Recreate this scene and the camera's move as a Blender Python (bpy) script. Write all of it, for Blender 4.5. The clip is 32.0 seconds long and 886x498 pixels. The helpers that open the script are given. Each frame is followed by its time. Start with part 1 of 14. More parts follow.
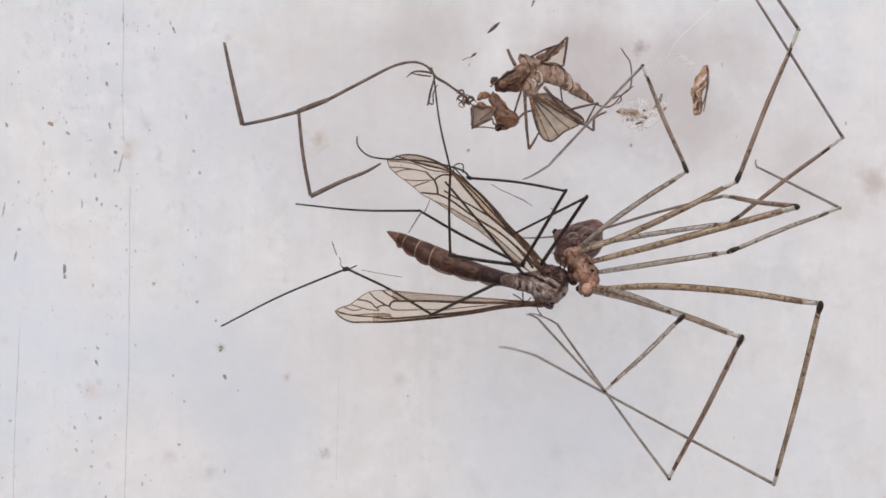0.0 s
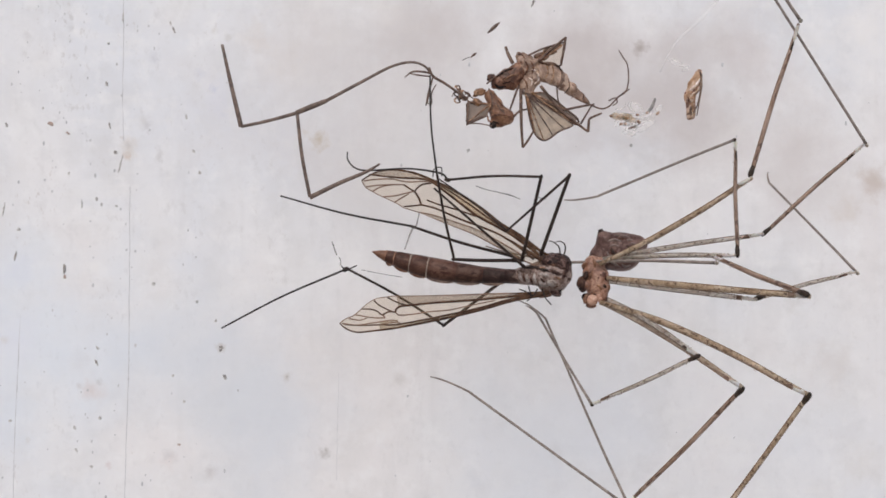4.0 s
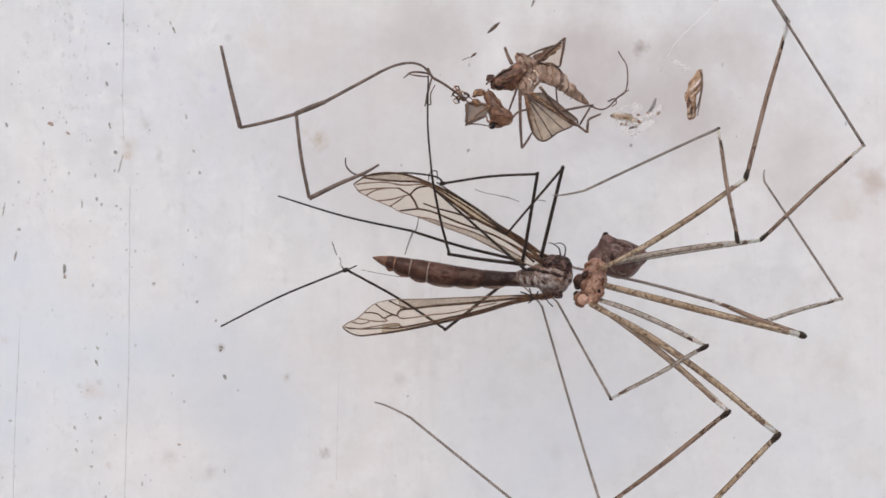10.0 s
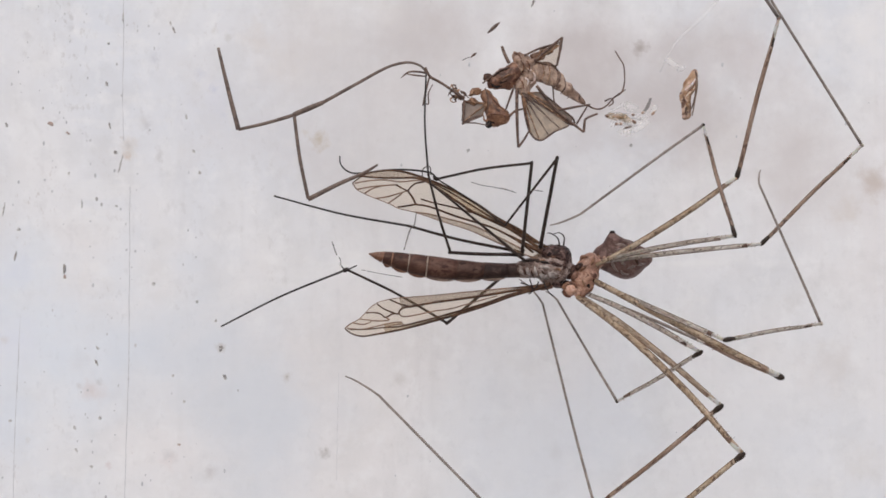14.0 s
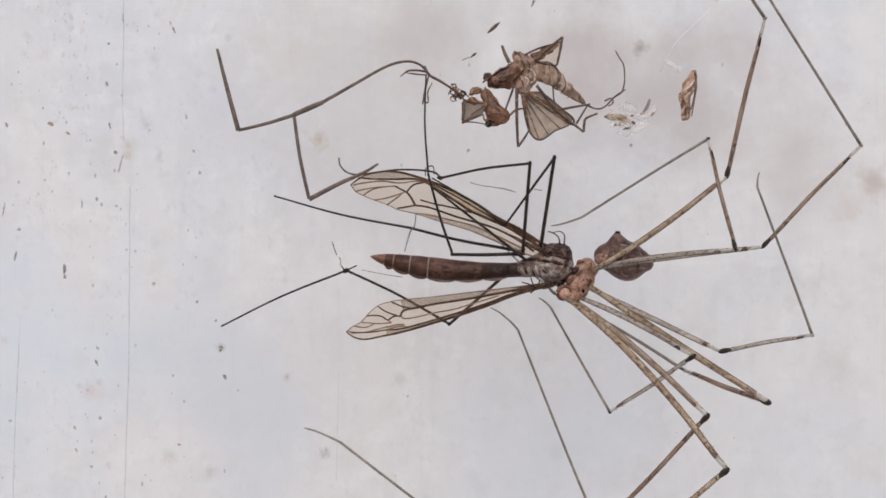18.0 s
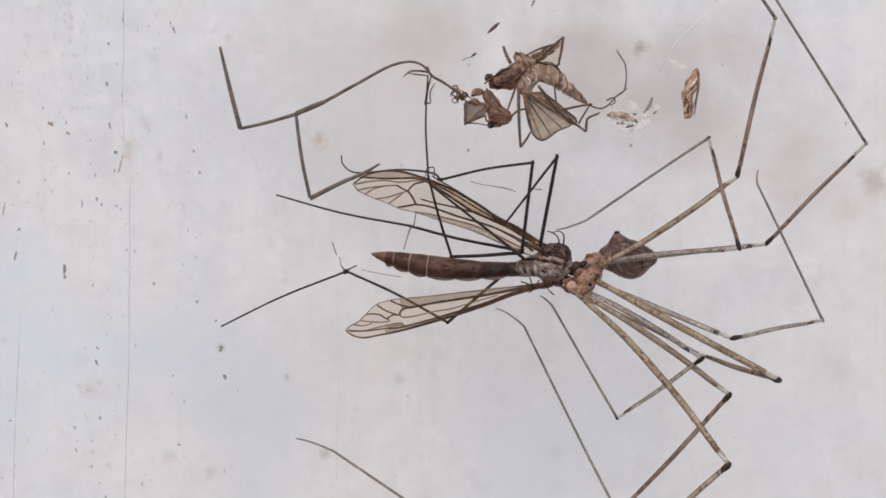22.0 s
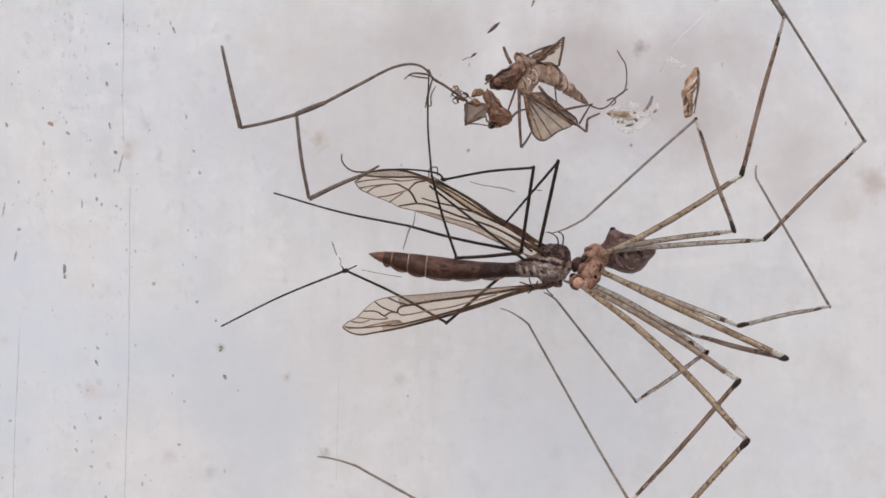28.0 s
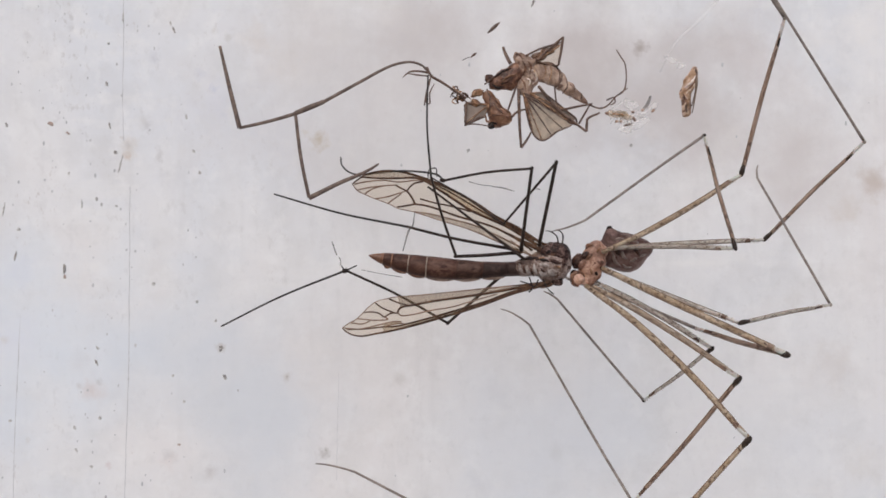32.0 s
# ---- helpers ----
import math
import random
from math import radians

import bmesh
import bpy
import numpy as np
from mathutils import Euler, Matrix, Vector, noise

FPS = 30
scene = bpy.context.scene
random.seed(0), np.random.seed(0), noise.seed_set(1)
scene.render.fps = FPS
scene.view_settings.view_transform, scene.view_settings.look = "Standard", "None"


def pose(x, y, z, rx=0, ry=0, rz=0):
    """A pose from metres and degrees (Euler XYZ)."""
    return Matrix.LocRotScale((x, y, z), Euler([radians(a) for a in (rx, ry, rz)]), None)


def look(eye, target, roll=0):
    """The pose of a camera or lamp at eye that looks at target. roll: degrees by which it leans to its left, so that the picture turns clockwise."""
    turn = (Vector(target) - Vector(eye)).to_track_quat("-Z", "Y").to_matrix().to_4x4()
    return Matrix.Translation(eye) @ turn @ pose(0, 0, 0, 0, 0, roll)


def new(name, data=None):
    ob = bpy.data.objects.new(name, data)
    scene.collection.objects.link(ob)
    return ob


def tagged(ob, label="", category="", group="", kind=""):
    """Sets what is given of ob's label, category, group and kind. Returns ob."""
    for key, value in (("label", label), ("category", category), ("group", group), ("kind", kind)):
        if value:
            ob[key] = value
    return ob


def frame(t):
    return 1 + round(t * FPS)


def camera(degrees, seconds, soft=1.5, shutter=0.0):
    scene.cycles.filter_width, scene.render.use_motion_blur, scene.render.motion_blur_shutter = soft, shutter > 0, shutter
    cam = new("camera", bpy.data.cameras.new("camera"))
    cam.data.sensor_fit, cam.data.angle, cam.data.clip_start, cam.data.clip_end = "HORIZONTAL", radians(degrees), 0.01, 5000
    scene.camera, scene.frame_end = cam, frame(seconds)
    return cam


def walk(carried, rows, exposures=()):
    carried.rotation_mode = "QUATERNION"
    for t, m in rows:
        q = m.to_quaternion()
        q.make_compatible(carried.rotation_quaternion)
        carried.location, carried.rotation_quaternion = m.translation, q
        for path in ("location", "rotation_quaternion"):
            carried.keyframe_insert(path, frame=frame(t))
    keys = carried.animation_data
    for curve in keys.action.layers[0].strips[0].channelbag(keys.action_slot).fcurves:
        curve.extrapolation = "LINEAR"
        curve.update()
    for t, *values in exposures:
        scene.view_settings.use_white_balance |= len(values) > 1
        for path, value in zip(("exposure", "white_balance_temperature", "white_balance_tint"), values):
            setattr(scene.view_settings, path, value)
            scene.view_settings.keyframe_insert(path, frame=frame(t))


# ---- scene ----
cam = camera(40, 32.0, soft=1.65, shutter=0.5)
MM = 0.001
U = MM / 24          # drawing unit of the plan, 24 to the millimetre
FAR = 89.75 * MM     # from the lens to the plane in which the prey hangs
WALL = 16 * MM       # from that plane to the wall behind it
EYE = Vector((0, -FAR, 0))
walk(cam, [(0.0, look(EYE, (0, 0, 0))), (32.0, look(EYE, (0, 0, 0)))],
     exposures=[(0.0, 0.01), (6.0, 0.02), (13.0, 0.0), (16.5, -0.07), (19.0, -0.08), (25.0, -0.08), (28.0, -0.08), (30.0, -0.06), (32.0, -0.06)])

# ---- light: a bright overcast sky ----
world = bpy.data.worlds.new("sky")
scene.world = world
world.use_nodes = True
sky = world.node_tree.nodes.new("ShaderNodeTexSky")
sky.sky_type, sky.sun_disc = "NISHITA", False
sky.sun_elevation, sky.sun_rotation = radians(48), radians(200)
sky.air_density, sky.dust_density = 1.0, 4.0
background = world.node_tree.nodes["Background"]
world.node_tree.links.new(sky.outputs["Color"], background.inputs["Color"])
background.inputs["Strength"].default_value = 0.11
sun = new("sun", bpy.data.lights.new("sun", "SUN"))
sun.data.energy, sun.data.angle, sun.data.color = 1.4, radians(120), (0.955, 0.985, 1.0)
sun.matrix_world = look((0.4, -1.5, 1.3), (0, 0, 0))


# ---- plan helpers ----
def spot(u, v, depth=0.0):
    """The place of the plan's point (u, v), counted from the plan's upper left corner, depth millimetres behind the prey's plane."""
    k = (FAR + depth * MM) / FAR
    return Vector(((u - 784) * U * k, depth * MM, (441 - v) * U * k))


def rod(x, y, z, tx, ty, tz):
    """A pose at (x, y, z) mm whose x axis runs to (tx, ty, tz) mm and whose z axis faces out from the wall."""
    a, b = Vector((x, y, z)), Vector((tx, ty, tz))
    along = (b - a).normalized()
    out = Vector((0, -1, 0))
    side = out.cross(along).normalized()
    out = along.cross(side)
    return Matrix.LocRotScale(a * MM, Matrix((along, side, out)).transposed().to_quaternion(), None)


def seat(x, y, z, turn):
    return pose(x * MM, y * MM, z * MM, 0, turn, 0)


# ---- materials ----
def material(name):
    m = bpy.data.materials.new(name)
    m.use_nodes = True
    nt = m.node_tree
    return m, nt, nt.nodes["Principled BSDF"]


def node(nt, kind, **inputs):
    n = nt.nodes.new(kind)
    for key, value in inputs.items():
        n.inputs[key.replace("_", " ")].default_value = value
    return n


def ramp(nt, fac, stops):
    r = nt.nodes.new("ShaderNodeValToRGB")
    els = r.color_ramp.elements
    while len(els) < len(stops):
        els.new(0.5)
    for e, (p, c) in zip(els, stops):
        e.position, e.color = p, (*c, 1)
    nt.links.new(fac, r.inputs["Fac"])
    return r.outputs["Color"]


def mixed(nt, fac, a, b, mode="MIX"):
    n = nt.nodes.new("ShaderNodeMix")
    n.data_type, n.blend_type = "RGBA", mode
    for sock, val in ((n.inputs["Factor"], fac), (n.inputs[6], a), (n.inputs[7], b)):
        if isinstance(val, (int, float)):
            sock.default_value = val
        elif isinstance(val, tuple):
            sock.default_value = (*val, 1)
        else:
            nt.links.new(val, sock)
    return n.outputs[2]


def bumped(nt, bsdf, height, strength, distance):
    b = node(nt, "ShaderNodeBump", Strength=strength, Distance=distance)
    nt.links.new(height, b.inputs["Height"])
    nt.links.new(b.outputs["Normal"], bsdf.inputs["Normal"])


def organic(name, dark, mid, light, scale, rough=0.5, sheen=0.0, through_light=0.0, speck=None, speck_scale=6000, bump=0.3, stretch=None):
    """Cuticle, husk or dirt: three tones in noise at two sizes, finer specks over them, and a fine relief."""
    m, nt, bsdf = material(name)
    co = nt.nodes.new("ShaderNodeTexCoord").outputs["Object"]
    if stretch:
        drawn = nt.nodes.new("ShaderNodeMapping")
        drawn.inputs["Scale"].default_value = stretch
        nt.links.new(co, drawn.inputs["Vector"])
        co = drawn.outputs[0]
    n0 = node(nt, "ShaderNodeTexNoise", Scale=scale * 0.8, Detail=2.0)
    n1 = node(nt, "ShaderNodeTexNoise", Scale=scale * 3.0, Detail=6.0, Roughness=0.7, Distortion=0.6)
    n2 = node(nt, "ShaderNodeTexNoise", Scale=speck_scale, Detail=2.0)
    for n in (n0, n1, n2):
        nt.links.new(co, n.inputs["Vector"])
    both = nt.nodes.new("ShaderNodeMath")
    both.operation = "MULTIPLY_ADD"
    half = nt.nodes.new("ShaderNodeMath")
    half.operation = "MULTIPLY"
    half.inputs[1].default_value = 0.4
    nt.links.new(n0.outputs["Fac"], half.inputs[0])
    nt.links.new(n1.outputs["Fac"], both.inputs[0])
    both.inputs[1].default_value = 0.6
    nt.links.new(half.outputs[0], both.inputs[2])
    col = ramp(nt, both.outputs[0], [(0.4, dark), (0.5, mid), (0.6, light)])
    if speck:
        mask = ramp(nt, n2.outputs["Fac"], [(0.57, (0, 0, 0)), (0.64, (1, 1, 1))])
        col = mixed(nt, mask, col, speck)
    nt.links.new(col, bsdf.inputs["Base Color"])
    bsdf.inputs["Roughness"].default_value = rough
    bsdf.inputs["Sheen Weight"].default_value = sheen
    if through_light:
        bsdf.inputs["Subsurface Weight"].default_value = through_light
        bsdf.inputs["Subsurface Radius"].default_value = (0.6, 0.35, 0.2)
        bsdf.inputs["Subsurface Scale"].default_value = 0.0004
    bumped(nt, bsdf, n1.outputs["Fac"], bump, 0.00006)
    return m


LEG_TAN = organic("spider_leg_tan", (0.26, 0.165, 0.096), (0.46, 0.335, 0.222), (0.68, 0.55, 0.415), 1500, 0.34, 0.05, 0.12, (0.11, 0.06, 0.036), 4200, 0.15, (0.8, 1, 1))
LEG_GREY = organic("spider_leg_grey", (0.4, 0.32, 0.26), (0.64, 0.565, 0.495), (0.83, 0.775, 0.715), 1500, 0.34, 0.05, 0.12, (0.14, 0.095, 0.07), 5600, 0.15, (0.8, 1, 1))
# dark tones that paint the shaded outline of the translucent legs
LEG_EDGE_SHADE = organic("spider_leg_edge_shade", (0.085, 0.044, 0.022), (0.185, 0.108, 0.06), (0.33, 0.22, 0.14), 2600, 0.4)
LEG_EDGE_SHADE_GREY = organic("spider_leg_edge_shade_grey", (0.1, 0.066, 0.048), (0.2, 0.145, 0.112), (0.35, 0.28, 0.23), 2600, 0.4)
LEG_PINK = organic("spider_leg_pink", (0.27, 0.185, 0.125), (0.46, 0.35, 0.26), (0.64, 0.535, 0.43), 1500, 0.34, 0.05, 0.12, (0.2, 0.13, 0.09), 5200, 0.15, (0.4, 1, 1))
LEG_BROWN = organic("spider_leg_brown", (0.155, 0.09, 0.06), (0.3, 0.195, 0.142), (0.45, 0.325, 0.258), 1500, 0.36, 0.05, 0.1, (0.102, 0.0549, 0.0401), 4600, 0.15, (0.3, 1, 1))
LEG_FINE = organic("spider_leg_fine", (0.115, 0.09, 0.077), (0.19, 0.152, 0.132), (0.29, 0.242, 0.212), 900, 0.45)
KNEE = organic("spider_knee", (0.018, 0.012, 0.009), (0.035, 0.022, 0.016), (0.06, 0.04, 0.03), 2500, 0.35)
PALE = organic("spider_pale_ring", (0.62, 0.57, 0.51), (0.78, 0.745, 0.7), (0.88, 0.86, 0.83), 1800, 0.4, 0, 0.2)
for glassy, amount in ((LEG_TAN, 0.42), (LEG_GREY, 0.66), (LEG_PINK, 0.45), (LEG_BROWN, 0.3), (PALE, 0.45)):
    glassy.node_tree.nodes["Principled BSDF"].inputs["Transmission Weight"].default_value = amount
    glassy.node_tree.nodes["Principled BSDF"].inputs["IOR"].default_value = 1.38
BRISTLE = organic("bristle", (0.163, 0.0915, 0.0478), (0.255, 0.156, 0.0859), (0.306, 0.183, 0.0955), 900, 0.5)
PROSOMA = organic("spider_prosoma", (0.115, 0.045, 0.0262), (0.255, 0.127, 0.083), (0.45, 0.27, 0.196), 600, 0.34, 0, 0.15, (0.102, 0.0366, 0.0229), 1900, 0.15)
FLY_PALE = organic("fly_pale_plate", (0.18, 0.138, 0.122), (0.33, 0.277, 0.254), (0.5, 0.447, 0.42), 1000, 0.5, 0.1, 0, (0.12, 0.08, 0.065), 2400, 0.2)
HEAD_DARK = organic("spider_head", (0.02, 0.01, 0.008), (0.065, 0.03, 0.021), (0.15, 0.08, 0.055), 1500, 0.35, 0, 0, (0.015, 0.008, 0.007), 3000, 0.5)
PALP = organic("spider_palp", (0.306, 0.151, 0.0955), (0.479, 0.279, 0.201), (0.612, 0.403, 0.315), 900, 0.36, 0, 0.2)
EYE_DARK = organic("spider_eye", (0.008, 0.006, 0.006), (0.014, 0.009, 0.008), (0.03, 0.015, 0.012), 2500, 0.2)
ABDOMEN = organic("spider_abdomen", (0.044, 0.0205, 0.0168), (0.1, 0.0535, 0.0455), (0.19, 0.117, 0.102), 600, 0.4, 0, 0.1, (0.173, 0.105, 0.0936), 2600, 0.12)
ABDOMEN_PALE = organic("spider_abdomen_pale", (0.1, 0.066, 0.056), (0.175, 0.122, 0.106), (0.28, 0.215, 0.19), 1500, 0.4, 0, 0.1)
FLY_LEG = organic("fly_leg", (0.014, 0.0085, 0.007), (0.028, 0.0175, 0.014), (0.05, 0.034, 0.027), 1500, 0.45)
FLY_THIN = organic("fly_leg_thin", (0.015, 0.013, 0.013), (0.03, 0.026, 0.025), (0.05, 0.044, 0.042), 1500, 0.5)
THORAX = organic("fly_thorax", (0.06, 0.036, 0.029), (0.185, 0.126, 0.106), (0.4, 0.315, 0.285), 800, 0.45, 0.1, 0, (0.06, 0.032, 0.024), 2400, 0.25)
FLY_HEAD = organic("fly_head", (0.0102, 0.00458, 0.00477), (0.0459, 0.022, 0.0181), (0.173, 0.105, 0.0907), 1900, 0.4, 0, 0, (0.0122, 0.00549, 0.00573), 3200, 0.8)
FLY_ABD = organic("fly_abdomen", (0.0286, 0.0114, 0.0078), (0.0664, 0.0295, 0.0208), (0.122, 0.062, 0.0455), 700, 0.4, 0, 0, (0.0459, 0.0183, 0.0124), 3800, 0.25, (0.5, 1, 1))
FLY_ABD_MID = organic("fly_abdomen_middle", (0.025, 0.0105, 0.0075), (0.056, 0.0265, 0.0195), (0.1, 0.054, 0.041), 700, 0.4, 0, 0, (0.034, 0.0155, 0.0105), 3800, 0.25, (0.5, 1, 1))
FLY_ABD_DARK = organic("fly_abdomen_front", (0.0184, 0.00823, 0.00716), (0.0428, 0.022, 0.0181), (0.0816, 0.0458, 0.0401), 700, 0.42, 0.05, 0, (0.0265, 0.0128, 0.00955), 3800, 0.25, (0.5, 1, 1))
FLY_PLEURA = organic("fly_side_membrane", (0.133, 0.0778, 0.0573), (0.245, 0.16, 0.124), (0.367, 0.256, 0.21), 900, 0.5, 0, 0.1, (0.102, 0.0549, 0.0382), 3000, 0.2)
FLY_TIP = organic("fly_abdomen_tip", (0.102, 0.0412, 0.021), (0.204, 0.0915, 0.0497), (0.306, 0.156, 0.0907), 1200, 0.36)
FLY_RING = organic("fly_ring", (0.15, 0.11, 0.085), (0.24, 0.18, 0.14), (0.32, 0.25, 0.2), 1800, 0.5)
VEIN = organic("wing_vein", (0.03, 0.0138, 0.008), (0.07, 0.0345, 0.02), (0.14, 0.077, 0.046), 1200, 0.5)
VEIN_FINE = organic("wing_vein_fine", (0.102, 0.0503, 0.0286), (0.173, 0.0961, 0.0592), (0.265, 0.16, 0.105), 1200, 0.5)
HUSK = organic("dried_husk", (0.102, 0.0412, 0.0181), (0.245, 0.124, 0.063), (0.469, 0.302, 0.191), 1100, 0.5, 0, 0.15, (0.0816, 0.0311, 0.0162), 3000, 0.6)
HUSK_RED = organic("dried_husk_red", (0.0561, 0.0183, 0.00859), (0.148, 0.0604, 0.0315), (0.306, 0.16, 0.0955), 700, 0.4, 0, 0.15, (0.0663, 0.0238, 0.0124), 2600, 0.2)
HUSK_GREY = organic("dried_husk_grey", (0.153, 0.0869, 0.0592), (0.275, 0.178, 0.129), (0.449, 0.32, 0.248), 700, 0.5, 0, 0.2, (0.173, 0.0961, 0.0669), 2600, 0.25)
HUSK_BELL = organic("dried_husk_orange", (0.102, 0.0393, 0.0191), (0.209, 0.0988, 0.0535), (0.367, 0.206, 0.129), 600, 0.42, 0, 0.2, (0.0816, 0.0302, 0.0162), 2200, 0.25)
AMBER = organic("amber_shell", (0.204, 0.105, 0.0525), (0.388, 0.238, 0.143), (0.612, 0.458, 0.368), 900, 0.45, 0, 0.3, (0.153, 0.0824, 0.0573), 2400, 0.3)
HUSK_LEG = organic("dried_leg", (0.0459, 0.0229, 0.0153), (0.102, 0.0549, 0.0382), (0.204, 0.128, 0.0936), 1500, 0.5)
STALK = organic("dried_stalk", (0.0714, 0.0476, 0.0382), (0.133, 0.0897, 0.0716), (0.204, 0.142, 0.115), 1500, 0.55)
FRAGMENT = organic("pale_fragment", (0.367, 0.21, 0.115), (0.632, 0.485, 0.401), (0.816, 0.705, 0.688), 1800, 0.6, 0, 0.2)
DIRT = organic("dirt", (0.38, 0.36, 0.352), (0.52, 0.5, 0.495), (0.65, 0.63, 0.625), 2500, 0.9)
DIRT_DARK = organic("dark_dirt", (0.17, 0.15, 0.142), (0.33, 0.305, 0.292), (0.52, 0.49, 0.48), 2500, 0.9)
DIRT_RED = organic("dirt_red", (0.34, 0.24, 0.2), (0.46, 0.35, 0.31), (0.55, 0.45, 0.41), 2500, 0.9)
DIRT_PALE = organic("dirt_pale", (0.42, 0.42, 0.44), (0.52, 0.52, 0.545), (0.62, 0.62, 0.64), 2000, 0.9)


# dry dark cuticle has little shine
for dull in (KNEE, FLY_LEG, FLY_THIN, HEAD_DARK, EYE_DARK, FLY_HEAD, FLY_ABD, FLY_ABD_MID, FLY_ABD_DARK, VEIN, ABDOMEN, THORAX):
    dull.node_tree.nodes["Principled BSDF"].inputs["Specular IOR Level"].default_value = 0.2


def membrane_material(name, tint, cover, scale, pass_tint=(0.96, 0.90, 0.79)):
    """A dry wing: mostly clear, tinted, with a dull shine and fine ripples."""
    m, nt, bsdf = material(name)
    co = nt.nodes.new("ShaderNodeTexCoord").outputs["Object"]
    n = node(nt, "ShaderNodeTexNoise", Scale=scale, Detail=4.0)
    nt.links.new(co, n.inputs["Vector"])
    col = ramp(nt, n.outputs["Fac"], [(0.3, tuple(c * (0.55 if c < 0.9 else 0.9) for c in tint)), (0.7, tint)])
    nt.links.new(col, bsdf.inputs["Base Color"])
    bsdf.inputs["Roughness"].default_value = 0.6
    bsdf.inputs["Specular IOR Level"].default_value = 0.2
    clear = nt.nodes.new("ShaderNodeBsdfTransparent")
    clear.inputs["Color"].default_value = (*pass_tint, 1)
    mix = nt.nodes.new("ShaderNodeMixShader")
    mix.inputs["Fac"].default_value = cover
    nt.links.new(clear.outputs[0], mix.inputs[1])
    nt.links.new(bsdf.outputs[0], mix.inputs[2])
    nt.links.new(mix.outputs[0], nt.nodes["Material Output"].inputs["Surface"])
    bumped(nt, bsdf, n.outputs["Fac"], 0.4, 0.00005)
    return m


MEMBRANE = membrane_material("wing_membrane", (0.5, 0.36, 0.25), 0.17, 900, (0.985, 0.925, 0.84))
MEMBRANE_DARK = membrane_material("wing_front_membrane", (0.46, 0.315, 0.17), 0.32, 900)
MEMBRANE_AMBER = membrane_material("wing_amber_membrane", (0.55, 0.36, 0.19), 0.4, 900, (0.98, 0.9, 0.76))
MEMBRANE_GREY = membrane_material("wing_folded_membrane", (0.27, 0.225, 0.19), 0.42, 900, (0.95, 0.91, 0.87))
HUSK_WING = membrane_material("dried_wing", (0.45, 0.325, 0.215), 0.7, 1500, (0.96, 0.89, 0.8))
HUSK_PAPER = membrane_material("papery_wing", (0.27, 0.19, 0.145), 0.85, 1500, (0.96, 0.89, 0.82))
TAN_WISP = membrane_material("tan_wisp", (0.58, 0.42, 0.27), 0.3, 1200, (0.98, 0.95, 0.91))
SILK = membrane_material("silk", (0.98, 0.95, 0.93), 0.18, 500, (1, 1, 1))
SILK_HAZE = membrane_material("silk_haze", (0.98, 0.96, 0.95), 0.06, 500, (1, 1, 1))
SILK_GREY = membrane_material("dusty_silk", (0.27, 0.24, 0.23), 0.5, 900, (0.95, 0.95, 0.95))


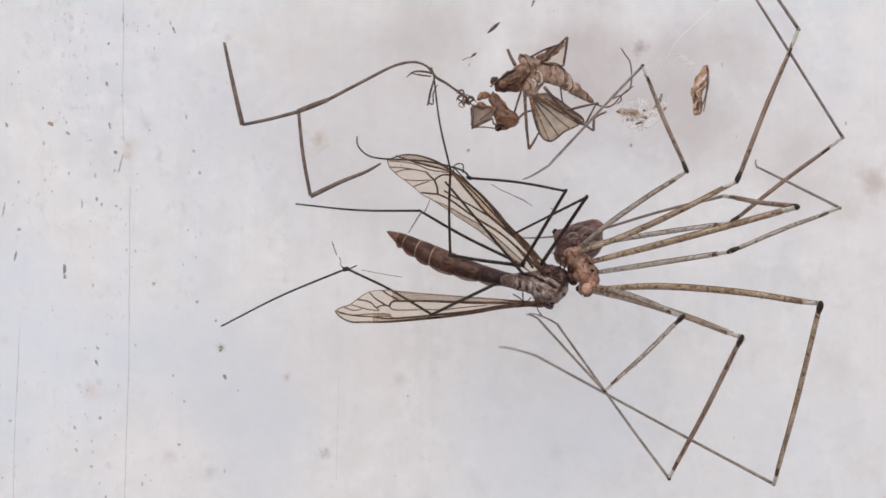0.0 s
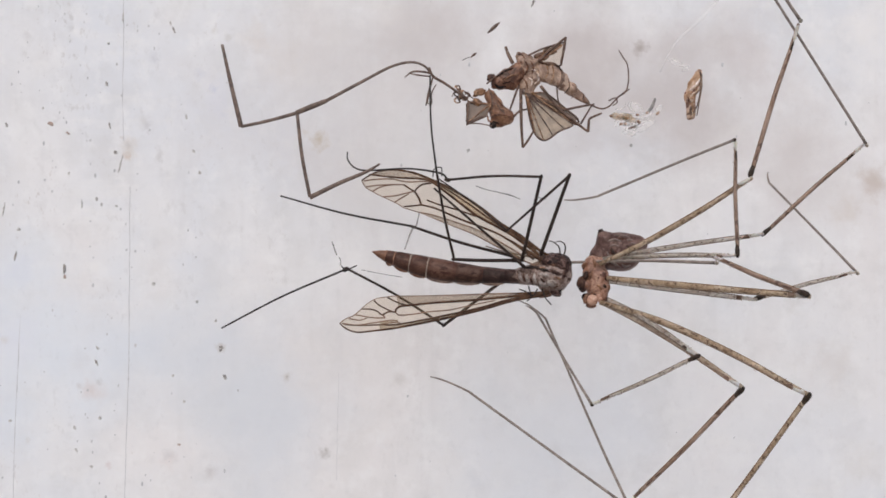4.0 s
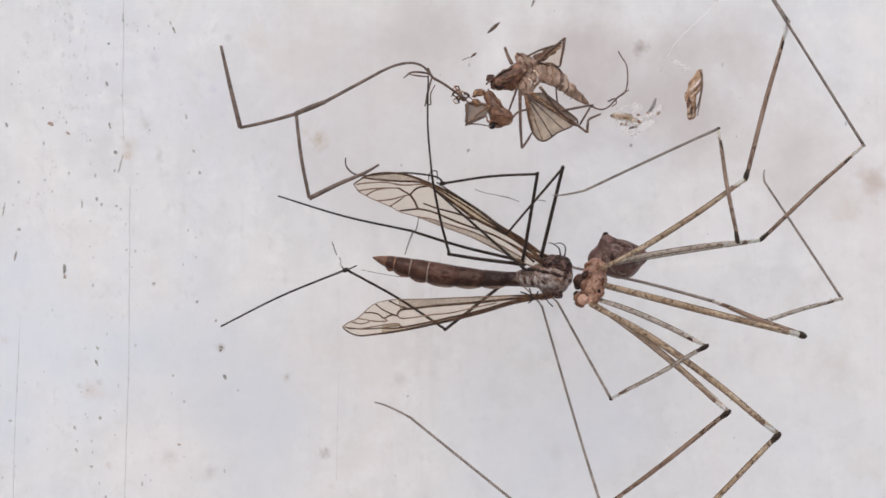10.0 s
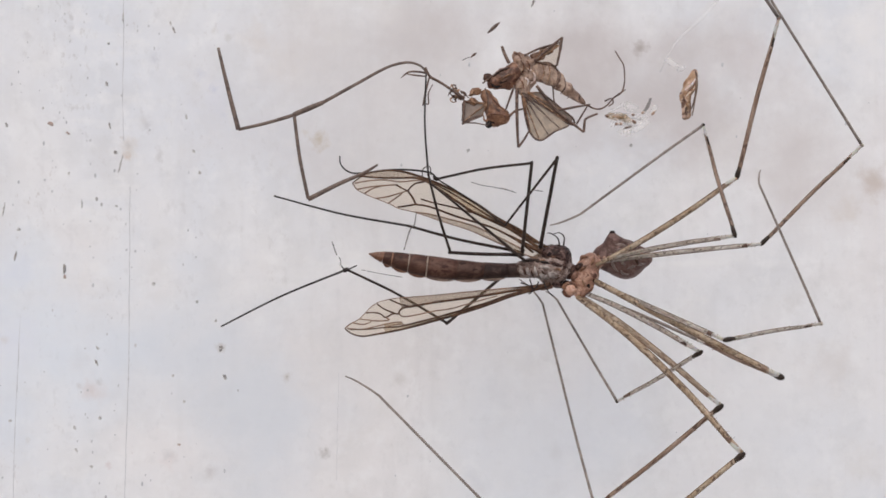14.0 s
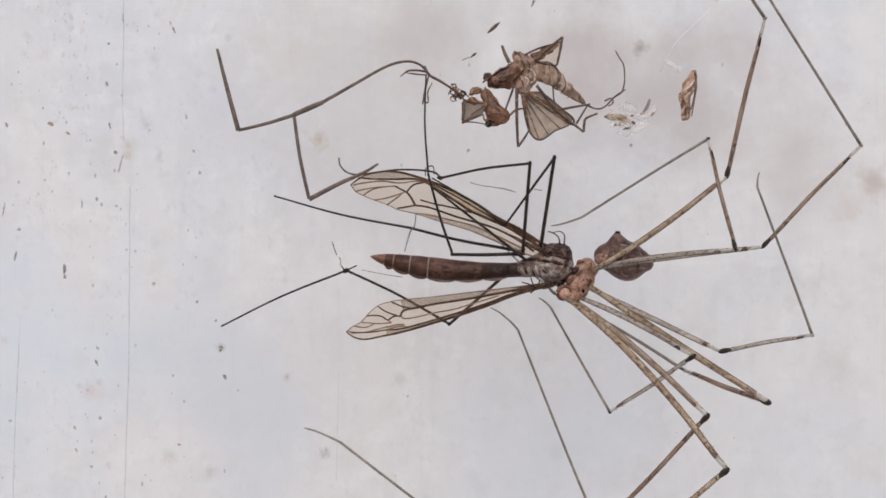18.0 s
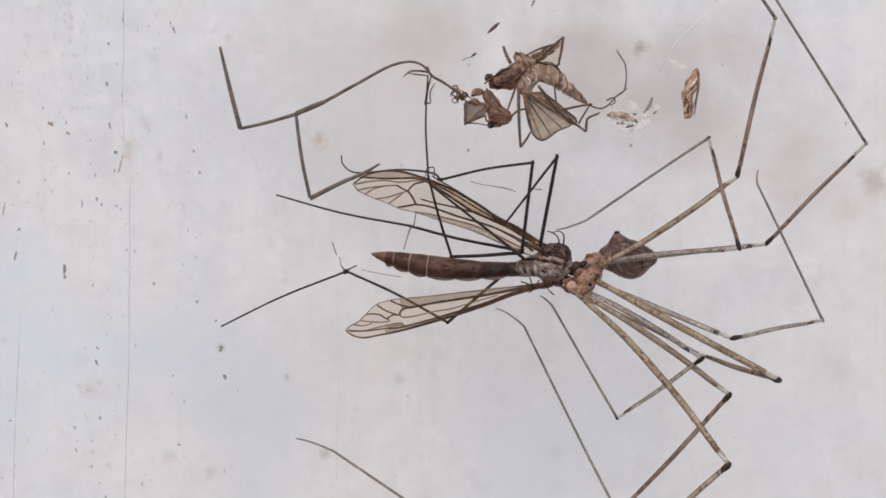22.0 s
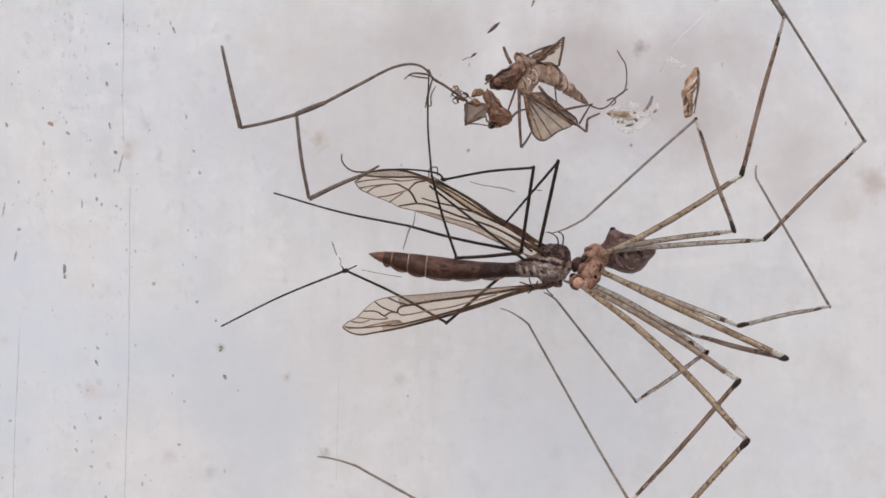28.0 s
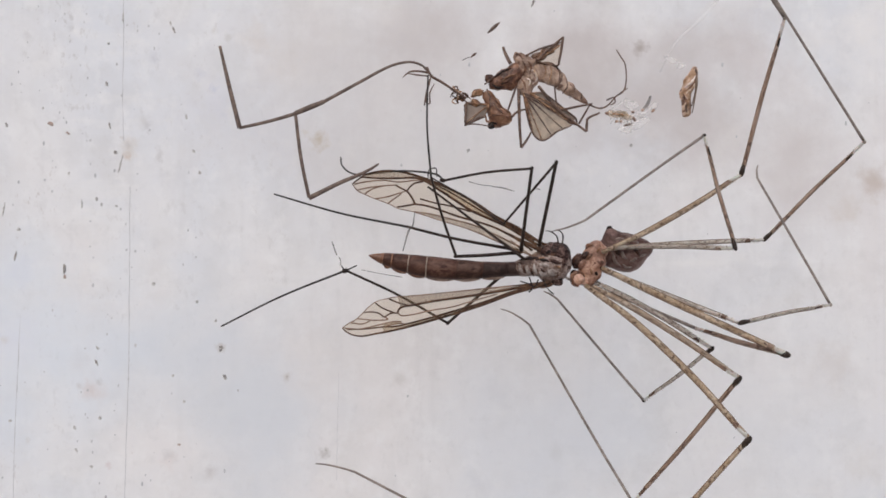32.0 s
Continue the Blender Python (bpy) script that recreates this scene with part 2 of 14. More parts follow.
def wall_material():
    m, nt, bsdf = material("grubby_white_panel")
    co = nt.nodes.new("ShaderNodeTexCoord").outputs["Object"]

    def noise_at(scale, detail=4.0, stretch=(1, 1, 1)):
        mp = nt.nodes.new("ShaderNodeMapping")
        mp.inputs["Scale"].default_value = stretch
        nt.links.new(co, mp.inputs["Vector"])
        n = node(nt, "ShaderNodeTexNoise", Scale=scale, Detail=detail, Roughness=0.6)
        nt.links.new(mp.outputs[0], n.inputs["Vector"])
        return n.outputs["Fac"]

    col = ramp(nt, noise_at(38, 3), [(0.36, (0.715, 0.73, 0.78)), (0.52, (0.77, 0.762, 0.78)), (0.64, (0.775, 0.752, 0.762))])
    blotch = ramp(nt, noise_at(190, 5), [(0.47, (0, 0, 0)), (0.72, (0.3, 0.3, 0.3))])
    col = mixed(nt, blotch, col, (0.56, 0.545, 0.54))
    streak = ramp(nt, noise_at(420, 3, (1, 1, 0.16)), [(0.56, (0, 0, 0)), (0.8, (0.3, 0.3, 0.3))])
    col = mixed(nt, streak, col, (0.6, 0.59, 0.6))
    pale = ramp(nt, noise_at(520, 5), [(0.5, (0, 0, 0)), (0.7, (0.5, 0.5, 0.5))])
    col = mixed(nt, pale, col, (0.84, 0.835, 0.85))
    grey = ramp(nt, noise_at(900, 5), [(0.54, (0, 0, 0)), (0.72, (0.24, 0.24, 0.24))])
    col = mixed(nt, grey, col, (0.58, 0.575, 0.585))
    fine = ramp(nt, noise_at(1500, 3), [(0.64, (0, 0, 0)), (0.76, (0.18, 0.18, 0.18))])
    col = mixed(nt, fine, col, (0.52, 0.5, 0.49))
    # scuffed patches of fine specks, thickest at one side, and pale slanting wipe marks
    where = nt.nodes.new("ShaderNodeSeparateXYZ")
    nt.links.new(co, where.inputs[0])
    side = node(nt, "ShaderNodeMapRange")
    side.interpolation_type = "SMOOTHSTEP"
    for k, val in ((1, -0.034), (2, -0.004), (3, 1.0), (4, 0.25)):
        side.inputs[k].default_value = val
    nt.links.new(where.outputs["X"], side.inputs[0])

    def times(a, b):
        n = nt.nodes.new("ShaderNodeMath")
        n.operation = "MULTIPLY"
        nt.links.new(a, n.inputs[0])
        nt.links.new(b, n.inputs[1])
        return n.outputs[0]

    for scale, lo, hi, cluster, tone, w in ((1500, 0.57, 0.66, 170, (0.42, 0.395, 0.385), 0.38), (700, 0.6, 0.7, 110, (0.5, 0.48, 0.49), 0.5), (2600, 0.6, 0.68, 260, (0.4, 0.34, 0.31), 0.34)):
        grains = ramp(nt, noise_at(scale, 3, (1, 1, 0.62)), [(lo, (0, 0, 0)), (hi, (w, w, w))])
        patch = ramp(nt, noise_at(cluster, 3, (1, 1, 0.5)), [(0.5, (0, 0, 0)), (0.66, (1, 1, 1))])
        col = mixed(nt, times(times(grains, patch), side.outputs[0]), col, tone)
    slant = nt.nodes.new("ShaderNodeMapping")
    slant.inputs["Rotation"].default_value = (0, radians(-24), 0)
    slant.inputs["Scale"].default_value = (0.22, 1, 1)
    nt.links.new(co, slant.inputs["Vector"])
    wipe = node(nt, "ShaderNodeTexNoise", Scale=330, Detail=4.0, Roughness=0.6)
    nt.links.new(slant.outputs[0], wipe.inputs["Vector"])
    col = mixed(nt, ramp(nt, wipe.outputs["Fac"], [(0.58, (0, 0, 0)), (0.74, (0.4, 0.4, 0.4))]), col, (0.85, 0.835, 0.83))
    # old splashes and smears, and broad changes of tone: place on the plan, radius, colour, weight
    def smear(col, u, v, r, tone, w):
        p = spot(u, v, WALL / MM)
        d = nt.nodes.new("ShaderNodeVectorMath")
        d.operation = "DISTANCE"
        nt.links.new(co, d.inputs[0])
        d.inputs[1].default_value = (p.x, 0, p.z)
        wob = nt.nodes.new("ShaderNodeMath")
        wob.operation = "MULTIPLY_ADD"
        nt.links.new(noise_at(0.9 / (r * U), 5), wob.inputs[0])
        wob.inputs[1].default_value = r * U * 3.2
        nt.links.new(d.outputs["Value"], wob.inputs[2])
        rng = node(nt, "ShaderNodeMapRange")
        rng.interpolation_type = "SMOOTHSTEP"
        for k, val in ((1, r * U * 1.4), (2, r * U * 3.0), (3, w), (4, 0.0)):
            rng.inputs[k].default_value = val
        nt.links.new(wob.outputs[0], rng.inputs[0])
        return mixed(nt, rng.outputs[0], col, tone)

    spots = (
        (565, 250, 19, (0.5, 0.42, 0.33), 0.8), (1133, 85, 17, (0.4, 0.35, 0.34), 0.9), (228, 262, 22, (0.6, 0.52, 0.44), 0.4),
        (1405, 532, 22, (0.6, 0.58, 0.57), 0.4), (575, 802, 12, (0.42, 0.4, 0.39), 0.8), (300, 815, 18, (0.68, 0.58, 0.57), 0.3),
        (508, 668, 10, (0.5, 0.47, 0.45), 0.6), (391, 616, 11, (0.45, 0.4, 0.37), 0.6), (540, 235, 9, (0.6, 0.56, 0.52), 0.5),
        (706, 672, 14, (0.55, 0.52, 0.5), 0.35), (108, 60, 22, (0.62, 0.62, 0.65), 0.35), (255, 215, 16, (0.55, 0.53, 0.53), 0.35),
        (82, 275, 18, (0.6, 0.6, 0.63), 0.3),
    )
    old_spots = (
        (140, 640, 24, (0.6, 0.6, 0.63), 0.3), (985, 800, 20, (0.62, 0.62, 0.64), 0.35), (370, 840, 16, (0.58, 0.55, 0.55), 0.35),
        (1290, 640, 24, (0.64, 0.64, 0.67), 0.3),
    )
    smears = (
        (1548, 325, 38, (0.47, 0.37, 0.31), 0.55), (1500, 372, 34, (0.6, 0.53, 0.48), 0.4), (1465, 648, 52, (0.62, 0.57, 0.55), 0.42),
        (1530, 825, 46, (0.64, 0.61, 0.59), 0.35), (452, 70, 34, (0.62, 0.54, 0.48), 0.32), (375, 175, 48, (0.66, 0.67, 0.75), 0.45),
        (310, 310, 34, (0.62, 0.62, 0.65), 0.4), (166, 690, 26, (0.68, 0.6, 0.59), 0.35), (25, 600, 60, (0.69, 0.71, 0.81), 0.4),
        (505, 110, 46, (0.7, 0.65, 0.62), 0.35), (30, 480, 40, (0.66, 0.69, 0.79), 0.35), (845, 860, 26, (0.63, 0.64, 0.7), 0.3),
        (880, 690, 30, (0.66, 0.66, 0.7), 0.3),
    )
    faint_smears = (
        (700, 20, 60, (0.7, 0.66, 0.64), 0.3), (600, 60, 40, (0.69, 0.66, 0.65), 0.3), (1300, 250, 50, (0.72, 0.69, 0.67), 0.25),
    )
    # wide soft areas: pinkish grey above, bluish at lower left, paler at upper right
    broad_tones = (
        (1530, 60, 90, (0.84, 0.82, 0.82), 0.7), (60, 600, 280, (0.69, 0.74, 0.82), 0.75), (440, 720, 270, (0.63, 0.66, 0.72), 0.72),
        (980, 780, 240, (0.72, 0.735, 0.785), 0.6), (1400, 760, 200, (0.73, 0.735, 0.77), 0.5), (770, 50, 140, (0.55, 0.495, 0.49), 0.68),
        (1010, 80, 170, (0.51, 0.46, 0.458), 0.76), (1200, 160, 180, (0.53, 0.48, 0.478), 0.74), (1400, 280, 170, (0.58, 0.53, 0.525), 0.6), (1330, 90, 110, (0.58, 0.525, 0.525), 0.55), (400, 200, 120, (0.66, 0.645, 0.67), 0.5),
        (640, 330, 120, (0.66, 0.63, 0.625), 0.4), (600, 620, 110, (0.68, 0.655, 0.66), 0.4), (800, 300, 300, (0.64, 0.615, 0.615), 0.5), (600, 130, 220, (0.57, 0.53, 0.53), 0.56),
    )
    faint_marks = (
        (125, 48, 9, (0.5, 0.5, 0.53), 0.4), (47, 62, 9, (0.55, 0.52, 0.53), 0.35), (273, 103, 13, (0.58, 0.59, 0.65), 0.45), (260, 221, 10, (0.5, 0.49, 0.51), 0.45),
        (404, 66, 10, (0.52, 0.5, 0.47), 0.4), (379, 55, 8, (0.55, 0.52, 0.49), 0.4), (352, 130, 14, (0.6, 0.61, 0.68), 0.45), (224, 277, 9, (0.58, 0.44, 0.35), 0.6),
        (225, 256, 9, (0.48, 0.45, 0.45), 0.4), (300, 806, 14, (0.55, 0.54, 0.55), 0.4), (372, 832, 11, (0.5, 0.47, 0.48), 0.45),
    )
    old_marks = (
        (378, 157, 9, (0.52, 0.54, 0.66), 0.5), (395, 202, 11, (0.6, 0.61, 0.68), 0.4), (160, 692, 20, (0.6, 0.52, 0.51), 0.4), (176, 676, 8, (0.45, 0.43, 0.42), 0.45),
        (192, 824, 8, (0.6, 0.5, 0.5), 0.45), (50, 780, 7, (0.55, 0.51, 0.48), 0.35), (8, 602, 11, (0.6, 0.55, 0.51), 0.35), (140, 682, 8, (0.5, 0.47, 0.46), 0.4),
    )
    for group in (broad_tones, faint_smears, smears, old_spots, spots, faint_marks, old_marks):
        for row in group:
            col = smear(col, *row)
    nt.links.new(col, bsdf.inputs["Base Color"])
    bsdf.inputs["Roughness"].default_value = 0.55
    bumped(nt, bsdf, noise_at(700, 6), 0.16, 0.00012)
    return m


PANEL = wall_material()


def plain_ground():
    m, nt, bsdf = material("pale_paving")
    co = nt.nodes.new("ShaderNodeTexCoord").outputs["Object"]
    n = node(nt, "ShaderNodeTexNoise", Scale=6.0, Detail=6.0)
    nt.links.new(co, n.inputs["Vector"])
    nt.links.new(ramp(nt, n.outputs["Fac"], [(0.3, (0.3, 0.29, 0.27)), (0.7, (0.42, 0.4, 0.38))]), bsdf.inputs["Base Color"])
    bsdf.inputs["Roughness"].default_value = 0.9
    return m


# ---- mesh helpers ----
def part(name, bm, mat, parent=None, label="", smooth=True):
    """Links a bmesh as one mesh object, under parent where one is given."""
    me = bpy.data.meshes.new(name)
    bmesh.ops.recalc_face_normals(bm, faces=bm.faces)
    bm.to_mesh(me)
    bm.free()
    if smooth:
        me.polygons.foreach_set("use_smooth", [True] * len(me.polygons))
    me.materials.append(mat)
    ob = new(name, me)
    if parent:
        ob.parent = parent
    if label:
        tagged(ob, label)
    return ob


def empty(name, label, category, group=""):
    return tagged(new(name), label, category, group)


def tube(bm, pts, radii, n=8, flat=1.0):
    """A closed tube along pts, with a radius at each; flat: its thickness across the plan's depth."""
    pts = [Vector(p) for p in pts]
    rings = []
    ref = Vector((0, 0, 1))
    for i, p in enumerate(pts):
        d = (pts[min(i + 1, len(pts) - 1)] - pts[max(i - 1, 0)]).normalized()
        a = d.cross(ref)
        if a.length < 0.05:
            a = d.cross(Vector((0, 1, 0)))
        a.normalize()
        b = a.cross(d).normalized()
        rings.append([bm.verts.new(p + (a * math.cos(w) + b * math.sin(w) * flat) * radii[i])
                      for w in (2 * math.pi * k / n for k in range(n))])
    for r, s in zip(rings, rings[1:]):
        for k in range(n):
            bm.faces.new((r[k], r[(k + 1) % n], s[(k + 1) % n], s[k]))
    bm.faces.new(rings[0])
    bm.faces.new(rings[-1][::-1])
    return bm


def smooth_path(pts, steps=5):
    """Catmull-Rom through pts."""
    pts = [Vector(p) for p in pts]
    full = [pts[0] * 2 - pts[1]] + pts + [pts[-1] * 2 - pts[-2]]
    out = []
    for i in range(1, len(full) - 2):
        a, b, c, d = full[i - 1:i + 3]
        for k in range(steps):
            t = k / steps
            out.append(0.5 * (2 * b + (c - a) * t + (2 * a - 5 * b + 4 * c - d) * t * t + (3 * b - a - 3 * c + d) * t ** 3))
    return out + [pts[-1]]


def limb(pts, radii, n=8, steps=5, flat=1.0):
    """A smooth tube through a few points; the radii are spread along it."""
    path = smooth_path(pts, steps)
    xs = np.linspace(0, 1, len(path))
    rs = np.interp(xs, np.linspace(0, 1, len(radii)), radii)
    return tube(bmesh.new(), path, list(rs), n, flat)


def lump(size, seed, rough=0.18, detail=3, freq=1.2):
    """An uneven rounded lump."""
    bm = bmesh.new()
    bmesh.ops.create_icosphere(bm, subdivisions=detail, radius=1)
    off = Vector((seed * 3.1, seed * 1.7, seed * 0.9))
    for v in bm.verts:
        k = 1 + rough * noise.noise(v.co * freq + off) + rough * 0.5 * noise.noise(v.co * freq * 2.7 + off)
        v.co = Vector((v.co.x * size[0], v.co.y * size[1], v.co.z * size[2])) * k
    return bm


def moved(bm, m):
    bm.transform(m)
    return bm


def field(p, blobs):
    """How deep points lie in a set of soft blobs (x, y, z, rx, ry, rz): 1 on the skin."""
    b = np.array(blobs, float)
    q = (((p[:, None, :] - b[None, :, :3]) / b[None, :, 3:]) ** 2).sum(2)
    return np.exp(2.6 * (1 - q)).sum(1)


def skin(blobs, centre, detail=5, amp=0.05, freq=0.14, seed=1):
    """One skin over the blobs, seen from the centre, in drawing units, with an uneven surface."""
    bm = bmesh.new()
    bmesh.ops.create_icosphere(bm, subdivisions=detail, radius=1)
    bm.verts.ensure_lookup_table()
    d = np.array([v.co[:] for v in bm.verts])
    c = np.array(centre, float)
    reach = 110.0
    radii = np.full(len(d), 2.0)
    found = np.zeros(len(d), bool)
    for r in np.linspace(reach, 2, 140):
        inside = (field(c + d * r, blobs) > 1) & ~found
        radii[inside] = r
        found |= inside
    off = Vector((seed * 5.3, seed * 2.9, seed * 7.1))
    for v, way, r in zip(bm.verts, d, radii):
        p = Vector(c + way * r)
        k = noise.noise(p * freq + off) + 0.6 * noise.noise(p * freq * 2.6 + off)
        v.co = (Vector(c) + Vector(way) * r * (1 + amp * k)) * U
    bmesh.ops.smooth_vert(bm, verts=bm.verts, factor=0.5, use_axis_x=True, use_axis_y=True, use_axis_z=True)
    return bm


def front(blobs, x, z):
    """The depth at which the blobs' skin faces out from the wall, over (x, z), in drawing units."""
    ys = np.linspace(-80, 40, 121)
    f = field(np.array([(x, y, z) for y in ys]), blobs)
    hit = np.nonzero(f > 1)[0]
    return float(ys[hit[0]]) if len(hit) else 0.0


def marking(blobs, pts, r, lift=0.2):
    """A low ridge lying on the blobs' skin through points (x, z)."""
    flat = smooth_path([(x, 0, z) for x, z in pts], 5)
    path = [(p.x * U, (front(blobs, p.x, p.z) - lift) * U, p.z * U) for p in flat]
    n = len(path)
    return tube(bmesh.new(), path, [r * U * (0.35 + 0.65 * math.sin(math.pi * (i + 0.5) / n)) for i in range(n)], 6)


ALONG = Matrix.Rotation(radians(-90), 4, "X")   # from the wall's axes to a limb's own


# ---- the wall and the ground ----
def box(x0, x1, y0, y1, z0, z1):
    bm = bmesh.new()
    bmesh.ops.create_cube(bm, size=1)
    for v in bm.verts:
        v.co = Vector(((x0 + x1) / 2 + v.co.x * (x1 - x0), (y0 + y1) / 2 + v.co.y * (y1 - y0), (z0 + z1) / 2 + v.co.z * (z1 - z0)))
    return bm


wall = part("wall", box(-1.6, 1.6, 0, 0.06, -1.2, 1.3), PANEL, smooth=False)
wall.location.y = WALL
tagged(wall, "grubby off-white panel with specks, streaks and hairline cracks", "wall", kind="structure")
ground = part("ground", box(-60, 60, -60, 60, -0.1, 0), plain_ground(), smooth=False)
ground.location.z = -1.2
tagged(ground, "pale paving below the wall", "ground", kind="structure")


def on_wall(u, v, lift=0.0):
    return spot(u, v, WALL / MM) - Vector((0, WALL + lift, 0))


def crack(pts, width):
    path = smooth_path([on_wall(u, v, 0.000005) for u, v in pts], 8)
    path = [p + Vector((noise.noise(p * 900) * 0.00005, 0, 0)) for p in path]
    rs = [width * U * (0.55 + 0.6 * abs(noise.noise(p * 700 + Vector((5, 0, 0))))) for p in path]
    part("hairline_crack", tube(bmesh.new(), path, rs, 5, 0.3), DIRT_PALE, wall, "thin grey hairline crack")


crack([(217, -60), (219, 60), (217, 170), (219, 250)], 0.9)
crack([(230, 330), (229, 480), (228, 640), (223, 790), (219, 960)], 1.1)
crack([(36, 560), (30, 690), (25, 800), (22, 960)], 1.0)
crack([(600, 660), (597, 760), (596, 850)], 0.5)


def speck(u, v, length, width, lean, mat, label):
    """One crumb of dirt stuck to the wall; lean: degrees from upright, clockwise."""
    bm = lump((width * U * 0.42, 0.5 * U, length * U * 0.43), u * 0.37 + v, 1.2, 3, 2.4)
    ob = part("dirt_speck", bm, mat)
    ob.matrix_world = Matrix.Translation(on_wall(u, v) + Vector((0, WALL - 0.4 * U, 0))) @ pose(0, 0, 0, 0, lean, 0)
    tagged(ob, label, "dirt", "dirt specks on the wall")


LONG_CRUMBS = (
    (308, 54, 14, 4, -20), (302, 42, 9, 4, -15), (189, 149, 10, 5, -15), (12, 222, 10, 5, -15), (194, 222, 12, 4, -10),
    (213, 292, 34, 3, 14), (114, 476, 20, 6, 2), (27, 454, 17, 4, 15), (173, 616, 9, 4, -40), (171, 642, 12, 4, -30),
    (330, 207, 10, 4, -15), (391, 617, 11, 8, 20), (398, 668, 12, 6, -30), (218, 30, 20, 3, 0), (7, 370, 24, 3, 10), (145, 362, 16, 3, 0),
    (943, 6, 16, 4, 20),
)
ROUND_CRUMBS = (
    (205, 270, 8, 6, -45), (33, 406, 6, 6, 0), (343, 268, 8, 5, -25), (132, 757, 8, 5, -30), (162, 826, 6, 6, 0), (135, 797, 8, 5, -30),
    (177, 740, 7, 6, 0), (306, 665, 5, 5, 0), (18, 745, 5, 7, 0), (1117, 258, 6, 6, 0), (326, 711, 5, 5, 0), (60, 902, 5, 5, 0),
    (272, 502, 7, 6, 0), (382, 568, 5, 5, 0), (349, 534, 5, 6, 0), (577, 798, 5, 4, 0), (508, 667, 5, 4, 20), (192, 77, 5, 4, 0),
)
SMALL_CRUMBS = (
    (171, 352, 7, 5, 0), (180, 362, 6, 5, 0), (206, 365, 5, 5, 0), (122, 307, 5, 5, 0), (76, 192, 5, 4, 0), (354, 306, 6, 5, 0),
    (829, 267, 6, 6, 0),
)
for u, v, length, width, lean in LONG_CRUMBS + ROUND_CRUMBS + SMALL_CRUMBS:
    big = width > 3 and length * width > 47
    speck(u, v, length, width, lean, DIRT_DARK if big else DIRT, "dark crumb of dirt stuck to the wall" if big else "small grey crumb of dirt stuck to the wall")
for u, v, length, width, lean in ((90, 219, 8, 13, 15), (120, 236, 4, 9, 30), (115, 490, 8, 6, 0), (317, 787, 4, 6, 0)):
    speck(u, v, length, width, lean, DIRT_RED, "reddish-brown crumb of dirt stuck to the wall")


def fine_dust():
    """Countless pale grains, thickest along the old streaks."""
    rnd = random.Random(7)
    big = bmesh.new()
    bmesh.ops.create_icosphere(big, subdivisions=1, radius=1)
    verts = [v.co.copy() for v in big.verts]
    faces = [[v.index for v in f.verts] for f in big.faces]
    big.free()
    vs, fs = [], []
    for i in range(170):
        if rnd.random() < 0.85:
            u, v = rnd.gauss(170, 110), rnd.uniform(-20, 900)
        else:
            u, v = rnd.uniform(-20, 1590), rnd.uniform(-20, 900)
        r = rnd.choice((0.9, 1.1, 1.4, 1.8, 2.6)) * U
        c = on_wall(u, v, 0.0)
        n = len(vs)
        s = rnd.uniform(1, 2.2)
        vs += [(c.x + p.x * r, c.y + p.y * r * 0.4, c.z + p.z * r * s) for p in verts]
        fs += [[n + k for k in f] for f in faces]
    me = bpy.data.meshes.new("dust")
    me.from_pydata(vs, [], fs)
    me.materials.append(DIRT_PALE)
    ob = new("dust", me)
    ob.location.y = WALL - 0.2 * U
    tagged(ob, "fine grey dust grains on the white wall", "dust", kind="stuff")


fine_dust()


# ---- the cellar spider ----
# lengths of the limbs in millimetres
LENGTH = {'Afemur': 10.31, 'Atibia': 8.42, 'Ametatarsus': 13.74, 'Bfemur': 12.50, 'Btibia': 12.14, 'Bmetatarsus': 17.91, 'Cfemur': 11.90, 'Ctibia': 10.18, 'Cmetatarsus': 23.33, 'Dfemur': 11.75, 'Dtibia': 7.68, 'Dmetatarsus': 12.05, 'Efemur': 15.17, 'Etibia': 7.98, 'Emetatarsus': 17.72, 'Ffemur': 16.35, 'Ftibia': 14.95, 'Fmetatarsus': 23.60, 'Gfemur': 10.24, 'Gtibia': 8.30, 'Gmetatarsus': 11.38, 'Hfemur': 13.09, 'Htibia': 11.74, 'Hmetatarsus': 18.92, 'abdomen': 11.32, 'wing_upper': 14.75, 'wing_lower': 15.38, 'femur1': 6.60, 'tibia1': 6.19, 'tarsus1': 6.41, 'femur2': 6.35, 'tibia2': 7.01, 'tarsus2': 8.68, 'femur3': 4.71, 'tibia3': 6.32, 'tarsus3': 7.16, 'femur4': 7.56, 'tibia4': 10.25, 'femur5': 5.32, 'tibia5': 8.62, 'tarsus5': 10.57, 'femur6': 8.88}
spider = empty("cellar_spider", "long-legged tan cellar spider reaching over its prey", "spider")


def bristles(length, radius, count, seed, size, bow=0.0, start=0.06, stop=0.96):
    """Short slanting hairs round a leg that runs along x and bows to y."""
    rnd = random.Random(seed)
    bm = bmesh.new()
    for i in range(count):
        f = rnd.uniform(start, stop)
        w = rnd.uniform(0, 2 * math.pi)
        d = Vector((0.8, math.cos(w), math.sin(w))).normalized()
        y = float(np.interp(f, (0, 0.15, 0.3, 0.5, 0.65, 0.85, 1), (0, 0.6, 1, 1, 0.8, 0.42, 0))) * bow
        base = Vector((length * f, y + math.cos(w) * radius, math.sin(w) * radius))
        e = Vector((1, 0, 0)).cross(d).normalized() * 0.45 * U
        g = d.cross(e).normalized() * 0.45 * U
        vs = [bm.verts.new(v) for v in (base + e, base - e * 0.5 + g, base - e * 0.5 - g, base + d * size * rnd.uniform(0.6, 1.2))]
        for a, b, c in ((0, 1, 3), (1, 2, 3), (2, 0, 3)):
            bm.faces.new((vs[a], vs[b], vs[c]))
    return bm


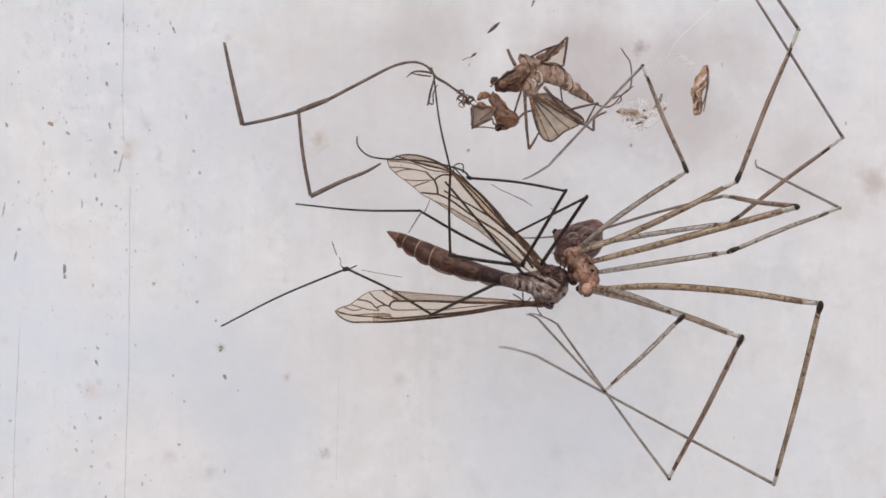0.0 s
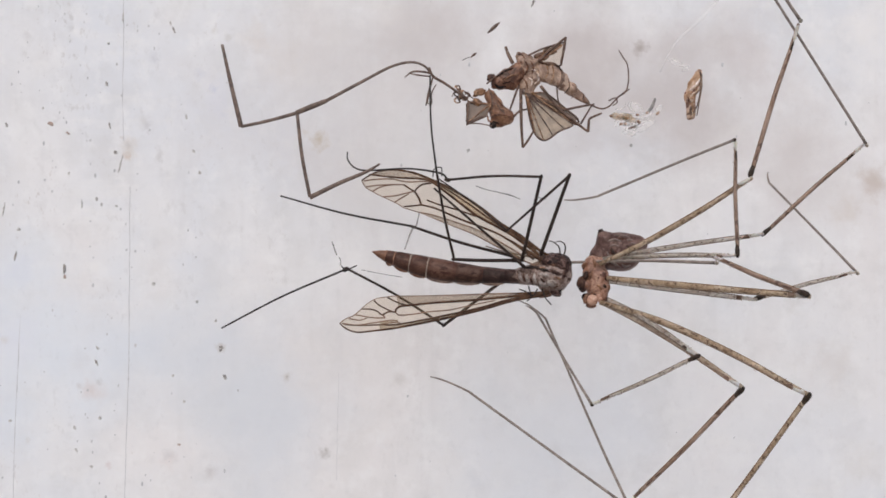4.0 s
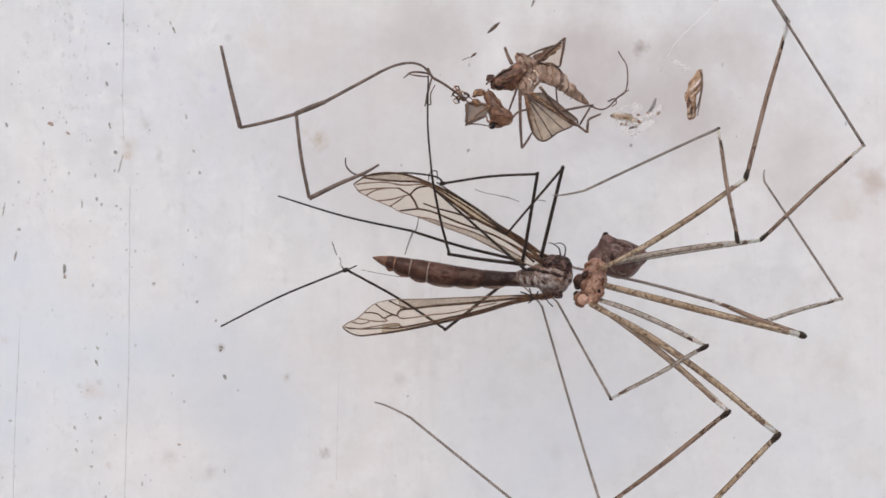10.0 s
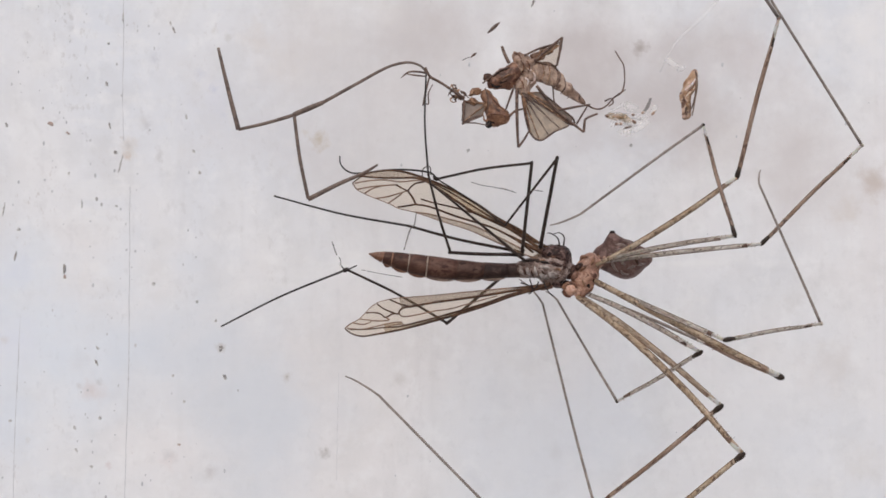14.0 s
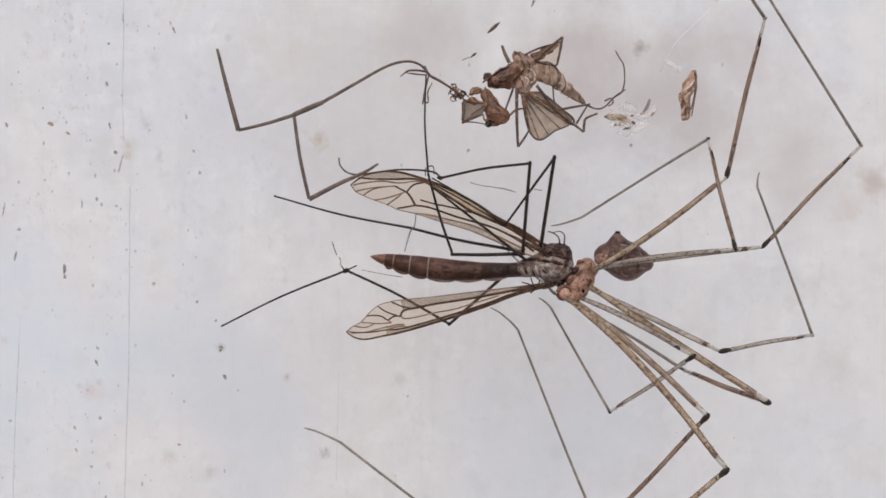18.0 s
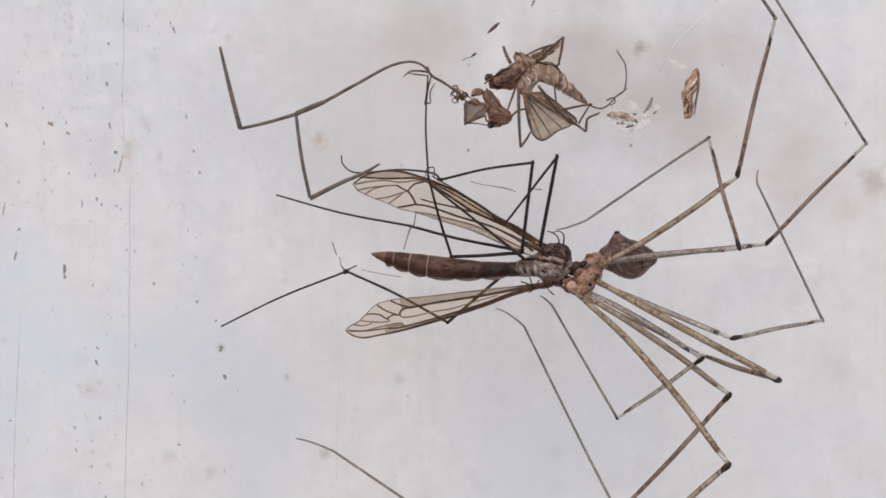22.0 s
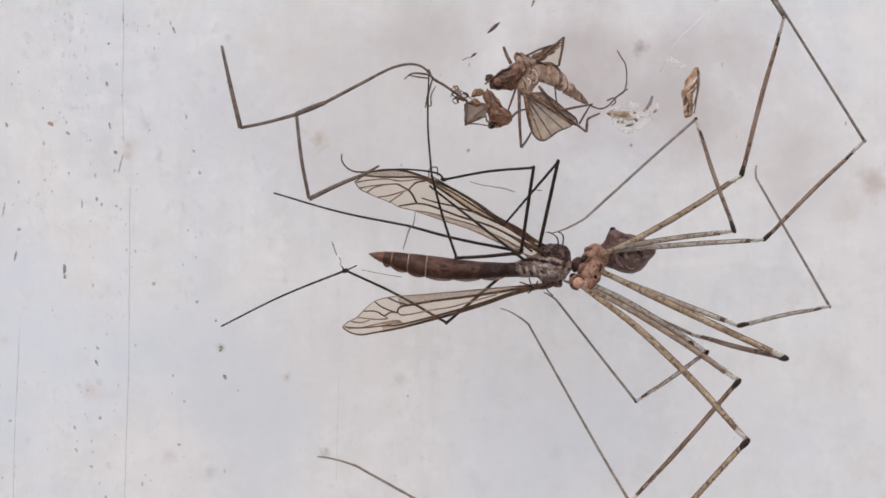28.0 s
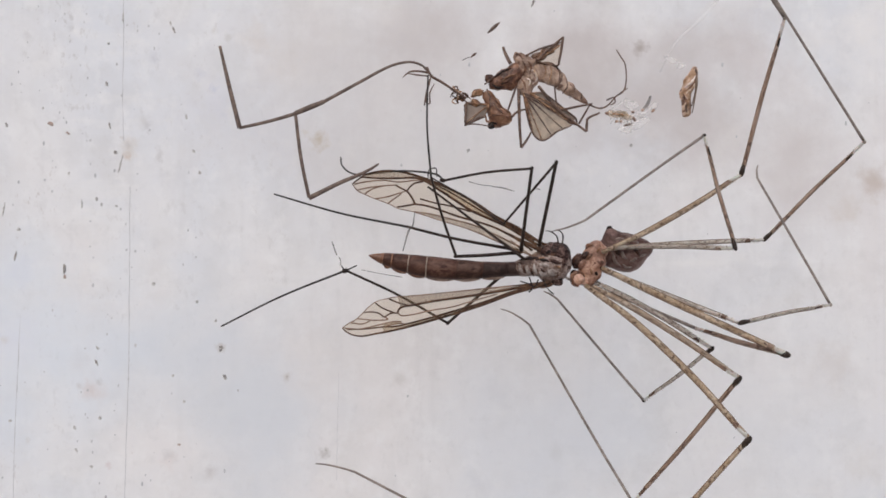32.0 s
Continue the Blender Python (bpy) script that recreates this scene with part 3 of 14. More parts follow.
def sleeve(x0, x1, r0, r1, bow=0.0, y=0.0):
    """A short swollen collar on a leg, from x0 to x1."""
    m = (x0 + x1) / 2
    return limb([(x0, y, 0), (m, y + bow, 0), (x1, y, 0)], [r0 * 0.85, r0, (r0 + r1) / 2, r1, r1 * 0.85], 10, 4)


# thickness of femur, tibia and metatarsus, the bow of the femur, where and how far the foot bends, colour
LEG_STYLE = {"A": (4.3, 3.3, 2.2, 4, 0.84, 12, LEG_GREY), "B": (4.6, 3.6, 2.7, -6, 0.9, 6, LEG_TAN), "C": (4.4, 3.5, 2.4, 2, 0.9, 6, LEG_GREY),
             "D": (4.6, 3.2, 2.2, 0, 0.92, 11, LEG_GREY), "E": (5.4, 3.8, 2.6, -1, 0.66, 18, LEG_TAN), "F": (5.2, 4.0, 2.4, 12, 0.87, -16, LEG_TAN),
             "G": (4.6, 3.3, 2.2, 5, 0.9, -9, LEG_GREY), "H": (4.8, 3.5, 2.2, 6, 0.87, -27, LEG_PINK)}
spider_legs = {}
for key, (rf, rt, rm, bow, where, foot, tone) in LEG_STYLE.items():
    fl, tl, ml = (LENGTH[key + s] * MM for s in ("femur", "tibia", "metatarsus"))
    slim = 0.76 if key in "ACDG" else 0.86
    rf, rt, rm = rf * U * slim, rt * U * (slim + 0.06), rm * U
    pale = {"A": 22, "B": 36, "C": 29}.get(key, 18)
    femur = part("femur", limb([(0, 0, 0), (fl * 0.3, bow * U, 0), (fl * 0.65, bow * U * 0.9, 0), (fl, 0, 0)],
                               [rf * 0.8, rf * 1.1, rf * 1.08, rf, rf * 0.9, rf * 0.82], 10, 6), tone, spider)
    part("pale_ring", sleeve(fl - 25 * U, fl - 2 * U, rf * 0.93, rf * 0.9, bow * U * 0.04), PALE, femur, "whitish ring before the knee")
    part("dark_ring", sleeve(fl - 37 * U, fl - 25 * U, rf * 0.93, rf * 0.94, bow * U * 0.08, bow * U * 0.1), HUSK_LEG if key in "CDG" else LEG_BROWN, femur, "brown ring before the knee")
    tagged(part("bristles", bristles(fl, rf * 0.9, 150, ord(key), (4.8 if key == "F" else 3.2) * U, bow * U), BRISTLE, femur), kind="stuff")
    rim = LEG_EDGE_SHADE_GREY if tone is LEG_GREY else LEG_EDGE_SHADE
    # added strips along both sides: edge darkening put in as colour, no real ridges
    for way in (-1, 1):
        edge = [rf * k * way * 0.94 for k in (0.8, 1.09, 1.02, 0.88)]
        part("edge_shade", limb([(0, edge[0], 0), (fl * 0.3, bow * U + edge[1], 0), (fl * 0.65, bow * U * 0.9 + edge[2], 0), (fl - 26 * U, bow * U * 0.1 + edge[3], 0)], [1.0 * U, 1.3 * U, 1.2 * U], 6, 8), rim, femur, "thin dark strip painting the shaded edge of the leg")
    tibia = part("tibia", limb([(0, 0, 0), (tl * 0.5, 2 * U, 0), (tl, 0, 0)], [rt, rt * 1.02, rt * 0.9, rt * 0.8], 10, 6), LEG_BROWN if key in "ABCEH" else tone if key == "F" else LEG_GREY, spider)
    # the same painted edge darkening on the tibia
    for way in (-1, 1):
        part("edge_shade", limb([(16 * U, rt * way * 0.95, 0), (tl * 0.5, 2 * U + rt * way * 0.93, 0), (tl - (pale + 14) * U, rt * way * 0.8, 0)], [0.9 * U, 1.1 * U, 1.0 * U], 6, 8), rim, tibia, "thin dark strip painting the shaded edge of the leg")
    part("knee", limb([(-4 * U, 0, 0), (3 * U, 0.5 * U, 0), (13 * U, 0.5 * U, 0), (24 * U, 0.5 * U, 0)], [rf * 0.55, rf * 1.1, rf * 1.25, rf * 1.15, rt * 1.02, rt * 0.8], 10, 5),
         KNEE, tibia, "dark brown knee joint")
    part("dark_ring", sleeve(tl - (pale + 17) * U, tl - pale * U, rt * 0.98, rt * 0.95), KNEE if key in "ABC" else HUSK_LEG, tibia, "dark ring near the end")
    part("pale_ring", sleeve(tl - pale * U, tl - 1 * U, rt * 0.95, rt * 0.9), PALE, tibia, "whitish ring at the end")
    tagged(part("bristles", bristles(tl, rt * 0.85, 110, ord(key) + 50, 3.0 * U, 2 * U), BRISTLE, tibia), kind="stuff")
    shin = part("metatarsus", limb([(-1 * U, 0, 0), (ml * 0.3, foot * 0.3 * U, 0), (ml * (where - 0.06), foot * U * 0.96, 0), (ml * where, foot * U, 0),
                                    (ml * (where * 0.35 + 0.65), foot * U * 0.5, 0), (ml, 0, 0)],
                                   [rm * 1.15, rm * 1.05, rm * 0.95, rm * 0.85, rm * 0.7, rm * 0.45], 8, 6), LEG_FINE, spider)
    part("joint", lump((4 * U, rm * 1.5, rm * 1.5), ord(key), 0.1, 2), KNEE if key in "AGH" else LEG_GREY, shin, "small dark joint")
    spider_legs[key] = {"femur": femur, "tibia": tibia, "metatarsus": shin}


def body_place(u, v, depth=0.0):
    """A place on the spider's body, in its own space."""
    return Vector(((u - 1038) * U, depth * MM, (492 - v) * U))


def body_lump(name, u, v, depth, size, turn, mat, label, seed, parent=None, rough=0.12):
    bm = lump(tuple(s * U for s in size), seed, rough)
    ob = part(name, moved(bm, Matrix.Translation(body_place(u, v, depth)) @ pose(0, 0, 0, 0, turn, 0)), mat, parent or spider, label)
    return ob


def body_blob(u, v, depth, ru, rd, rv):
    return (u - 1038, depth, 492 - v, ru, rd, rv)


PROSOMA_BLOBS = [body_blob(*b) for b in ((1041, 486, 2, 21, 13, 28), (1032, 498, 3, 17, 14, 19), (1041, 478, 3, 17, 14, 18), (1048, 460, 4, 14, 13, 14), (1054, 486, -1, 10, 10, 11),
                                         (1044, 510, -1, 11, 10, 9), (1059, 466, -1, 10, 9, 10), (1034, 520, -2, 10, 9, 9))]
carapace = part("carapace", skin(PROSOMA_BLOBS, (1, 3, 2), 5, 0.018, 0.1, 2), PROSOMA, spider, "smooth tan carapace with swollen leg bases")
for pts, r, mat, label in ((((9, 24), (13, 31), (15, 38)), 4.4, HUSK_BELL, "orange-brown streak"), (((7, -10), (9, -17)), 3.6, EYE_DARK, "black spot"),
                           (((16, -1), (17, -6)), 2.8, EYE_DARK, "black spot"), (((18, 4), (19, 9)), 2.2, HEAD_DARK, "dark spot"),
                           (((-9, 30), (-5, 36), (2, 38)), 5.0, HUSK_RED, "reddish-brown blotch"), (((-8, 10), (-4, 18), (2, 22)), 4.4, HUSK_BELL, "orange-brown blotch"),
                           (((-4, -4), (0, -10), (-1, -16)), 3.4, HUSK_BELL, "orange-brown blotch"), (((10, -24), (14, -18), (17, -16)), 3.0, HUSK_RED, "reddish-brown blotch")):
    part("marking", marking(PROSOMA_BLOBS, pts, r * 0.85, 0.3 - 0.1 * r), mat, carapace, label)
body_lump("head", 1015, 483, -0.1, (11, 10, 14), 30, HEAD_DARK, "dark brown head", 71, carapace, 0.2)
body_lump("eye_mound", 1027, 473, -0.25, (9, 7, 6), -30, HEAD_DARK, "dark brown eye mound", 72, carapace, 0.2)
body_lump("cheek", 1020, 488, -0.3, (7, 6, 9), 30, PROSOMA, "pinkish swollen cheek", 73, carapace, 0.06)
palp_left = body_lump("palp", 1014, 515, -0.45, (11, 9, 11.5), 0, PALP, "swollen pinkish palp", 8, None, 0.06)
ring = [body_place(1013.5 + 11.2 * math.cos(w), 515 - 12 * math.sin(w), -0.55) for w in np.linspace(0.35, 4.9, 16)]
part("palp_rim", tube(bmesh.new(), ring, [U * (1.6 + 2.6 * math.sin(math.pi * i / 15)) for i in range(16)], 8), HUSK_RED, palp_left, "dark brown rim of the palp")
body_lump("palp_tip", 1006, 505, -0.4, (6, 6, 7), 25, EYE_DARK, "nearly black palp tip", 9, palp_left, 0.1)
body_lump("palp", 1029, 519, -0.1, (8, 8, 11), -20, PALP, "second palp", 10, None, 0.1)
# the abdomen: an egg with a corner at the spinnerets and a blunt waist, in its own space along x
EGG = [(41, 0, -10, 40, 30, 36), (68, 0, 10, 20, 17, 15), (10, 0, -25, 23, 20, 22), (10, 0, 6, 15, 15, 15), (3, 0, 15, 8, 8, 8)]
spider_abdomen = part("abdomen", moved(skin(EGG, (38, 0, -6), 5, 0.025, 0.1, 31), ALONG), ABDOMEN, spider, "greyish-brown mottled egg-shaped abdomen")
part("waist", limb([(24 * U, -10 * U, -6 * U), (14 * U, -22 * U, 2 * U), (5 * U, -35 * U, 4 * U), (0, -46 * U, 3 * U)], [12 * U, 19 * U, 18.5 * U, 14 * U, 3 * U], 14, 6), PROSOMA, spider_abdomen, "tan waist")
part("spinneret", moved(lump((5.5 * U, 6 * U, 5 * U), 33, 0.2, 3), Matrix.Translation((0.5 * U, 19 * U, 1 * U))), EYE_DARK, spider_abdomen, "dark blunt spinnerets")
for pts, r in ((((14, 4), (24, 9), (36, 8)), 2.0), (((18, -5), (26, 0), (34, -2)), 1.8), (((32, -10), (38, -18), (46, -20)), 2.4), (((52, -24), (58, -16), (62, -12)), 2.2),
               (((14, -14), (22, -24), (30, -32), (42, -36)), 2.2), (((52, 6), (60, 8), (66, 2)), 1.8), (((22, 17), (38, 19), (52, 18)), 1.6),
               (((64, -10), (70, -4), (78, 2)), 1.6), (((44, -32), (52, -34), (60, -30)), 2.0), (((46, 12), (56, 14)), 1.8)):
    part("pale_marking", moved(marking(EGG, pts, r * 1.5, -0.6), ALONG), ABDOMEN_PALE, spider_abdomen, "pale wavy marking")
for pts, r in ((((20, -6), (26, -16), (34, -18)), 2.6), (((46, 2), (58, -2), (66, -8)), 2.4), (((30, 13), (44, 14)), 2.0)):
    part("dark_marking", moved(marking(EGG, pts, r * 1.5, -0.9), ALONG), HEAD_DARK, spider_abdomen, "dark blotch")

# ---- the crane fly ----
fly = empty("crane_fly", "dead grey-brown crane fly caught in silk with wings half spread", "crane fly")
fly_parts = {}


def fly_place(u, v, depth=0.0):
    return Vector(((u - 965) * U, depth * MM, (480 - v) * U))


def fly_lump(name, u, v, depth, size, turn, mat, label, seed, rough=0.15, parent=None):
    bm = lump(tuple(s * U for s in size), seed, rough)
    return part(name, moved(bm, Matrix.Translation(fly_place(u, v, depth)) @ pose(0, 0, 0, 0, turn, 0)), mat, parent or fly, label)


def fly_blob(u, v, depth, ru, rd, rv):
    return (u - 965, depth, 480 - v, ru, rd, rv)


THORAX_BLOBS = [fly_blob(*b) for b in ((982, 468, 0, 31, 24, 27), (990, 484, 0, 21, 18, 18), (953, 480, 2, 31, 22, 20), (927, 484, 2, 21, 15, 15), (903, 487, 2, 12, 10, 11), (986, 494, -2, 16, 15, 15), (976, 504, 2, 19, 10, 9))]
thorax = part("thorax", skin(THORAX_BLOBS, (-12, 2, -4), 5, 0.045, 0.11, 5), THORAX, fly, "mottled dark brown and grey humped thorax")
CAP_BLOBS = [fly_blob(*b) for b in ((986, 457, -2, 24, 24, 17), (996, 471, -1, 15, 21, 17), (968, 455, -3, 15, 22, 12))]
part("front_plate", skin(CAP_BLOBS, (24, -2, 18), 5, 0.09, 0.16, 12), FLY_HEAD, thorax, "dark brown bristly front plate")
THORAX_PLATES = ((((-6, 19), (8, 20), (22, 16)), 6, HEAD_DARK, "dark back stripe"), (((-2, 6), (10, 8), (20, 4), (30, 2)), 4.6, FLY_HEAD, "dark side stripe"),
                 (((-44, 10), (-24, 12), (-4, 9), (10, 7)), 3.4, EYE_DARK, "dark back stripe"), (((30, 14), (32, 4), (28, -8)), 5, FLY_HEAD, "dark front edge"),
                 (((2, -7), (13, -12), (22, -12)), 9.5, FLY_PALE, "pale grey side plate"), (((-12, -10), (-2, -15), (8, -18)), 6.5, FLY_PALE, "pale grey side plate"),
                 (((-46, 4), (-44, -5), (-40, -12)), 3.6, FLY_PALE, "pale grey side plate"), (((-33, 3), (-32, -6), (-28, -14)), 3.8, FLY_PALE, "pale grey side plate"),
                 (((-20, 2), (-19, -6), (-16, -14)), 3.0, FLY_PALE, "pale grey side plate"), (((-14, 3), (-4, 1), (6, -1)), 3.6, FLY_PALE, "pale grey side plate"),
                 (((-26, -4), (-24, -12), (-20, -19)), 2.4, HEAD_DARK, "dark seam"), (((-9, -5), (-5, -10), (0, -13)), 2.0, HEAD_DARK, "dark seam"),
                 (((12, -18), (18, -20), (24, -17)), 2.4, HEAD_DARK, "dark seam"), (((-39, 2), (-38, -6), (-35, -13)), 2.0, HEAD_DARK, "dark seam"),
                 (((-20, 10), (-10, 12), (-2, 13)), 2.2, HUSK, "pale tan line"), (((14, -3), (22, -4), (27, -8)), 2.0, HUSK, "reddish line"))
for pts, r, mat, label in THORAX_PLATES:
    part("thorax_plate", marking(THORAX_BLOBS, pts, r, 0.2 - 0.7 * max(0, r - 1.5)), mat, thorax, label)
head = fly_lump("head", 984, 508, 0.0, (13, 9, 9), 28, FLY_HEAD, "small dark brown head", 44, 0.2)
fly_lump("eye", 990, 503, -0.25, (6, 5, 6), 0, EYE_DARK, "black compound eye", 45, 0.1, head)
fly_lump("snout", 968, 516, 0.0, (14, 5, 4.5), -14, HUSK_RED, "brown tapering snout", 48, 0.2, head)
for pts in ([(990, 448), (987, 430), (975, 421), (968, 420)], [(996, 448), (998, 428), (990, 420), (978, 422)]):
    part("antenna", limb([fly_place(u, v, -0.4) for u, v in pts], [1.6 * U, 1.2 * U, 0.8 * U], 6, 5), FLY_LEG, head, "thin curled antenna")
for pts in ([(952, 505), (945, 517), (935, 512), (920, 507)], [(960, 505), (968, 522), (978, 532)], [(936, 500), (941, 520), (934, 527)]):
    part("halter", limb([fly_place(u, v, -0.5) for u, v in pts], [1.4 * U, 1.0 * U, 1.4 * U], 6, 5), FLY_THIN, thorax, "thin grey stalk")

# abdomen: rings along x, sagging in the middle
AL = LENGTH["abdomen"] * MM


def sag(x):
    return 12 * U * math.sin(math.pi * min(1, max(0, x / AL)))


def half_width(x):
    return U * float(np.interp(x / AL, (0, 0.12, 0.26, 0.45, 0.6, 0.7, 0.82, 0.9, 0.96, 1), (12.5, 13, 15, 18.5, 19, 17.5, 14, 10.5, 5.5, 1.0)))


def abdomen_piece(x0, x1, swell, flare=0.0):
    xs = np.linspace(x0, x1, 7)
    rs = [half_width(x) * (1 + swell * math.sin(math.pi * i / 6) + flare * i / 6) for i, x in enumerate(xs)]
    return tube(bmesh.new(), [(x, sag(x), 0) for x in xs], rs, 18, 0.8)


def side_lobe(x0, x1):
    """The soft side of one ring, bulging under its hard back plate."""
    xs = np.linspace(x0, x1, 7)
    pts = [(x, sag(x) + half_width(x) * 0.98, 1 * U) for x in xs]
    return tube(bmesh.new(), pts, [U * (1.2 + 3.6 * math.sin(math.pi * (i + 0.4) / 6.8)) for i in range(7)], 10, 0.8)


abdomen = part("abdomen", abdomen_piece(-10 * U, AL * 0.09, 0.03), FLY_ABD_DARK, fly, "long brown ringed abdomen")
fly_parts["abdomen"] = abdomen
CUTS = (0.09, 0.245, 0.42, 0.61, 0.73, 0.84, 0.9)
for a, b in zip(CUTS, CUTS[1:]):
    part("abdomen_ring", abdomen_piece(AL * a - 1 * U, AL * b, 0.035, 0.03), FLY_ABD_DARK if b < 0.3 else FLY_ABD_MID if b < 0.5 else FLY_ABD, abdomen)
    part("side_lobe", side_lobe(AL * a + 3 * U, AL * b - 1 * U), FLY_PLEURA if b < 0.65 else FLY_TIP, abdomen, "pale soft side of the ring")
    ob = part("pale_band", tube(bmesh.new(), [(AL * b - 1.0 * U, sag(AL * b), 0), (AL * b + 1.6 * U, sag(AL * b), 0)], [half_width(AL * b) * 1.035] * 2, 18, 0.8),
              FLY_RING if 0.6 < b < 0.8 else FLY_TIP if b > 0.8 else FLY_ABD, abdomen)
part("abdomen_tip", abdomen_piece(AL * 0.9 + 1.6 * U, AL, 0.05), FLY_TIP, abdomen, "lighter brown pointed tip")

# wings: along x from the root, y across; edges and veins as x and y in drawing units
UPPER_FRONT = ((-14, -11), (9, -14), (49, -23), (91, -28), (127, -37), (174, -45), (216, -48), (261, -47), (282, -44), (305, -37), (323, -28), (337, -18), (348, -4), (354, 6))
UPPER_BACK = ((-14, 12), (21, 15), (82, 12), (130, 10), (180, 13), (230, 15), (261, 19), (276, 17), (309, 17), (328, 16), (342, 14), (354, 6))
UPPER_RADIUS = ((346, -10), (312, -20), (281, -31), (253, -42), (233, -44), (199, -37), (168, -30), (136, -23), (92, -20), (65, -18), (38, -13), (4, -6))
UPPER_SUBCOSTA = ((234, -47), (202, -43), (168, -38), (126, -30), (91, -24), (57, -21), (12, -12))
UPPER_ANAL = ((230, 14), (203, 8), (167, 4), (125, 0), (81, 2), (24, 8))
UPPER_VEINS = (((234, 1), (208, -4), (157, -5), (102, -9), (72, -8), (41, -3), (9, 6)), ((229, -11), (204, -13), (177, -17), (160, -19), (135, -21)),
               ((262, 17), (249, 10), (234, 1)), ((256, -16), (245, -9), (234, 1)), ((256, -16), (268, -17), (279, -19)), ((256, -16), (253, -25), (247, -34), (234, -42)))
UPPER_FINE = (((350, 5), (332, -6), (304, -19), (275, -26), (251, -38), (238, -43)), ((326, 15), (317, 3), (301, -9), (279, -19)), ((305, 17), (284, 5), (265, -10), (256, -16)),
              ((281, 18), (276, 10), (264, -8)), ((341, 13), (325, 3), (310, -5), (298, -11)))
LOWER_FRONT = ((2, 3), (43, 4), (71, 6), (106, 11), (141, 15), (176, 18), (210, 20), (246, 22), (280, 23), (314, 22), (338, 21), (354, 15), (364, 7), (369, 0))
LOWER_BACK = ((2, -3), (22, -3), (68, -9), (118, -15), (169, -21), (219, -27), (262, -33), (279, -34), (300, -33), (315, -27), (326, -20), (342, -10), (357, -6), (369, 0))
LOWER_RADIUS = ((14, 1), (44, 2), (71, 3), (107, 8), (141, 11), (175, 13), (227, 16), (272, 17), (298, 13), (329, 10), (361, 4))
LOWER_CUBITUS = ((20, 0), (63, -3), (110, -5), (154, -8), (205, -12), (239, -13), (256, -14), (265, -11), (268, -5))
LOWER_VEINS = (((278, -33), (264, -23), (249, -15)), ((268, -5), (274, -7), (292, -19), (303, -31)), ((274, -7), (282, -7), (293, -4), (301, -12), (313, -17), (326, -19)))
LOWER_FINE = (((268, -5), (262, 1), (242, 3), (207, 3), (174, 5), (142, 3), (90, 0)), ((293, -4), (288, 2), (309, -1), (328, -7), (341, -11)), ((352, -6), (334, 0), (319, -2)),
              ((365, 1), (339, 8), (311, 8), (277, 8), (265, 12)), ((298, 13), (278, 12), (262, 15)))


def across(table, x):
    """How far across the wing a smooth line of the plan lies at x."""
    path = sorted((p.x, p.y) for p in smooth_path([(px, py, 0) for px, py in table], 8))
    return float(np.interp(x, [p[0] for p in path], [p[1] for p in path]))


def on_wing(x, y, lift=0.0):
    return Vector((x * U, y * U, (2.0 * math.sin(y * 0.16) * math.sin(x / 118) + 3 * math.sin(x / 148) + lift) * U))


def wing_strip(a, b, x0, x1, lift, nx=30, ny=3):
    """A film between two lines of the wing."""
    bm = bmesh.new()
    rows = []
    for i in range(nx + 1):
        x = x0 + (x1 - x0) * (1 - (1 - i / nx) ** 1.3)
        ya, yb = across(a, x), across(b, x)
        rows.append([bm.verts.new(on_wing(x, ya + (yb - ya) * j / ny, lift)) for j in range(ny + 1)])
    for p, q in zip(rows, rows[1:]):
        for j in range(ny):
            bm.faces.new((p[j], q[j], q[j + 1], p[j + 1]))
    return bm


def wing_vein(ob, pts, r, mat, label="", end=0.7):
    part("vein", limb([on_wing(x, y, 0.6) for x, y in pts], [r * U, r * U * (1 + end) / 2, r * U * end], 6, 6), mat, ob, label)


def wing(front, back, label):
    ob = part("wing", wing_strip(front, back, front[0][0], front[-1][0] - 0.5, 0.0, 44, 12), MEMBRANE, fly, label)
    part("front_vein", limb([on_wing(x, y) for x, y in front], [2.6 * U, 2.6 * U, 2.2 * U, 1.5 * U, 1.2 * U], 6, 5), VEIN, ob, "thick dark front vein")
    part("rear_edge", limb([on_wing(x, y) for x, y in back], [1.6 * U, 0.9 * U, 0.8 * U, 1.1 * U], 5, 5), VEIN_FINE, ob)
    part("wing_hinge", limb([on_wing(x, y, 1.5) for x, y in ((front[0][0] - 8, 0), (front[0][0] + 10, 0), (26, -3), (60, -8))], [4 * U, 4.5 * U, 3 * U, 1 * U], 8, 4, 0.5), VEIN, ob, "brown leathery hinge")
    return ob


upper = wing(UPPER_FRONT, UPPER_BACK, "clear brown-tinted wing with dark veins")
part("front_strip", wing_strip(UPPER_FRONT, UPPER_SUBCOSTA, 12, 232, -0.8), MEMBRANE_DARK, upper, "tan strip between the front veins")
part("amber_strip", wing_strip(UPPER_SUBCOSTA, UPPER_RADIUS, 12, 228, -0.8), MEMBRANE_AMBER, upper, "amber strip between the front veins")
part("tip_strip", wing_strip(UPPER_FRONT, UPPER_RADIUS, 236, 345, -0.8), MEMBRANE_GREY, upper, "smoky strip along the front edge")
part("rear_fold", wing_strip(UPPER_ANAL, UPPER_BACK, 26, 228, -0.8), MEMBRANE_GREY, upper, "smoky folded rear edge")
wing_vein(upper, UPPER_RADIUS, 1.5, VEIN, "", 1.9)
wing_vein(upper, UPPER_SUBCOSTA, 1.3, VEIN, "", 1.5)
wing_vein(upper, UPPER_ANAL, 0.9, VEIN_FINE, "", 1.4)
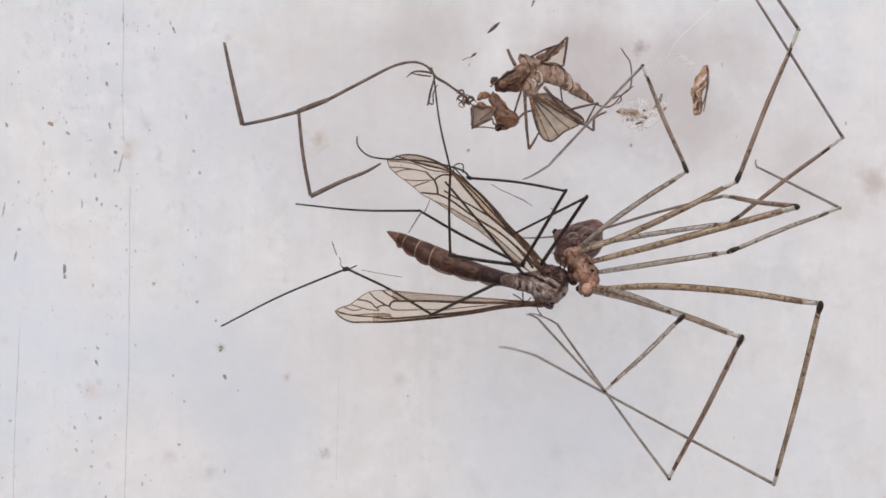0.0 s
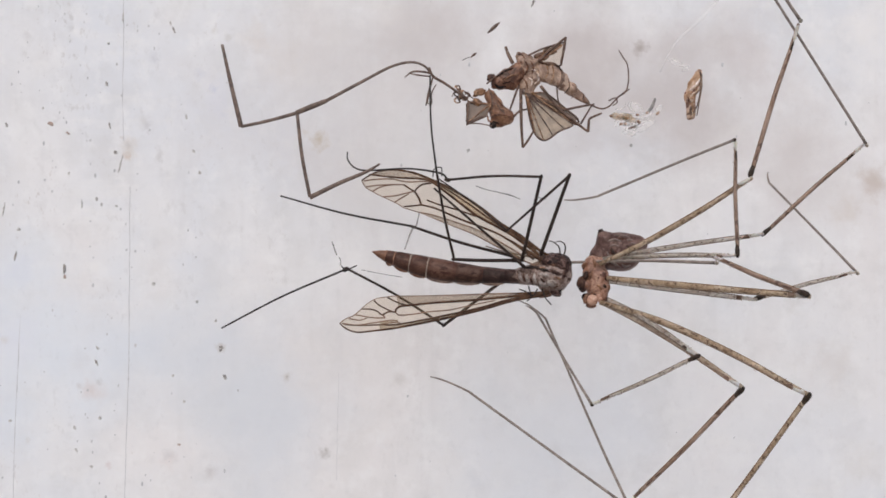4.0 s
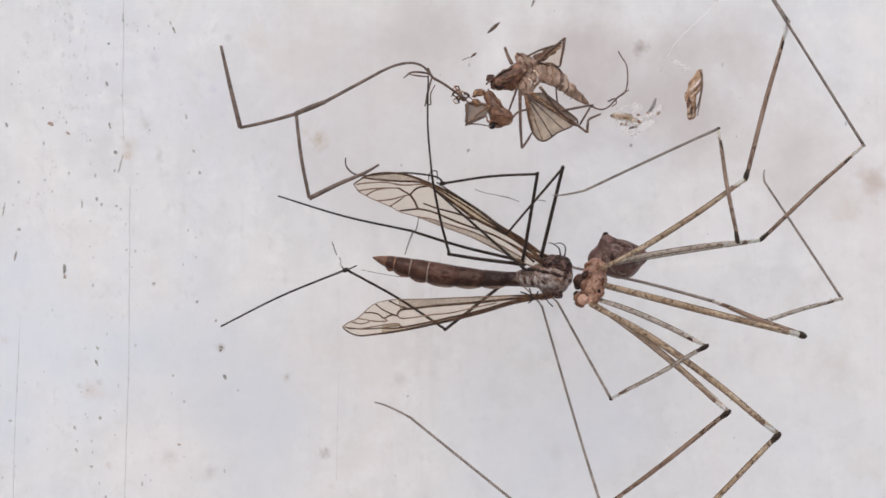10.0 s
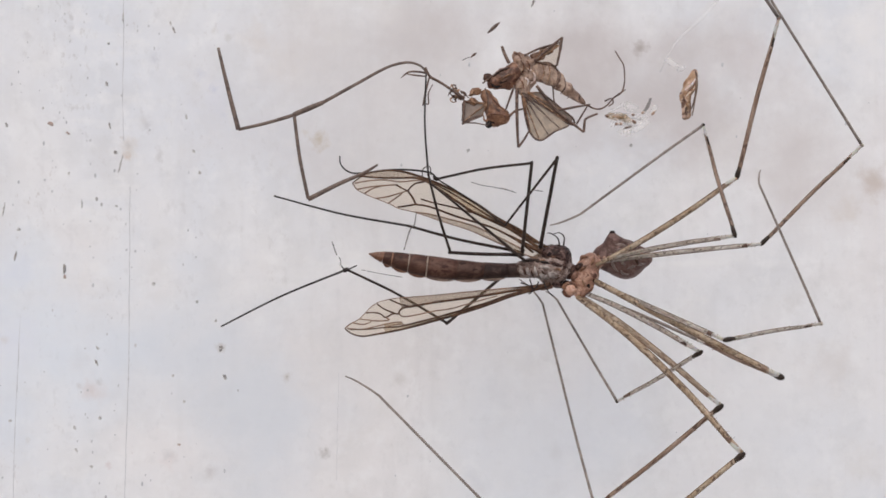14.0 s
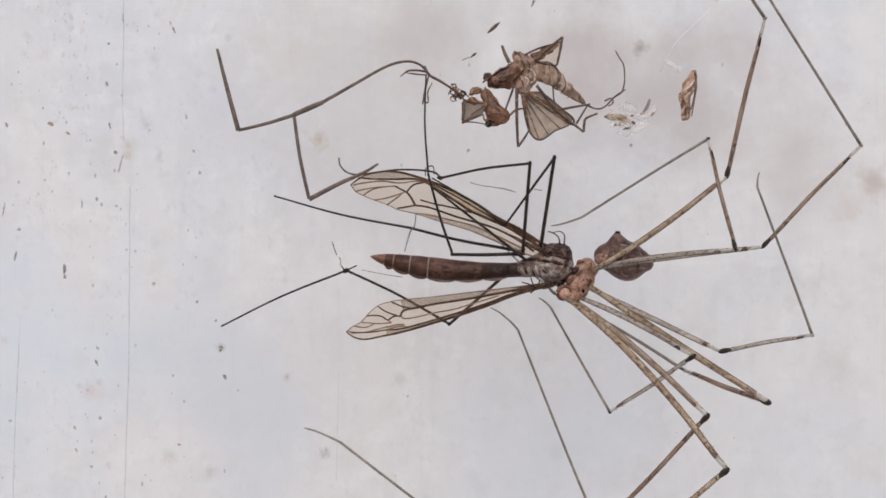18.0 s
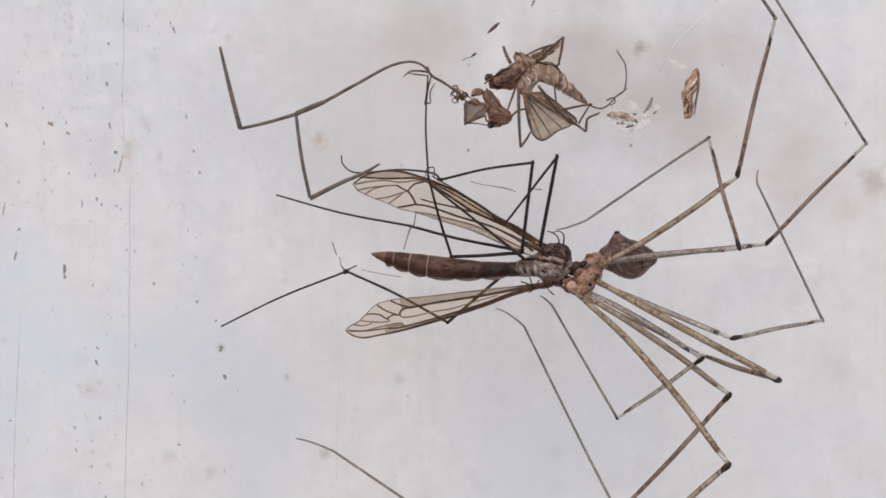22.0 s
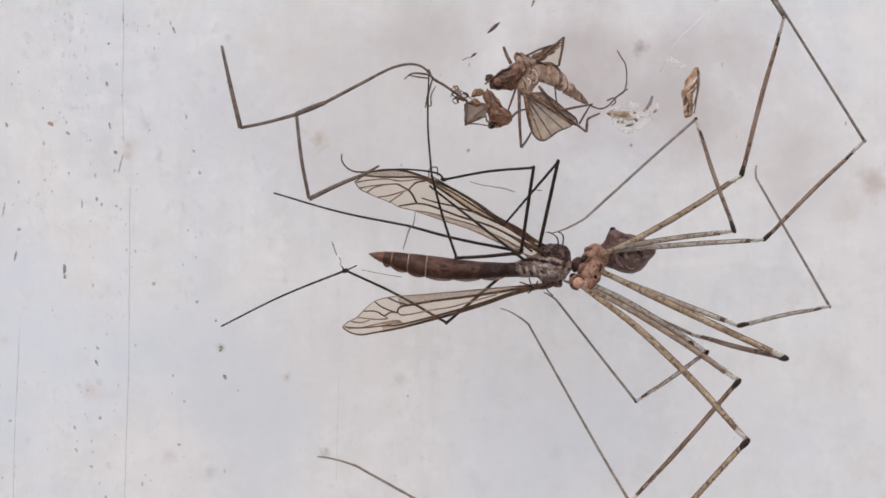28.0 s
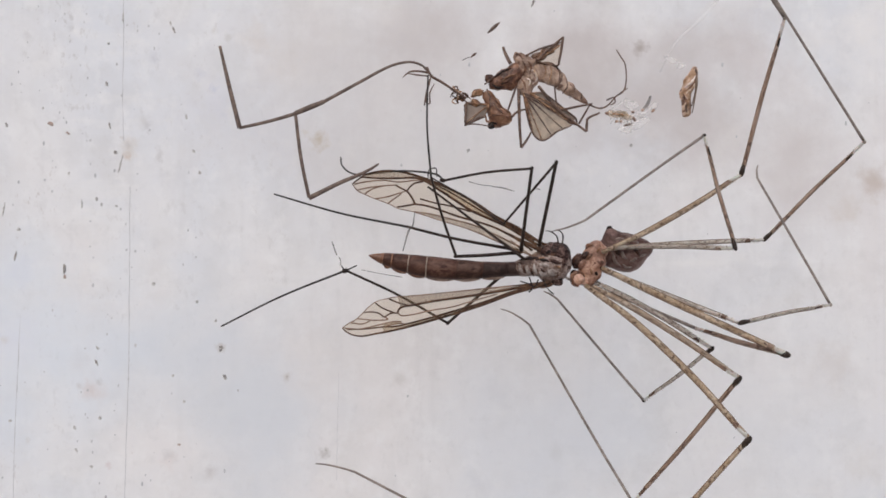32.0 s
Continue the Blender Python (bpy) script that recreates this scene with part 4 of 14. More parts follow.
for i, pts in enumerate(UPPER_VEINS):
    wing_vein(upper, pts, 1.7 if i in (0, 3) else 1.4, VEIN, "", 1.2)
for pts in UPPER_FINE:
    wing_vein(upper, pts, 1.3, VEIN_FINE, "", 0.9)
fly_parts["wing_upper"] = upper
lower = wing(LOWER_FRONT, LOWER_BACK, "clear brown-tinted wing with a dark front edge")
part("front_strip", wing_strip(LOWER_RADIUS, LOWER_FRONT, 16, 300, -0.8), MEMBRANE_DARK, lower, "tan strip between the front veins")
part("rear_fold", wing_strip(LOWER_BACK, LOWER_CUBITUS, 22, 262, -0.8), MEMBRANE_GREY, lower, "smoky folded rear half")
part("dark_spot", wing_strip(((262, 9), (300, 6)), ((262, 15), (300, 13)), 266, 298, -0.9, 8), MEMBRANE_DARK, lower, "brown spot near the tip")
wing_vein(lower, LOWER_RADIUS, 2.6, VEIN, "", 0.4)
wing_vein(lower, LOWER_CUBITUS, 2.4, VEIN, "", 0.7)
for pts in LOWER_VEINS:
    wing_vein(lower, pts, 1.5, VEIN, "", 0.8)
for pts in LOWER_FINE:
    wing_vein(lower, pts, 1.3, VEIN_FINE, "", 0.8)
fly_parts["wing_lower"] = lower

FLY_LEGS = {"femur1": (3.4, 3.0, 0, FLY_LEG), "tibia1": (2.4, 1.9, 0, FLY_LEG), "tarsus1": (1.7, 1.2, -3, FLY_LEG),
            "femur2": (3.2, 2.8, 0, FLY_LEG), "tibia2": (2.3, 2.2, -4, FLY_LEG), "femur3": (3.2, 2.8, 1, FLY_LEG), "tibia3": (2.4, 2.0, 2, FLY_LEG),
            "tarsus3": (1.8, 1.4, 4, FLY_THIN), "femur4": (2.9, 2.4, 3, FLY_LEG), "tibia4": (2.2, 1.5, 5, FLY_THIN), "femur5": (3.0, 2.6, 0, FLY_LEG),
            "tibia5": (2.4, 2.2, -4, FLY_LEG), "tarsus5": (2.0, 1.5, -5, FLY_THIN), "femur6": (2.8, 1.8, 0, FLY_LEG)}
HIPS = {"femur1": 0.2, "femur2": 0.3, "femur3": 1.05, "femur4": 1.2}   # how far a leg runs on into the thorax
for key, (r0, r1, bow, mat) in FLY_LEGS.items():
    n = LENGTH[key] * MM
    ob = part(key[:-1], limb([(0, 0, 0), (n * 0.5, bow * U, 0), (n, 0, 0)], [r0 * U, (r0 + r1) / 2 * U, r1 * U], 8, 8), mat, fly)
    if key in HIPS:
        part("hip", limb([(-HIPS[key] * MM, 0, 0), (-0.4 * HIPS[key] * MM, 0, 0), (1 * U, 0, 0)], [r0 * 0.7 * U, r0 * 1.15 * U, r0 * U], 8, 4), FLY_LEG, ob)
    if key[:-1] != "tarsus" and key != "femur6":
        part("joint", moved(lump((r1 * 1.7 * U, r1 * 1.15 * U, r1 * 1.15 * U), n * 1e4, 0.1, 2), Matrix.Translation((n, 0, 0))), FLY_LEG, ob)
    fly_parts[key] = ob
part("silk_knot", moved(lump((7 * U, 4.5 * U, 4.5 * U), 91, 0.4, 2, 1.8), Matrix.Translation((2 * U, 0, 0))), FLY_LEG, fly_parts["tarsus5"], "dark knot of silk at the joint")
n = LENGTH["tarsus2"] * MM
fly_parts["tarsus2"] = part("tarsus", limb([(0, 0, 0), (20 * U, -8 * U, 0), (0.4 * n, 0, 0), (0.75 * n, 22 * U, 0), (0.88 * n, 24 * U, 0), (0.97 * n, 14 * U, 0), (n, 0, 0)],
                                           [2.0 * U, 1.7 * U, 1.5 * U, 1.2 * U], 7, 6), FLY_THIN, fly, "thin foot with a curled end")
part("silk_knot", moved(lump((6 * U, 4 * U, 4 * U), 92, 0.4, 2, 1.8), Matrix.Translation((1 * U, 0, 0))), FLY_LEG, fly_parts["tarsus2"], "dark knot of silk at the joint")
part("silk_loop", limb([(14 * U, -4 * U, 0), (20 * U, -18 * U, 0), (32 * U, -12 * U, 0), (30 * U, 2 * U, 0)], [1.1 * U] * 4, 6, 6), FLY_THIN, fly_parts["tarsus2"], "small loop")

# ---- dried remains above ----
stalk = empty("insect_leg_remains", "broken brown dried insect legs hanging in dusty silk", "insect remains")


def rest(ref, depth):
    k = (FAR + depth * MM) / FAR
    return lambda u, v, d=0.0: Vector(((u - ref[0]) * U * k, d * MM, (ref[1] - v) * U * k))


st = rest((487.7, 290.2), 1.0)
LEG_PIECES = (([(391, 83), (408, 158), (425, 228)], (2.6, 3.8, 4.4), "straight dried leg piece"),
                          ([(425, 228), (475, 217), (525, 203)], (2.8, 3.0, 3.4), "straight dried leg piece"),
                          ([(524, 203), (533, 280), (547, 352)], (3.0, 3.2, 3.2), "straight dried leg piece"),
                          ([(547, 353), (600, 327), (645, 308), (671, 293)], (4.4, 3.8, 3.0, 1.8), "straight dried leg piece"),
                          ([(523, 203), (550, 192), (575, 182)], (4.4, 5.0, 4.0), "thick dried leg base"),
                          ([(575, 182), (640, 147), (690, 121), (725, 113), (748, 119), (760, 132)], (3.2, 2.6, 2.2, 1.9), "thin bowed dried leg"),
                          ([(757, 122), (765, 138), (785, 150), (808, 166), (826, 178)], (2.0, 2.6, 2.2, 2.6), "twisted dried strand"))
FRAYED = (([(714, 140), (728, 130), (748, 130), (764, 134)], (0.9, 1.8, 2.0, 1.6), "frayed strand"),
                          ([(722, 133), (740, 136), (758, 138)], (0.9, 1.6, 1.2), "frayed strand"),
                          ([(764, 140), (757, 165), (752, 190)], (1.5, 2.0, 1.2), "frayed strand"),
                          ([(770, 152), (762, 168), (762, 186), (755, 184), (758, 170)], (0.8, 1.4, 1.2, 0.9), "frayed strand"))
for pts, radii, label in LEG_PIECES + FRAYED:
    part("leg_piece", limb([st(u, v) for u, v in pts], [r * U for r in radii], 8, 6), STALK if radii[0] > 2.5 else HUSK_LEG, stalk, label)

bundle = empty("dried_insect_husk", "shrivelled tan insect husk with crumpled wings and bent legs", "insect remains")
bp = rest((932.5, 149.3), 1.5)


def husk_lump(name, u, v, d, size, turn, mat, label, seed, rough=0.3):
    bm = lump(tuple(s * U for s in size), seed, rough, 3, 1.7)
    return part(name, moved(bm, Matrix.Translation(bp(u, v, d)) @ pose(0, 0, 0, 0, turn, 0)), mat, bundle, label)


def husk_blob(u, v, ru, rv, depth=0.0):
    return ((u - 932.5) * 1.017, depth, (149.3 - v) * 1.017, ru, min(ru, rv) * 0.8, rv)


def husk_skin(name, blobs, centre, mat, label, seed, amp=0.1):
    b = [husk_blob(*x) for x in blobs]
    c = ((centre[0] - 932.5) * 1.017, 0, (149.3 - centre[1]) * 1.017)
    return part(name, skin(b, c, 5, amp, 0.2, seed), mat, bundle, label), b


def husk_marks(ob, blobs, rows):
    for pts, r, mat in rows:
        part("fold", marking(blobs, [((u - 932.5) * 1.017, (149.3 - v) * 1.017) for u, v in pts], r), mat, ob)


ob, b = husk_skin("thorax", ((880, 150, 15, 13), (896, 141, 20, 18), (914, 130, 16, 18), (905, 150, 14, 12)), (898, 141), HUSK_RED, "reddish-brown dried thorax", 61)
husk_marks(ob, b, ((((876, 140), (890, 130), (905, 124)), 2.2, EYE_DARK), (((872, 152), (880, 158), (892, 156)), 2.6, EYE_DARK), (((890, 146), (902, 138), (914, 136)), 2.4, HUSK), (((886, 152), (900, 148)), 1.6, EYE_DARK)))
ob, b = husk_skin("thorax_shell", ((930, 118, 17, 19), (941, 138, 14, 20), (926, 152, 13, 17), (935, 172, 9, 10), (918, 103, 9, 10), (946, 111, 12, 8), (935, 160, 7, 9)), (933, 128), HUSK_GREY, "crumpled tan shell", 63, 0.16)
husk_marks(ob, b, ((((936, 126), (946, 130), (950, 142), (942, 152)), 2.4, FRAGMENT), (((924, 110), (930, 122), (926, 136)), 2.0, HUSK_RED), (((920, 140), (928, 150), (930, 162)), 1.8, HUSK_RED),
                   (((934, 112), (940, 120), (938, 134)), 1.8, HUSK_RED), (((912, 98), (920, 100), (926, 108)), 2.0, HUSK_RED), (((930, 140), (938, 146), (936, 156)), 1.6, FRAGMENT)))
ob, b = husk_skin("thorax_flap", ((955, 102, 14, 8), (970, 93, 13, 7), (984, 84, 9, 5)), (968, 94), HUSK_GREY, "crumpled grey-tan flap", 66, 0.16)
husk_marks(ob, b, ((((944, 106), (962, 96), (984, 82)), 1.8, HUSK_RED), (((950, 100), (966, 90)), 1.6, HUSK_LEG)))
ob, b = husk_skin("abdomen", ((955, 130, 13, 19), (974, 133, 14, 21), (992, 146, 13, 17), (1008, 160, 12, 13), (1024, 173, 10, 9), (1040, 186, 8, 5)), (992, 147), HUSK_GREY, "pale dried ringed abdomen", 64, 0.06)
husk_marks(ob, b, ((((984, 118), (992, 132), (990, 148), (982, 158)), 3.2, HUSK_LEG), (((962, 114), (966, 130), (960, 146)), 1.6, HUSK), (((1002, 142), (1004, 156), (996, 168)), 1.6, HUSK_LEG),
                   (((1016, 154), (1016, 168), (1008, 176)), 1.5, HUSK_LEG), (((1030, 168), (1028, 180)), 1.4, HUSK_LEG), (((972, 114), (976, 132), (970, 152)), 1.4, HUSK), (((956, 112), (975, 114), (990, 124)), 1.6, HUSK_LEG)))
ob, b = husk_skin("second_body", ((884, 206, 20, 15), (874, 190, 14, 17), (864, 172, 11, 12), (895, 211, 12, 13), (878, 220, 14, 9)), (880, 203), HUSK_BELL, "orange-brown shrivelled second body", 67, 0.06)
husk_marks(ob, b, ((((864, 208), (880, 206), (900, 208)), 2.2, HUSK_RED), (((866, 217), (880, 222)), 2.0, EYE_DARK), (((866, 166), (868, 186), (866, 204)), 1.8, HUSK_LEG),
                   (((870, 172), (884, 188), (900, 202)), 1.6, HUSK_RED), (((872, 182), (882, 196), (890, 204)), 1.4, HUSK_LEG), (((860, 206), (862, 216), (870, 218)), 2.0, HUSK_RED)))
husk_lump("head", 867, 141, -0.05, (9, 8, 8), 20, HEAD_DARK, "dark brown shrunken head", 68, 0.2)
husk_lump("second_head", 870, 224, -0.05, (6.5, 6, 6), 0, EYE_DARK, "nearly black shrunken head", 69, 0.2)
husk_lump("crumb", 846, 166, -0.1, (12, 6, 6), -20, HUSK, "orange-brown crumb", 70, 0.5)
husk_lump("crumb", 842, 184, -0.2, (9, 5, 6), 20, HUSK, "tan crumb", 71, 0.5)


def folded_wing(root, tips, folds, label, mat=HUSK_WING):
    """A crumpled fan: pleats run from the root to the tips."""
    bm = bmesh.new()
    rows = []
    for i, (u, v) in enumerate(tips):
        line = []
        for j in range(9):
            f = j / 8
            p = bp(root[0] + (u - root[0]) * f, root[1] + (v - root[1]) * f, -0.15 + (0.22 if i % 2 else -0.12) * f * folds)
            line.append(bm.verts.new(p))
        rows.append(line)
    for a, b in zip(rows, rows[1:]):
        for j in range(1, 8):
            bm.faces.new((a[j], a[j + 1], b[j + 1], b[j]))
        bm.faces.new((a[0], a[1], b[1]))
    ob = part("folded_wing", bm, mat, bundle, label)
    part("wing_edge", limb([bp(*root, -0.25)] + [bp(u, v, -0.25) for u, v in tips], [2.2 * U, 1.8 * U, 1.2 * U], 5, 3), HUSK_LEG, ob, "brown curled edge")
    for u, v in tips[::2]:
        part("vein", limb([bp(*root, -0.3), bp((root[0] + u) / 2, (root[1] + v) / 2, -0.32), bp(u, v, -0.3)], [2.0 * U, 1.3 * U, 0.8 * U], 5, 4), HUSK_LEG if (u + v) % 2 else HUSK, ob)


folded_wing((927, 168), ((933, 205), (938, 226), (944, 240), (951, 248), (959, 251), (967, 249), (976, 243), (985, 236), (996, 231), (1006, 227), (1011, 222), (1000, 208), (985, 194)), 1.0, "pleated tan dried wing")
folded_wing((950, 112), ((985, 120), (990, 108), (996, 80), (980, 82), (960, 90)), 0.6, "small crumpled clear wing", MEMBRANE)
folded_wing((938, 168), ((1012, 222), (1019, 213), (1004, 200), (985, 184), (962, 166)), 0.5, "brown stiff fold of the wing", HUSK_PAPER)
folded_wing((865, 188), ((826, 184), (824, 204), (824, 220), (846, 211), (858, 208)), 0.5, "grey torn papery wing", HUSK_PAPER)
LONG_LEGS = (
    ([(918, 160), (919, 215), (922, 264)], 3.2), ([(922, 264), (932, 250), (940, 236)], 2.4), ([(914, 155), (906, 178), (899, 198)], 2.2),
    ([(953, 155), (985, 195), (1010, 215), (1037, 236)], 3.0), ([(1037, 236), (1038, 222), (1041, 212), (1061, 203)], 2.6),
    ([(905, 210), (916, 200), (930, 196)], 2.4), ([(992, 198), (1020, 192), (1048, 187)], 2.4),
    ([(1024, 222), (1034, 205), (1044, 188)], 2.0), ([(904, 116), (896, 100), (891, 86)], 3.4),
)
SHORT_LEGS = (
    ([(949, 112), (970, 92), (997, 69)], 2.6), ([(997, 69), (994, 90), (989, 118)], 2.6), ([(931, 102), (955, 90), (983, 81)], 2.0),
    ([(826, 182), (825, 203), (824, 224)], 2.2), ([(822, 224), (845, 214), (860, 208)], 2.0), ([(824, 222), (845, 222), (868, 226)], 1.4),
    ([(862, 160), (868, 180), (868, 205)], 1.6), ([(858, 152), (872, 140), (880, 136)], 1.6),
    ([(1040, 188), (1060, 195), (1075, 190), (1090, 174), (1103, 165), (1108, 145), (1106, 118), (1098, 104), (1091, 92)], 1.6),
    ([(1073, 181), (1085, 176), (1088, 184), (1080, 190)], 1.5), ([(1088, 176), (1098, 168), (1110, 160)], 1.6),
    ([(982, 160), (984, 180), (990, 200)], 1.6),
)
for pts, r in LONG_LEGS + SHORT_LEGS:
    part("bent_leg", limb([bp(u, v, -0.35 + 0.02 * (i % 3)) for i, (u, v) in enumerate(pts)], [r * U, r * U * 0.9, r * U * 0.7], 7, 5), HUSK_LEG, bundle)

rnd = random.Random(5)
for i in range(14):
    u, v = rnd.uniform(803, 822), rnd.uniform(160, 178)
    pts = []
    for k in range(5):
        pts.append(bp(u, v, rnd.uniform(-0.4, 0)))
        u, v = u + rnd.uniform(-7, 9), v + rnd.uniform(-7, 7)
    part("tangled_strand", limb(pts, [1.0 * U, 1.5 * U, 1.2 * U, 0.7 * U], 6, 5), HUSK_LEG if i % 3 else HUSK, bundle)

husk = empty("small_husk", "small amber insect shell with a clear wing", "insect remains")
hp = rest((1228.1, 150.1), 2.0)
def shell_blob(u, v, ru, rv):
    return ((u - 1228.1) * 1.022, 0, (150.1 - v) * 1.022, ru, min(ru, rv) * 0.7, rv)


SHELL = [shell_blob(*b) for b in ((1237, 127, 6, 7), (1233, 138, 9, 11), (1226, 153, 12, 15), (1219, 172, 11, 15), (1221, 190, 9, 13), (1221, 204, 9, 9))]
shell = part("shell", skin(SHELL, (-4, 0, -20), 5, 0.1, 0.2, 81), AMBER, husk, "pale amber dried shell")
for pts, r, mat in ((((8, 10), (0, -2), (-12, -12)), 2.6, FRAGMENT), (((10, 0), (2, -12), (-10, -22)), 2.4, FRAGMENT), (((10, 6), (2, -6), (-8, -16)), 1.8, HUSK_RED),
                    (((-14, -22), (-12, -30), (-8, -38)), 2.2, HUSK_RED), (((8, 24), (10, 18), (12, 12)), 2.4, HUSK_LEG), (((-8, -40), (-9, -48), (-8, -56)), 3.0, HUSK_LEG),
                    (((-3, -34), (-2, -44), (-4, -52)), 3.0, HUSK_GREY), (((10, -6), (8, -24), (2, -44)), 1.6, HUSK_LEG)):
    part("fold", marking(SHELL, pts, r), mat, shell)
part("wing", limb([hp(1238, 136, -0.3), hp(1236, 168, -0.35), hp(1230, 206, -0.3)], [2 * U, 5 * U, 3 * U], 8, 6, 0.3), HUSK_PAPER, husk, "narrow smoky wing")
tuft = empty("silk_tuft", "white wisp of silk with amber crumbs", "silk tuft")
tp = rest((1228.1, 150.1), 2.0)
rnd = random.Random(12)
for u, v, ru, rv, turn in ((1098, 206, 17, 7, 5), (1122, 190, 13, 8, 10), (1118, 216, 20, 6, -15), (1144, 204, 12, 6, -45), (1164, 194, 9, 5, -55), (1138, 224, 19, 7, -32), (1112, 234, 12, 6, 10), (1116, 236, 7, 5, 0)):
    part("silk_wad", moved(lump((ru * U, 3 * U, rv * U), u, 0.5, 3, 1.8), Matrix.Translation(tp(u, v)) @ pose(0, 0, 0, 0, turn, 0)), SILK, tuft, "soft white wad of silk")
for u, v, ru, rv, turn in ((1098, 206, 20, 6, 4), (1112, 211, 12, 5, 15), (1124, 192, 11, 9, 0)):
    part("dry_film", moved(lump((ru * U, 2.5 * U, rv * U), u * 0.7, 0.5, 3, 1.8), Matrix.Translation(tp(u, v, -0.1)) @ pose(0, 0, 0, 0, turn, 0)), TAN_WISP if u < 1120 else SILK_HAZE, tuft, "thin tan film")
part("dusty_wisp", limb([tp(1146, 198), tp(1153, 188), tp(1158, 174)], [2.5 * U, 3.5 * U, 2 * U], 7, 5), SILK_GREY, tuft, "grey dusty wisp")
for u, v, s, t, turn, mat in ((1096, 207, 7, 2.4, 0, AMBER), (1106, 209, 5, 2.2, 10, AMBER), (1080, 206, 3, 3, 0, HUSK_GREY), (1097, 220, 3, 2.6, 0, HUSK_GREY), (1105, 220, 2.6, 2.4, 0, HUSK_GREY),
                              (1128, 216, 5, 2.8, 35, HUSK_GREY), (1117, 226, 8, 1.8, -14, HUSK_LEG), (1143, 200, 3, 2.4, -40, HUSK_GREY), (1126, 204, 3, 2, 0, HUSK_GREY),
                              (1162, 201, 5, 2.4, -50, HUSK_GREY)):
    part("crumb", moved(lump((s * U, t * 0.7 * U, t * U), u + v, 0.4, 2, 1.8), Matrix.Translation(tp(u, v, -0.12)) @ pose(0, 0, 0, 0, turn, 0)), mat, tuft)
for i in range(26):
    u, v = rnd.gauss(1118, 22), rnd.gauss(214, 9)
    pts = [tp(u, v)]
    for k in range(3):
        u, v = u + rnd.uniform(-4, 14), v + rnd.uniform(-12, 8)
        pts.append(tp(u, v, rnd.uniform(-0.2, 0.2)))
    part("strand", limb(pts, [1.4 * U, 1.2 * U, 0.8 * U], 5, 4), SILK, tuft)

for u, v, ru, rv, turn in ((1195, 112, 13, 5, 25), (1212, 122, 8, 4, -20)):
    part("silk_wad", moved(lump((ru * U, 2 * U, rv * U), u, 0.6, 3, 1.8), Matrix.Translation(tp(u, v)) @ pose(0, 0, 0, 0, turn, 0)), SILK, tuft, "soft white wad of silk")

# ---- silk ----


def thread(pts, r, mat, label, origin=(0, 0, 0), radii=(1, 1, 1)):
    """One bit of silk; origin: the place of its own space, in millimetres."""
    ob = part("silk_thread", limb([spot(u, v, d) - Vector(origin) * MM for u, v, d in pts], [r * k * U for k in radii], 5, 6), mat)
    return tagged(ob, label, "silk thread", "silk threads") or ob


FLY_SEAT = (7.54, 0, -1.62)
hanging_bit = thread([(738, 380, 0.5), (734, 402, 0.5), (726, 412, 0.5), (715, 446, 0.6)], 1.3, SILK_GREY, "dusty grey bit of silk hanging from a wing", FLY_SEAT, (0.6, 1, 1.3, 0.8))
loose_bits = [thread([(836, 328, -1), (856, 334, -1), (876, 337, -1)], 0.7, SILK_GREY, "faint dusty silk thread", FLY_SEAT), thread([(876, 338, -1), (895, 341, -1), (916, 348, -1)], 1.0, SILK_GREY, "faint dusty silk thread", FLY_SEAT, (0.7, 1.3, 0.6)),
              thread([(948, 344, -1), (962, 346, -1)], 0.8, SILK_GREY, "faint dusty silk thread", FLY_SEAT)]
thread([(640, 478, 1), (670, 484, 1), (712, 491, 1)], 0.7, SILK_GREY, "faint dusty silk thread")
thread([(818, 107, 3), (825, 104, 3), (832, 101, 3)], 0.8, SILK_GREY, "short dusty silk thread")
thread([(833, 102, 3), (839, 97, 3), (843, 94, 3)], 2.0, HUSK_LEG, "short dark bit of silk", (0, 0, 0), (0.5, 1.2, 0.5))
thread([(588, 428, 4), (591, 438, 4), (596, 452, 4)], 1.3, SILK_GREY, "short dusty silk thread")
thread([(600, 455, 4), (603, 462, 4), (602, 470, 4)], 1.0, SILK_GREY, "short dusty silk thread")
thread([(1168, 128, 3), (1196, 76, 4), (1240, 34, 6), (1275, -6, 6)], 3.4, SILK_HAZE, "faint white silk smear", (0, 0, 0), (0.4, 0.8, 1.2, 0.9))
thread([(604, 470, 0.6), (612, 478, 0.6), (632, 470, 0.8)], 1.2, FLY_THIN, "short bit of silk knotted at a joint")
sliver = part("dark_sliver", limb([spot(863, 59, 3), spot(874, 49, 3), spot(884, 40, 3)], [1.0 * U, 3.2 * U, 3.3 * U, 1.2 * U], 8, 5), HUSK_LEG)
tagged(sliver, "dark brown sliver of insect shell in the silk", "insect remains")


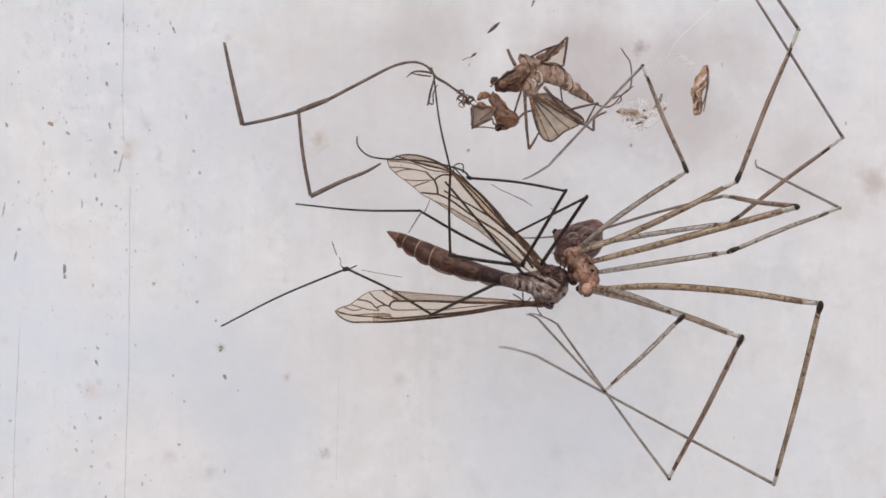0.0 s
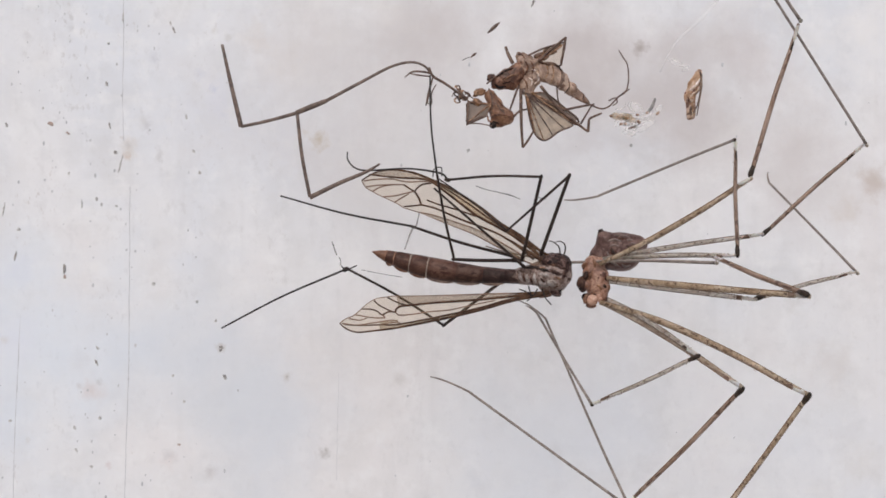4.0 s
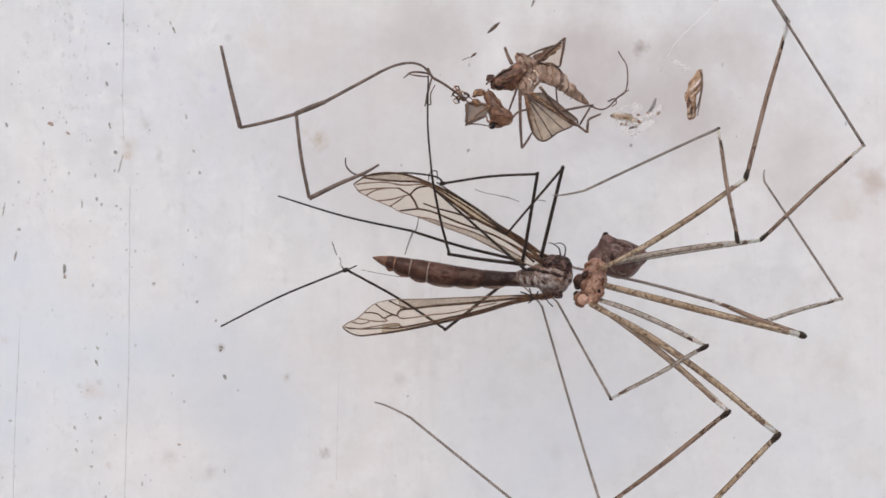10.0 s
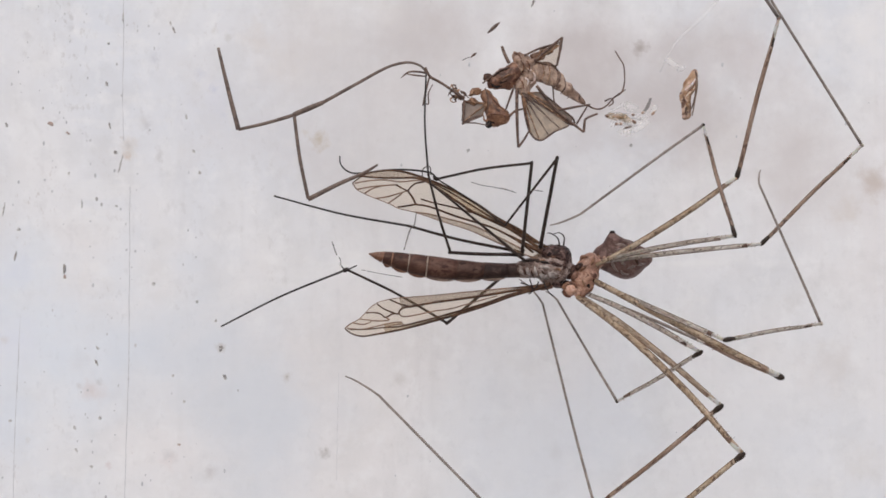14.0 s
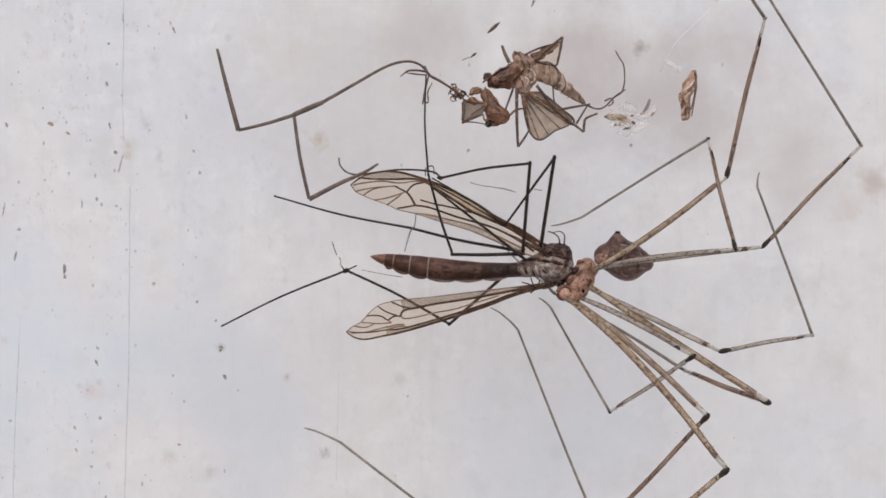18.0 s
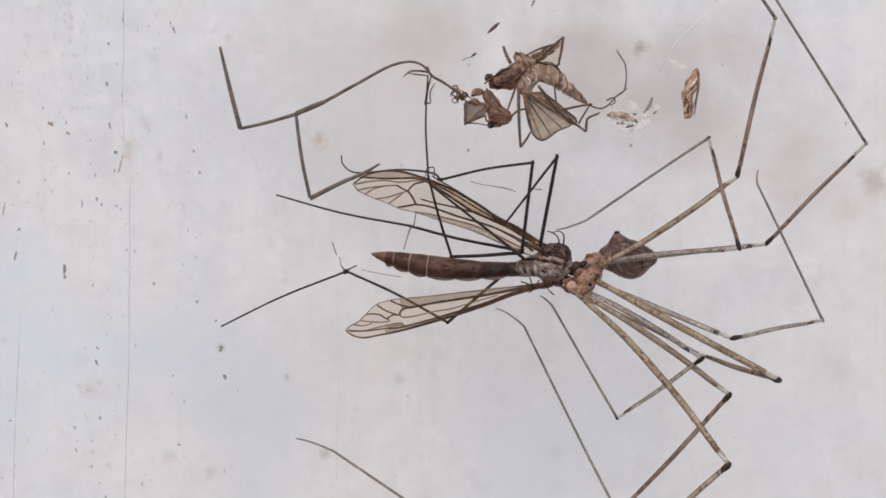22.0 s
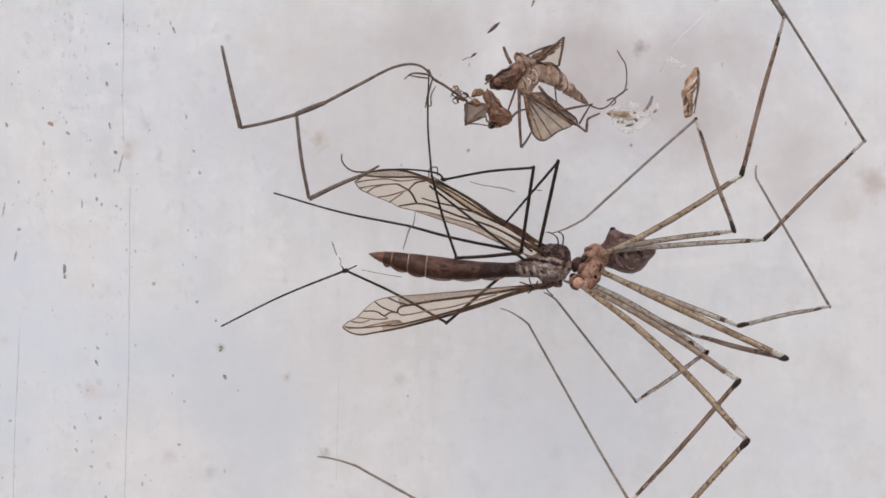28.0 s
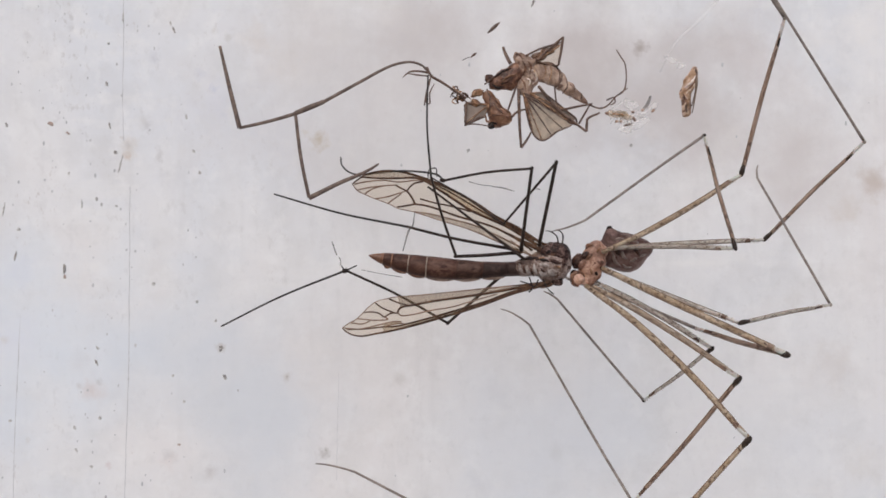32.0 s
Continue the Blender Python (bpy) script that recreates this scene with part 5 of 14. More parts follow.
def motions():
    walk(spider, [(0, seat(10.32, 0, -1.53, -55)), (1, seat(10.82, 0, -2.44, -50)), (1.5, seat(10.78, 0, -2.27, -48)), (2, seat(10.7, 0, -2.35, -46)), (2.5, seat(10.84, 0, -2.15, -42)), (3, seat(10.85, 0, -1.7, -38)), (3.5, seat(10.92, 0, -2.06, -33)), (5.5, seat(12.67, 0, -3.13, -24)), (6, seat(12.42, 0, -3.46, -20)), (6.5, seat(11.72, 0, -3, -13.5)), (7, seat(10.46, 0, -2.59, -7)), (7.5, seat(10.25, 0, -1.67, -5)), (8, seat(11.24, 0, -1.78, -3)), (8.5, seat(10.97, 0, -2.23, -9)), (9, seat(11.02, 0, -2.52, -15)), (9.5, seat(11.18, 0, -2.55, -13)), (10, seat(11.05, 0, -2.6, -9)), (10.5, seat(10.8, 0, -2.17, -4.5)), (11, seat(10.88, 0, -2.17, 0)), (11.5, seat(10.76, 0, -2.05, 0.75)), (12, seat(10.86, 0, -2.36, 1.5)), (12.5, seat(10.79, 0, -2.5, 2.25)), (13, seat(10.63, 0, -2.18, 3)), (13.5, seat(10.81, 0, -2.52, 3.62)), (14, seat(10.4, 0, -2.12, 4.25)), (14.5, seat(10.12, 0, -2.63, 4.88)), (16.5, seat(10.23, 0, -2.55, 7.38)), (17, seat(10.33, 0, -2.94, 8)), (17.5, seat(9.96, 0, -2.24, 8.5)), (18, seat(10.05, 0, -2.46, 9)), (18.5, seat(10.39, 0, -2.39, 9.75)), (19.5, seat(10.66, 0, -2.42, 11.25)), (20, seat(10.63, 0, -2.23, 12)), (20.5, seat(10.59, 0, -2.11, 12.25)), (21, seat(10.63, 0, -2.24, 12.5)), (21.5, seat(10.68, 0, -2.12, 12.75)), (22, seat(10.6, 0, -2, 13)), (22.5, seat(10.9, 0, -1.99, 10.5)), (23, seat(10.83, 0, -1.9, 8)), (23.5, seat(10.81, 0, -1.49, 4)), (24, seat(10.83, 0, -1.42, 0)), (24.5, seat(10.79, 0, -1.29, -0.12)), (25.5, seat(10.87, 0, -1.29, -0.38)), (27.5, seat(10.94, 0, -1.53, -0.88)), (28, seat(10.86, 0, -1.48, -1)), (28.5, seat(10.9, 0, -1.36, -0.88)), (29, seat(10.9, 0, -1.45, -0.75)), (30, seat(10.91, 0, -1.37, -0.5)), (30.5, seat(10.91, 0, -1.45, -0.38)), (31.5, seat(10.91, 0, -1.46, -0.12)), (32, seat(10.92, 0, -1.25, 0))])
    walk(spider_legs['A']['femur'], [(0, rod(1.02, 0.3, 1.22, 9.57, -4.78, -1.5)), (0.5, rod(1.02, 0.3, 1.22, 9.99, -4.56, -0.22)), (1, rod(1.02, 0.3, 1.22, 10.5, -3.71, 0.72)), (1.5, rod(1.02, 0.3, 1.22, 10.13, -4.51, 0.95)), (2, rod(1.02, 0.3, 1.22, 9.71, -5.25, 1.29)), (2.5, rod(1.03, 0.3, 1.22, 9.85, -4.96, 2.08)), (3, rod(1.03, 0.3, 1.23, 9.86, -4.77, 2.82)), (3.5, rod(1.03, 0.3, 1.23, 8.94, -4.72, -3.07)), (5.5, rod(1.04, 0.3, 1.23, 9.56, -5.08, -0.92)), (6, rod(1.04, 0.3, 1.23, 9.53, -5.38, -0.16)), (6.5, rod(1.04, 0.3, 1.24, 9.28, -5.88, 0.78)), (7, rod(1.04, 0.3, 1.24, 9.58, -5.46, 1.12)), (7.5, rod(1.04, 0.3, 1.25, 10.03, -4.72, 0.8)), (8, rod(1.04, 0.3, 1.25, 9.63, -4.41, -1.97)), (8.5, rod(1.04, 0.3, 1.24, 9.26, -5.24, -1.59)), (9, rod(1.04, 0.3, 1.24, 9.63, -5.16, -0.38)), (9.5, rod(1.04, 0.3, 1.24, 9.69, -5.22, 0.3)), (10, rod(1.04, 0.3, 1.24, 9.85, -5.05, 1.6)), (10.5, rod(1.04, 0.3, 1.24, 9.9, -4.97, 1.52)), (11, rod(1.04, 0.3, 1.25, 9.55, -5.47, 2.01)), (11.5, rod(1.04, 0.3, 1.25, 9.71, -5.17, 2.38)), (11.6, rod(1.04, 0.3, 1.25, 9.4, -5.5, 2.92)), (11.7, rod(1.04, 0.3, 1.25, 9.55, -5.2, 3.17)), (11.8, rod(1.04, 0.3, 1.25, 9.5, -5.35, 2.91)), (11.9, rod(1.04, 0.3, 1.25, 9.42, -5.65, 1.93)), (12, rod(1.04, 0.3, 1.25, 9.45, -5.6, 0.34)), (12.1, rod(1.04, 0.3, 1.25, 9.16, -6, 0.59)), (12.2, rod(1.04, 0.3, 1.25, 9.18, -6, 0.64)), (12.3, rod(1.04, 0.3, 1.25, 9.29, -5.85, 0.89)), (12.4, rod(1.04, 0.3, 1.25, 9.22, -5.95, 1.57)), (12.5, rod(1.04, 0.3, 1.25, 9.52, -5.52, 1.97)), (13, rod(1.04, 0.3, 1.25, 9.76, -4.79, 3.32)), (13.5, rod(1.04, 0.3, 1.25, 9.46, -4.69, 4.47)), (14, rod(1.04, 0.3, 1.25, 9.82, -4.46, 3.81)), (14.5, rod(1.04, 0.3, 1.25, 9.74, -4.32, 4.27)), (16.5, rod(1.04, 0.3, 1.25, 10.13, -2.69, 5.07)), (17, rod(1.04, 0.3, 1.25, 9.7, -4.27, 4.45)), (17.5, rod(1.04, 0.3, 1.25, 10.14, -3.83, 3.78)), (18, rod(1.04, 0.3, 1.25, 10.16, -3.56, 4.1)), (18.5, rod(1.04, 0.3, 1.25, 10.04, -3.68, 4.31)), (19, rod(1.04, 0.3, 1.25, 9.4, -4.39, 5.04)), (19.5, rod(1.04, 0.3, 1.25, 8.93, -5.39, 4.68)), (20, rod(1.04, 0.3, 1.25, 9.16, -4.95, 4.83)), (20.5, rod(1.04, 0.3, 1.25, 9.15, -5.37, 4.14)), (21, rod(1.04, 0.3, 1.25, 9.1, -5.35, 4.31)), (22, rod(1.04, 0.3, 1.26, 9.33, -5.04, 4.25)), (22.5, rod(1.04, 0.3, 1.25, 8.81, -5.67, 4.45)), (23, rod(1.04, 0.3, 1.25, 8.82, -5.63, 4.5)), (23.5, rod(1.04, 0.3, 1.25, 9.23, -5.39, 3.86)), (24, rod(1.04, 0.3, 1.25, 9.34, -5.39, 3.49)), (24.5, rod(1.04, 0.3, 1.25, 9.41, -5.14, 3.82)), (25, rod(1.04, 0.3, 1.25, 9.55, -5.09, 3.45)), (25.5, rod(1.04, 0.3, 1.25, 9.46, -5.31, 3.22)), (27.5, rod(1.04, 0.3, 1.25, 8.97, -6.01, 3.14)), (28, rod(1.04, 0.3, 1.25, 9.32, -5.69, 2.57)), (29, rod(1.04, 0.3, 1.25, 9.36, -5.76, 1.83)), (30, rod(1.04, 0.3, 1.25, 9.26, -5.92, 1.17)), (30.5, rod(1.04, 0.3, 1.25, 9.26, -5.93, 1.2)), (31, rod(1.04, 0.3, 1.25, 9.25, -5.93, 1.34)), (31.5, rod(1.04, 0.3, 1.25, 9.3, -5.87, 1.32)), (32, rod(1.04, 0.3, 1.25, 9.23, -5.95, 1.29))])
    walk(spider_legs['A']['tibia'], [(0, rod(9.57, -4.78, -1.5, 14.25, -2.65, 5.16)), (0.5, rod(9.99, -4.56, -0.22, 14.43, -2.34, 6.57)), (1, rod(10.5, -3.71, 0.72, 13.77, -2.16, 8.32)), (1.5, rod(10.13, -4.51, 0.95, 13.34, -2.81, 8.54)), (2, rod(9.71, -5.25, 1.29, 12.95, -3.07, 8.75)), (2.5, rod(9.85, -4.96, 2.08, 12.01, -3.24, 10.02)), (3, rod(9.86, -4.77, 2.82, 10.95, -3.02, 10.98)), (3.5, rod(8.94, -4.72, -3.07, 13.7, -3.38, 3.75)), (5.5, rod(9.56, -5.08, -0.92, 10.23, -2.32, 7.01)), (6, rod(9.53, -5.38, -0.16, 10.67, -1.78, 7.36)), (6.5, rod(9.28, -5.88, 0.78, 9.34, -5.7, 9.19)), (7, rod(9.58, -5.46, 1.12, 10.81, -2.81, 9.01)), (7.5, rod(10.03, -4.72, 0.8, 9.15, -3.33, 9.05)), (8, rod(9.63, -4.41, -1.97, 10.42, -3.6, 6.36)), (8.5, rod(9.26, -5.24, -1.59, 10.92, -4.05, 6.57)), (9, rod(9.63, -5.16, -0.38, 11.64, -2.87, 7.47)), (9.5, rod(9.69, -5.22, 0.3, 11.07, -3.2, 8.35)), (10, rod(9.85, -5.05, 1.6, 10.24, -2.87, 9.71)), (10.5, rod(9.9, -4.97, 1.52, 9.84, -2.84, 9.66)), (11, rod(9.55, -5.47, 2.01, 9.47, -2.82, 10)), (11.5, rod(9.71, -5.17, 2.38, 8.73, -3.28, 10.52)), (11.6, rod(9.4, -5.5, 2.92, 8.54, -2.5, 10.75)), (11.7, rod(9.55, -5.2, 3.17, 8.51, -2.9, 11.2)), (11.8, rod(9.5, -5.35, 2.91, 8.74, -3.1, 10.99)), (11.9, rod(9.42, -5.65, 1.93, 10.04, -3.45, 10.03)), (12, rod(9.45, -5.6, 0.34, 11.38, -2.5, 7.93)), (12.1, rod(9.16, -6, 0.59, 8.87, -2.75, 8.34)), (12.2, rod(9.18, -6, 0.64, 8.72, -2.5, 8.28)), (12.3, rod(9.29, -5.85, 0.89, 8.63, -2.8, 8.72)), (12.4, rod(9.22, -5.95, 1.57, 7.7, -2.7, 9.19)), (12.5, rod(9.52, -5.52, 1.97, 7.83, -2.89, 9.79)), (13, rod(9.76, -4.79, 3.32, 7.44, -2.13, 10.96)), (13.5, rod(9.46, -4.69, 4.47, 6.7, -2.53, 12.12)), (14, rod(9.82, -4.46, 3.81, 7.43, -2.33, 11.59)), (14.5, rod(9.74, -4.32, 4.27, 7.19, -2.49, 12.08)), (16.5, rod(10.13, -2.69, 5.07, 6.58, -1.06, 12.52)), (17, rod(9.7, -4.27, 4.45, 7.03, -2.23, 12.16)), (17.5, rod(10.14, -3.83, 3.78, 7.64, -1.54, 11.48)), (18, rod(10.16, -3.56, 4.1, 7.44, -1.4, 11.77)), (18.5, rod(10.04, -3.68, 4.31, 6.64, -2.03, 11.83)), (19, rod(9.4, -4.39, 5.04, 5.77, -2.58, 12.41)), (19.5, rod(8.93, -5.39, 4.68, 5.74, -3.13, 12.14)), (20, rod(9.16, -4.95, 4.83, 5.53, -2.72, 12.08)), (20.5, rod(9.15, -5.37, 4.14, 6.14, -2.56, 11.48)), (21, rod(9.1, -5.35, 4.31, 5.81, -3.04, 11.7)), (21.5, rod(9.21, -5.22, 4.26, 5.78, -2.9, 11.58)), (22, rod(9.33, -5.04, 4.25, 5.94, -2.73, 11.59)), (22.5, rod(8.81, -5.67, 4.45, 5.38, -3.49, 11.82)), (23, rod(8.82, -5.63, 4.5, 5.43, -3.83, 11.98)), (23.5, rod(9.23, -5.39, 3.86, 6.23, -3.46, 11.49)), (24, rod(9.34, -5.39, 3.49, 6.78, -3.35, 11.24)), (24.5, rod(9.41, -5.14, 3.82, 6.42, -3.65, 11.55)), (25, rod(9.55, -5.09, 3.45, 6.58, -4.18, 11.27)), (25.5, rod(9.46, -5.31, 3.22, 6.66, -4.09, 11.06)), (27.5, rod(8.97, -6.01, 3.14, 6.74, -4.4, 11.09)), (28, rod(9.32, -5.69, 2.57, 7.12, -4.01, 10.51)), (28.5, rod(9.33, -5.75, 2.19, 7.24, -4.05, 10.16)), (29.5, rod(9.33, -5.82, 1.5, 7.67, -3.82, 9.5)), (30, rod(9.26, -5.92, 1.17, 7.75, -3.88, 9.19)), (30.5, rod(9.26, -5.93, 1.2, 7.85, -3.49, 9.13)), (31, rod(9.25, -5.93, 1.34, 7.65, -3.6, 9.26)), (31.5, rod(9.3, -5.87, 1.32, 7.6, -3.7, 9.27)), (32, rod(9.23, -5.95, 1.29, 7.5, -3.9, 9.26))])
    walk(spider_legs['A']['metatarsus'], [(0, rod(14.25, -2.65, 5.16, 2.17, -8.7, 7.64)), (0.5, rod(14.43, -2.34, 6.57, 1.88, -7.6, 8.44)), (1, rod(13.77, -2.16, 8.32, 0.88, -6.75, 9.52)), (1.5, rod(13.34, -2.81, 8.54, 0.4, -7.35, 9.41)), (2, rod(12.95, -3.07, 8.75, 0.31, -8.46, 9.09)), (2.5, rod(12.01, -3.24, 10.02, -0.72, -8.4, 9.69)), (3, rod(10.95, -3.02, 10.98, -2.1, -7.2, 10.08)), (3.5, rod(13.7, -3.38, 3.75, 0.69, -6.81, 6.55)), (5.5, rod(10.23, -2.32, 7.01, -2.66, -6.22, 4.27)), (6, rod(10.67, -1.78, 7.36, -2.81, -1.56, 4.75)), (6.5, rod(9.34, -5.7, 9.19, -3.16, -9.99, 5.44)), (7, rod(10.81, -2.81, 9.01, -2.07, -6.14, 5.6)), (7.5, rod(9.15, -3.33, 9.05, -2.75, -9.19, 5.48)), (8, rod(10.42, -3.6, 6.36, -2.33, -6.55, 2.18)), (8.5, rod(10.92, -4.05, 6.57, -2.37, -6.82, 4.46)), (9, rod(11.64, -2.87, 7.47, -1.56, -6.38, 5.95)), (9.5, rod(11.07, -3.2, 8.35, -1.95, -7.17, 6.49)), (10, rod(10.24, -2.87, 9.71, -2.57, -6.88, 6.74)), (10.5, rod(9.84, -2.84, 9.66, -2.79, -6.88, 6.07)), (11, rod(9.47, -2.82, 10, -3.04, -6.24, 5.46)), (11.5, rod(8.73, -3.28, 10.52, -3.38, -7.81, 5.89)), (11.6, rod(8.54, -2.5, 10.75, -3.34, -7.4, 5.88)), (11.7, rod(8.51, -2.9, 11.2, -3.26, -8.75, 7.23)), (11.8, rod(8.74, -3.1, 10.99, -3.35, -8.45, 7.3)), (11.9, rod(10.04, -3.45, 10.03, -2.91, -7.05, 7.18)), (12, rod(11.38, -2.5, 7.93, -1.9, -4.9, 5.35)), (12.1, rod(8.87, -2.75, 8.34, -2.46, -7.4, 2.13)), (12.2, rod(8.72, -2.5, 8.28, -2.41, -7.15, 1.69)), (12.3, rod(8.63, -2.8, 8.72, -3.59, -6.45, 3.6)), (12.4, rod(7.7, -2.7, 9.19, -3.56, -7.6, 2.99)), (12.5, rod(7.83, -2.89, 9.79, -3.25, -7.62, 3.17)), (13, rod(7.44, -2.13, 10.96, -3.4, -5.41, 3.18)), (13.5, rod(6.7, -2.53, 12.12, -3.59, -5.7, 3.59)), (14, rod(7.43, -2.33, 11.59, -3.27, -5.38, 3.53)), (14.5, rod(7.19, -2.49, 12.08, -3.19, -6.39, 3.96)), (16.5, rod(6.58, -1.06, 12.52, -3.26, -4.93, 3.74)), (17, rod(7.03, -2.23, 12.16, -3.4, -5.87, 3.99)), (17.5, rod(7.64, -1.54, 11.48, -3.17, -5.17, 3.82)), (18, rod(7.44, -1.4, 11.77, -3.12, -4.75, 3.63)), (18.5, rod(6.64, -2.03, 11.83, -3.42, -5.72, 3.22)), (19, rod(5.77, -2.58, 12.41, -3.56, -6.17, 2.97)), (19.5, rod(5.74, -3.13, 12.14, -3.82, -7.12, 3.12)), (20, rod(5.53, -2.72, 12.08, -3.71, -7.09, 2.9)), (20.5, rod(6.14, -2.56, 11.48, -3.51, -6.69, 2.62)), (21, rod(5.81, -3.04, 11.7, -3.62, -7.21, 2.63)), (21.5, rod(5.78, -2.9, 11.58, -3.69, -7.27, 2.63)), (22, rod(5.94, -2.73, 11.59, -3.57, -6.86, 2.57)), (22.5, rod(5.38, -3.49, 11.82, -3.88, -7.63, 2.54)), (23, rod(5.43, -3.83, 11.98, -3.63, -8.05, 2.56)), (23.5, rod(6.23, -3.46, 11.49, -3.41, -7.29, 2.48)), (24, rod(6.78, -3.35, 11.24, -3.17, -7.18, 2.57)), (24.5, rod(6.42, -3.65, 11.55, -3.25, -7.78, 2.7)), (25, rod(6.58, -4.18, 11.27, -3.28, -8.2, 2.59)), (25.5, rod(6.66, -4.09, 11.06, -3.36, -8.24, 2.63)), (27.5, rod(6.74, -4.4, 11.09, -3.32, -8.42, 2.63)), (28, rod(7.12, -4.01, 10.51, -3.26, -8.43, 2.67)), (28.5, rod(7.24, -4.05, 10.16, -3.32, -8.5, 2.58)), (29, rod(7.46, -3.97, 9.83, -3.32, -8.43, 2.58)), (29.5, rod(7.67, -3.82, 9.5, -3.34, -8.18, 2.54)), (30, rod(7.75, -3.88, 9.19, -3.37, -8.38, 2.49)), (30.5, rod(7.85, -3.49, 9.13, -3.34, -7.98, 2.54)), (31, rod(7.65, -3.6, 9.26, -3.38, -8.29, 2.53)), (31.5, rod(7.6, -3.7, 9.27, -3.39, -8.41, 2.52)), (32, rod(7.5, -3.9, 9.26, -3.46, -8.67, 2.49))])
    walk(spider_legs['B']['femur'], [(0, rod(0.8, -0.6, 1.06, 11.52, -1.78, -5.27)), (0.5, rod(0.8, -0.6, 1.06, 11.92, -2.35, -4.38)), (1, rod(0.79, -0.6, 1.06, 12.29, -2.52, -3.45)), (1.5, rod(0.79, -0.6, 1.06, 12.51, -1.84, -3.09)), (2, rod(0.79, -0.6, 1.06, 12.7, -0.14, -2.66)), (2.5, rod(0.78, -0.6, 1.05, 12.91, -0.78, -1.97)), (3, rod(0.78, -0.6, 1.05, 13.01, -0.76, -1.53)), (3.5, rod(0.77, -0.6, 1.04, 13.09, -2.56, 0.01)), (5.5, rod(0.76, -0.6, 1.05, 12.73, -2.96, 3.73)), (6, rod(0.76, -0.6, 1.04, 12.72, -1.63, 4.46)), (6.5, rod(0.76, -0.6, 1.03, 12.52, -1.3, 5.17)), (7, rod(0.76, -0.6, 1.02, 12.14, -0.41, 6.17)), (7.5, rod(0.76, -0.6, 1.01, 12.18, 0.75, 5.96)), (8, rod(0.75, -0.6, 1.01, 11.86, 0.57, 6.68)), (8.5, rod(0.76, -0.6, 1.02, 12.39, -0.49, 5.61)), (9, rod(0.76, -0.6, 1.03, 12.79, -0.59, 4.41)), (9.5, rod(0.76, -0.6, 1.03, 12.61, -0.94, 5)), (10, rod(0.76, -0.6, 1.02, 12.27, -0.32, 5.89)), (10.5, rod(0.76, -0.6, 1.01, 12, -0.04, 6.47)), (11, rod(0.76, -0.6, 1.01, 11.34, 0.86, 7.49)), (11.5, rod(0.76, -0.6, 1.01, 11.29, 0.57, 7.64)), (12, rod(0.75, -0.6, 1.01, 11.09, 0.07, 8)), (12.5, rod(0.76, -0.6, 1.01, 10.94, -0.41, 8.25)), (13, rod(0.76, -0.6, 1, 11.09, -0.09, 8.04)), (13.5, rod(0.75, -0.6, 1.01, 10.74, -0.03, 8.5)), (14, rod(0.76, -0.6, 1, 10.87, 0.65, 8.27)), (14.5, rod(0.76, -0.6, 1.01, 10.55, -0.05, 8.77)), (16.5, rod(0.76, -0.6, 1, 10.14, -0.15, 9.25)), (17, rod(0.76, -0.6, 1, 9.58, 0.22, 9.79)), (17.5, rod(0.76, -0.6, 1, 9.96, 1.33, 9.24)), (18, rod(0.76, -0.6, 1, 9.77, 1.06, 9.51)), (18.5, rod(0.76, -0.6, 1, 9.83, 0.71, 9.51)), (19, rod(0.76, -0.6, 1, 9.74, 0.71, 9.6)), (19.5, rod(0.75, -0.6, 1, 9.46, 1.4, 9.75)), (20, rod(0.76, -0.6, 0.99, 9.49, 0.99, 9.81)), (20.5, rod(0.76, -0.6, 0.99, 9.42, 1.51, 9.76)), (21, rod(0.76, -0.6, 0.99, 9.25, 1.54, 9.91)), (21.5, rod(0.76, -0.6, 0.99, 9.25, 1.58, 9.91)), (22, rod(0.76, -0.6, 0.99, 9.45, 1.27, 9.79)), (22.5, rod(0.75, -0.6, 0.99, 9.81, 1.72, 9.32)), (23, rod(0.75, -0.6, 1, 10.28, 1.94, 8.75)), (23.5, rod(0.75, -0.6, 1, 11.13, 1.27, 7.77)), (24, rod(0.76, -0.6, 1, 11.66, 1.19, 6.9)), (24.5, rod(0.76, -0.6, 1, 11.79, 0.95, 6.73)), (25, rod(0.76, -0.6, 1, 11.79, 0.88, 6.75)), (25.5, rod(0.76, -0.6, 1, 11.79, 0.89, 6.73)), (27.5, rod(0.75, -0.6, 1, 11.55, 1.83, 6.88)), (28, rod(0.76, -0.6, 1, 11.66, 1.58, 6.79)), (28.5, rod(0.76, -0.6, 1, 11.62, 1.64, 6.83)), (29, rod(0.75, -0.6, 1, 11.56, 1.77, 6.88)), (29.5, rod(0.75, -0.6, 1, 11.6, 1.74, 6.81)), (30, rod(0.75, -0.6, 1, 11.59, 1.73, 6.85)), (30.5, rod(0.75, -0.6, 1, 11.46, 1.83, 7.03)), (31, rod(0.75, -0.6, 1, 11.42, 1.98, 7.06)), (31.5, rod(0.75, -0.6, 1, 11.37, 1.88, 7.15)), (32, rod(0.75, -0.6, 1, 11.55, 1.9, 6.84))])
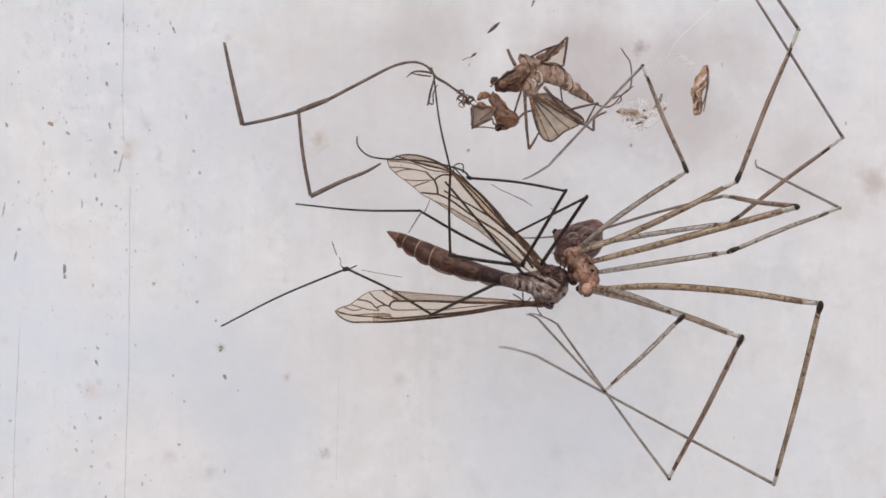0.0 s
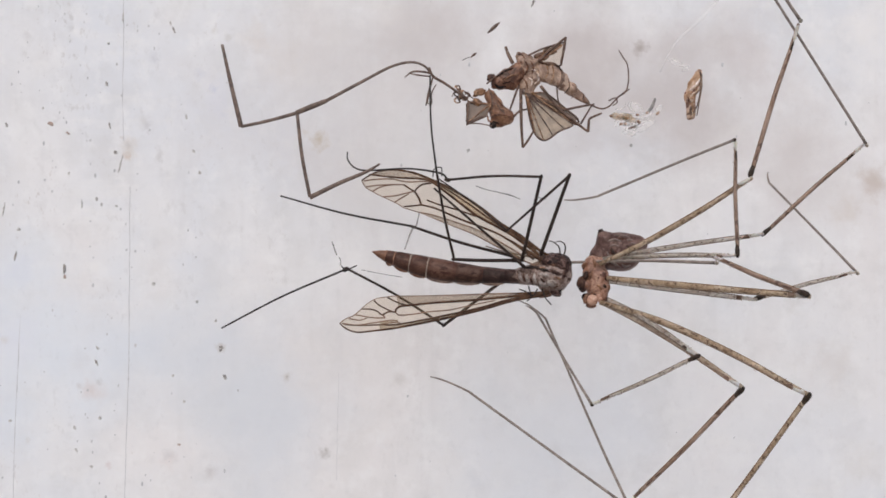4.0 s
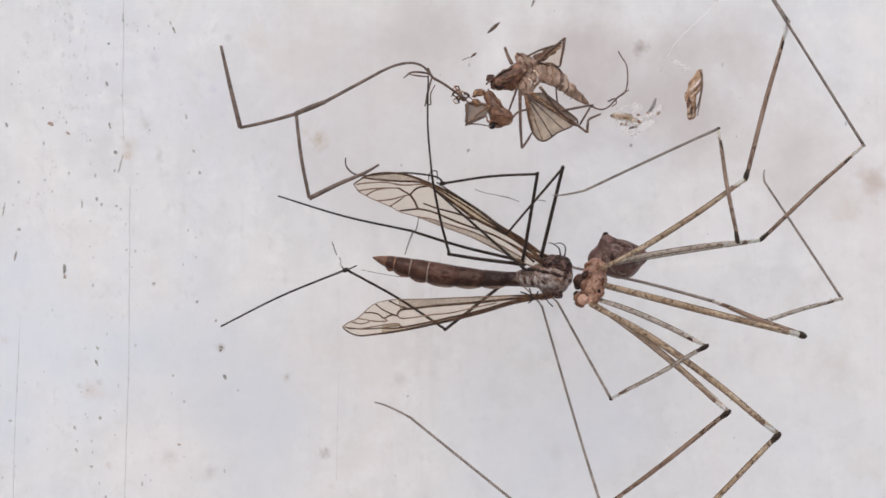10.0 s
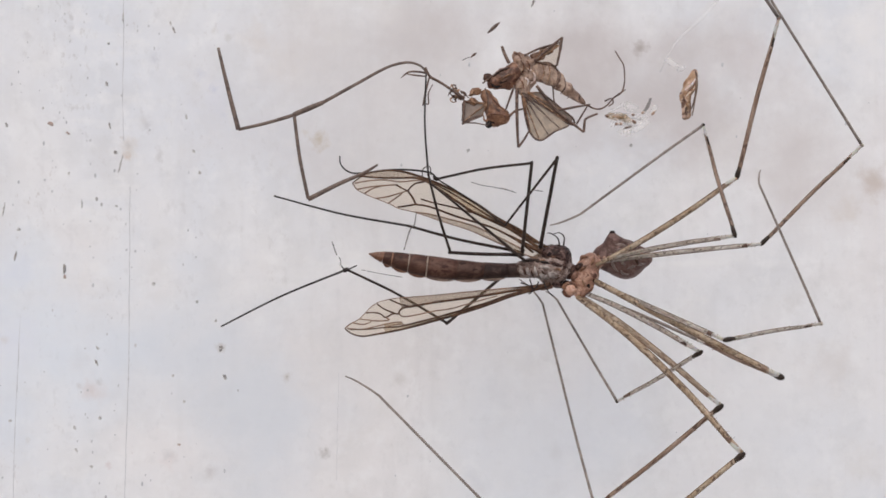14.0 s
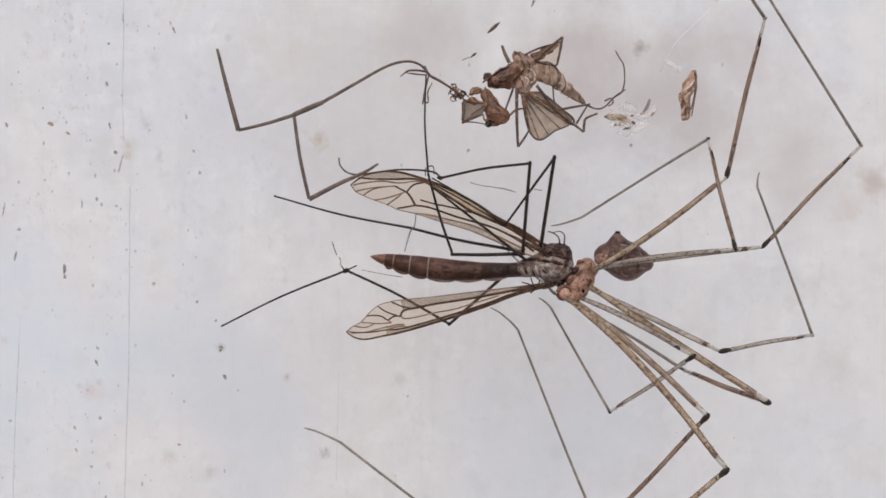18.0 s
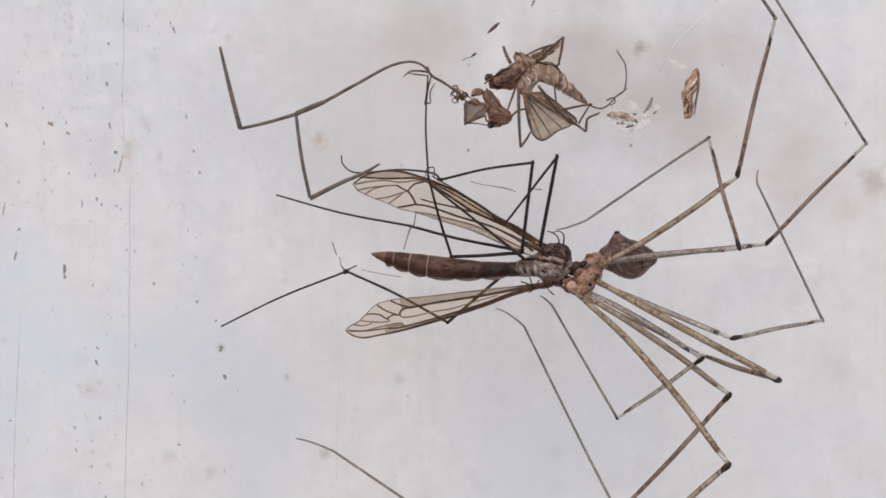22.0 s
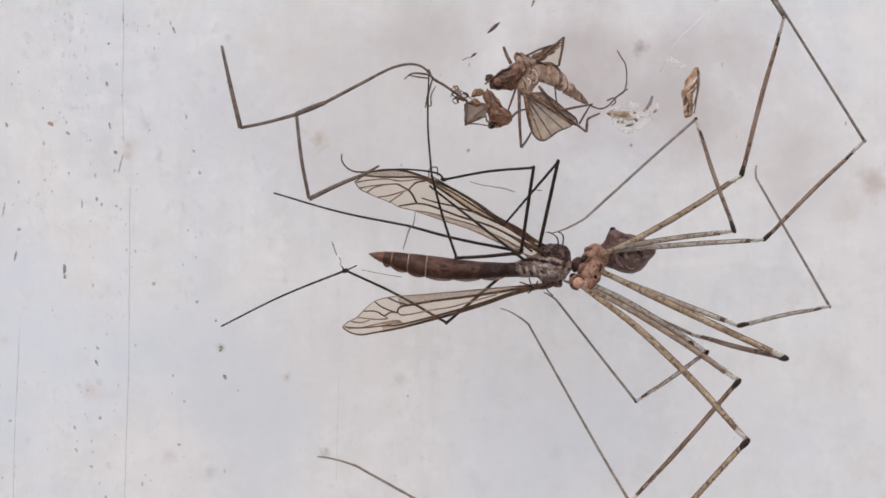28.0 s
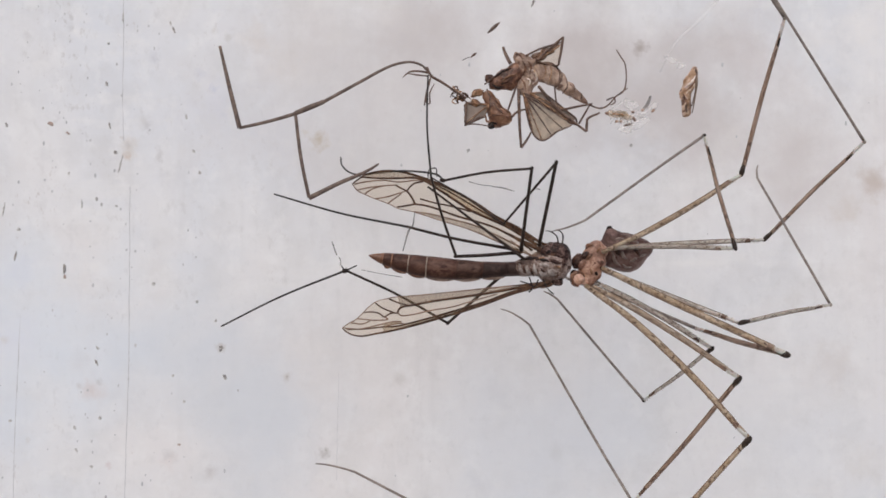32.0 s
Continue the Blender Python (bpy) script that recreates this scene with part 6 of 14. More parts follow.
    walk(spider_legs['B']['tibia'], [(0, rod(11.52, -1.78, -5.27, 23.36, -0.91, -2.73)), (0.5, rod(11.92, -2.35, -4.38, 23.55, -0.98, -1.17)), (1, rod(12.29, -2.52, -3.45, 23.76, -1.45, 0.38)), (1.5, rod(12.51, -1.84, -3.09, 23.87, -0.46, 0.98)), (2, rod(12.7, -0.14, -2.66, 23.97, 0.18, 1.85)), (2.5, rod(12.91, -0.78, -1.97, 23.73, -0.34, 3.51)), (3, rod(13.01, -0.76, -1.53, 23.42, -0.24, 4.7)), (3.5, rod(13.09, -2.56, 0.01, 22.72, -1.08, 7.24)), (5.5, rod(12.73, -2.96, 3.73, 20.64, -1.4, 12.8)), (6, rod(12.72, -1.63, 4.46, 19.69, -0.74, 14.36)), (6.5, rod(12.52, -1.3, 5.17, 18.59, -0.5, 15.65)), (7, rod(12.14, -0.41, 6.17, 17.25, 0.12, 17.17)), (7.5, rod(12.18, 0.75, 5.96, 16.39, 0.67, 17.34)), (8, rod(11.86, 0.57, 6.68, 15.22, 0.54, 18.34)), (8.5, rod(12.39, -0.49, 5.61, 17.34, -0.34, 16.69)), (9, rod(12.79, -0.59, 4.41, 19.08, -0.09, 14.79)), (9.5, rod(12.61, -0.94, 5, 18.46, -0.16, 15.61)), (10, rod(12.27, -0.32, 5.89, 17.32, 0.18, 16.92)), (10.5, rod(12, -0.04, 6.47, 16.15, 0.61, 17.86)), (11, rod(11.34, 0.86, 7.49, 14.44, 0.86, 19.24)), (11.5, rod(11.29, 0.57, 7.64, 14.19, 0.48, 19.43)), (12, rod(11.09, 0.07, 8, 14.02, 0.66, 19.77)), (12.5, rod(10.94, -0.41, 8.25, 13.59, 0.04, 20.09)), (13, rod(11.09, -0.09, 8.04, 13.54, 0.21, 19.93)), (13.5, rod(10.74, -0.03, 8.5, 12.96, 0.07, 20.43)), (14, rod(10.87, 0.65, 8.27, 12.96, 0.25, 20.21)), (14.5, rod(10.55, -0.05, 8.77, 12.42, -0.18, 20.76)), (16.5, rod(10.14, -0.15, 9.25, 11.4, -0.12, 21.33)), (17, rod(9.58, 0.22, 9.79, 11.09, 1.08, 21.81)), (17.5, rod(9.96, 1.33, 9.24, 11.08, 1.28, 21.33)), (18, rod(9.77, 1.06, 9.51, 10.69, 0.96, 21.61)), (18.5, rod(9.83, 0.71, 9.51, 10.51, 0.61, 21.63)), (19, rod(9.74, 0.71, 9.6, 10.39, 0.79, 21.72)), (19.5, rod(9.46, 1.4, 9.75, 9.74, 0.87, 21.88)), (20, rod(9.49, 0.99, 9.81, 9.6, 0.77, 21.95)), (20.5, rod(9.42, 1.51, 9.76, 9.73, 1.36, 21.9)), (21, rod(9.25, 1.54, 9.91, 9.45, 1.44, 22.05)), (21.5, rod(9.25, 1.58, 9.91, 9.32, 1.18, 22.04)), (22, rod(9.45, 1.27, 9.79, 9.5, 1.05, 21.93)), (22.5, rod(9.81, 1.72, 9.32, 10.38, 1.16, 21.43)), (23, rod(10.28, 1.94, 8.75, 11.24, -0.18, 20.66)), (23.5, rod(11.13, 1.27, 7.77, 13.22, 0.85, 19.72)), (24, rod(11.66, 1.19, 6.9, 14.72, 1.03, 18.65)), (24.5, rod(11.79, 0.95, 6.73, 14.95, 0.85, 18.45)), (25, rod(11.79, 0.88, 6.75, 15, 1.12, 18.45)), (25.5, rod(11.79, 0.89, 6.73, 14.98, 1.19, 18.45)), (27.5, rod(11.55, 1.83, 6.88, 14.8, 1.14, 18.55)), (28, rod(11.66, 1.58, 6.79, 14.83, 0.8, 18.48)), (28.5, rod(11.62, 1.64, 6.83, 14.91, 1.41, 18.5)), (29, rod(11.56, 1.77, 6.88, 14.79, 1.1, 18.56)), (29.5, rod(11.6, 1.74, 6.81, 14.76, 1.17, 18.53)), (30, rod(11.59, 1.73, 6.85, 14.85, 1.4, 18.54)), (30.5, rod(11.46, 1.83, 7.03, 14.6, 1.12, 18.73)), (31, rod(11.42, 1.98, 7.06, 14.41, 0.82, 18.77)), (31.5, rod(11.37, 1.88, 7.15, 14.46, 1.17, 18.87)), (32, rod(11.55, 1.9, 6.84, 14.69, 1.46, 18.56))])
    walk(spider_legs['B']['metatarsus'], [(0, rod(23.36, -0.91, -2.73, 30.22, -0.07, 13.8)), (0.5, rod(23.55, -0.98, -1.17, 29.7, -0.09, 15.63)), (1, rod(23.76, -1.45, 0.38, 29.28, -0.2, 17.37)), (1.5, rod(23.87, -0.46, 0.98, 28.54, -0.02, 18.26)), (2, rod(23.97, 0.18, 1.85, 27.82, -0.02, 19.34)), (2.5, rod(23.73, -0.34, 3.51, 26.52, -0.01, 21.2)), (3, rod(23.42, -0.24, 4.7, 24.94, 0, 22.55)), (3.5, rod(22.72, -1.08, 7.24, 22.94, -0.12, 25.13)), (5.5, rod(20.64, -1.4, 12.8, 18.15, -0.21, 30.5)), (6, rod(19.69, -0.74, 14.36, 15.78, -0.07, 31.83)), (6.5, rod(18.59, -0.5, 15.65, 12.66, -0.03, 32.55)), (7, rod(17.25, 0.12, 17.17, 9.25, -0.01, 33.19)), (7.5, rod(16.39, 0.67, 17.34, 7.67, -0.08, 32.97)), (8, rod(15.22, 0.54, 18.34, 6, -0.05, 33.68)), (8.5, rod(17.34, -0.34, 16.69, 10.05, -0.02, 33.05)), (9, rod(19.08, -0.09, 14.79, 13.46, -0.01, 31.8)), (9.5, rod(18.46, -0.16, 15.61, 12.28, -0.01, 32.42)), (10, rod(17.32, 0.18, 16.92, 9.87, -0.01, 33.21)), (10.5, rod(16.15, 0.61, 17.86, 7.31, -0.08, 33.42)), (11, rod(14.44, 0.86, 19.24, 4.32, -0.15, 33.98)), (11.5, rod(14.19, 0.48, 19.43, 4.01, -0.03, 34.16)), (12, rod(14.02, 0.66, 19.77, 3.58, -0.08, 34.3)), (12.5, rod(13.59, 0.04, 20.09, 3.14, -0.01, 34.64)), (13, rod(13.54, 0.21, 19.93, 2.86, -0.01, 34.3)), (13.5, rod(12.96, 0.07, 20.43, 2.16, -0.01, 34.72)), (14, rod(12.96, 0.25, 20.21, 1.96, -0.01, 34.35)), (14.5, rod(12.42, -0.18, 20.76, 1.38, -0.02, 34.86)), (16.5, rod(11.4, -0.12, 21.33, -0.27, -0.01, 34.93)), (17, rod(11.09, 1.08, 21.81, -1.03, -0.19, 34.94)), (17.5, rod(11.08, 1.28, 21.33, -1.2, -0.29, 34.27)), (18, rod(10.69, 0.96, 21.61, -1.62, -0.11, 34.59)), (18.5, rod(10.51, 0.61, 21.63, -1.88, -0.04, 34.55)), (19, rod(10.39, 0.79, 21.72, -2.22, -0.1, 34.41)), (19.5, rod(9.74, 0.87, 21.88, -3.05, -0.11, 34.38)), (20, rod(9.6, 0.77, 21.95, -3.33, -0.08, 34.32)), (20.5, rod(9.73, 1.36, 21.9, -3.42, -0.43, 33.94)), (21, rod(9.45, 1.44, 22.05, -3.77, -0.5, 33.98)), (21.5, rod(9.32, 1.18, 22.04, -3.88, -0.25, 34.07)), (22, rod(9.5, 1.05, 21.93, -3.72, -0.2, 33.96)), (22.5, rod(10.38, 1.16, 21.43, -2.34, -0.28, 33.96)), (23, rod(11.24, -0.18, 20.66, -0.56, -0.02, 34.14)), (23.5, rod(13.22, 0.85, 19.72, 2.1, -0.13, 33.73)), (24, rod(14.72, 1.03, 18.65, 4.54, -0.23, 33.33)), (24.5, rod(14.95, 0.85, 18.45, 4.86, -0.15, 33.22)), (25, rod(15, 1.12, 18.45, 4.84, -0.31, 33.13)), (25.5, rod(14.98, 1.19, 18.45, 4.82, -0.36, 33.12)), (27.5, rod(14.8, 1.14, 18.55, 4.8, -0.3, 33.35)), (28, rod(14.83, 0.8, 18.48, 4.99, -0.11, 33.42)), (28.5, rod(14.91, 1.41, 18.5, 4.79, -0.57, 33.15)), (29, rod(14.79, 1.1, 18.56, 4.77, -0.26, 33.35)), (29.5, rod(14.76, 1.17, 18.53, 4.69, -0.31, 33.26)), (30, rod(14.85, 1.4, 18.54, 4.63, -0.58, 33.12)), (30.5, rod(14.6, 1.12, 18.73, 4.48, -0.27, 33.45)), (31, rod(14.41, 0.82, 18.77, 4.37, -0.11, 33.58)), (31.5, rod(14.46, 1.17, 18.87, 4.26, -0.29, 33.53)), (32, rod(14.69, 1.46, 18.56, 4.31, -0.69, 33))])
    walk(spider_legs['C']['femur'], [(0, rod(1.17, 0, 1.25, 9.35, 1.52, -7.23)), (0.5, rod(1.17, 0, 1.25, 10.14, 1.04, -6.45)), (1, rod(1.17, 0, 1.25, 10.62, 0.89, -5.87)), (1.5, rod(1.17, 0, 1.25, 10.83, 1.46, -5.49)), (2, rod(1.17, 0, 1.25, 11.2, 2.12, -4.74)), (2.5, rod(1.17, 0, 1.25, 11.31, 1.39, -4.75)), (3, rod(1.17, 0, 1.25, 11.43, 1.73, -4.52)), (3.5, rod(1.17, 0, 1.25, 11.96, 0.02, -3.7)), (5.5, rod(1.17, 0, 1.25, 12.75, -0.36, -1.41)), (6, rod(1.17, 0, 1.25, 12.9, 0.81, -0.46)), (6.5, rod(1.17, 0, 1.25, 12.95, 1.46, 0.65)), (7, rod(1.17, 0, 1.25, 12.93, 1.62, 1.76)), (7.5, rod(1.17, 0, 1.25, 13.07, -0.32, 1.12)), (8, rod(1.17, 0, 1.25, 13.06, -0.54, 1.6)), (8.5, rod(1.17, 0, 1.25, 13.03, 0.72, 0.92)), (9, rod(1.17, 0, 1.25, 12.94, 1.06, -0.04)), (9.5, rod(1.17, 0, 1.25, 13, 0.73, 0.36)), (10, rod(1.17, 0, 1.25, 13.02, 1.03, 1.25)), (10.5, rod(1.17, 0, 1.25, 13.03, 0.54, 1.82)), (11, rod(1.17, 0, 1.25, 12.92, 0.83, 2.89)), (11.5, rod(1.17, 0, 1.25, 12.95, 0.66, 2.76)), (12, rod(1.17, 0, 1.25, 12.87, 0.86, 3.23)), (12.5, rod(1.17, 0, 1.25, 12.81, 1.01, 3.47)), (13, rod(1.17, 0, 1.25, 12.89, 0.33, 3.32)), (13.5, rod(1.17, 0, 1.25, 12.78, 0.11, 3.8)), (14, rod(1.17, 0, 1.25, 12.87, -0.12, 3.46)), (14.5, rod(1.17, 0, 1.25, 12.73, 0.04, 4.05)), (16.5, rod(1.17, 0, 1.25, 12.6, -1.13, 4.37)), (17, rod(1.17, 0, 1.25, 12.46, 0.13, 4.96)), (17.5, rod(1.17, 0, 1.25, 12.52, -1.81, 4.37)), (18, rod(1.17, 0, 1.25, 12.35, -2.38, 4.61)), (18.5, rod(1.17, 0, 1.25, 12.48, -1.02, 4.8)), (19, rod(1.17, 0, 1.25, 12.41, -0.63, 5.11)), (19.5, rod(1.17, 0, 1.25, 12.36, 0.38, 5.3)), (20, rod(1.17, 0, 1.25, 12.39, 0.21, 5.22)), (20.5, rod(1.17, 0, 1.25, 12.37, 0.07, 5.29)), (21, rod(1.17, 0, 1.25, 12.3, -0.06, 5.45)), (21.5, rod(1.17, 0, 1.25, 12.38, 0.04, 5.28)), (22, rod(1.17, 0, 1.25, 12.38, 0.02, 5.28)), (22.5, rod(1.17, 0, 1.25, 12.46, 1.01, 4.91)), (23, rod(1.17, 0, 1.25, 12.63, 0.87, 4.39)), (23.5, rod(1.17, 0, 1.25, 12.93, 0.55, 3.09)), (24, rod(1.17, 0, 1.25, 13.03, 0.85, 2.11)), (24.5, rod(1.17, 0, 1.25, 13.05, 0.51, 1.96)), (25, rod(1.17, 0, 1.25, 13.06, 0.27, 1.89)), (25.5, rod(1.17, 0, 1.25, 13.06, 0.58, 1.77)), (27.5, rod(1.17, 0, 1.25, 13, 1.23, 2.16)), (28, rod(1.17, 0, 1.25, 13.05, 0.63, 1.95)), (28.5, rod(1.17, 0, 1.25, 13.05, 0.82, 1.86)), (29, rod(1.17, 0, 1.25, 13.02, 1.21, 1.91)), (29.5, rod(1.17, 0, 1.25, 13.03, 1.04, 1.86)), (30, rod(1.17, 0, 1.25, 13.02, 1.04, 1.95)), (30.5, rod(1.17, 0, 1.25, 13.03, 0.84, 2.06)), (31.5, rod(1.17, 0, 1.25, 13.02, 0.86, 2.13)), (32, rod(1.17, 0, 1.25, 13.04, 0.93, 1.94))])
    walk(spider_legs['C']['tibia'], [(0, rod(9.35, 1.52, -7.23, 19.01, 0.13, -10.12)), (0.5, rod(10.14, 1.04, -6.45, 20.02, 0.18, -8.73)), (1, rod(10.62, 0.89, -5.87, 20.55, -0.28, -7.74)), (1.5, rod(10.83, 1.46, -5.49, 20.81, 0, -6.85)), (2, rod(11.2, 2.12, -4.74, 21.21, 0.64, -5.82)), (2.5, rod(11.31, 1.39, -4.75, 21.41, 0.16, -5.2)), (3, rod(11.43, 1.73, -4.52, 21.3, -0.7, -3.96)), (3.5, rod(11.96, 0.02, -3.7, 22.04, -0.43, -2.32)), (5.5, rod(12.75, -0.36, -1.41, 22.26, -0.49, 2.2)), (6, rod(12.9, 0.81, -0.46, 22.06, 0.39, 3.98)), (6.5, rod(12.95, 1.46, 0.65, 21.61, 0.76, 5.97)), (7, rod(12.93, 1.62, 1.76, 21.14, 0.78, 7.73)), (7.5, rod(13.07, -0.32, 1.12, 21.01, -0.47, 7.48)), (8, rod(13.06, -0.54, 1.6, 20.53, -0.45, 8.53)), (8.5, rod(13.03, 0.72, 0.92, 21.44, 0.47, 6.66)), (9, rod(12.94, 1.06, -0.04, 21.93, 0.66, 4.72)), (9.5, rod(13, 0.73, 0.36, 21.79, 0.49, 5.49)), (10, rod(13.02, 1.03, 1.25, 21.35, 0.09, 7.02)), (10.5, rod(13.03, 0.54, 1.82, 20.93, 0.21, 8.23)), (11, rod(12.92, 0.83, 2.89, 20.27, 0.21, 9.91)), (11.5, rod(12.95, 0.66, 2.76, 20.22, 0.11, 9.86)), (12, rod(12.87, 0.86, 3.23, 19.96, 0.04, 10.48)), (12.5, rod(12.81, 1.01, 3.47, 19.85, 0.67, 10.81)), (13, rod(12.89, 0.33, 3.32, 19.75, -0.07, 10.81)), (13.5, rod(12.78, 0.11, 3.8, 19.52, -0.19, 11.42)), (14, rod(12.87, -0.12, 3.46, 19.47, -0.69, 11.19)), (14.5, rod(12.73, 0.04, 4.05, 19.37, -0.44, 11.75)), (16.5, rod(12.6, -1.13, 4.37, 18.68, -1.31, 12.53)), (17, rod(12.46, 0.13, 4.96, 18.43, -0.62, 13.17)), (17.5, rod(12.52, -1.81, 4.37, 18.53, -1.58, 12.58)), (18, rod(12.35, -2.38, 4.61, 18.2, -2.24, 12.93)), (18.5, rod(12.48, -1.02, 4.8, 18.22, -1.42, 13.2)), (19, rod(12.41, -0.63, 5.11, 18.06, -0.85, 13.57)), (19.5, rod(12.36, 0.38, 5.3, 17.74, -0.51, 13.89)), (20, rod(12.39, 0.21, 5.22, 17.75, -0.79, 13.81)), (20.5, rod(12.37, 0.07, 5.29, 17.79, -0.64, 13.86)), (21, rod(12.3, -0.06, 5.45, 17.55, -0.9, 14.14)), (21.5, rod(12.38, 0.04, 5.28, 17.56, -0.88, 13.98)), (22, rod(12.38, 0.02, 5.28, 17.53, -1.08, 13.99)), (22.5, rod(12.46, 1.01, 4.91, 18.05, -0.18, 13.33)), (23, rod(12.63, 0.87, 4.39, 18.52, -0.26, 12.61)), (23.5, rod(12.93, 0.55, 3.09, 19.56, 0.01, 10.79)), (24, rod(13.03, 0.85, 2.11, 20.06, -0.51, 9.35)), (24.5, rod(13.05, 0.51, 1.96, 20.29, -0.21, 9.07)), (25, rod(13.06, 0.27, 1.89, 20.28, -0.33, 9.06)), (25.5, rod(13.06, 0.58, 1.77, 20.26, -0.37, 8.9)), (27.5, rod(13, 1.23, 2.16, 20.07, -0.39, 9.29)), (28, rod(13.05, 0.63, 1.95, 20.25, -0.36, 9.07)), (28.5, rod(13.05, 0.82, 1.86, 20.27, -0.29, 8.94)), (29, rod(13.02, 1.21, 1.91, 20.15, -0.38, 8.99)), (29.5, rod(13.03, 1.04, 1.86, 20.21, -0.17, 8.98)), (30, rod(13.02, 1.04, 1.95, 20.18, -0.18, 9.09)), (30.5, rod(13.03, 0.84, 2.06, 20.2, -0.05, 9.23)), (31.5, rod(13.02, 0.86, 2.13, 20.23, -0.04, 9.25)), (32, rod(13.04, 0.93, 1.94, 20.15, 0, 9.16))])
    walk(spider_legs['C']['metatarsus'], [(0, rod(19.01, 0.13, -10.12, 28.31, -0.09, 11.28)), (0.5, rod(20.02, 0.18, -8.73, 28.35, -0.12, 13.06)), (1, rod(20.55, -0.28, -7.74, 28.14, 0.13, 14.31)), (1.5, rod(20.81, 0, -6.85, 27.5, -0.01, 15.5)), (2, rod(21.21, 0.64, -5.82, 26.74, -0.52, 16.82)), (2.5, rod(21.41, 0.16, -5.2, 25.64, -0.11, 17.74)), (3, rod(21.3, -0.7, -3.96, 24.33, 0.26, 19.16)), (3.5, rod(22.04, -0.43, -2.32, 22.93, 0.21, 20.99)), (5.5, rod(22.26, -0.49, 2.2, 19.55, 0.26, 25.36)), (6, rod(22.06, 0.39, 3.98, 17.21, -0.39, 26.78)), (6.5, rod(21.61, 0.76, 5.97, 13.9, -1.04, 27.92)), (7, rod(21.14, 0.78, 7.73, 11.02, -1.01, 28.67)), (7.5, rod(21.01, -0.47, 7.48, 10.88, 0.23, 28.48)), (8, rod(20.53, -0.45, 8.53, 9.67, 0.23, 29.16)), (8.5, rod(21.44, 0.47, 6.66, 12.29, -0.48, 28.09)), (9, rod(21.93, 0.66, 4.72, 14.91, -0.78, 26.92)), (9.5, rod(21.79, 0.49, 5.49, 14.13, -0.52, 27.5)), (10, rod(21.35, 0.09, 7.02, 12.43, -0.08, 28.57)), (10.5, rod(20.93, 0.21, 8.23, 10.28, -0.18, 28.99)), (11, rod(20.27, 0.21, 9.91, 8.02, -0.18, 29.76)), (11.5, rod(20.22, 0.11, 9.86, 7.77, -0.1, 29.58)), (12, rod(19.96, 0.04, 10.48, 7.29, -0.04, 30.07)), (12.5, rod(19.85, 0.67, 10.81, 6.55, -0.84, 29.91)), (13, rod(19.75, -0.07, 10.81, 6.62, 0.03, 30.09)), (13.5, rod(19.52, -0.19, 11.42, 6.23, 0.11, 30.6)), (14, rod(19.47, -0.69, 11.19, 6.18, 0.31, 30.34)), (14.5, rod(19.37, -0.44, 11.75, 5.77, 0.22, 30.69)), (16.5, rod(18.68, -1.31, 12.53, 4.59, 0.43, 31.05)), (17, rod(18.43, -0.62, 13.17, 3.89, 0.28, 31.39)), (17.5, rod(18.53, -1.58, 12.58, 4.17, 0.44, 30.85)), (18, rod(18.2, -2.24, 12.93, 3.9, 0.42, 31.17)), (18.5, rod(18.22, -1.42, 13.2, 3.42, 0.44, 31.14)), (19, rod(18.06, -0.85, 13.57, 2.83, 0.35, 31.2)), (19.5, rod(17.74, -0.51, 13.89, 2.15, 0.24, 31.23)), (20, rod(17.75, -0.79, 13.81, 2.04, 0.34, 31.02)), (20.5, rod(17.79, -0.64, 13.86, 1.95, 0.3, 30.97)), (21, rod(17.55, -0.9, 14.14, 1.73, 0.36, 31.24)), (21.5, rod(17.56, -0.88, 13.98, 1.66, 0.36, 31.01)), (22, rod(17.53, -1.08, 13.99, 1.62, 0.4, 30.99)), (22.5, rod(18.05, -0.18, 13.33, 2.56, 0.1, 30.77)), (23, rod(18.52, -0.26, 12.61, 3.84, 0.14, 30.74)), (23.5, rod(19.56, 0.01, 10.79, 6.06, -0.02, 29.82)), (24, rod(20.06, -0.51, 9.35, 8.15, 0.24, 29.39)), (24.5, rod(20.29, -0.21, 9.07, 8.3, 0.12, 29.08)), (25, rod(20.28, -0.33, 9.06, 8.38, 0.17, 29.12)), (25.5, rod(20.26, -0.37, 8.9, 8.43, 0.19, 29)), (27.5, rod(20.07, -0.39, 9.29, 8.42, 0.19, 29.49)), (28, rod(20.25, -0.36, 9.07, 8.63, 0.18, 29.29)), (28.5, rod(20.27, -0.29, 8.94, 8.58, 0.15, 29.12)), (29, rod(20.15, -0.38, 8.99, 8.46, 0.2, 29.17)), (29.5, rod(20.21, -0.17, 8.98, 8.37, 0.09, 29.08)), (30, rod(20.18, -0.18, 9.09, 8.3, 0.1, 29.16)), (30.5, rod(20.2, -0.05, 9.23, 8.22, 0.02, 29.24)), (31, rod(20.18, -0.04, 9.27, 8.16, 0.02, 29.26)), (31.5, rod(20.23, -0.04, 9.25, 8.16, 0.01, 29.21)), (32, rod(20.15, 0, 9.16, 8.02, -0.01, 29.09))])
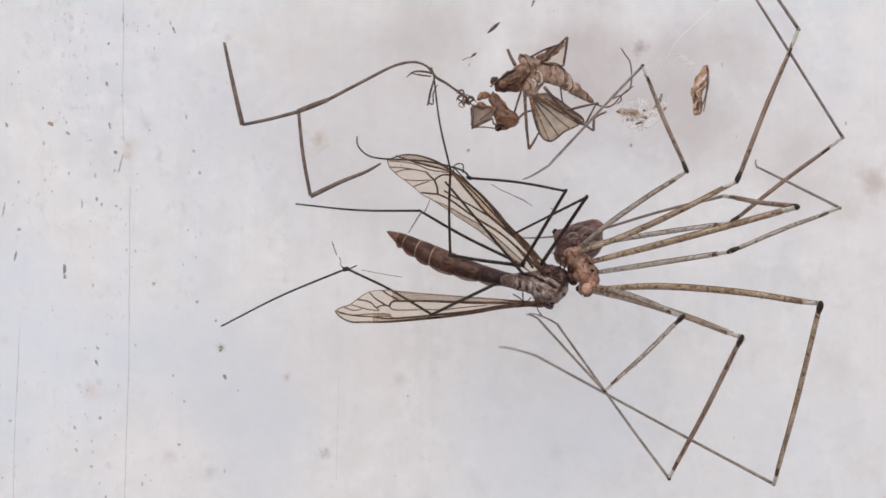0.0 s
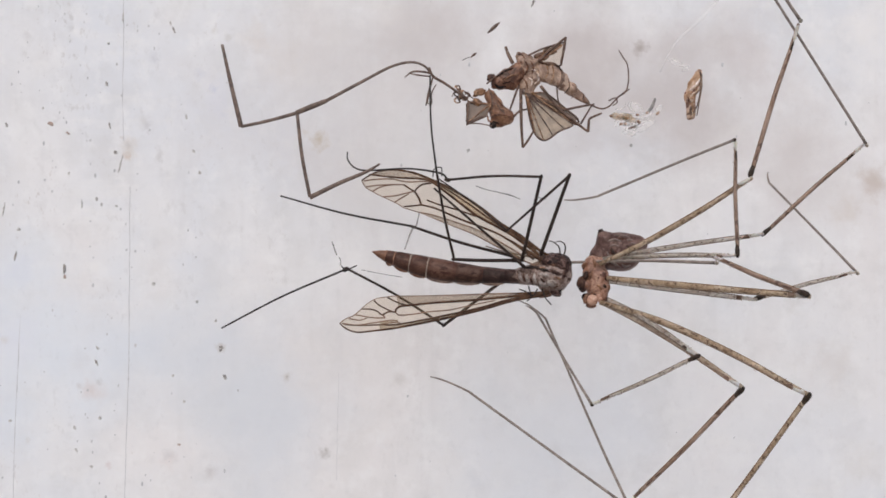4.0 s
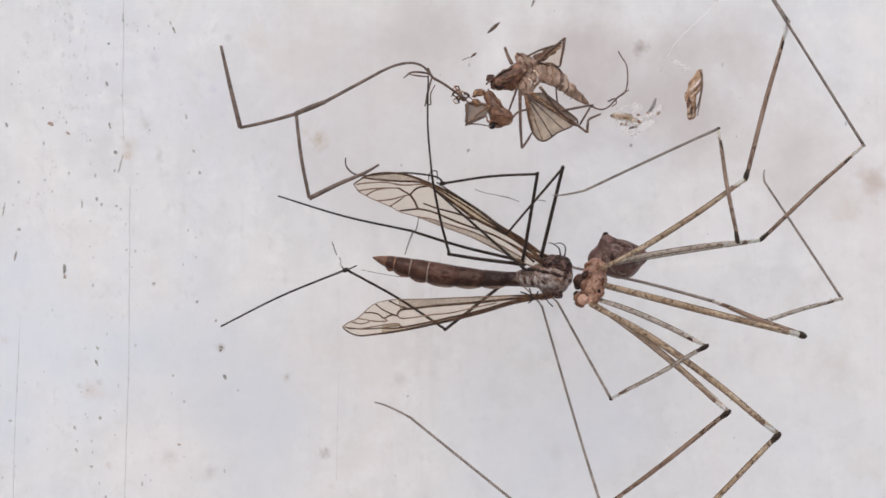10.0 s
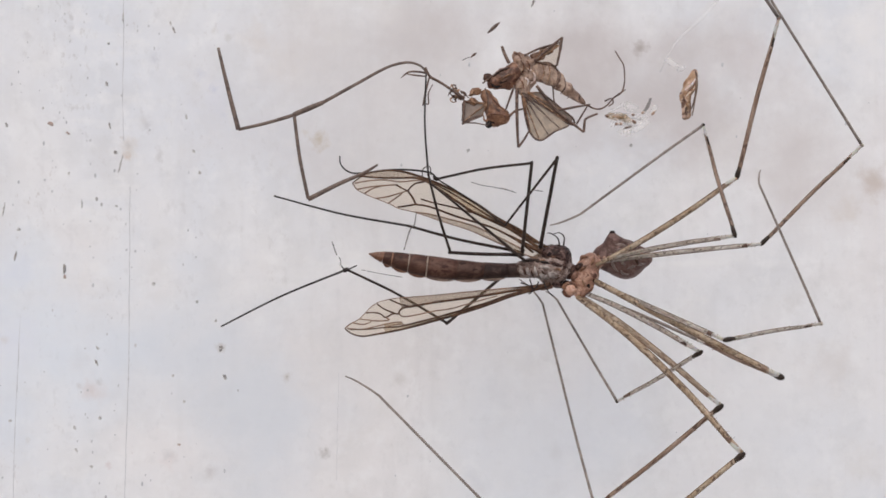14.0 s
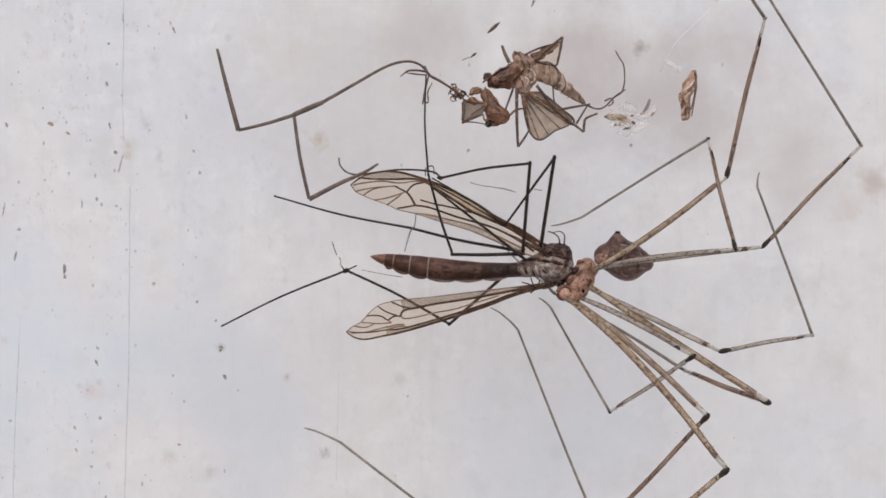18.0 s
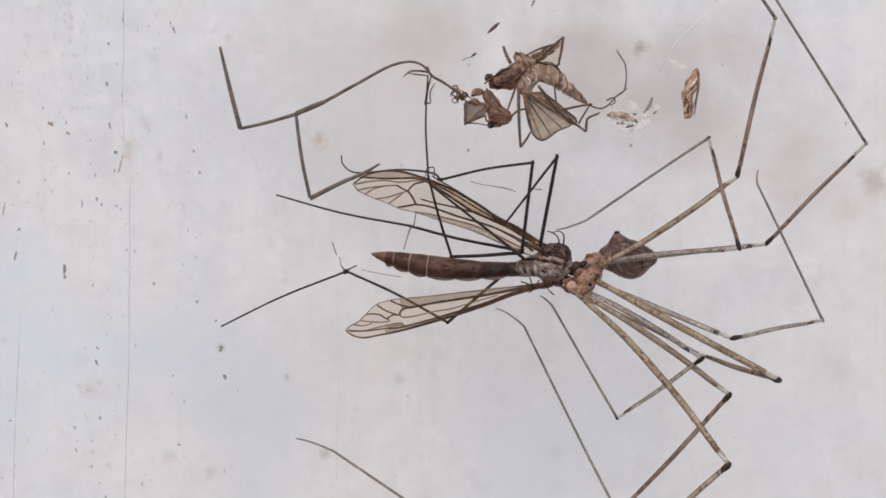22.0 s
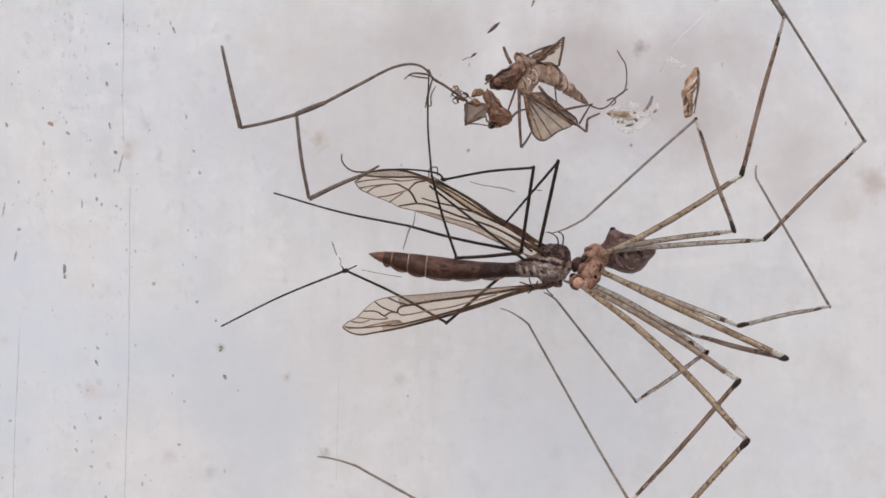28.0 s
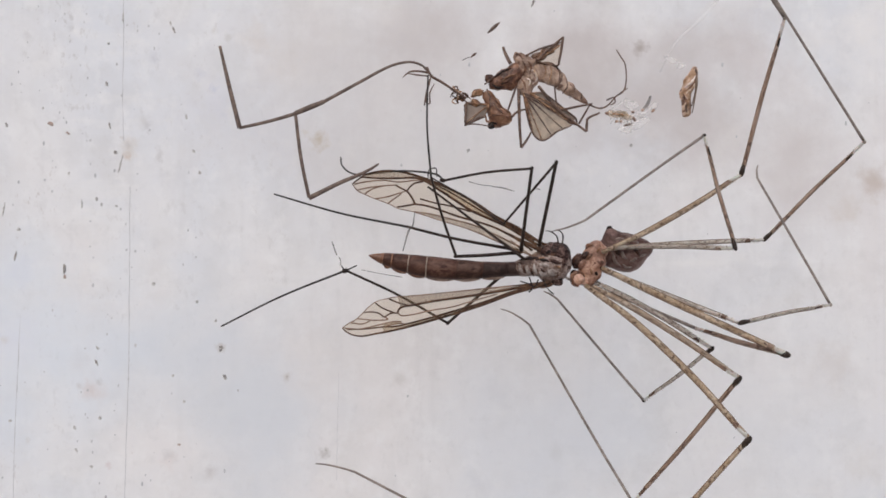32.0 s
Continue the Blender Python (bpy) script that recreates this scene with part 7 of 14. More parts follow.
    walk(spider_legs['D']['femur'], [(0, rod(0.35, 0.5, -0.9, 6.23, -7.7, -6.58)), (0.5, rod(0.58, 0.5, -0.79, 7.45, -6.93, -6.38)), (1, rod(0.69, 0.5, -0.66, 7.53, -6.75, -6.57)), (1.5, rod(0.72, 0.5, -0.68, 7.89, -6.92, -5.92)), (2, rod(0.77, 0.5, -0.69, 9.04, -6.22, -5.19)), (2.5, rod(0.75, 0.5, -0.66, 8.07, -6.96, -5.67)), (3, rod(0.77, 0.5, -0.66, 8.49, -6.71, -5.44)), (3.5, rod(0.82, 0.5, -0.58, 8.32, -6.59, -5.89)), (5.5, rod(0.98, 0.5, -0.38, 8.06, -7.51, -5.17)), (6, rod(0.98, 0.5, -0.38, 8.01, -7.75, -4.86)), (6.5, rod(0.98, 0.5, -0.37, 8.71, -7.49, -4.11)), (7, rod(0.98, 0.5, -0.36, 9.04, -7.24, -3.94)), (7.5, rod(0.98, 0.5, -0.35, 8.39, -7.3, -5.07)), (8, rod(0.98, 0.5, -0.35, 8.05, -7.87, -4.66)), (8.5, rod(0.98, 0.5, -0.36, 9.46, -6.3, -4.77)), (9, rod(0.98, 0.5, -0.36, 9.85, -5.2, -5.44)), (9.5, rod(0.98, 0.5, -0.36, 10.78, -3.57, -5.19)), (10, rod(0.98, 0.5, -0.36, 10.28, -5.48, -4.2)), (10.5, rod(0.98, 0.5, -0.35, 9.49, -6.57, -4.26)), (11, rod(0.98, 0.5, -0.35, 9.8, -6.62, -3.28)), (11.5, rod(0.98, 0.5, -0.35, 8.65, -7.74, -3.75)), (12, rod(0.98, 0.5, -0.35, 8.86, -7.74, -3.19)), (12.5, rod(0.98, 0.5, -0.35, 8.61, -8, -3.19)), (13, rod(0.98, 0.5, -0.34, 8.81, -7.74, -3.36)), (13.5, rod(0.98, 0.5, -0.35, 9.21, -7.52, -2.7)), (14, rod(0.98, 0.5, -0.34, 8.93, -7.6, -3.39)), (14.5, rod(0.98, 0.5, -0.34, 8.49, -8.09, -3.28)), (16.5, rod(0.98, 0.5, -0.34, 8.82, -7.8, -3.31)), (17, rod(0.98, 0.5, -0.34, 8.57, -8.17, -2.9)), (17.5, rod(0.98, 0.5, -0.34, 8.95, -7.6, -3.46)), (18, rod(0.98, 0.5, -0.34, 9.4, -7.25, -3.07)), (18.5, rod(0.98, 0.5, -0.34, 9.43, -7.35, -2.66)), (19, rod(0.98, 0.5, -0.34, 9.74, -7.14, -2.02)), (19.5, rod(0.98, 0.5, -0.34, 9.49, -7.46, -1.84)), (20, rod(0.98, 0.5, -0.34, 9.43, -7.51, -2.03)), (20.5, rod(0.98, 0.5, -0.33, 9.72, -7.19, -1.91)), (21, rod(0.98, 0.5, -0.33, 10.02, -6.86, -1.64)), (21.5, rod(0.98, 0.5, -0.33, 9.48, -7.44, -2.15)), (22, rod(0.98, 0.5, -0.33, 9.72, -7.2, -1.95)), (22.5, rod(0.98, 0.5, -0.34, 9.5, -7.48, -1.81)), (23, rod(0.98, 0.5, -0.34, 10.05, -6.8, -1.69)), (23.5, rod(0.98, 0.5, -0.34, 9.5, -7.19, -2.83)), (24, rod(0.98, 0.5, -0.34, 9.63, -6.9, -3.18)), (24.5, rod(0.98, 0.5, -0.34, 9.31, -7.15, -3.54)), (25, rod(0.98, 0.5, -0.34, 8.97, -7.35, -3.97)), (25.5, rod(0.98, 0.5, -0.34, 8.85, -7.44, -4.03)), (27.5, rod(0.98, 0.5, -0.34, 9.74, -6.73, -3.23)), (28, rod(0.98, 0.5, -0.34, 9.18, -7.13, -3.9)), (28.5, rod(0.98, 0.5, -0.34, 9.15, -7.12, -4)), (29, rod(0.98, 0.5, -0.34, 8.92, -7.42, -3.93)), (29.5, rod(0.98, 0.5, -0.34, 8.96, -7.39, -3.89)), (30, rod(0.98, 0.5, -0.34, 9, -7.36, -3.86)), (31, rod(0.98, 0.5, -0.34, 9.01, -7.34, -3.85)), (31.5, rod(0.98, 0.5, -0.34, 9.09, -7.25, -3.83)), (32, rod(0.98, 0.5, -0.34, 9.27, -7.08, -3.79))])
    walk(spider_legs['D']['tibia'], [(0, rod(6.23, -7.7, -6.58, 12.56, -9.53, -10.54)), (0.5, rod(7.45, -6.93, -6.38, 14.23, -8.53, -9.61)), (1, rod(7.53, -6.75, -6.57, 14.33, -7.09, -10.12)), (1.5, rod(7.89, -6.92, -5.92, 14.87, -8.04, -8.9)), (2, rod(9.04, -6.22, -5.19, 16.29, -6.48, -7.71)), (2.5, rod(8.07, -6.96, -5.67, 15.28, -7.37, -8.29)), (3, rod(8.49, -6.71, -5.44, 15.85, -6.85, -7.63)), (3.5, rod(8.32, -6.59, -5.89, 15.65, -5.97, -8.08)), (5.5, rod(8.06, -7.51, -5.17, 15.32, -5.28, -6.3)), (6, rod(8.01, -7.75, -4.86, 15.37, -5.6, -5.37)), (6.5, rod(8.71, -7.49, -4.11, 15.98, -4.99, -3.99)), (7, rod(9.04, -7.24, -3.94, 16.19, -4.48, -3.49)), (7.5, rod(8.39, -7.3, -5.07, 15.61, -4.7, -4.81)), (8, rod(8.05, -7.87, -4.66, 15.26, -5.28, -4.21)), (8.5, rod(9.46, -6.3, -4.77, 16.45, -3.13, -4.61)), (9, rod(9.85, -5.2, -5.44, 16.68, -1.71, -5.83)), (9.5, rod(10.78, -3.57, -5.19, 17.6, -0.05, -5.2)), (10, rod(10.28, -5.48, -4.2, 17.23, -2.26, -3.7)), (10.5, rod(9.49, -6.57, -4.26, 16.52, -3.58, -3.56)), (11, rod(9.8, -6.62, -3.28, 16.9, -4.01, -1.94)), (11.5, rod(8.65, -7.74, -3.75, 15.73, -4.92, -2.76)), (12, rod(8.86, -7.74, -3.19, 16.02, -5.3, -1.86)), (12.5, rod(8.61, -8, -3.19, 15.66, -5.23, -1.89)), (13, rod(8.81, -7.74, -3.36, 15.93, -5.2, -2)), (13.5, rod(9.21, -7.52, -2.7, 16.31, -5.06, -1.1)), (14, rod(8.93, -7.6, -3.39, 16.05, -5.15, -1.89)), (14.5, rod(8.49, -8.09, -3.28, 15.52, -5.35, -1.84)), (16.5, rod(8.82, -7.8, -3.31, 15.62, -4.65, -1.65)), (17, rod(8.57, -8.17, -2.9, 15.38, -5.18, -1.02)), (17.5, rod(8.95, -7.6, -3.46, 15.79, -4.63, -1.63)), (18, rod(9.4, -7.25, -3.07, 16.22, -4.36, -1.05)), (18.5, rod(9.43, -7.35, -2.66, 16.18, -4.4, -0.48)), (19, rod(9.74, -7.14, -2.02, 16.48, -4.45, 0.49)), (19.5, rod(9.49, -7.46, -1.84, 16.2, -4.74, 0.74)), (20, rod(9.43, -7.51, -2.03, 16.12, -4.64, 0.43)), (20.5, rod(9.72, -7.19, -1.91, 16.39, -4.39, 0.67)), (21, rod(10.02, -6.86, -1.64, 16.68, -4.23, 1.11)), (21.5, rod(9.48, -7.44, -2.15, 16.09, -4.5, 0.45)), (22, rod(9.72, -7.2, -1.95, 16.32, -4.3, 0.69)), (22.5, rod(9.5, -7.48, -1.81, 16.15, -4.61, 0.75)), (23, rod(10.05, -6.8, -1.69, 16.82, -4.19, 0.82)), (23.5, rod(9.5, -7.19, -2.83, 16.39, -4.27, -1.1)), (24, rod(9.63, -6.9, -3.18, 16.65, -4.16, -1.71)), (24.5, rod(9.31, -7.15, -3.54, 16.27, -4.14, -2.3)), (25, rod(8.97, -7.35, -3.97, 15.98, -4.45, -2.82)), (25.5, rod(8.85, -7.44, -4.03, 15.83, -4.45, -2.9)), (27.5, rod(9.74, -6.73, -3.23, 16.81, -4, -1.92)), (28, rod(9.18, -7.13, -3.9, 16.24, -4.27, -2.83)), (28.5, rod(9.15, -7.12, -4, 16.2, -4.25, -2.98)), (29, rod(8.92, -7.42, -3.93, 15.95, -4.51, -2.9)), (29.5, rod(8.96, -7.39, -3.89, 15.99, -4.48, -2.84)), (30, rod(9, -7.36, -3.86, 16.03, -4.46, -2.79)), (31, rod(9.01, -7.34, -3.85, 16.1, -4.63, -2.69)), (31.5, rod(9.09, -7.25, -3.83, 16.16, -4.47, -2.66)), (32, rod(9.27, -7.08, -3.79, 16.3, -4.22, -2.66))])
    walk(spider_legs['D']['metatarsus'], [(0, rod(12.56, -9.53, -10.54, 14.28, 1.53, -6.06)), (0.5, rod(14.23, -8.53, -9.61, 14.9, 2.71, -5.3)), (1, rod(14.33, -7.09, -10.12, 15.57, 3.51, -4.53)), (1.5, rod(14.87, -8.04, -8.9, 15.48, 2.89, -3.84)), (2, rod(16.29, -6.48, -7.71, 16.21, 4.83, -3.53)), (2.5, rod(15.28, -7.37, -8.29, 15.86, 3.22, -2.56)), (3, rod(15.85, -6.85, -7.63, 15.8, 3.76, -1.92)), (3.5, rod(15.65, -5.97, -8.08, 16.04, 3.3, -0.38)), (5.5, rod(15.32, -5.28, -6.3, 14.92, 2.09, 3.22)), (6, rod(15.37, -5.6, -5.37, 14.55, 1.39, 4.42)), (6.5, rod(15.98, -4.99, -3.99, 14.38, 2.5, 5.32)), (7, rod(16.19, -4.48, -3.49, 14.14, 1.45, 6.81)), (7.5, rod(15.61, -4.7, -4.81, 13.6, -0.32, 6.23)), (8, rod(15.26, -5.28, -4.21, 12.56, -1.39, 6.88)), (8.5, rod(16.45, -3.13, -4.61, 14.4, 2.24, 5.99)), (9, rod(16.68, -1.71, -5.83, 15.35, 3.97, 4.71)), (9.5, rod(17.6, -0.05, -5.2, 15.58, 5.54, 5.29)), (10, rod(17.23, -2.26, -3.7, 14.85, 3.8, 6.44)), (10.5, rod(16.52, -3.58, -3.56, 13.71, 1.41, 7.05)), (11, rod(16.9, -4.01, -1.94, 13.12, 1.56, 8.06)), (11.5, rod(15.73, -4.92, -2.76, 12.32, -0.72, 8)), (12, rod(16.02, -5.3, -1.86, 12.33, -0.36, 8.5)), (12.5, rod(15.66, -5.23, -1.89, 12.05, -0.81, 8.72)), (13, rod(15.93, -5.2, -2, 12.12, -0.9, 8.6)), (13.5, rod(16.31, -5.06, -1.1, 12.09, -0.19, 9.09)), (14, rod(16.05, -5.15, -1.89, 12.08, -1.22, 8.79)), (14.5, rod(15.52, -5.35, -1.84, 11.68, -2.31, 9.18)), (16.5, rod(15.62, -4.65, -1.65, 10.82, -3.72, 9.37)), (17, rod(15.38, -5.18, -1.02, 10.82, -2.91, 9.9)), (17.5, rod(15.79, -4.63, -1.63, 11.14, -3.11, 9.38)), (18, rod(16.22, -4.36, -1.05, 11.09, -3.08, 9.79)), (18.5, rod(16.18, -4.4, -0.48, 11.02, -1.46, 10.02)), (19, rod(16.48, -4.45, 0.49, 11.02, -0.32, 10.4)), (19.5, rod(16.2, -4.74, 0.74, 10.75, -0.31, 10.53)), (20, rod(16.12, -4.64, 0.43, 10.55, -0.86, 10.43)), (20.5, rod(16.39, -4.39, 0.67, 10.73, -0.18, 10.44)), (21, rod(16.68, -4.23, 1.11, 10.77, 0.15, 10.66)), (21.5, rod(16.09, -4.5, 0.45, 10.37, -0.92, 10.44)), (22, rod(16.32, -4.3, 0.69, 10.5, -0.26, 10.45)), (22.5, rod(16.15, -4.61, 0.75, 10.74, 0.71, 10.12)), (23, rod(16.82, -4.19, 0.82, 11.5, 1.78, 9.84)), (23.5, rod(16.39, -4.27, -1.1, 12.14, 1.39, 8.66)), (24, rod(16.65, -4.16, -1.71, 12.92, 2.26, 7.78)), (24.5, rod(16.27, -4.14, -2.3, 12.86, 1.97, 7.52)), (25, rod(15.98, -4.45, -2.82, 12.58, 0.99, 7.38)), (25.5, rod(15.83, -4.45, -2.9, 12.48, 0.86, 7.39)), (27.5, rod(16.81, -4, -1.92, 12.86, 1.99, 7.76)), (28, rod(16.24, -4.27, -2.83, 12.6, 0.8, 7.49)), (28.5, rod(16.2, -4.25, -2.98, 12.53, 0.76, 7.35)), (29, rod(15.95, -4.51, -2.9, 12.45, 0.51, 7.48)), (29.5, rod(16.03, -4.45, -2.83, 12.5, 0.76, 7.45)), (30, rod(16.03, -4.46, -2.79, 12.55, 0.87, 7.44)), (31, rod(16.1, -4.63, -2.69, 12.47, 0.56, 7.56)), (31.5, rod(16.16, -4.47, -2.66, 12.51, 0.76, 7.56)), (32, rod(16.3, -4.22, -2.66, 12.58, 1.1, 7.49))])
    walk(spider_legs['E']['femur'], [(0, rod(0.8, -0.5, -0.11, 11.56, -6.7, -8.83)), (0.5, rod(0.8, -0.5, -0.11, 12.75, -6.55, -7.24)), (1, rod(0.8, -0.5, -0.11, 12.28, -6.72, -7.84)), (1.5, rod(0.8, -0.5, -0.11, 12.96, -6.63, -6.79)), (2, rod(0.8, -0.5, -0.11, 14.17, -5.54, -5.2)), (2.5, rod(0.79, -0.5, -0.12, 12.71, -7.64, -6.21)), (3, rod(0.79, -0.5, -0.12, 13.18, -6.98, -6)), (3.5, rod(0.78, -0.5, -0.12, 11.79, -8.33, -7.02)), (5.5, rod(0.77, -0.5, -0.12, 9.87, -11.56, -5.13)), (6, rod(0.77, -0.5, -0.12, 10.22, -11.19, -5.28)), (6.5, rod(0.77, -0.5, -0.13, 11.61, -10.04, -4.79)), (7, rod(0.77, -0.5, -0.14, 12.69, -8.37, -5.26)), (7.5, rod(0.77, -0.5, -0.15, 12.19, -7.16, -7.6)), (8, rod(0.77, -0.5, -0.15, 11.81, -8.42, -6.9)), (8.5, rod(0.77, -0.5, -0.14, 12.18, -8.37, -6.31)), (9, rod(0.77, -0.5, -0.14, 11.7, -8.74, -6.68)), (9.5, rod(0.77, -0.5, -0.14, 11.94, -9.01, -5.87)), (10, rod(0.77, -0.5, -0.14, 12.25, -9.08, -5.13)), (10.5, rod(0.77, -0.5, -0.15, 12.41, -8.44, -5.77)), (11, rod(0.77, -0.5, -0.15, 12.68, -8.88, -4.4)), (11.5, rod(0.77, -0.5, -0.16, 12.24, -8.65, -5.82)), (12, rod(0.77, -0.5, -0.15, 12.37, -9.07, -4.85)), (12.5, rod(0.77, -0.5, -0.15, 12.16, -9.3, -4.94)), (13, rod(0.77, -0.5, -0.16, 12.61, -8.41, -5.4)), (13.5, rod(0.77, -0.5, -0.16, 12.72, -8.81, -4.41)), (14, rod(0.77, -0.5, -0.16, 12.82, -7.95, -5.57)), (14.5, rod(0.77, -0.5, -0.16, 12.65, -8.2, -5.61)), (16.5, rod(0.77, -0.5, -0.16, 13.25, -6.7, -6.15)), (17, rod(0.77, -0.5, -0.16, 12.77, -7.99, -5.64)), (17.5, rod(0.77, -0.5, -0.16, 13.28, -5.76, -6.94)), (18, rod(0.77, -0.5, -0.16, 13.25, -6.86, -5.99)), (18.5, rod(0.77, -0.5, -0.16, 13.02, -7.4, -5.87)), (19, rod(0.77, -0.5, -0.16, 13.13, -8.1, -4.58)), (19.5, rod(0.77, -0.5, -0.16, 12.6, -9.05, -4.28)), (20, rod(0.77, -0.5, -0.17, 12.82, -8.56, -4.64)), (20.5, rod(0.77, -0.5, -0.17, 12.84, -8.78, -4.14)), (21, rod(0.77, -0.5, -0.17, 12.98, -8.75, -3.75)), (21.5, rod(0.77, -0.5, -0.17, 12.75, -8.79, -4.4)), (22, rod(0.77, -0.5, -0.17, 13.03, -8.62, -3.9)), (22.5, rod(0.77, -0.5, -0.17, 12.41, -9.65, -3.46)), (23, rod(0.77, -0.5, -0.16, 12.64, -9.4, -3.31)), (23.5, rod(0.77, -0.5, -0.16, 12.47, -8.9, -4.91)), (24, rod(0.77, -0.5, -0.16, 12.56, -8.83, -4.81)), (24.5, rod(0.77, -0.5, -0.16, 12.62, -8.12, -5.78)), (25, rod(0.77, -0.5, -0.16, 12.45, -7.66, -6.68)), (25.5, rod(0.77, -0.5, -0.16, 12.16, -8.13, -6.65)), (27.5, rod(0.77, -0.5, -0.16, 11.95, -9.71, -4.65)), (28, rod(0.77, -0.5, -0.16, 11.75, -9.21, -5.95)), (28.5, rod(0.77, -0.5, -0.16, 11.82, -9.05, -6.07)), (29, rod(0.77, -0.5, -0.16, 11.65, -9.27, -6.05)), (29.5, rod(0.77, -0.5, -0.16, 11.71, -9.32, -5.87)), (30.5, rod(0.77, -0.5, -0.16, 11.75, -9.24, -5.91)), (31.5, rod(0.77, -0.5, -0.16, 11.7, -9.31, -5.91)), (32, rod(0.77, -0.5, -0.16, 11.94, -9.1, -5.76))])
    walk(spider_legs['E']['tibia'], [(0, rod(11.56, -6.7, -8.83, 10.5, 0.46, -5.46)), (0.5, rod(12.75, -6.55, -7.24, 11.8, 0.73, -4.12)), (1, rod(12.28, -6.72, -7.84, 11.55, 0.13, -3.81)), (1.5, rod(12.96, -6.63, -6.79, 12, 0.39, -3.12)), (2, rod(14.17, -5.54, -5.2, 14.47, 1.32, -1.13)), (2.5, rod(12.71, -7.64, -6.21, 12.31, -1.14, -1.61)), (3, rod(13.18, -6.98, -6, 12.03, -0.13, -2.06)), (3.5, rod(11.79, -8.33, -7.02, 9.91, -1.55, -3.25)), (5.5, rod(9.87, -11.56, -5.13, 4.58, -9.53, 0.49)), (6, rod(10.22, -11.19, -5.28, 4.84, -8.24, -0.17)), (6.5, rod(11.61, -10.04, -4.79, 6.58, -5.17, -0.96)), (7, rod(12.69, -8.37, -5.26, 9.2, -1.81, -2.34)), (7.5, rod(12.19, -7.16, -7.6, 8.94, -0.35, -4.98)), (8, rod(11.81, -8.42, -6.9, 8.11, -1.66, -4.82)), (8.5, rod(12.18, -8.37, -6.31, 8.21, -2.02, -3.54)), (9, rod(11.7, -8.74, -6.68, 7.87, -2.38, -3.74)), (9.5, rod(11.94, -9.01, -5.87, 7.8, -2.85, -2.95)), (10, rod(12.25, -9.08, -5.13, 8.03, -2.86, -2.43)), (10.5, rod(12.41, -8.44, -5.77, 8.4, -1.95, -3.43)), (11, rod(12.68, -8.88, -4.4, 8.64, -2.17, -2.88)), (11.5, rod(12.24, -8.65, -5.82, 8.22, -2.07, -3.78)), (12, rod(12.37, -9.07, -4.85, 7.99, -2.65, -3.05)), (12.5, rod(12.16, -9.3, -4.94, 7.85, -2.87, -3)), (13, rod(12.61, -8.41, -5.4, 8.15, -2.11, -3.34)), (13.5, rod(12.72, -8.81, -4.41, 7.84, -2.74, -2.68)), (14, rod(12.82, -7.95, -5.57, 8.43, -1.52, -3.86)), (14.5, rod(12.65, -8.2, -5.61, 8.52, -1.63, -3.74)), (16.5, rod(13.25, -6.7, -6.15, 8.92, -0.33, -4.06)), (17, rod(12.77, -7.99, -5.64, 8.52, -1.55, -3.61)), (17.5, rod(13.28, -5.76, -6.94, 9.33, 0.86, -4.89)), (18, rod(13.25, -6.86, -5.99, 8.62, -0.4, -5.17)), (18.5, rod(13.02, -7.4, -5.87, 8.61, -0.88, -4.51)), (19, rod(13.13, -8.1, -4.58, 8.38, -1.69, -4.27)), (19.5, rod(12.6, -9.05, -4.28, 8.25, -2.37, -4)), (20, rod(12.82, -8.56, -4.64, 7.74, -2.4, -4.45)), (20.5, rod(12.84, -8.78, -4.14, 9.04, -1.76, -3.95)), (21, rod(12.98, -8.75, -3.75, 9.05, -1.81, -3.73)), (21.5, rod(12.75, -8.79, -4.4, 8.94, -1.78, -4.05)), (22, rod(13.03, -8.62, -3.9, 8.97, -1.75, -3.68)), (22.5, rod(12.41, -9.65, -3.46, 7.8, -3.14, -3.28)), (23, rod(12.64, -9.4, -3.31, 7.43, -3.37, -2.99)), (23.5, rod(12.47, -8.9, -4.91, 7.37, -2.81, -4.1)), (24, rod(12.56, -8.83, -4.81, 7.28, -2.88, -4.27)), (24.5, rod(12.62, -8.12, -5.78, 7.38, -2.16, -4.95)), (25, rod(12.45, -7.66, -6.68, 7.4, -1.58, -5.5)), (25.5, rod(12.16, -8.13, -6.65, 7.23, -1.97, -5.45)), (27.5, rod(11.95, -9.71, -4.65, 7.07, -3.44, -3.91)), (28, rod(11.75, -9.21, -5.95, 6.9, -2.98, -4.76)), (28.5, rod(11.82, -9.05, -6.07, 6.98, -2.82, -4.84)), (29, rod(11.65, -9.27, -6.05, 6.97, -2.95, -4.73)), (29.5, rod(11.71, -9.32, -5.87, 7.01, -3, -4.59)), (30, rod(11.74, -9.26, -5.91, 7.11, -2.91, -4.5)), (30.5, rod(11.75, -9.24, -5.91, 7.13, -2.88, -4.52)), (31, rod(11.69, -9.3, -5.94, 7.08, -2.93, -4.54)), (31.5, rod(11.7, -9.31, -5.91, 7.13, -2.95, -4.38)), (32, rod(11.94, -9.1, -5.76, 7.21, -2.81, -4.44))])
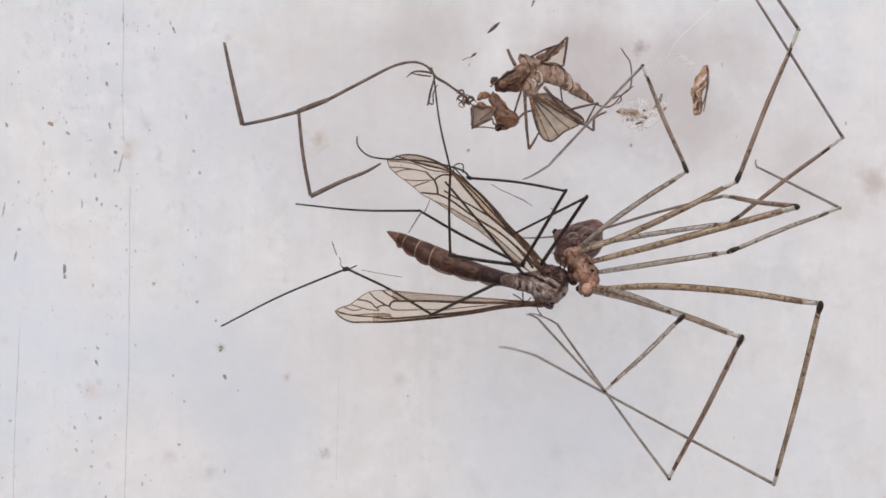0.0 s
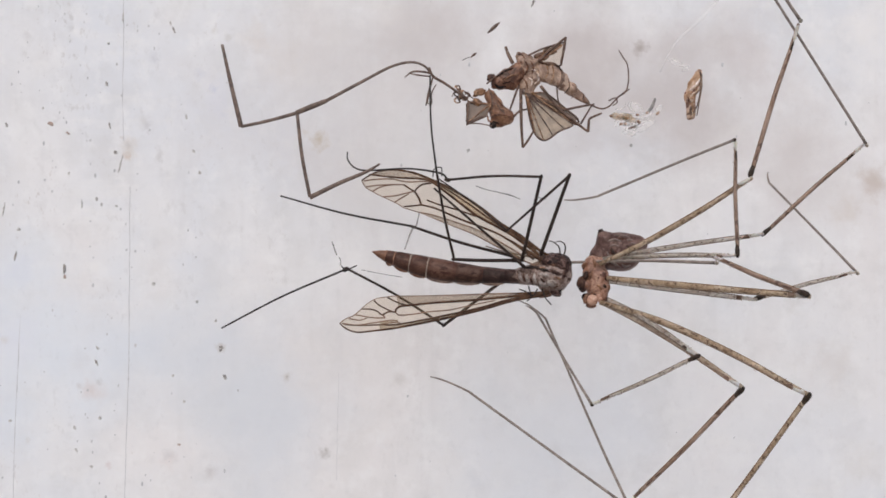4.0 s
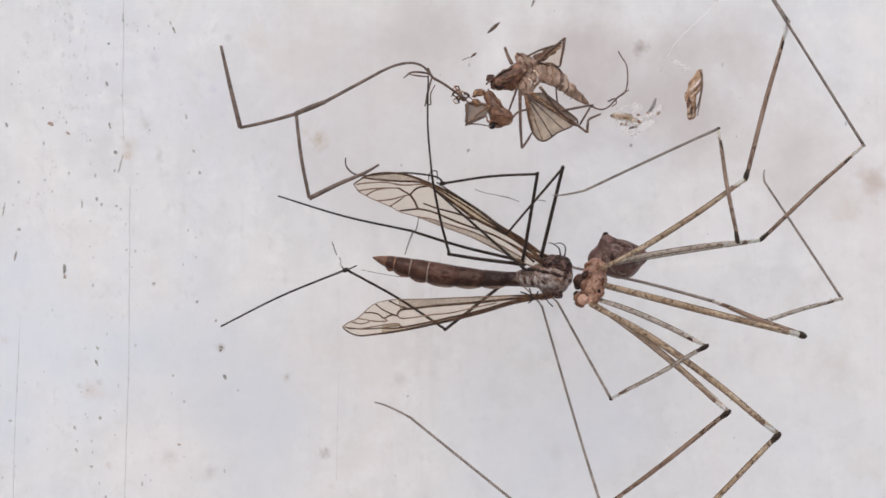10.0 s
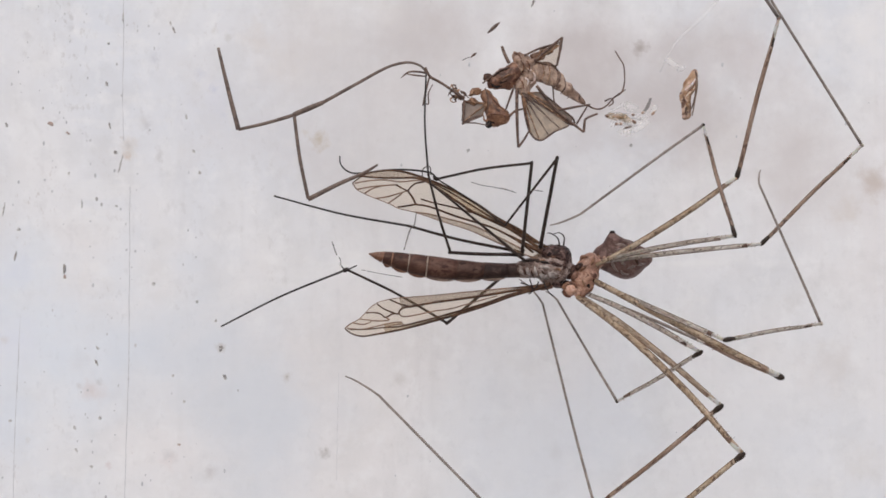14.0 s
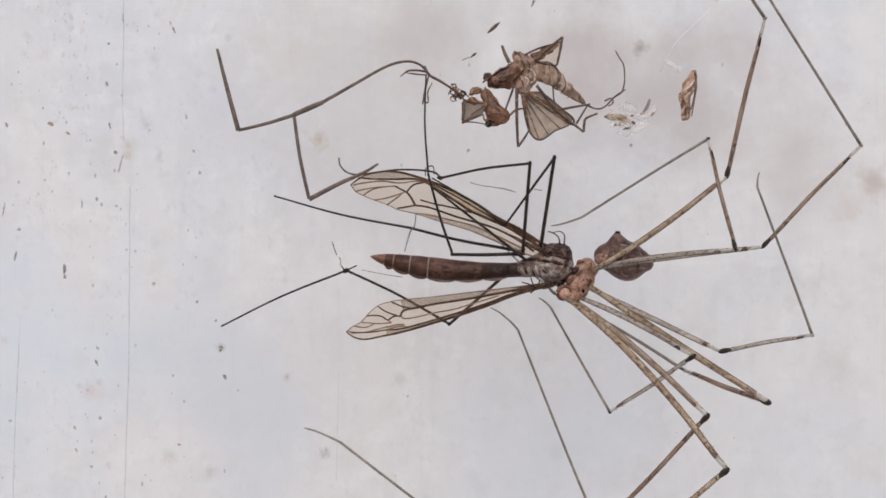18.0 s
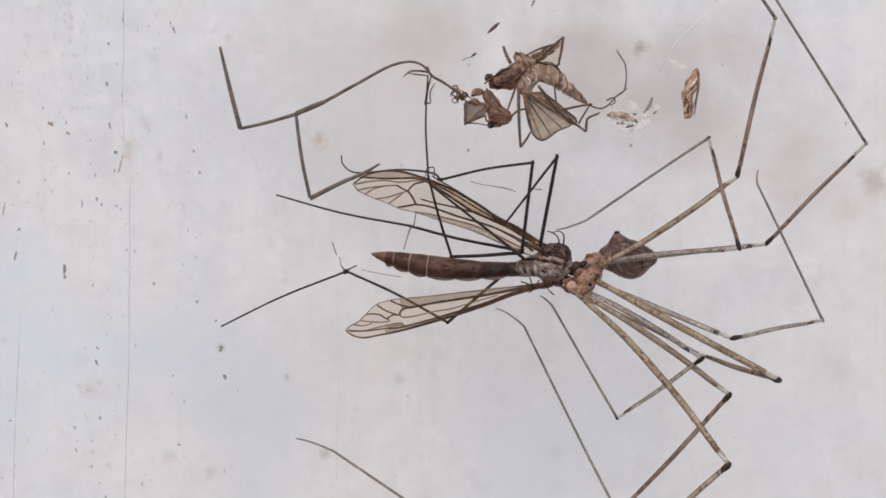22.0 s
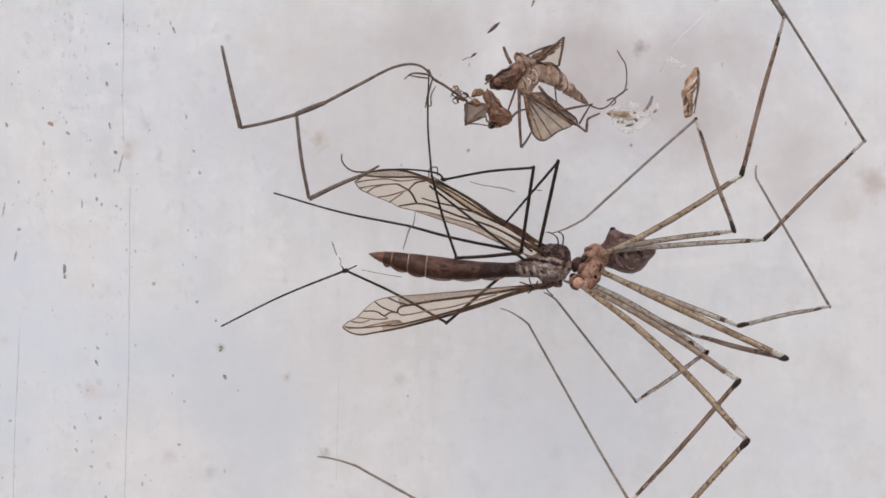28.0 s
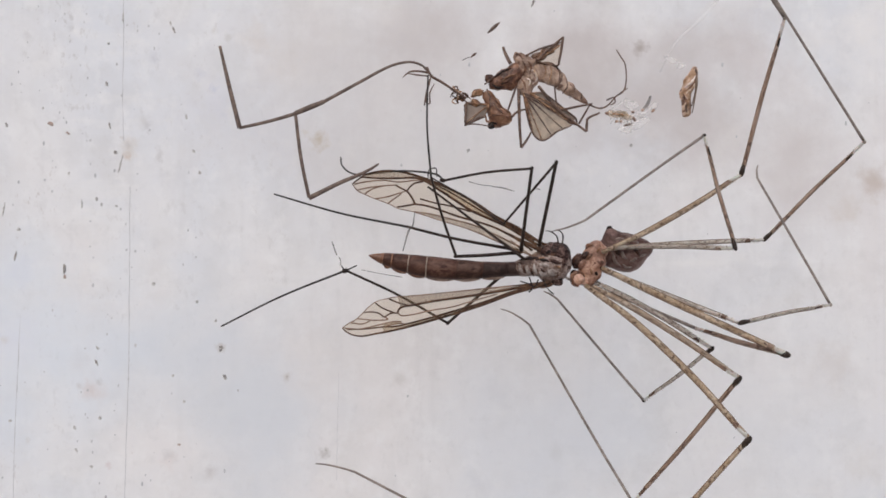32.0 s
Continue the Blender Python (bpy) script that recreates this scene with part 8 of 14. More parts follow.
    walk(spider_legs['E']['metatarsus'], [(0, rod(10.5, 0.46, -5.46, -0.44, 9.78, 4.91)), (0.5, rod(11.8, 0.73, -4.12, -0.48, 8.95, 5.65)), (1, rod(11.55, 0.13, -3.81, -0.55, 7.97, 6.49)), (1.5, rod(12, 0.39, -3.12, -0.94, 7.8, 6.43)), (2, rod(14.47, 1.32, -1.13, -1.32, 3.41, 6.62)), (2.5, rod(12.31, -1.14, -1.61, -1.66, 6.56, 6.1)), (3, rod(12.03, -0.13, -2.06, -2.08, 7.62, 5.34)), (3.5, rod(9.91, -1.55, -3.25, -3.89, 4.69, 5.93)), (5.5, rod(4.58, -9.53, 0.49, -5.4, 3.76, 6.64)), (6, rod(4.84, -8.24, -0.17, -5.18, 4.73, 6.55)), (6.5, rod(6.58, -5.17, -0.96, -5.26, 6.42, 5.31)), (7, rod(9.2, -1.81, -2.34, -4.64, 7.15, 4.13)), (7.5, rod(8.94, -0.35, -4.98, -4.58, 8.11, 2.73)), (8, rod(8.11, -1.66, -4.82, -5.7, 6.73, 2.44)), (8.5, rod(8.21, -2.02, -3.54, -5.12, 7.11, 3.73)), (9, rod(7.87, -2.38, -3.74, -4.74, 6.62, 4.85)), (9.5, rod(7.8, -2.85, -2.95, -5.05, 6.58, 4.79)), (10, rod(8.03, -2.86, -2.43, -5.22, 6.63, 4.51)), (10.5, rod(8.4, -1.95, -3.43, -5.41, 6.71, 3.51)), (11, rod(8.64, -2.17, -2.88, -5.84, 6.23, 2.92)), (11.5, rod(8.22, -2.07, -3.78, -5.91, 6.48, 2.65)), (12, rod(7.99, -2.65, -3.05, -6.21, 6.2, 2.78)), (12.5, rod(7.85, -2.87, -3, -6.17, 6.3, 2.75)), (13, rod(8.15, -2.11, -3.34, -6, 6.95, 2.27)), (13.5, rod(7.84, -2.74, -2.68, -6.26, 6.63, 2.54)), (14, rod(8.43, -1.52, -3.86, -5.86, 7.1, 2.09)), (14.5, rod(8.52, -1.63, -3.74, -5.68, 6.88, 2.56)), (16.5, rod(8.92, -0.33, -4.06, -6.01, 6.87, 2.2)), (17, rod(8.52, -1.55, -3.61, -6.24, 6.11, 2.5)), (17.5, rod(9.33, 0.86, -4.89, -5.69, 7.42, 1.83)), (18, rod(8.62, -0.4, -5.17, -5.8, 7.09, 1.98)), (18.5, rod(8.61, -0.88, -4.51, -6.13, 6.68, 1.78)), (19, rod(8.38, -1.69, -4.27, -6.21, 6.37, 1.7)), (19.5, rod(8.25, -2.37, -4, -6.39, 5.89, 1.61)), (20, rod(7.74, -2.4, -4.45, -6.29, 5.91, 1.35)), (20.5, rod(9.04, -1.76, -3.95, -6.21, 5.63, 1.22)), (21, rod(9.05, -1.81, -3.73, -6.24, 5.58, 1.32)), (21.5, rod(8.94, -1.78, -4.05, -6.27, 5.63, 1.2)), (22, rod(8.97, -1.75, -3.68, -6.16, 6.13, 1.12)), (22.5, rod(7.8, -3.14, -3.28, -6.39, 6.39, 1.37)), (23, rod(7.43, -3.37, -2.99, -6.22, 6.95, 1.61)), (23.5, rod(7.37, -2.81, -4.1, -6.04, 7.22, 1.67)), (24, rod(7.28, -2.88, -4.27, -5.93, 7.09, 2.06)), (24.5, rod(7.38, -2.16, -4.95, -5.87, 7.34, 1.98)), (25, rod(7.4, -1.58, -5.5, -5.86, 7.39, 2.08)), (25.5, rod(7.23, -1.97, -5.45, -5.92, 7.24, 2.04)), (27.5, rod(7.07, -3.44, -3.91, -5.86, 6.94, 2.33)), (28, rod(6.9, -2.98, -4.76, -5.72, 7.24, 2.3)), (28.5, rod(6.98, -2.82, -4.84, -5.73, 7.33, 2.17)), (29, rod(6.97, -2.95, -4.73, -5.71, 7.28, 2.24)), (29.5, rod(7.01, -3, -4.59, -5.68, 7.37, 2.15)), (30, rod(7.11, -2.91, -4.5, -5.65, 7.43, 2.14)), (31, rod(7.08, -2.93, -4.54, -5.6, 7.44, 2.2)), (31.5, rod(7.13, -2.95, -4.38, -5.57, 7.51, 2.19)), (32, rod(7.21, -2.81, -4.44, -5.53, 7.7, 1.97))])
    walk(spider_legs['F']['femur'], [(0, rod(-0.7, -0.6, -1.49, 6.65, -9.66, -13.07)), (0.5, rod(-0.65, -0.6, -1.49, 8.01, -9.45, -12.35)), (1, rod(-0.62, -0.6, -1.46, 7.43, -9.82, -12.45)), (1.5, rod(-0.6, -0.6, -1.47, 8.36, -9.99, -11.6)), (2, rod(-0.58, -0.6, -1.48, 9.58, -10.08, -10.35)), (2.5, rod(-0.59, -0.6, -1.47, 8.66, -9.38, -11.85)), (3, rod(-0.58, -0.6, -1.47, 9.33, -9.27, -11.35)), (3.5, rod(-0.57, -0.6, -1.44, 8.1, -9.29, -12.38)), (5.5, rod(-0.48, -0.6, -1.35, 7.01, -9.52, -12.93)), (5.6, rod(-0.48, -0.6, -1.35, 6.45, -9.47, -13.25)), (5.7, rod(-0.48, -0.6, -1.35, 5.74, -9.64, -13.43)), (5.8, rod(-0.48, -0.6, -1.36, 5.04, -9.81, -13.63)), (5.9, rod(-0.48, -0.6, -1.36, 4.33, -9.99, -13.79)), (6, rod(-0.48, -0.6, -1.36, 3.62, -10.21, -13.94)), (6.1, rod(-0.48, -0.6, -1.36, 4.47, -9.99, -13.7)), (6.2, rod(-0.48, -0.6, -1.36, 5.29, -9.81, -13.42)), (6.3, rod(-0.49, -0.6, -1.37, 6.11, -9.61, -13.17)), (6.4, rod(-0.49, -0.6, -1.37, 6.94, -9.4, -12.91)), (6.5, rod(-0.49, -0.6, -1.37, 7.81, -9.13, -12.68)), (6.6, rod(-0.49, -0.6, -1.37, 7.91, -8.99, -12.71)), (7, rod(-0.48, -0.6, -1.38, 8.32, -8.4, -12.79)), (7.5, rod(-0.48, -0.6, -1.39, 7.36, -8.31, -13.51)), (8, rod(-0.49, -0.6, -1.39, 8.15, -8.63, -12.72)), (8.5, rod(-0.48, -0.6, -1.38, 8.82, -8.59, -12.25)), (9, rod(-0.48, -0.6, -1.37, 8.3, -8.75, -12.56)), (9.5, rod(-0.48, -0.6, -1.37, 9.18, -8.39, -12.09)), (10, rod(-0.48, -0.6, -1.38, 9.62, -8.79, -11.36)), (10.5, rod(-0.48, -0.6, -1.39, 9.95, -8.33, -11.4)), (11, rod(-0.49, -0.6, -1.39, 10.81, -8.88, -9.91)), (11.5, rod(-0.49, -0.6, -1.39, 10.33, -7.79, -11.37)), (12, rod(-0.49, -0.6, -1.39, 10.73, -8.39, -10.46)), (12.5, rod(-0.49, -0.6, -1.39, 11.02, -7.28, -10.94)), (13, rod(-0.49, -0.6, -1.4, 11.2, -6.85, -11.02)), (13.5, rod(-0.49, -0.6, -1.39, 11.6, -7.36, -10.14)), (14, rod(-0.48, -0.6, -1.4, 10.54, -8.16, -10.87)), (14.5, rod(-0.48, -0.6, -1.4, 10.56, -7.54, -11.3)), (16.5, rod(-0.48, -0.6, -1.4, 11.39, -6.18, -11.16)), (17, rod(-0.48, -0.6, -1.4, 10.68, -8.11, -10.69)), (17.5, rod(-0.48, -0.6, -1.4, 11.1, -7.38, -10.74)), (18, rod(-0.48, -0.6, -1.4, 11.06, -7.21, -10.89)), (18.5, rod(-0.49, -0.6, -1.4, 10.43, -7.03, -11.72)), (19, rod(-0.49, -0.6, -1.4, 10.8, -6.82, -11.43)), (19.5, rod(-0.49, -0.6, -1.41, 10.35, -8.45, -10.79)), (20, rod(-0.49, -0.6, -1.41, 10.82, -7.62, -10.87)), (20.5, rod(-0.49, -0.6, -1.41, 10.88, -8.09, -10.43)), (21, rod(-0.49, -0.6, -1.41, 11.04, -8.47, -9.9)), (21.5, rod(-0.49, -0.6, -1.41, 10.84, -8.01, -10.55)), (22, rod(-0.49, -0.6, -1.41, 11.25, -7.76, -10.23)), (22.5, rod(-0.49, -0.6, -1.41, 11.03, -8.89, -9.51)), (23, rod(-0.49, -0.6, -1.4, 11.04, -9.49, -8.85)), (23.5, rod(-0.49, -0.6, -1.4, 10.51, -8.88, -10.22)), (24, rod(-0.49, -0.6, -1.4, 10.25, -9.13, -10.32)), (24.5, rod(-0.49, -0.6, -1.4, 9.92, -8.95, -10.86)), (25, rod(-0.49, -0.6, -1.4, 9.43, -8.58, -11.65)), (25.5, rod(-0.49, -0.6, -1.4, 9.34, -8.51, -11.79)), (27.5, rod(-0.49, -0.6, -1.4, 9.71, -9.67, -10.39)), (28, rod(-0.49, -0.6, -1.4, 9.03, -9.45, -11.29)), (28.5, rod(-0.49, -0.6, -1.4, 9.09, -9.12, -11.51)), (29, rod(-0.49, -0.6, -1.4, 9.17, -8.91, -11.61)), (29.5, rod(-0.49, -0.6, -1.4, 9.24, -9.16, -11.34)), (30, rod(-0.49, -0.6, -1.4, 9.21, -9.15, -11.38)), (30.5, rod(-0.49, -0.6, -1.4, 9.19, -8.9, -11.6)), (31, rod(-0.49, -0.6, -1.4, 9.15, -8.89, -11.64)), (31.5, rod(-0.49, -0.6, -1.4, 9.17, -8.89, -11.62)), (32, rod(-0.49, -0.6, -1.4, 9.4, -8.99, -11.32))])
    walk(spider_legs['F']['tibia'], [(0, rod(6.65, -9.66, -13.07, -4.86, -2.78, -19.68)), (0.5, rod(8.01, -9.45, -12.35, -3.42, -2.81, -19.34)), (1, rod(7.43, -9.82, -12.45, -4.77, -4.57, -19.31)), (1.5, rod(8.36, -9.99, -11.6, -3.12, -4.18, -19.2)), (2, rod(9.58, -10.08, -10.35, -1.39, -4.53, -18.86)), (2.5, rod(8.66, -9.38, -11.85, -2.14, -3.06, -20.04)), (3, rod(9.33, -9.27, -11.35, -1.75, -3.35, -19.48)), (3.5, rod(8.1, -9.29, -12.38, -4, -4.23, -19.56)), (5.5, rod(7.01, -9.52, -12.93, -2.71, -1.43, -20.91)), (5.6, rod(6.45, -9.47, -13.25, -9.42, -9.55, -16.22)), (5.7, rod(5.74, -9.64, -13.43, -10.28, -9.85, -16.39)), (5.8, rod(5.04, -9.81, -13.63, -11.22, -10.2, -16.51)), (5.9, rod(4.33, -9.99, -13.79, -10.91, -10.5, -17.11)), (6, rod(3.62, -10.21, -13.94, -10.67, -9.05, -18.2)), (6.1, rod(4.47, -9.99, -13.7, -9.65, -8.7, -18.43)), (6.2, rod(5.29, -9.81, -13.42, -8, -6.5, -19.42)), (6.3, rod(6.11, -9.61, -13.17, -6.39, -5.2, -20.06)), (6.4, rod(6.94, -9.4, -12.91, -4.9, -4.35, -20.5)), (6.5, rod(7.81, -9.13, -12.68, -4.66, -5.45, -20.05)), (6.6, rod(7.91, -8.99, -12.71, -4.46, -5.45, -20.3)), (7, rod(8.32, -8.4, -12.79, -4.02, -6.39, -21)), (7.5, rod(7.36, -8.31, -13.51, -5.32, -6.33, -21.2)), (8, rod(8.15, -8.63, -12.72, -3.71, -6.41, -21.56)), (8.5, rod(8.82, -8.59, -12.25, -3.18, -6.43, -20.9)), (9, rod(8.3, -8.75, -12.56, -4.17, -6.5, -20.49)), (9.5, rod(9.18, -8.39, -12.09, -2.92, -6.39, -20.65)), (10, rod(9.62, -8.79, -11.36, -1.9, -6.51, -20.61)), (10.5, rod(9.95, -8.33, -11.4, -1.35, -6.36, -21)), (11, rod(10.81, -8.88, -9.91, 1, -6.6, -20.97)), (11.5, rod(10.33, -7.79, -11.37, -0.55, -6.26, -21.51)), (12, rod(10.73, -8.39, -10.46, 0.45, -6.4, -21.14)), (12.5, rod(11.02, -7.28, -10.94, 0.45, -6.26, -21.48)), (13, rod(11.2, -6.85, -11.02, 0.54, -6.3, -21.49)), (13.5, rod(11.6, -7.36, -10.14, 1.61, -6.26, -21.22)), (14, rod(10.54, -8.16, -10.87, 0.02, -6.32, -21.34)), (14.5, rod(10.56, -7.54, -11.3, -0.2, -6.28, -21.6)), (16.5, rod(11.39, -6.18, -11.16, 1.07, -6.77, -21.96)), (17, rod(10.68, -8.11, -10.69, 1.03, -6.47, -22)), (17.5, rod(11.1, -7.38, -10.74, 1.53, -6.36, -22.18)), (18, rod(11.06, -7.21, -10.89, 1.38, -6.35, -22.26)), (18.5, rod(10.43, -7.03, -11.72, 0.12, -6.32, -22.53)), (19, rod(10.8, -6.82, -11.43, 0.99, -6.03, -22.7)), (19.5, rod(10.35, -8.45, -10.79, 1.1, -6.34, -22.34)), (20, rod(10.82, -7.62, -10.87, 1.52, -6.09, -22.48)), (20.5, rod(10.88, -8.09, -10.43, 2.17, -6.29, -22.45)), (21, rod(11.04, -8.47, -9.9, 2.96, -6.49, -22.34)), (21.5, rod(10.84, -8.01, -10.55, 2.05, -6.24, -22.53)), (22, rod(11.25, -7.76, -10.23, 2.74, -6.21, -22.42)), (22.5, rod(11.03, -8.89, -9.51, 3.17, -6.66, -22.03)), (23, rod(11.04, -9.49, -8.85, 3.72, -7.02, -21.66)), (23.5, rod(10.51, -8.88, -10.22, 1.61, -6.64, -22.03)), (24, rod(10.25, -9.13, -10.32, 1.15, -6.8, -21.97)), (24.5, rod(9.92, -8.95, -10.86, 0.15, -6.61, -21.93)), (25, rod(9.43, -8.58, -11.65, -0.84, -6.46, -22.32)), (25.5, rod(9.34, -8.51, -11.79, -1, -6.43, -22.39)), (27.5, rod(9.71, -9.67, -10.39, 0.88, -7.14, -22.19)), (28, rod(9.03, -9.45, -11.29, -0.7, -6.93, -22.35)), (28.5, rod(9.09, -9.12, -11.51, -0.61, -6.82, -22.65)), (29, rod(9.17, -8.91, -11.61, -0.57, -6.74, -22.74)), (29.5, rod(9.24, -9.16, -11.34, -0.45, -6.8, -22.48)), (30, rod(9.21, -9.15, -11.38, -0.43, -6.81, -22.56)), (30.5, rod(9.19, -8.9, -11.6, -0.61, -6.71, -22.69)), (31, rod(9.15, -8.89, -11.64, -0.56, -6.73, -22.8)), (31.5, rod(9.17, -8.89, -11.62, -0.49, -6.74, -22.82)), (32, rod(9.4, -8.99, -11.32, -0.19, -6.74, -22.57))])
    walk(spider_legs['F']['metatarsus'], [(0, rod(-4.86, -2.78, -19.68, -8.53, 7.54, 1.23)), (0.5, rod(-3.42, -2.81, -19.34, -11.5, 7.9, 0.07)), (1, rod(-4.77, -4.57, -19.31, -12.17, 6.39, 0.24)), (1.5, rod(-3.12, -4.18, -19.2, -13.79, 6.99, -1.36)), (2, rod(-1.39, -4.53, -18.86, -14.56, 6.67, -2.8)), (2.5, rod(-2.14, -3.06, -20.04, -15.18, 6.02, -2.59)), (3, rod(-1.75, -3.35, -19.48, -14.05, 7.11, -2.27)), (3.5, rod(-4, -4.23, -19.56, -14.39, 5.78, -0.89)), (5.5, rod(-2.71, -1.43, -20.91, -17.23, 1.1, -2.48)), (5.6, rod(-9.42, -9.55, -16.22, -18.3, 5.8, -0.65)), (5.7, rod(-10.28, -9.85, -16.39, -18.25, 4.55, 0.54)), (5.8, rod(-11.22, -10.2, -16.51, -17.85, 2.15, 2.48)), (5.9, rod(-10.91, -10.5, -17.11, -16.46, 1.05, 2.71)), (6, rod(-10.67, -9.05, -18.2, -12.43, -2.9, 4.52)), (6.1, rod(-9.65, -8.7, -18.43, -10.58, -2.8, 4.41)), (6.2, rod(-8, -6.5, -19.42, -8.37, -3.55, 4)), (6.3, rod(-6.39, -5.2, -20.06, -8.46, 2.2, 2.25)), (6.4, rod(-4.9, -4.35, -20.5, -12.95, 2.5, 0.6)), (6.5, rod(-4.66, -5.45, -20.05, -14.8, 3.1, -0.54)), (6.6, rod(-4.46, -5.45, -20.3, -17.1, 3.8, -2.65)), (7, rod(-4.02, -6.39, -21, -19.8, 3.73, -6.67)), (7.5, rod(-5.32, -6.33, -21.2, -20.87, 3.4, -6.36)), (8, rod(-3.71, -6.41, -21.56, -19.02, 3.88, -6.84)), (8.5, rod(-3.18, -6.43, -20.9, -18.91, 3.94, -6.68)), (9, rod(-4.17, -6.5, -20.49, -18.23, 4.16, -4.81)), (9.5, rod(-2.92, -6.39, -20.65, -17.74, 4.3, -5.71)), (10, rod(-1.9, -6.51, -20.61, -17.57, 4.15, -6.54)), (10.5, rod(-1.35, -6.36, -21, -17.29, 4.12, -7.1)), (11, rod(1, -6.6, -20.97, -16.61, 4.01, -9.36)), (11.5, rod(-0.55, -6.26, -21.51, -17.19, 4.1, -8.38)), (12, rod(0.45, -6.4, -21.14, -16.83, 4.08, -8.96)), (12.5, rod(0.45, -6.26, -21.48, -16.66, 4.23, -9.05)), (13, rod(0.54, -6.3, -21.49, -16.59, 4.13, -9.04)), (13.5, rod(1.61, -6.26, -21.22, -16.29, 4.21, -9.95)), (14, rod(0.02, -6.32, -21.34, -17.3, 3.87, -8.97)), (14.5, rod(-0.2, -6.28, -21.6, -17.16, 3.99, -8.79)), (16.5, rod(1.07, -6.77, -21.96, -17, 3.76, -11.02)), (17, rod(1.03, -6.47, -22, -18.11, 3.64, -12.58)), (17.5, rod(1.53, -6.36, -22.18, -17.48, 3.68, -12.43)), (18, rod(1.38, -6.35, -22.26, -18.62, 3.34, -14.33)), (18.5, rod(0.12, -6.32, -22.53, -20.71, 2.8, -16.22)), (19, rod(0.99, -6.03, -22.7, -20.21, 2.53, -16.85)), (19.5, rod(1.1, -6.34, -22.34, -19.85, 2.54, -16.06)), (20, rod(1.52, -6.09, -22.48, -19.54, 2.65, -16.38)), (20.5, rod(2.17, -6.29, -22.45, -18.95, 2.62, -16.81)), (21, rod(2.96, -6.49, -22.34, -18.26, 2.61, -17.43)), (21.5, rod(2.05, -6.24, -22.53, -18.9, 2.72, -16.39)), (22, rod(2.74, -6.21, -22.42, -18.42, 2.71, -16.97)), (22.5, rod(3.17, -6.66, -22.03, -18.02, 2.6, -17.34)), (23, rod(3.72, -7.02, -21.66, -17.43, 2.51, -17.36)), (23.5, rod(1.61, -6.64, -22.03, -18.94, 2.7, -15.12)), (24, rod(1.15, -6.8, -21.97, -18.99, 2.76, -14.23)), (24.5, rod(0.15, -6.61, -21.93, -19.57, 2.8, -13.01)), (25, rod(-0.84, -6.46, -22.32, -20.19, 2.86, -12.54)), (25.5, rod(-1, -6.43, -22.39, -20.56, 2.79, -12.92)), (27.5, rod(0.88, -7.14, -22.19, -19.51, 2.5, -15.23)), (28, rod(-0.7, -6.93, -22.35, -20.61, 2.51, -13.9)), (28.5, rod(-0.61, -6.82, -22.65, -20.57, 2.58, -14.28)), (29, rod(-0.57, -6.74, -22.74, -20.61, 2.61, -14.5)), (29.5, rod(-0.45, -6.8, -22.48, -20.58, 2.53, -14.42)), (30, rod(-0.43, -6.81, -22.56, -20.61, 2.51, -14.65)), (30.5, rod(-0.61, -6.71, -22.69, -20.91, 2.49, -14.94)), (31, rod(-0.56, -6.73, -22.8, -20.82, 2.52, -14.99)), (31.5, rod(-0.49, -6.74, -22.82, -20.79, 2.51, -15.09)), (32, rod(-0.19, -6.74, -22.57, -20.56, 2.5, -15.02))])
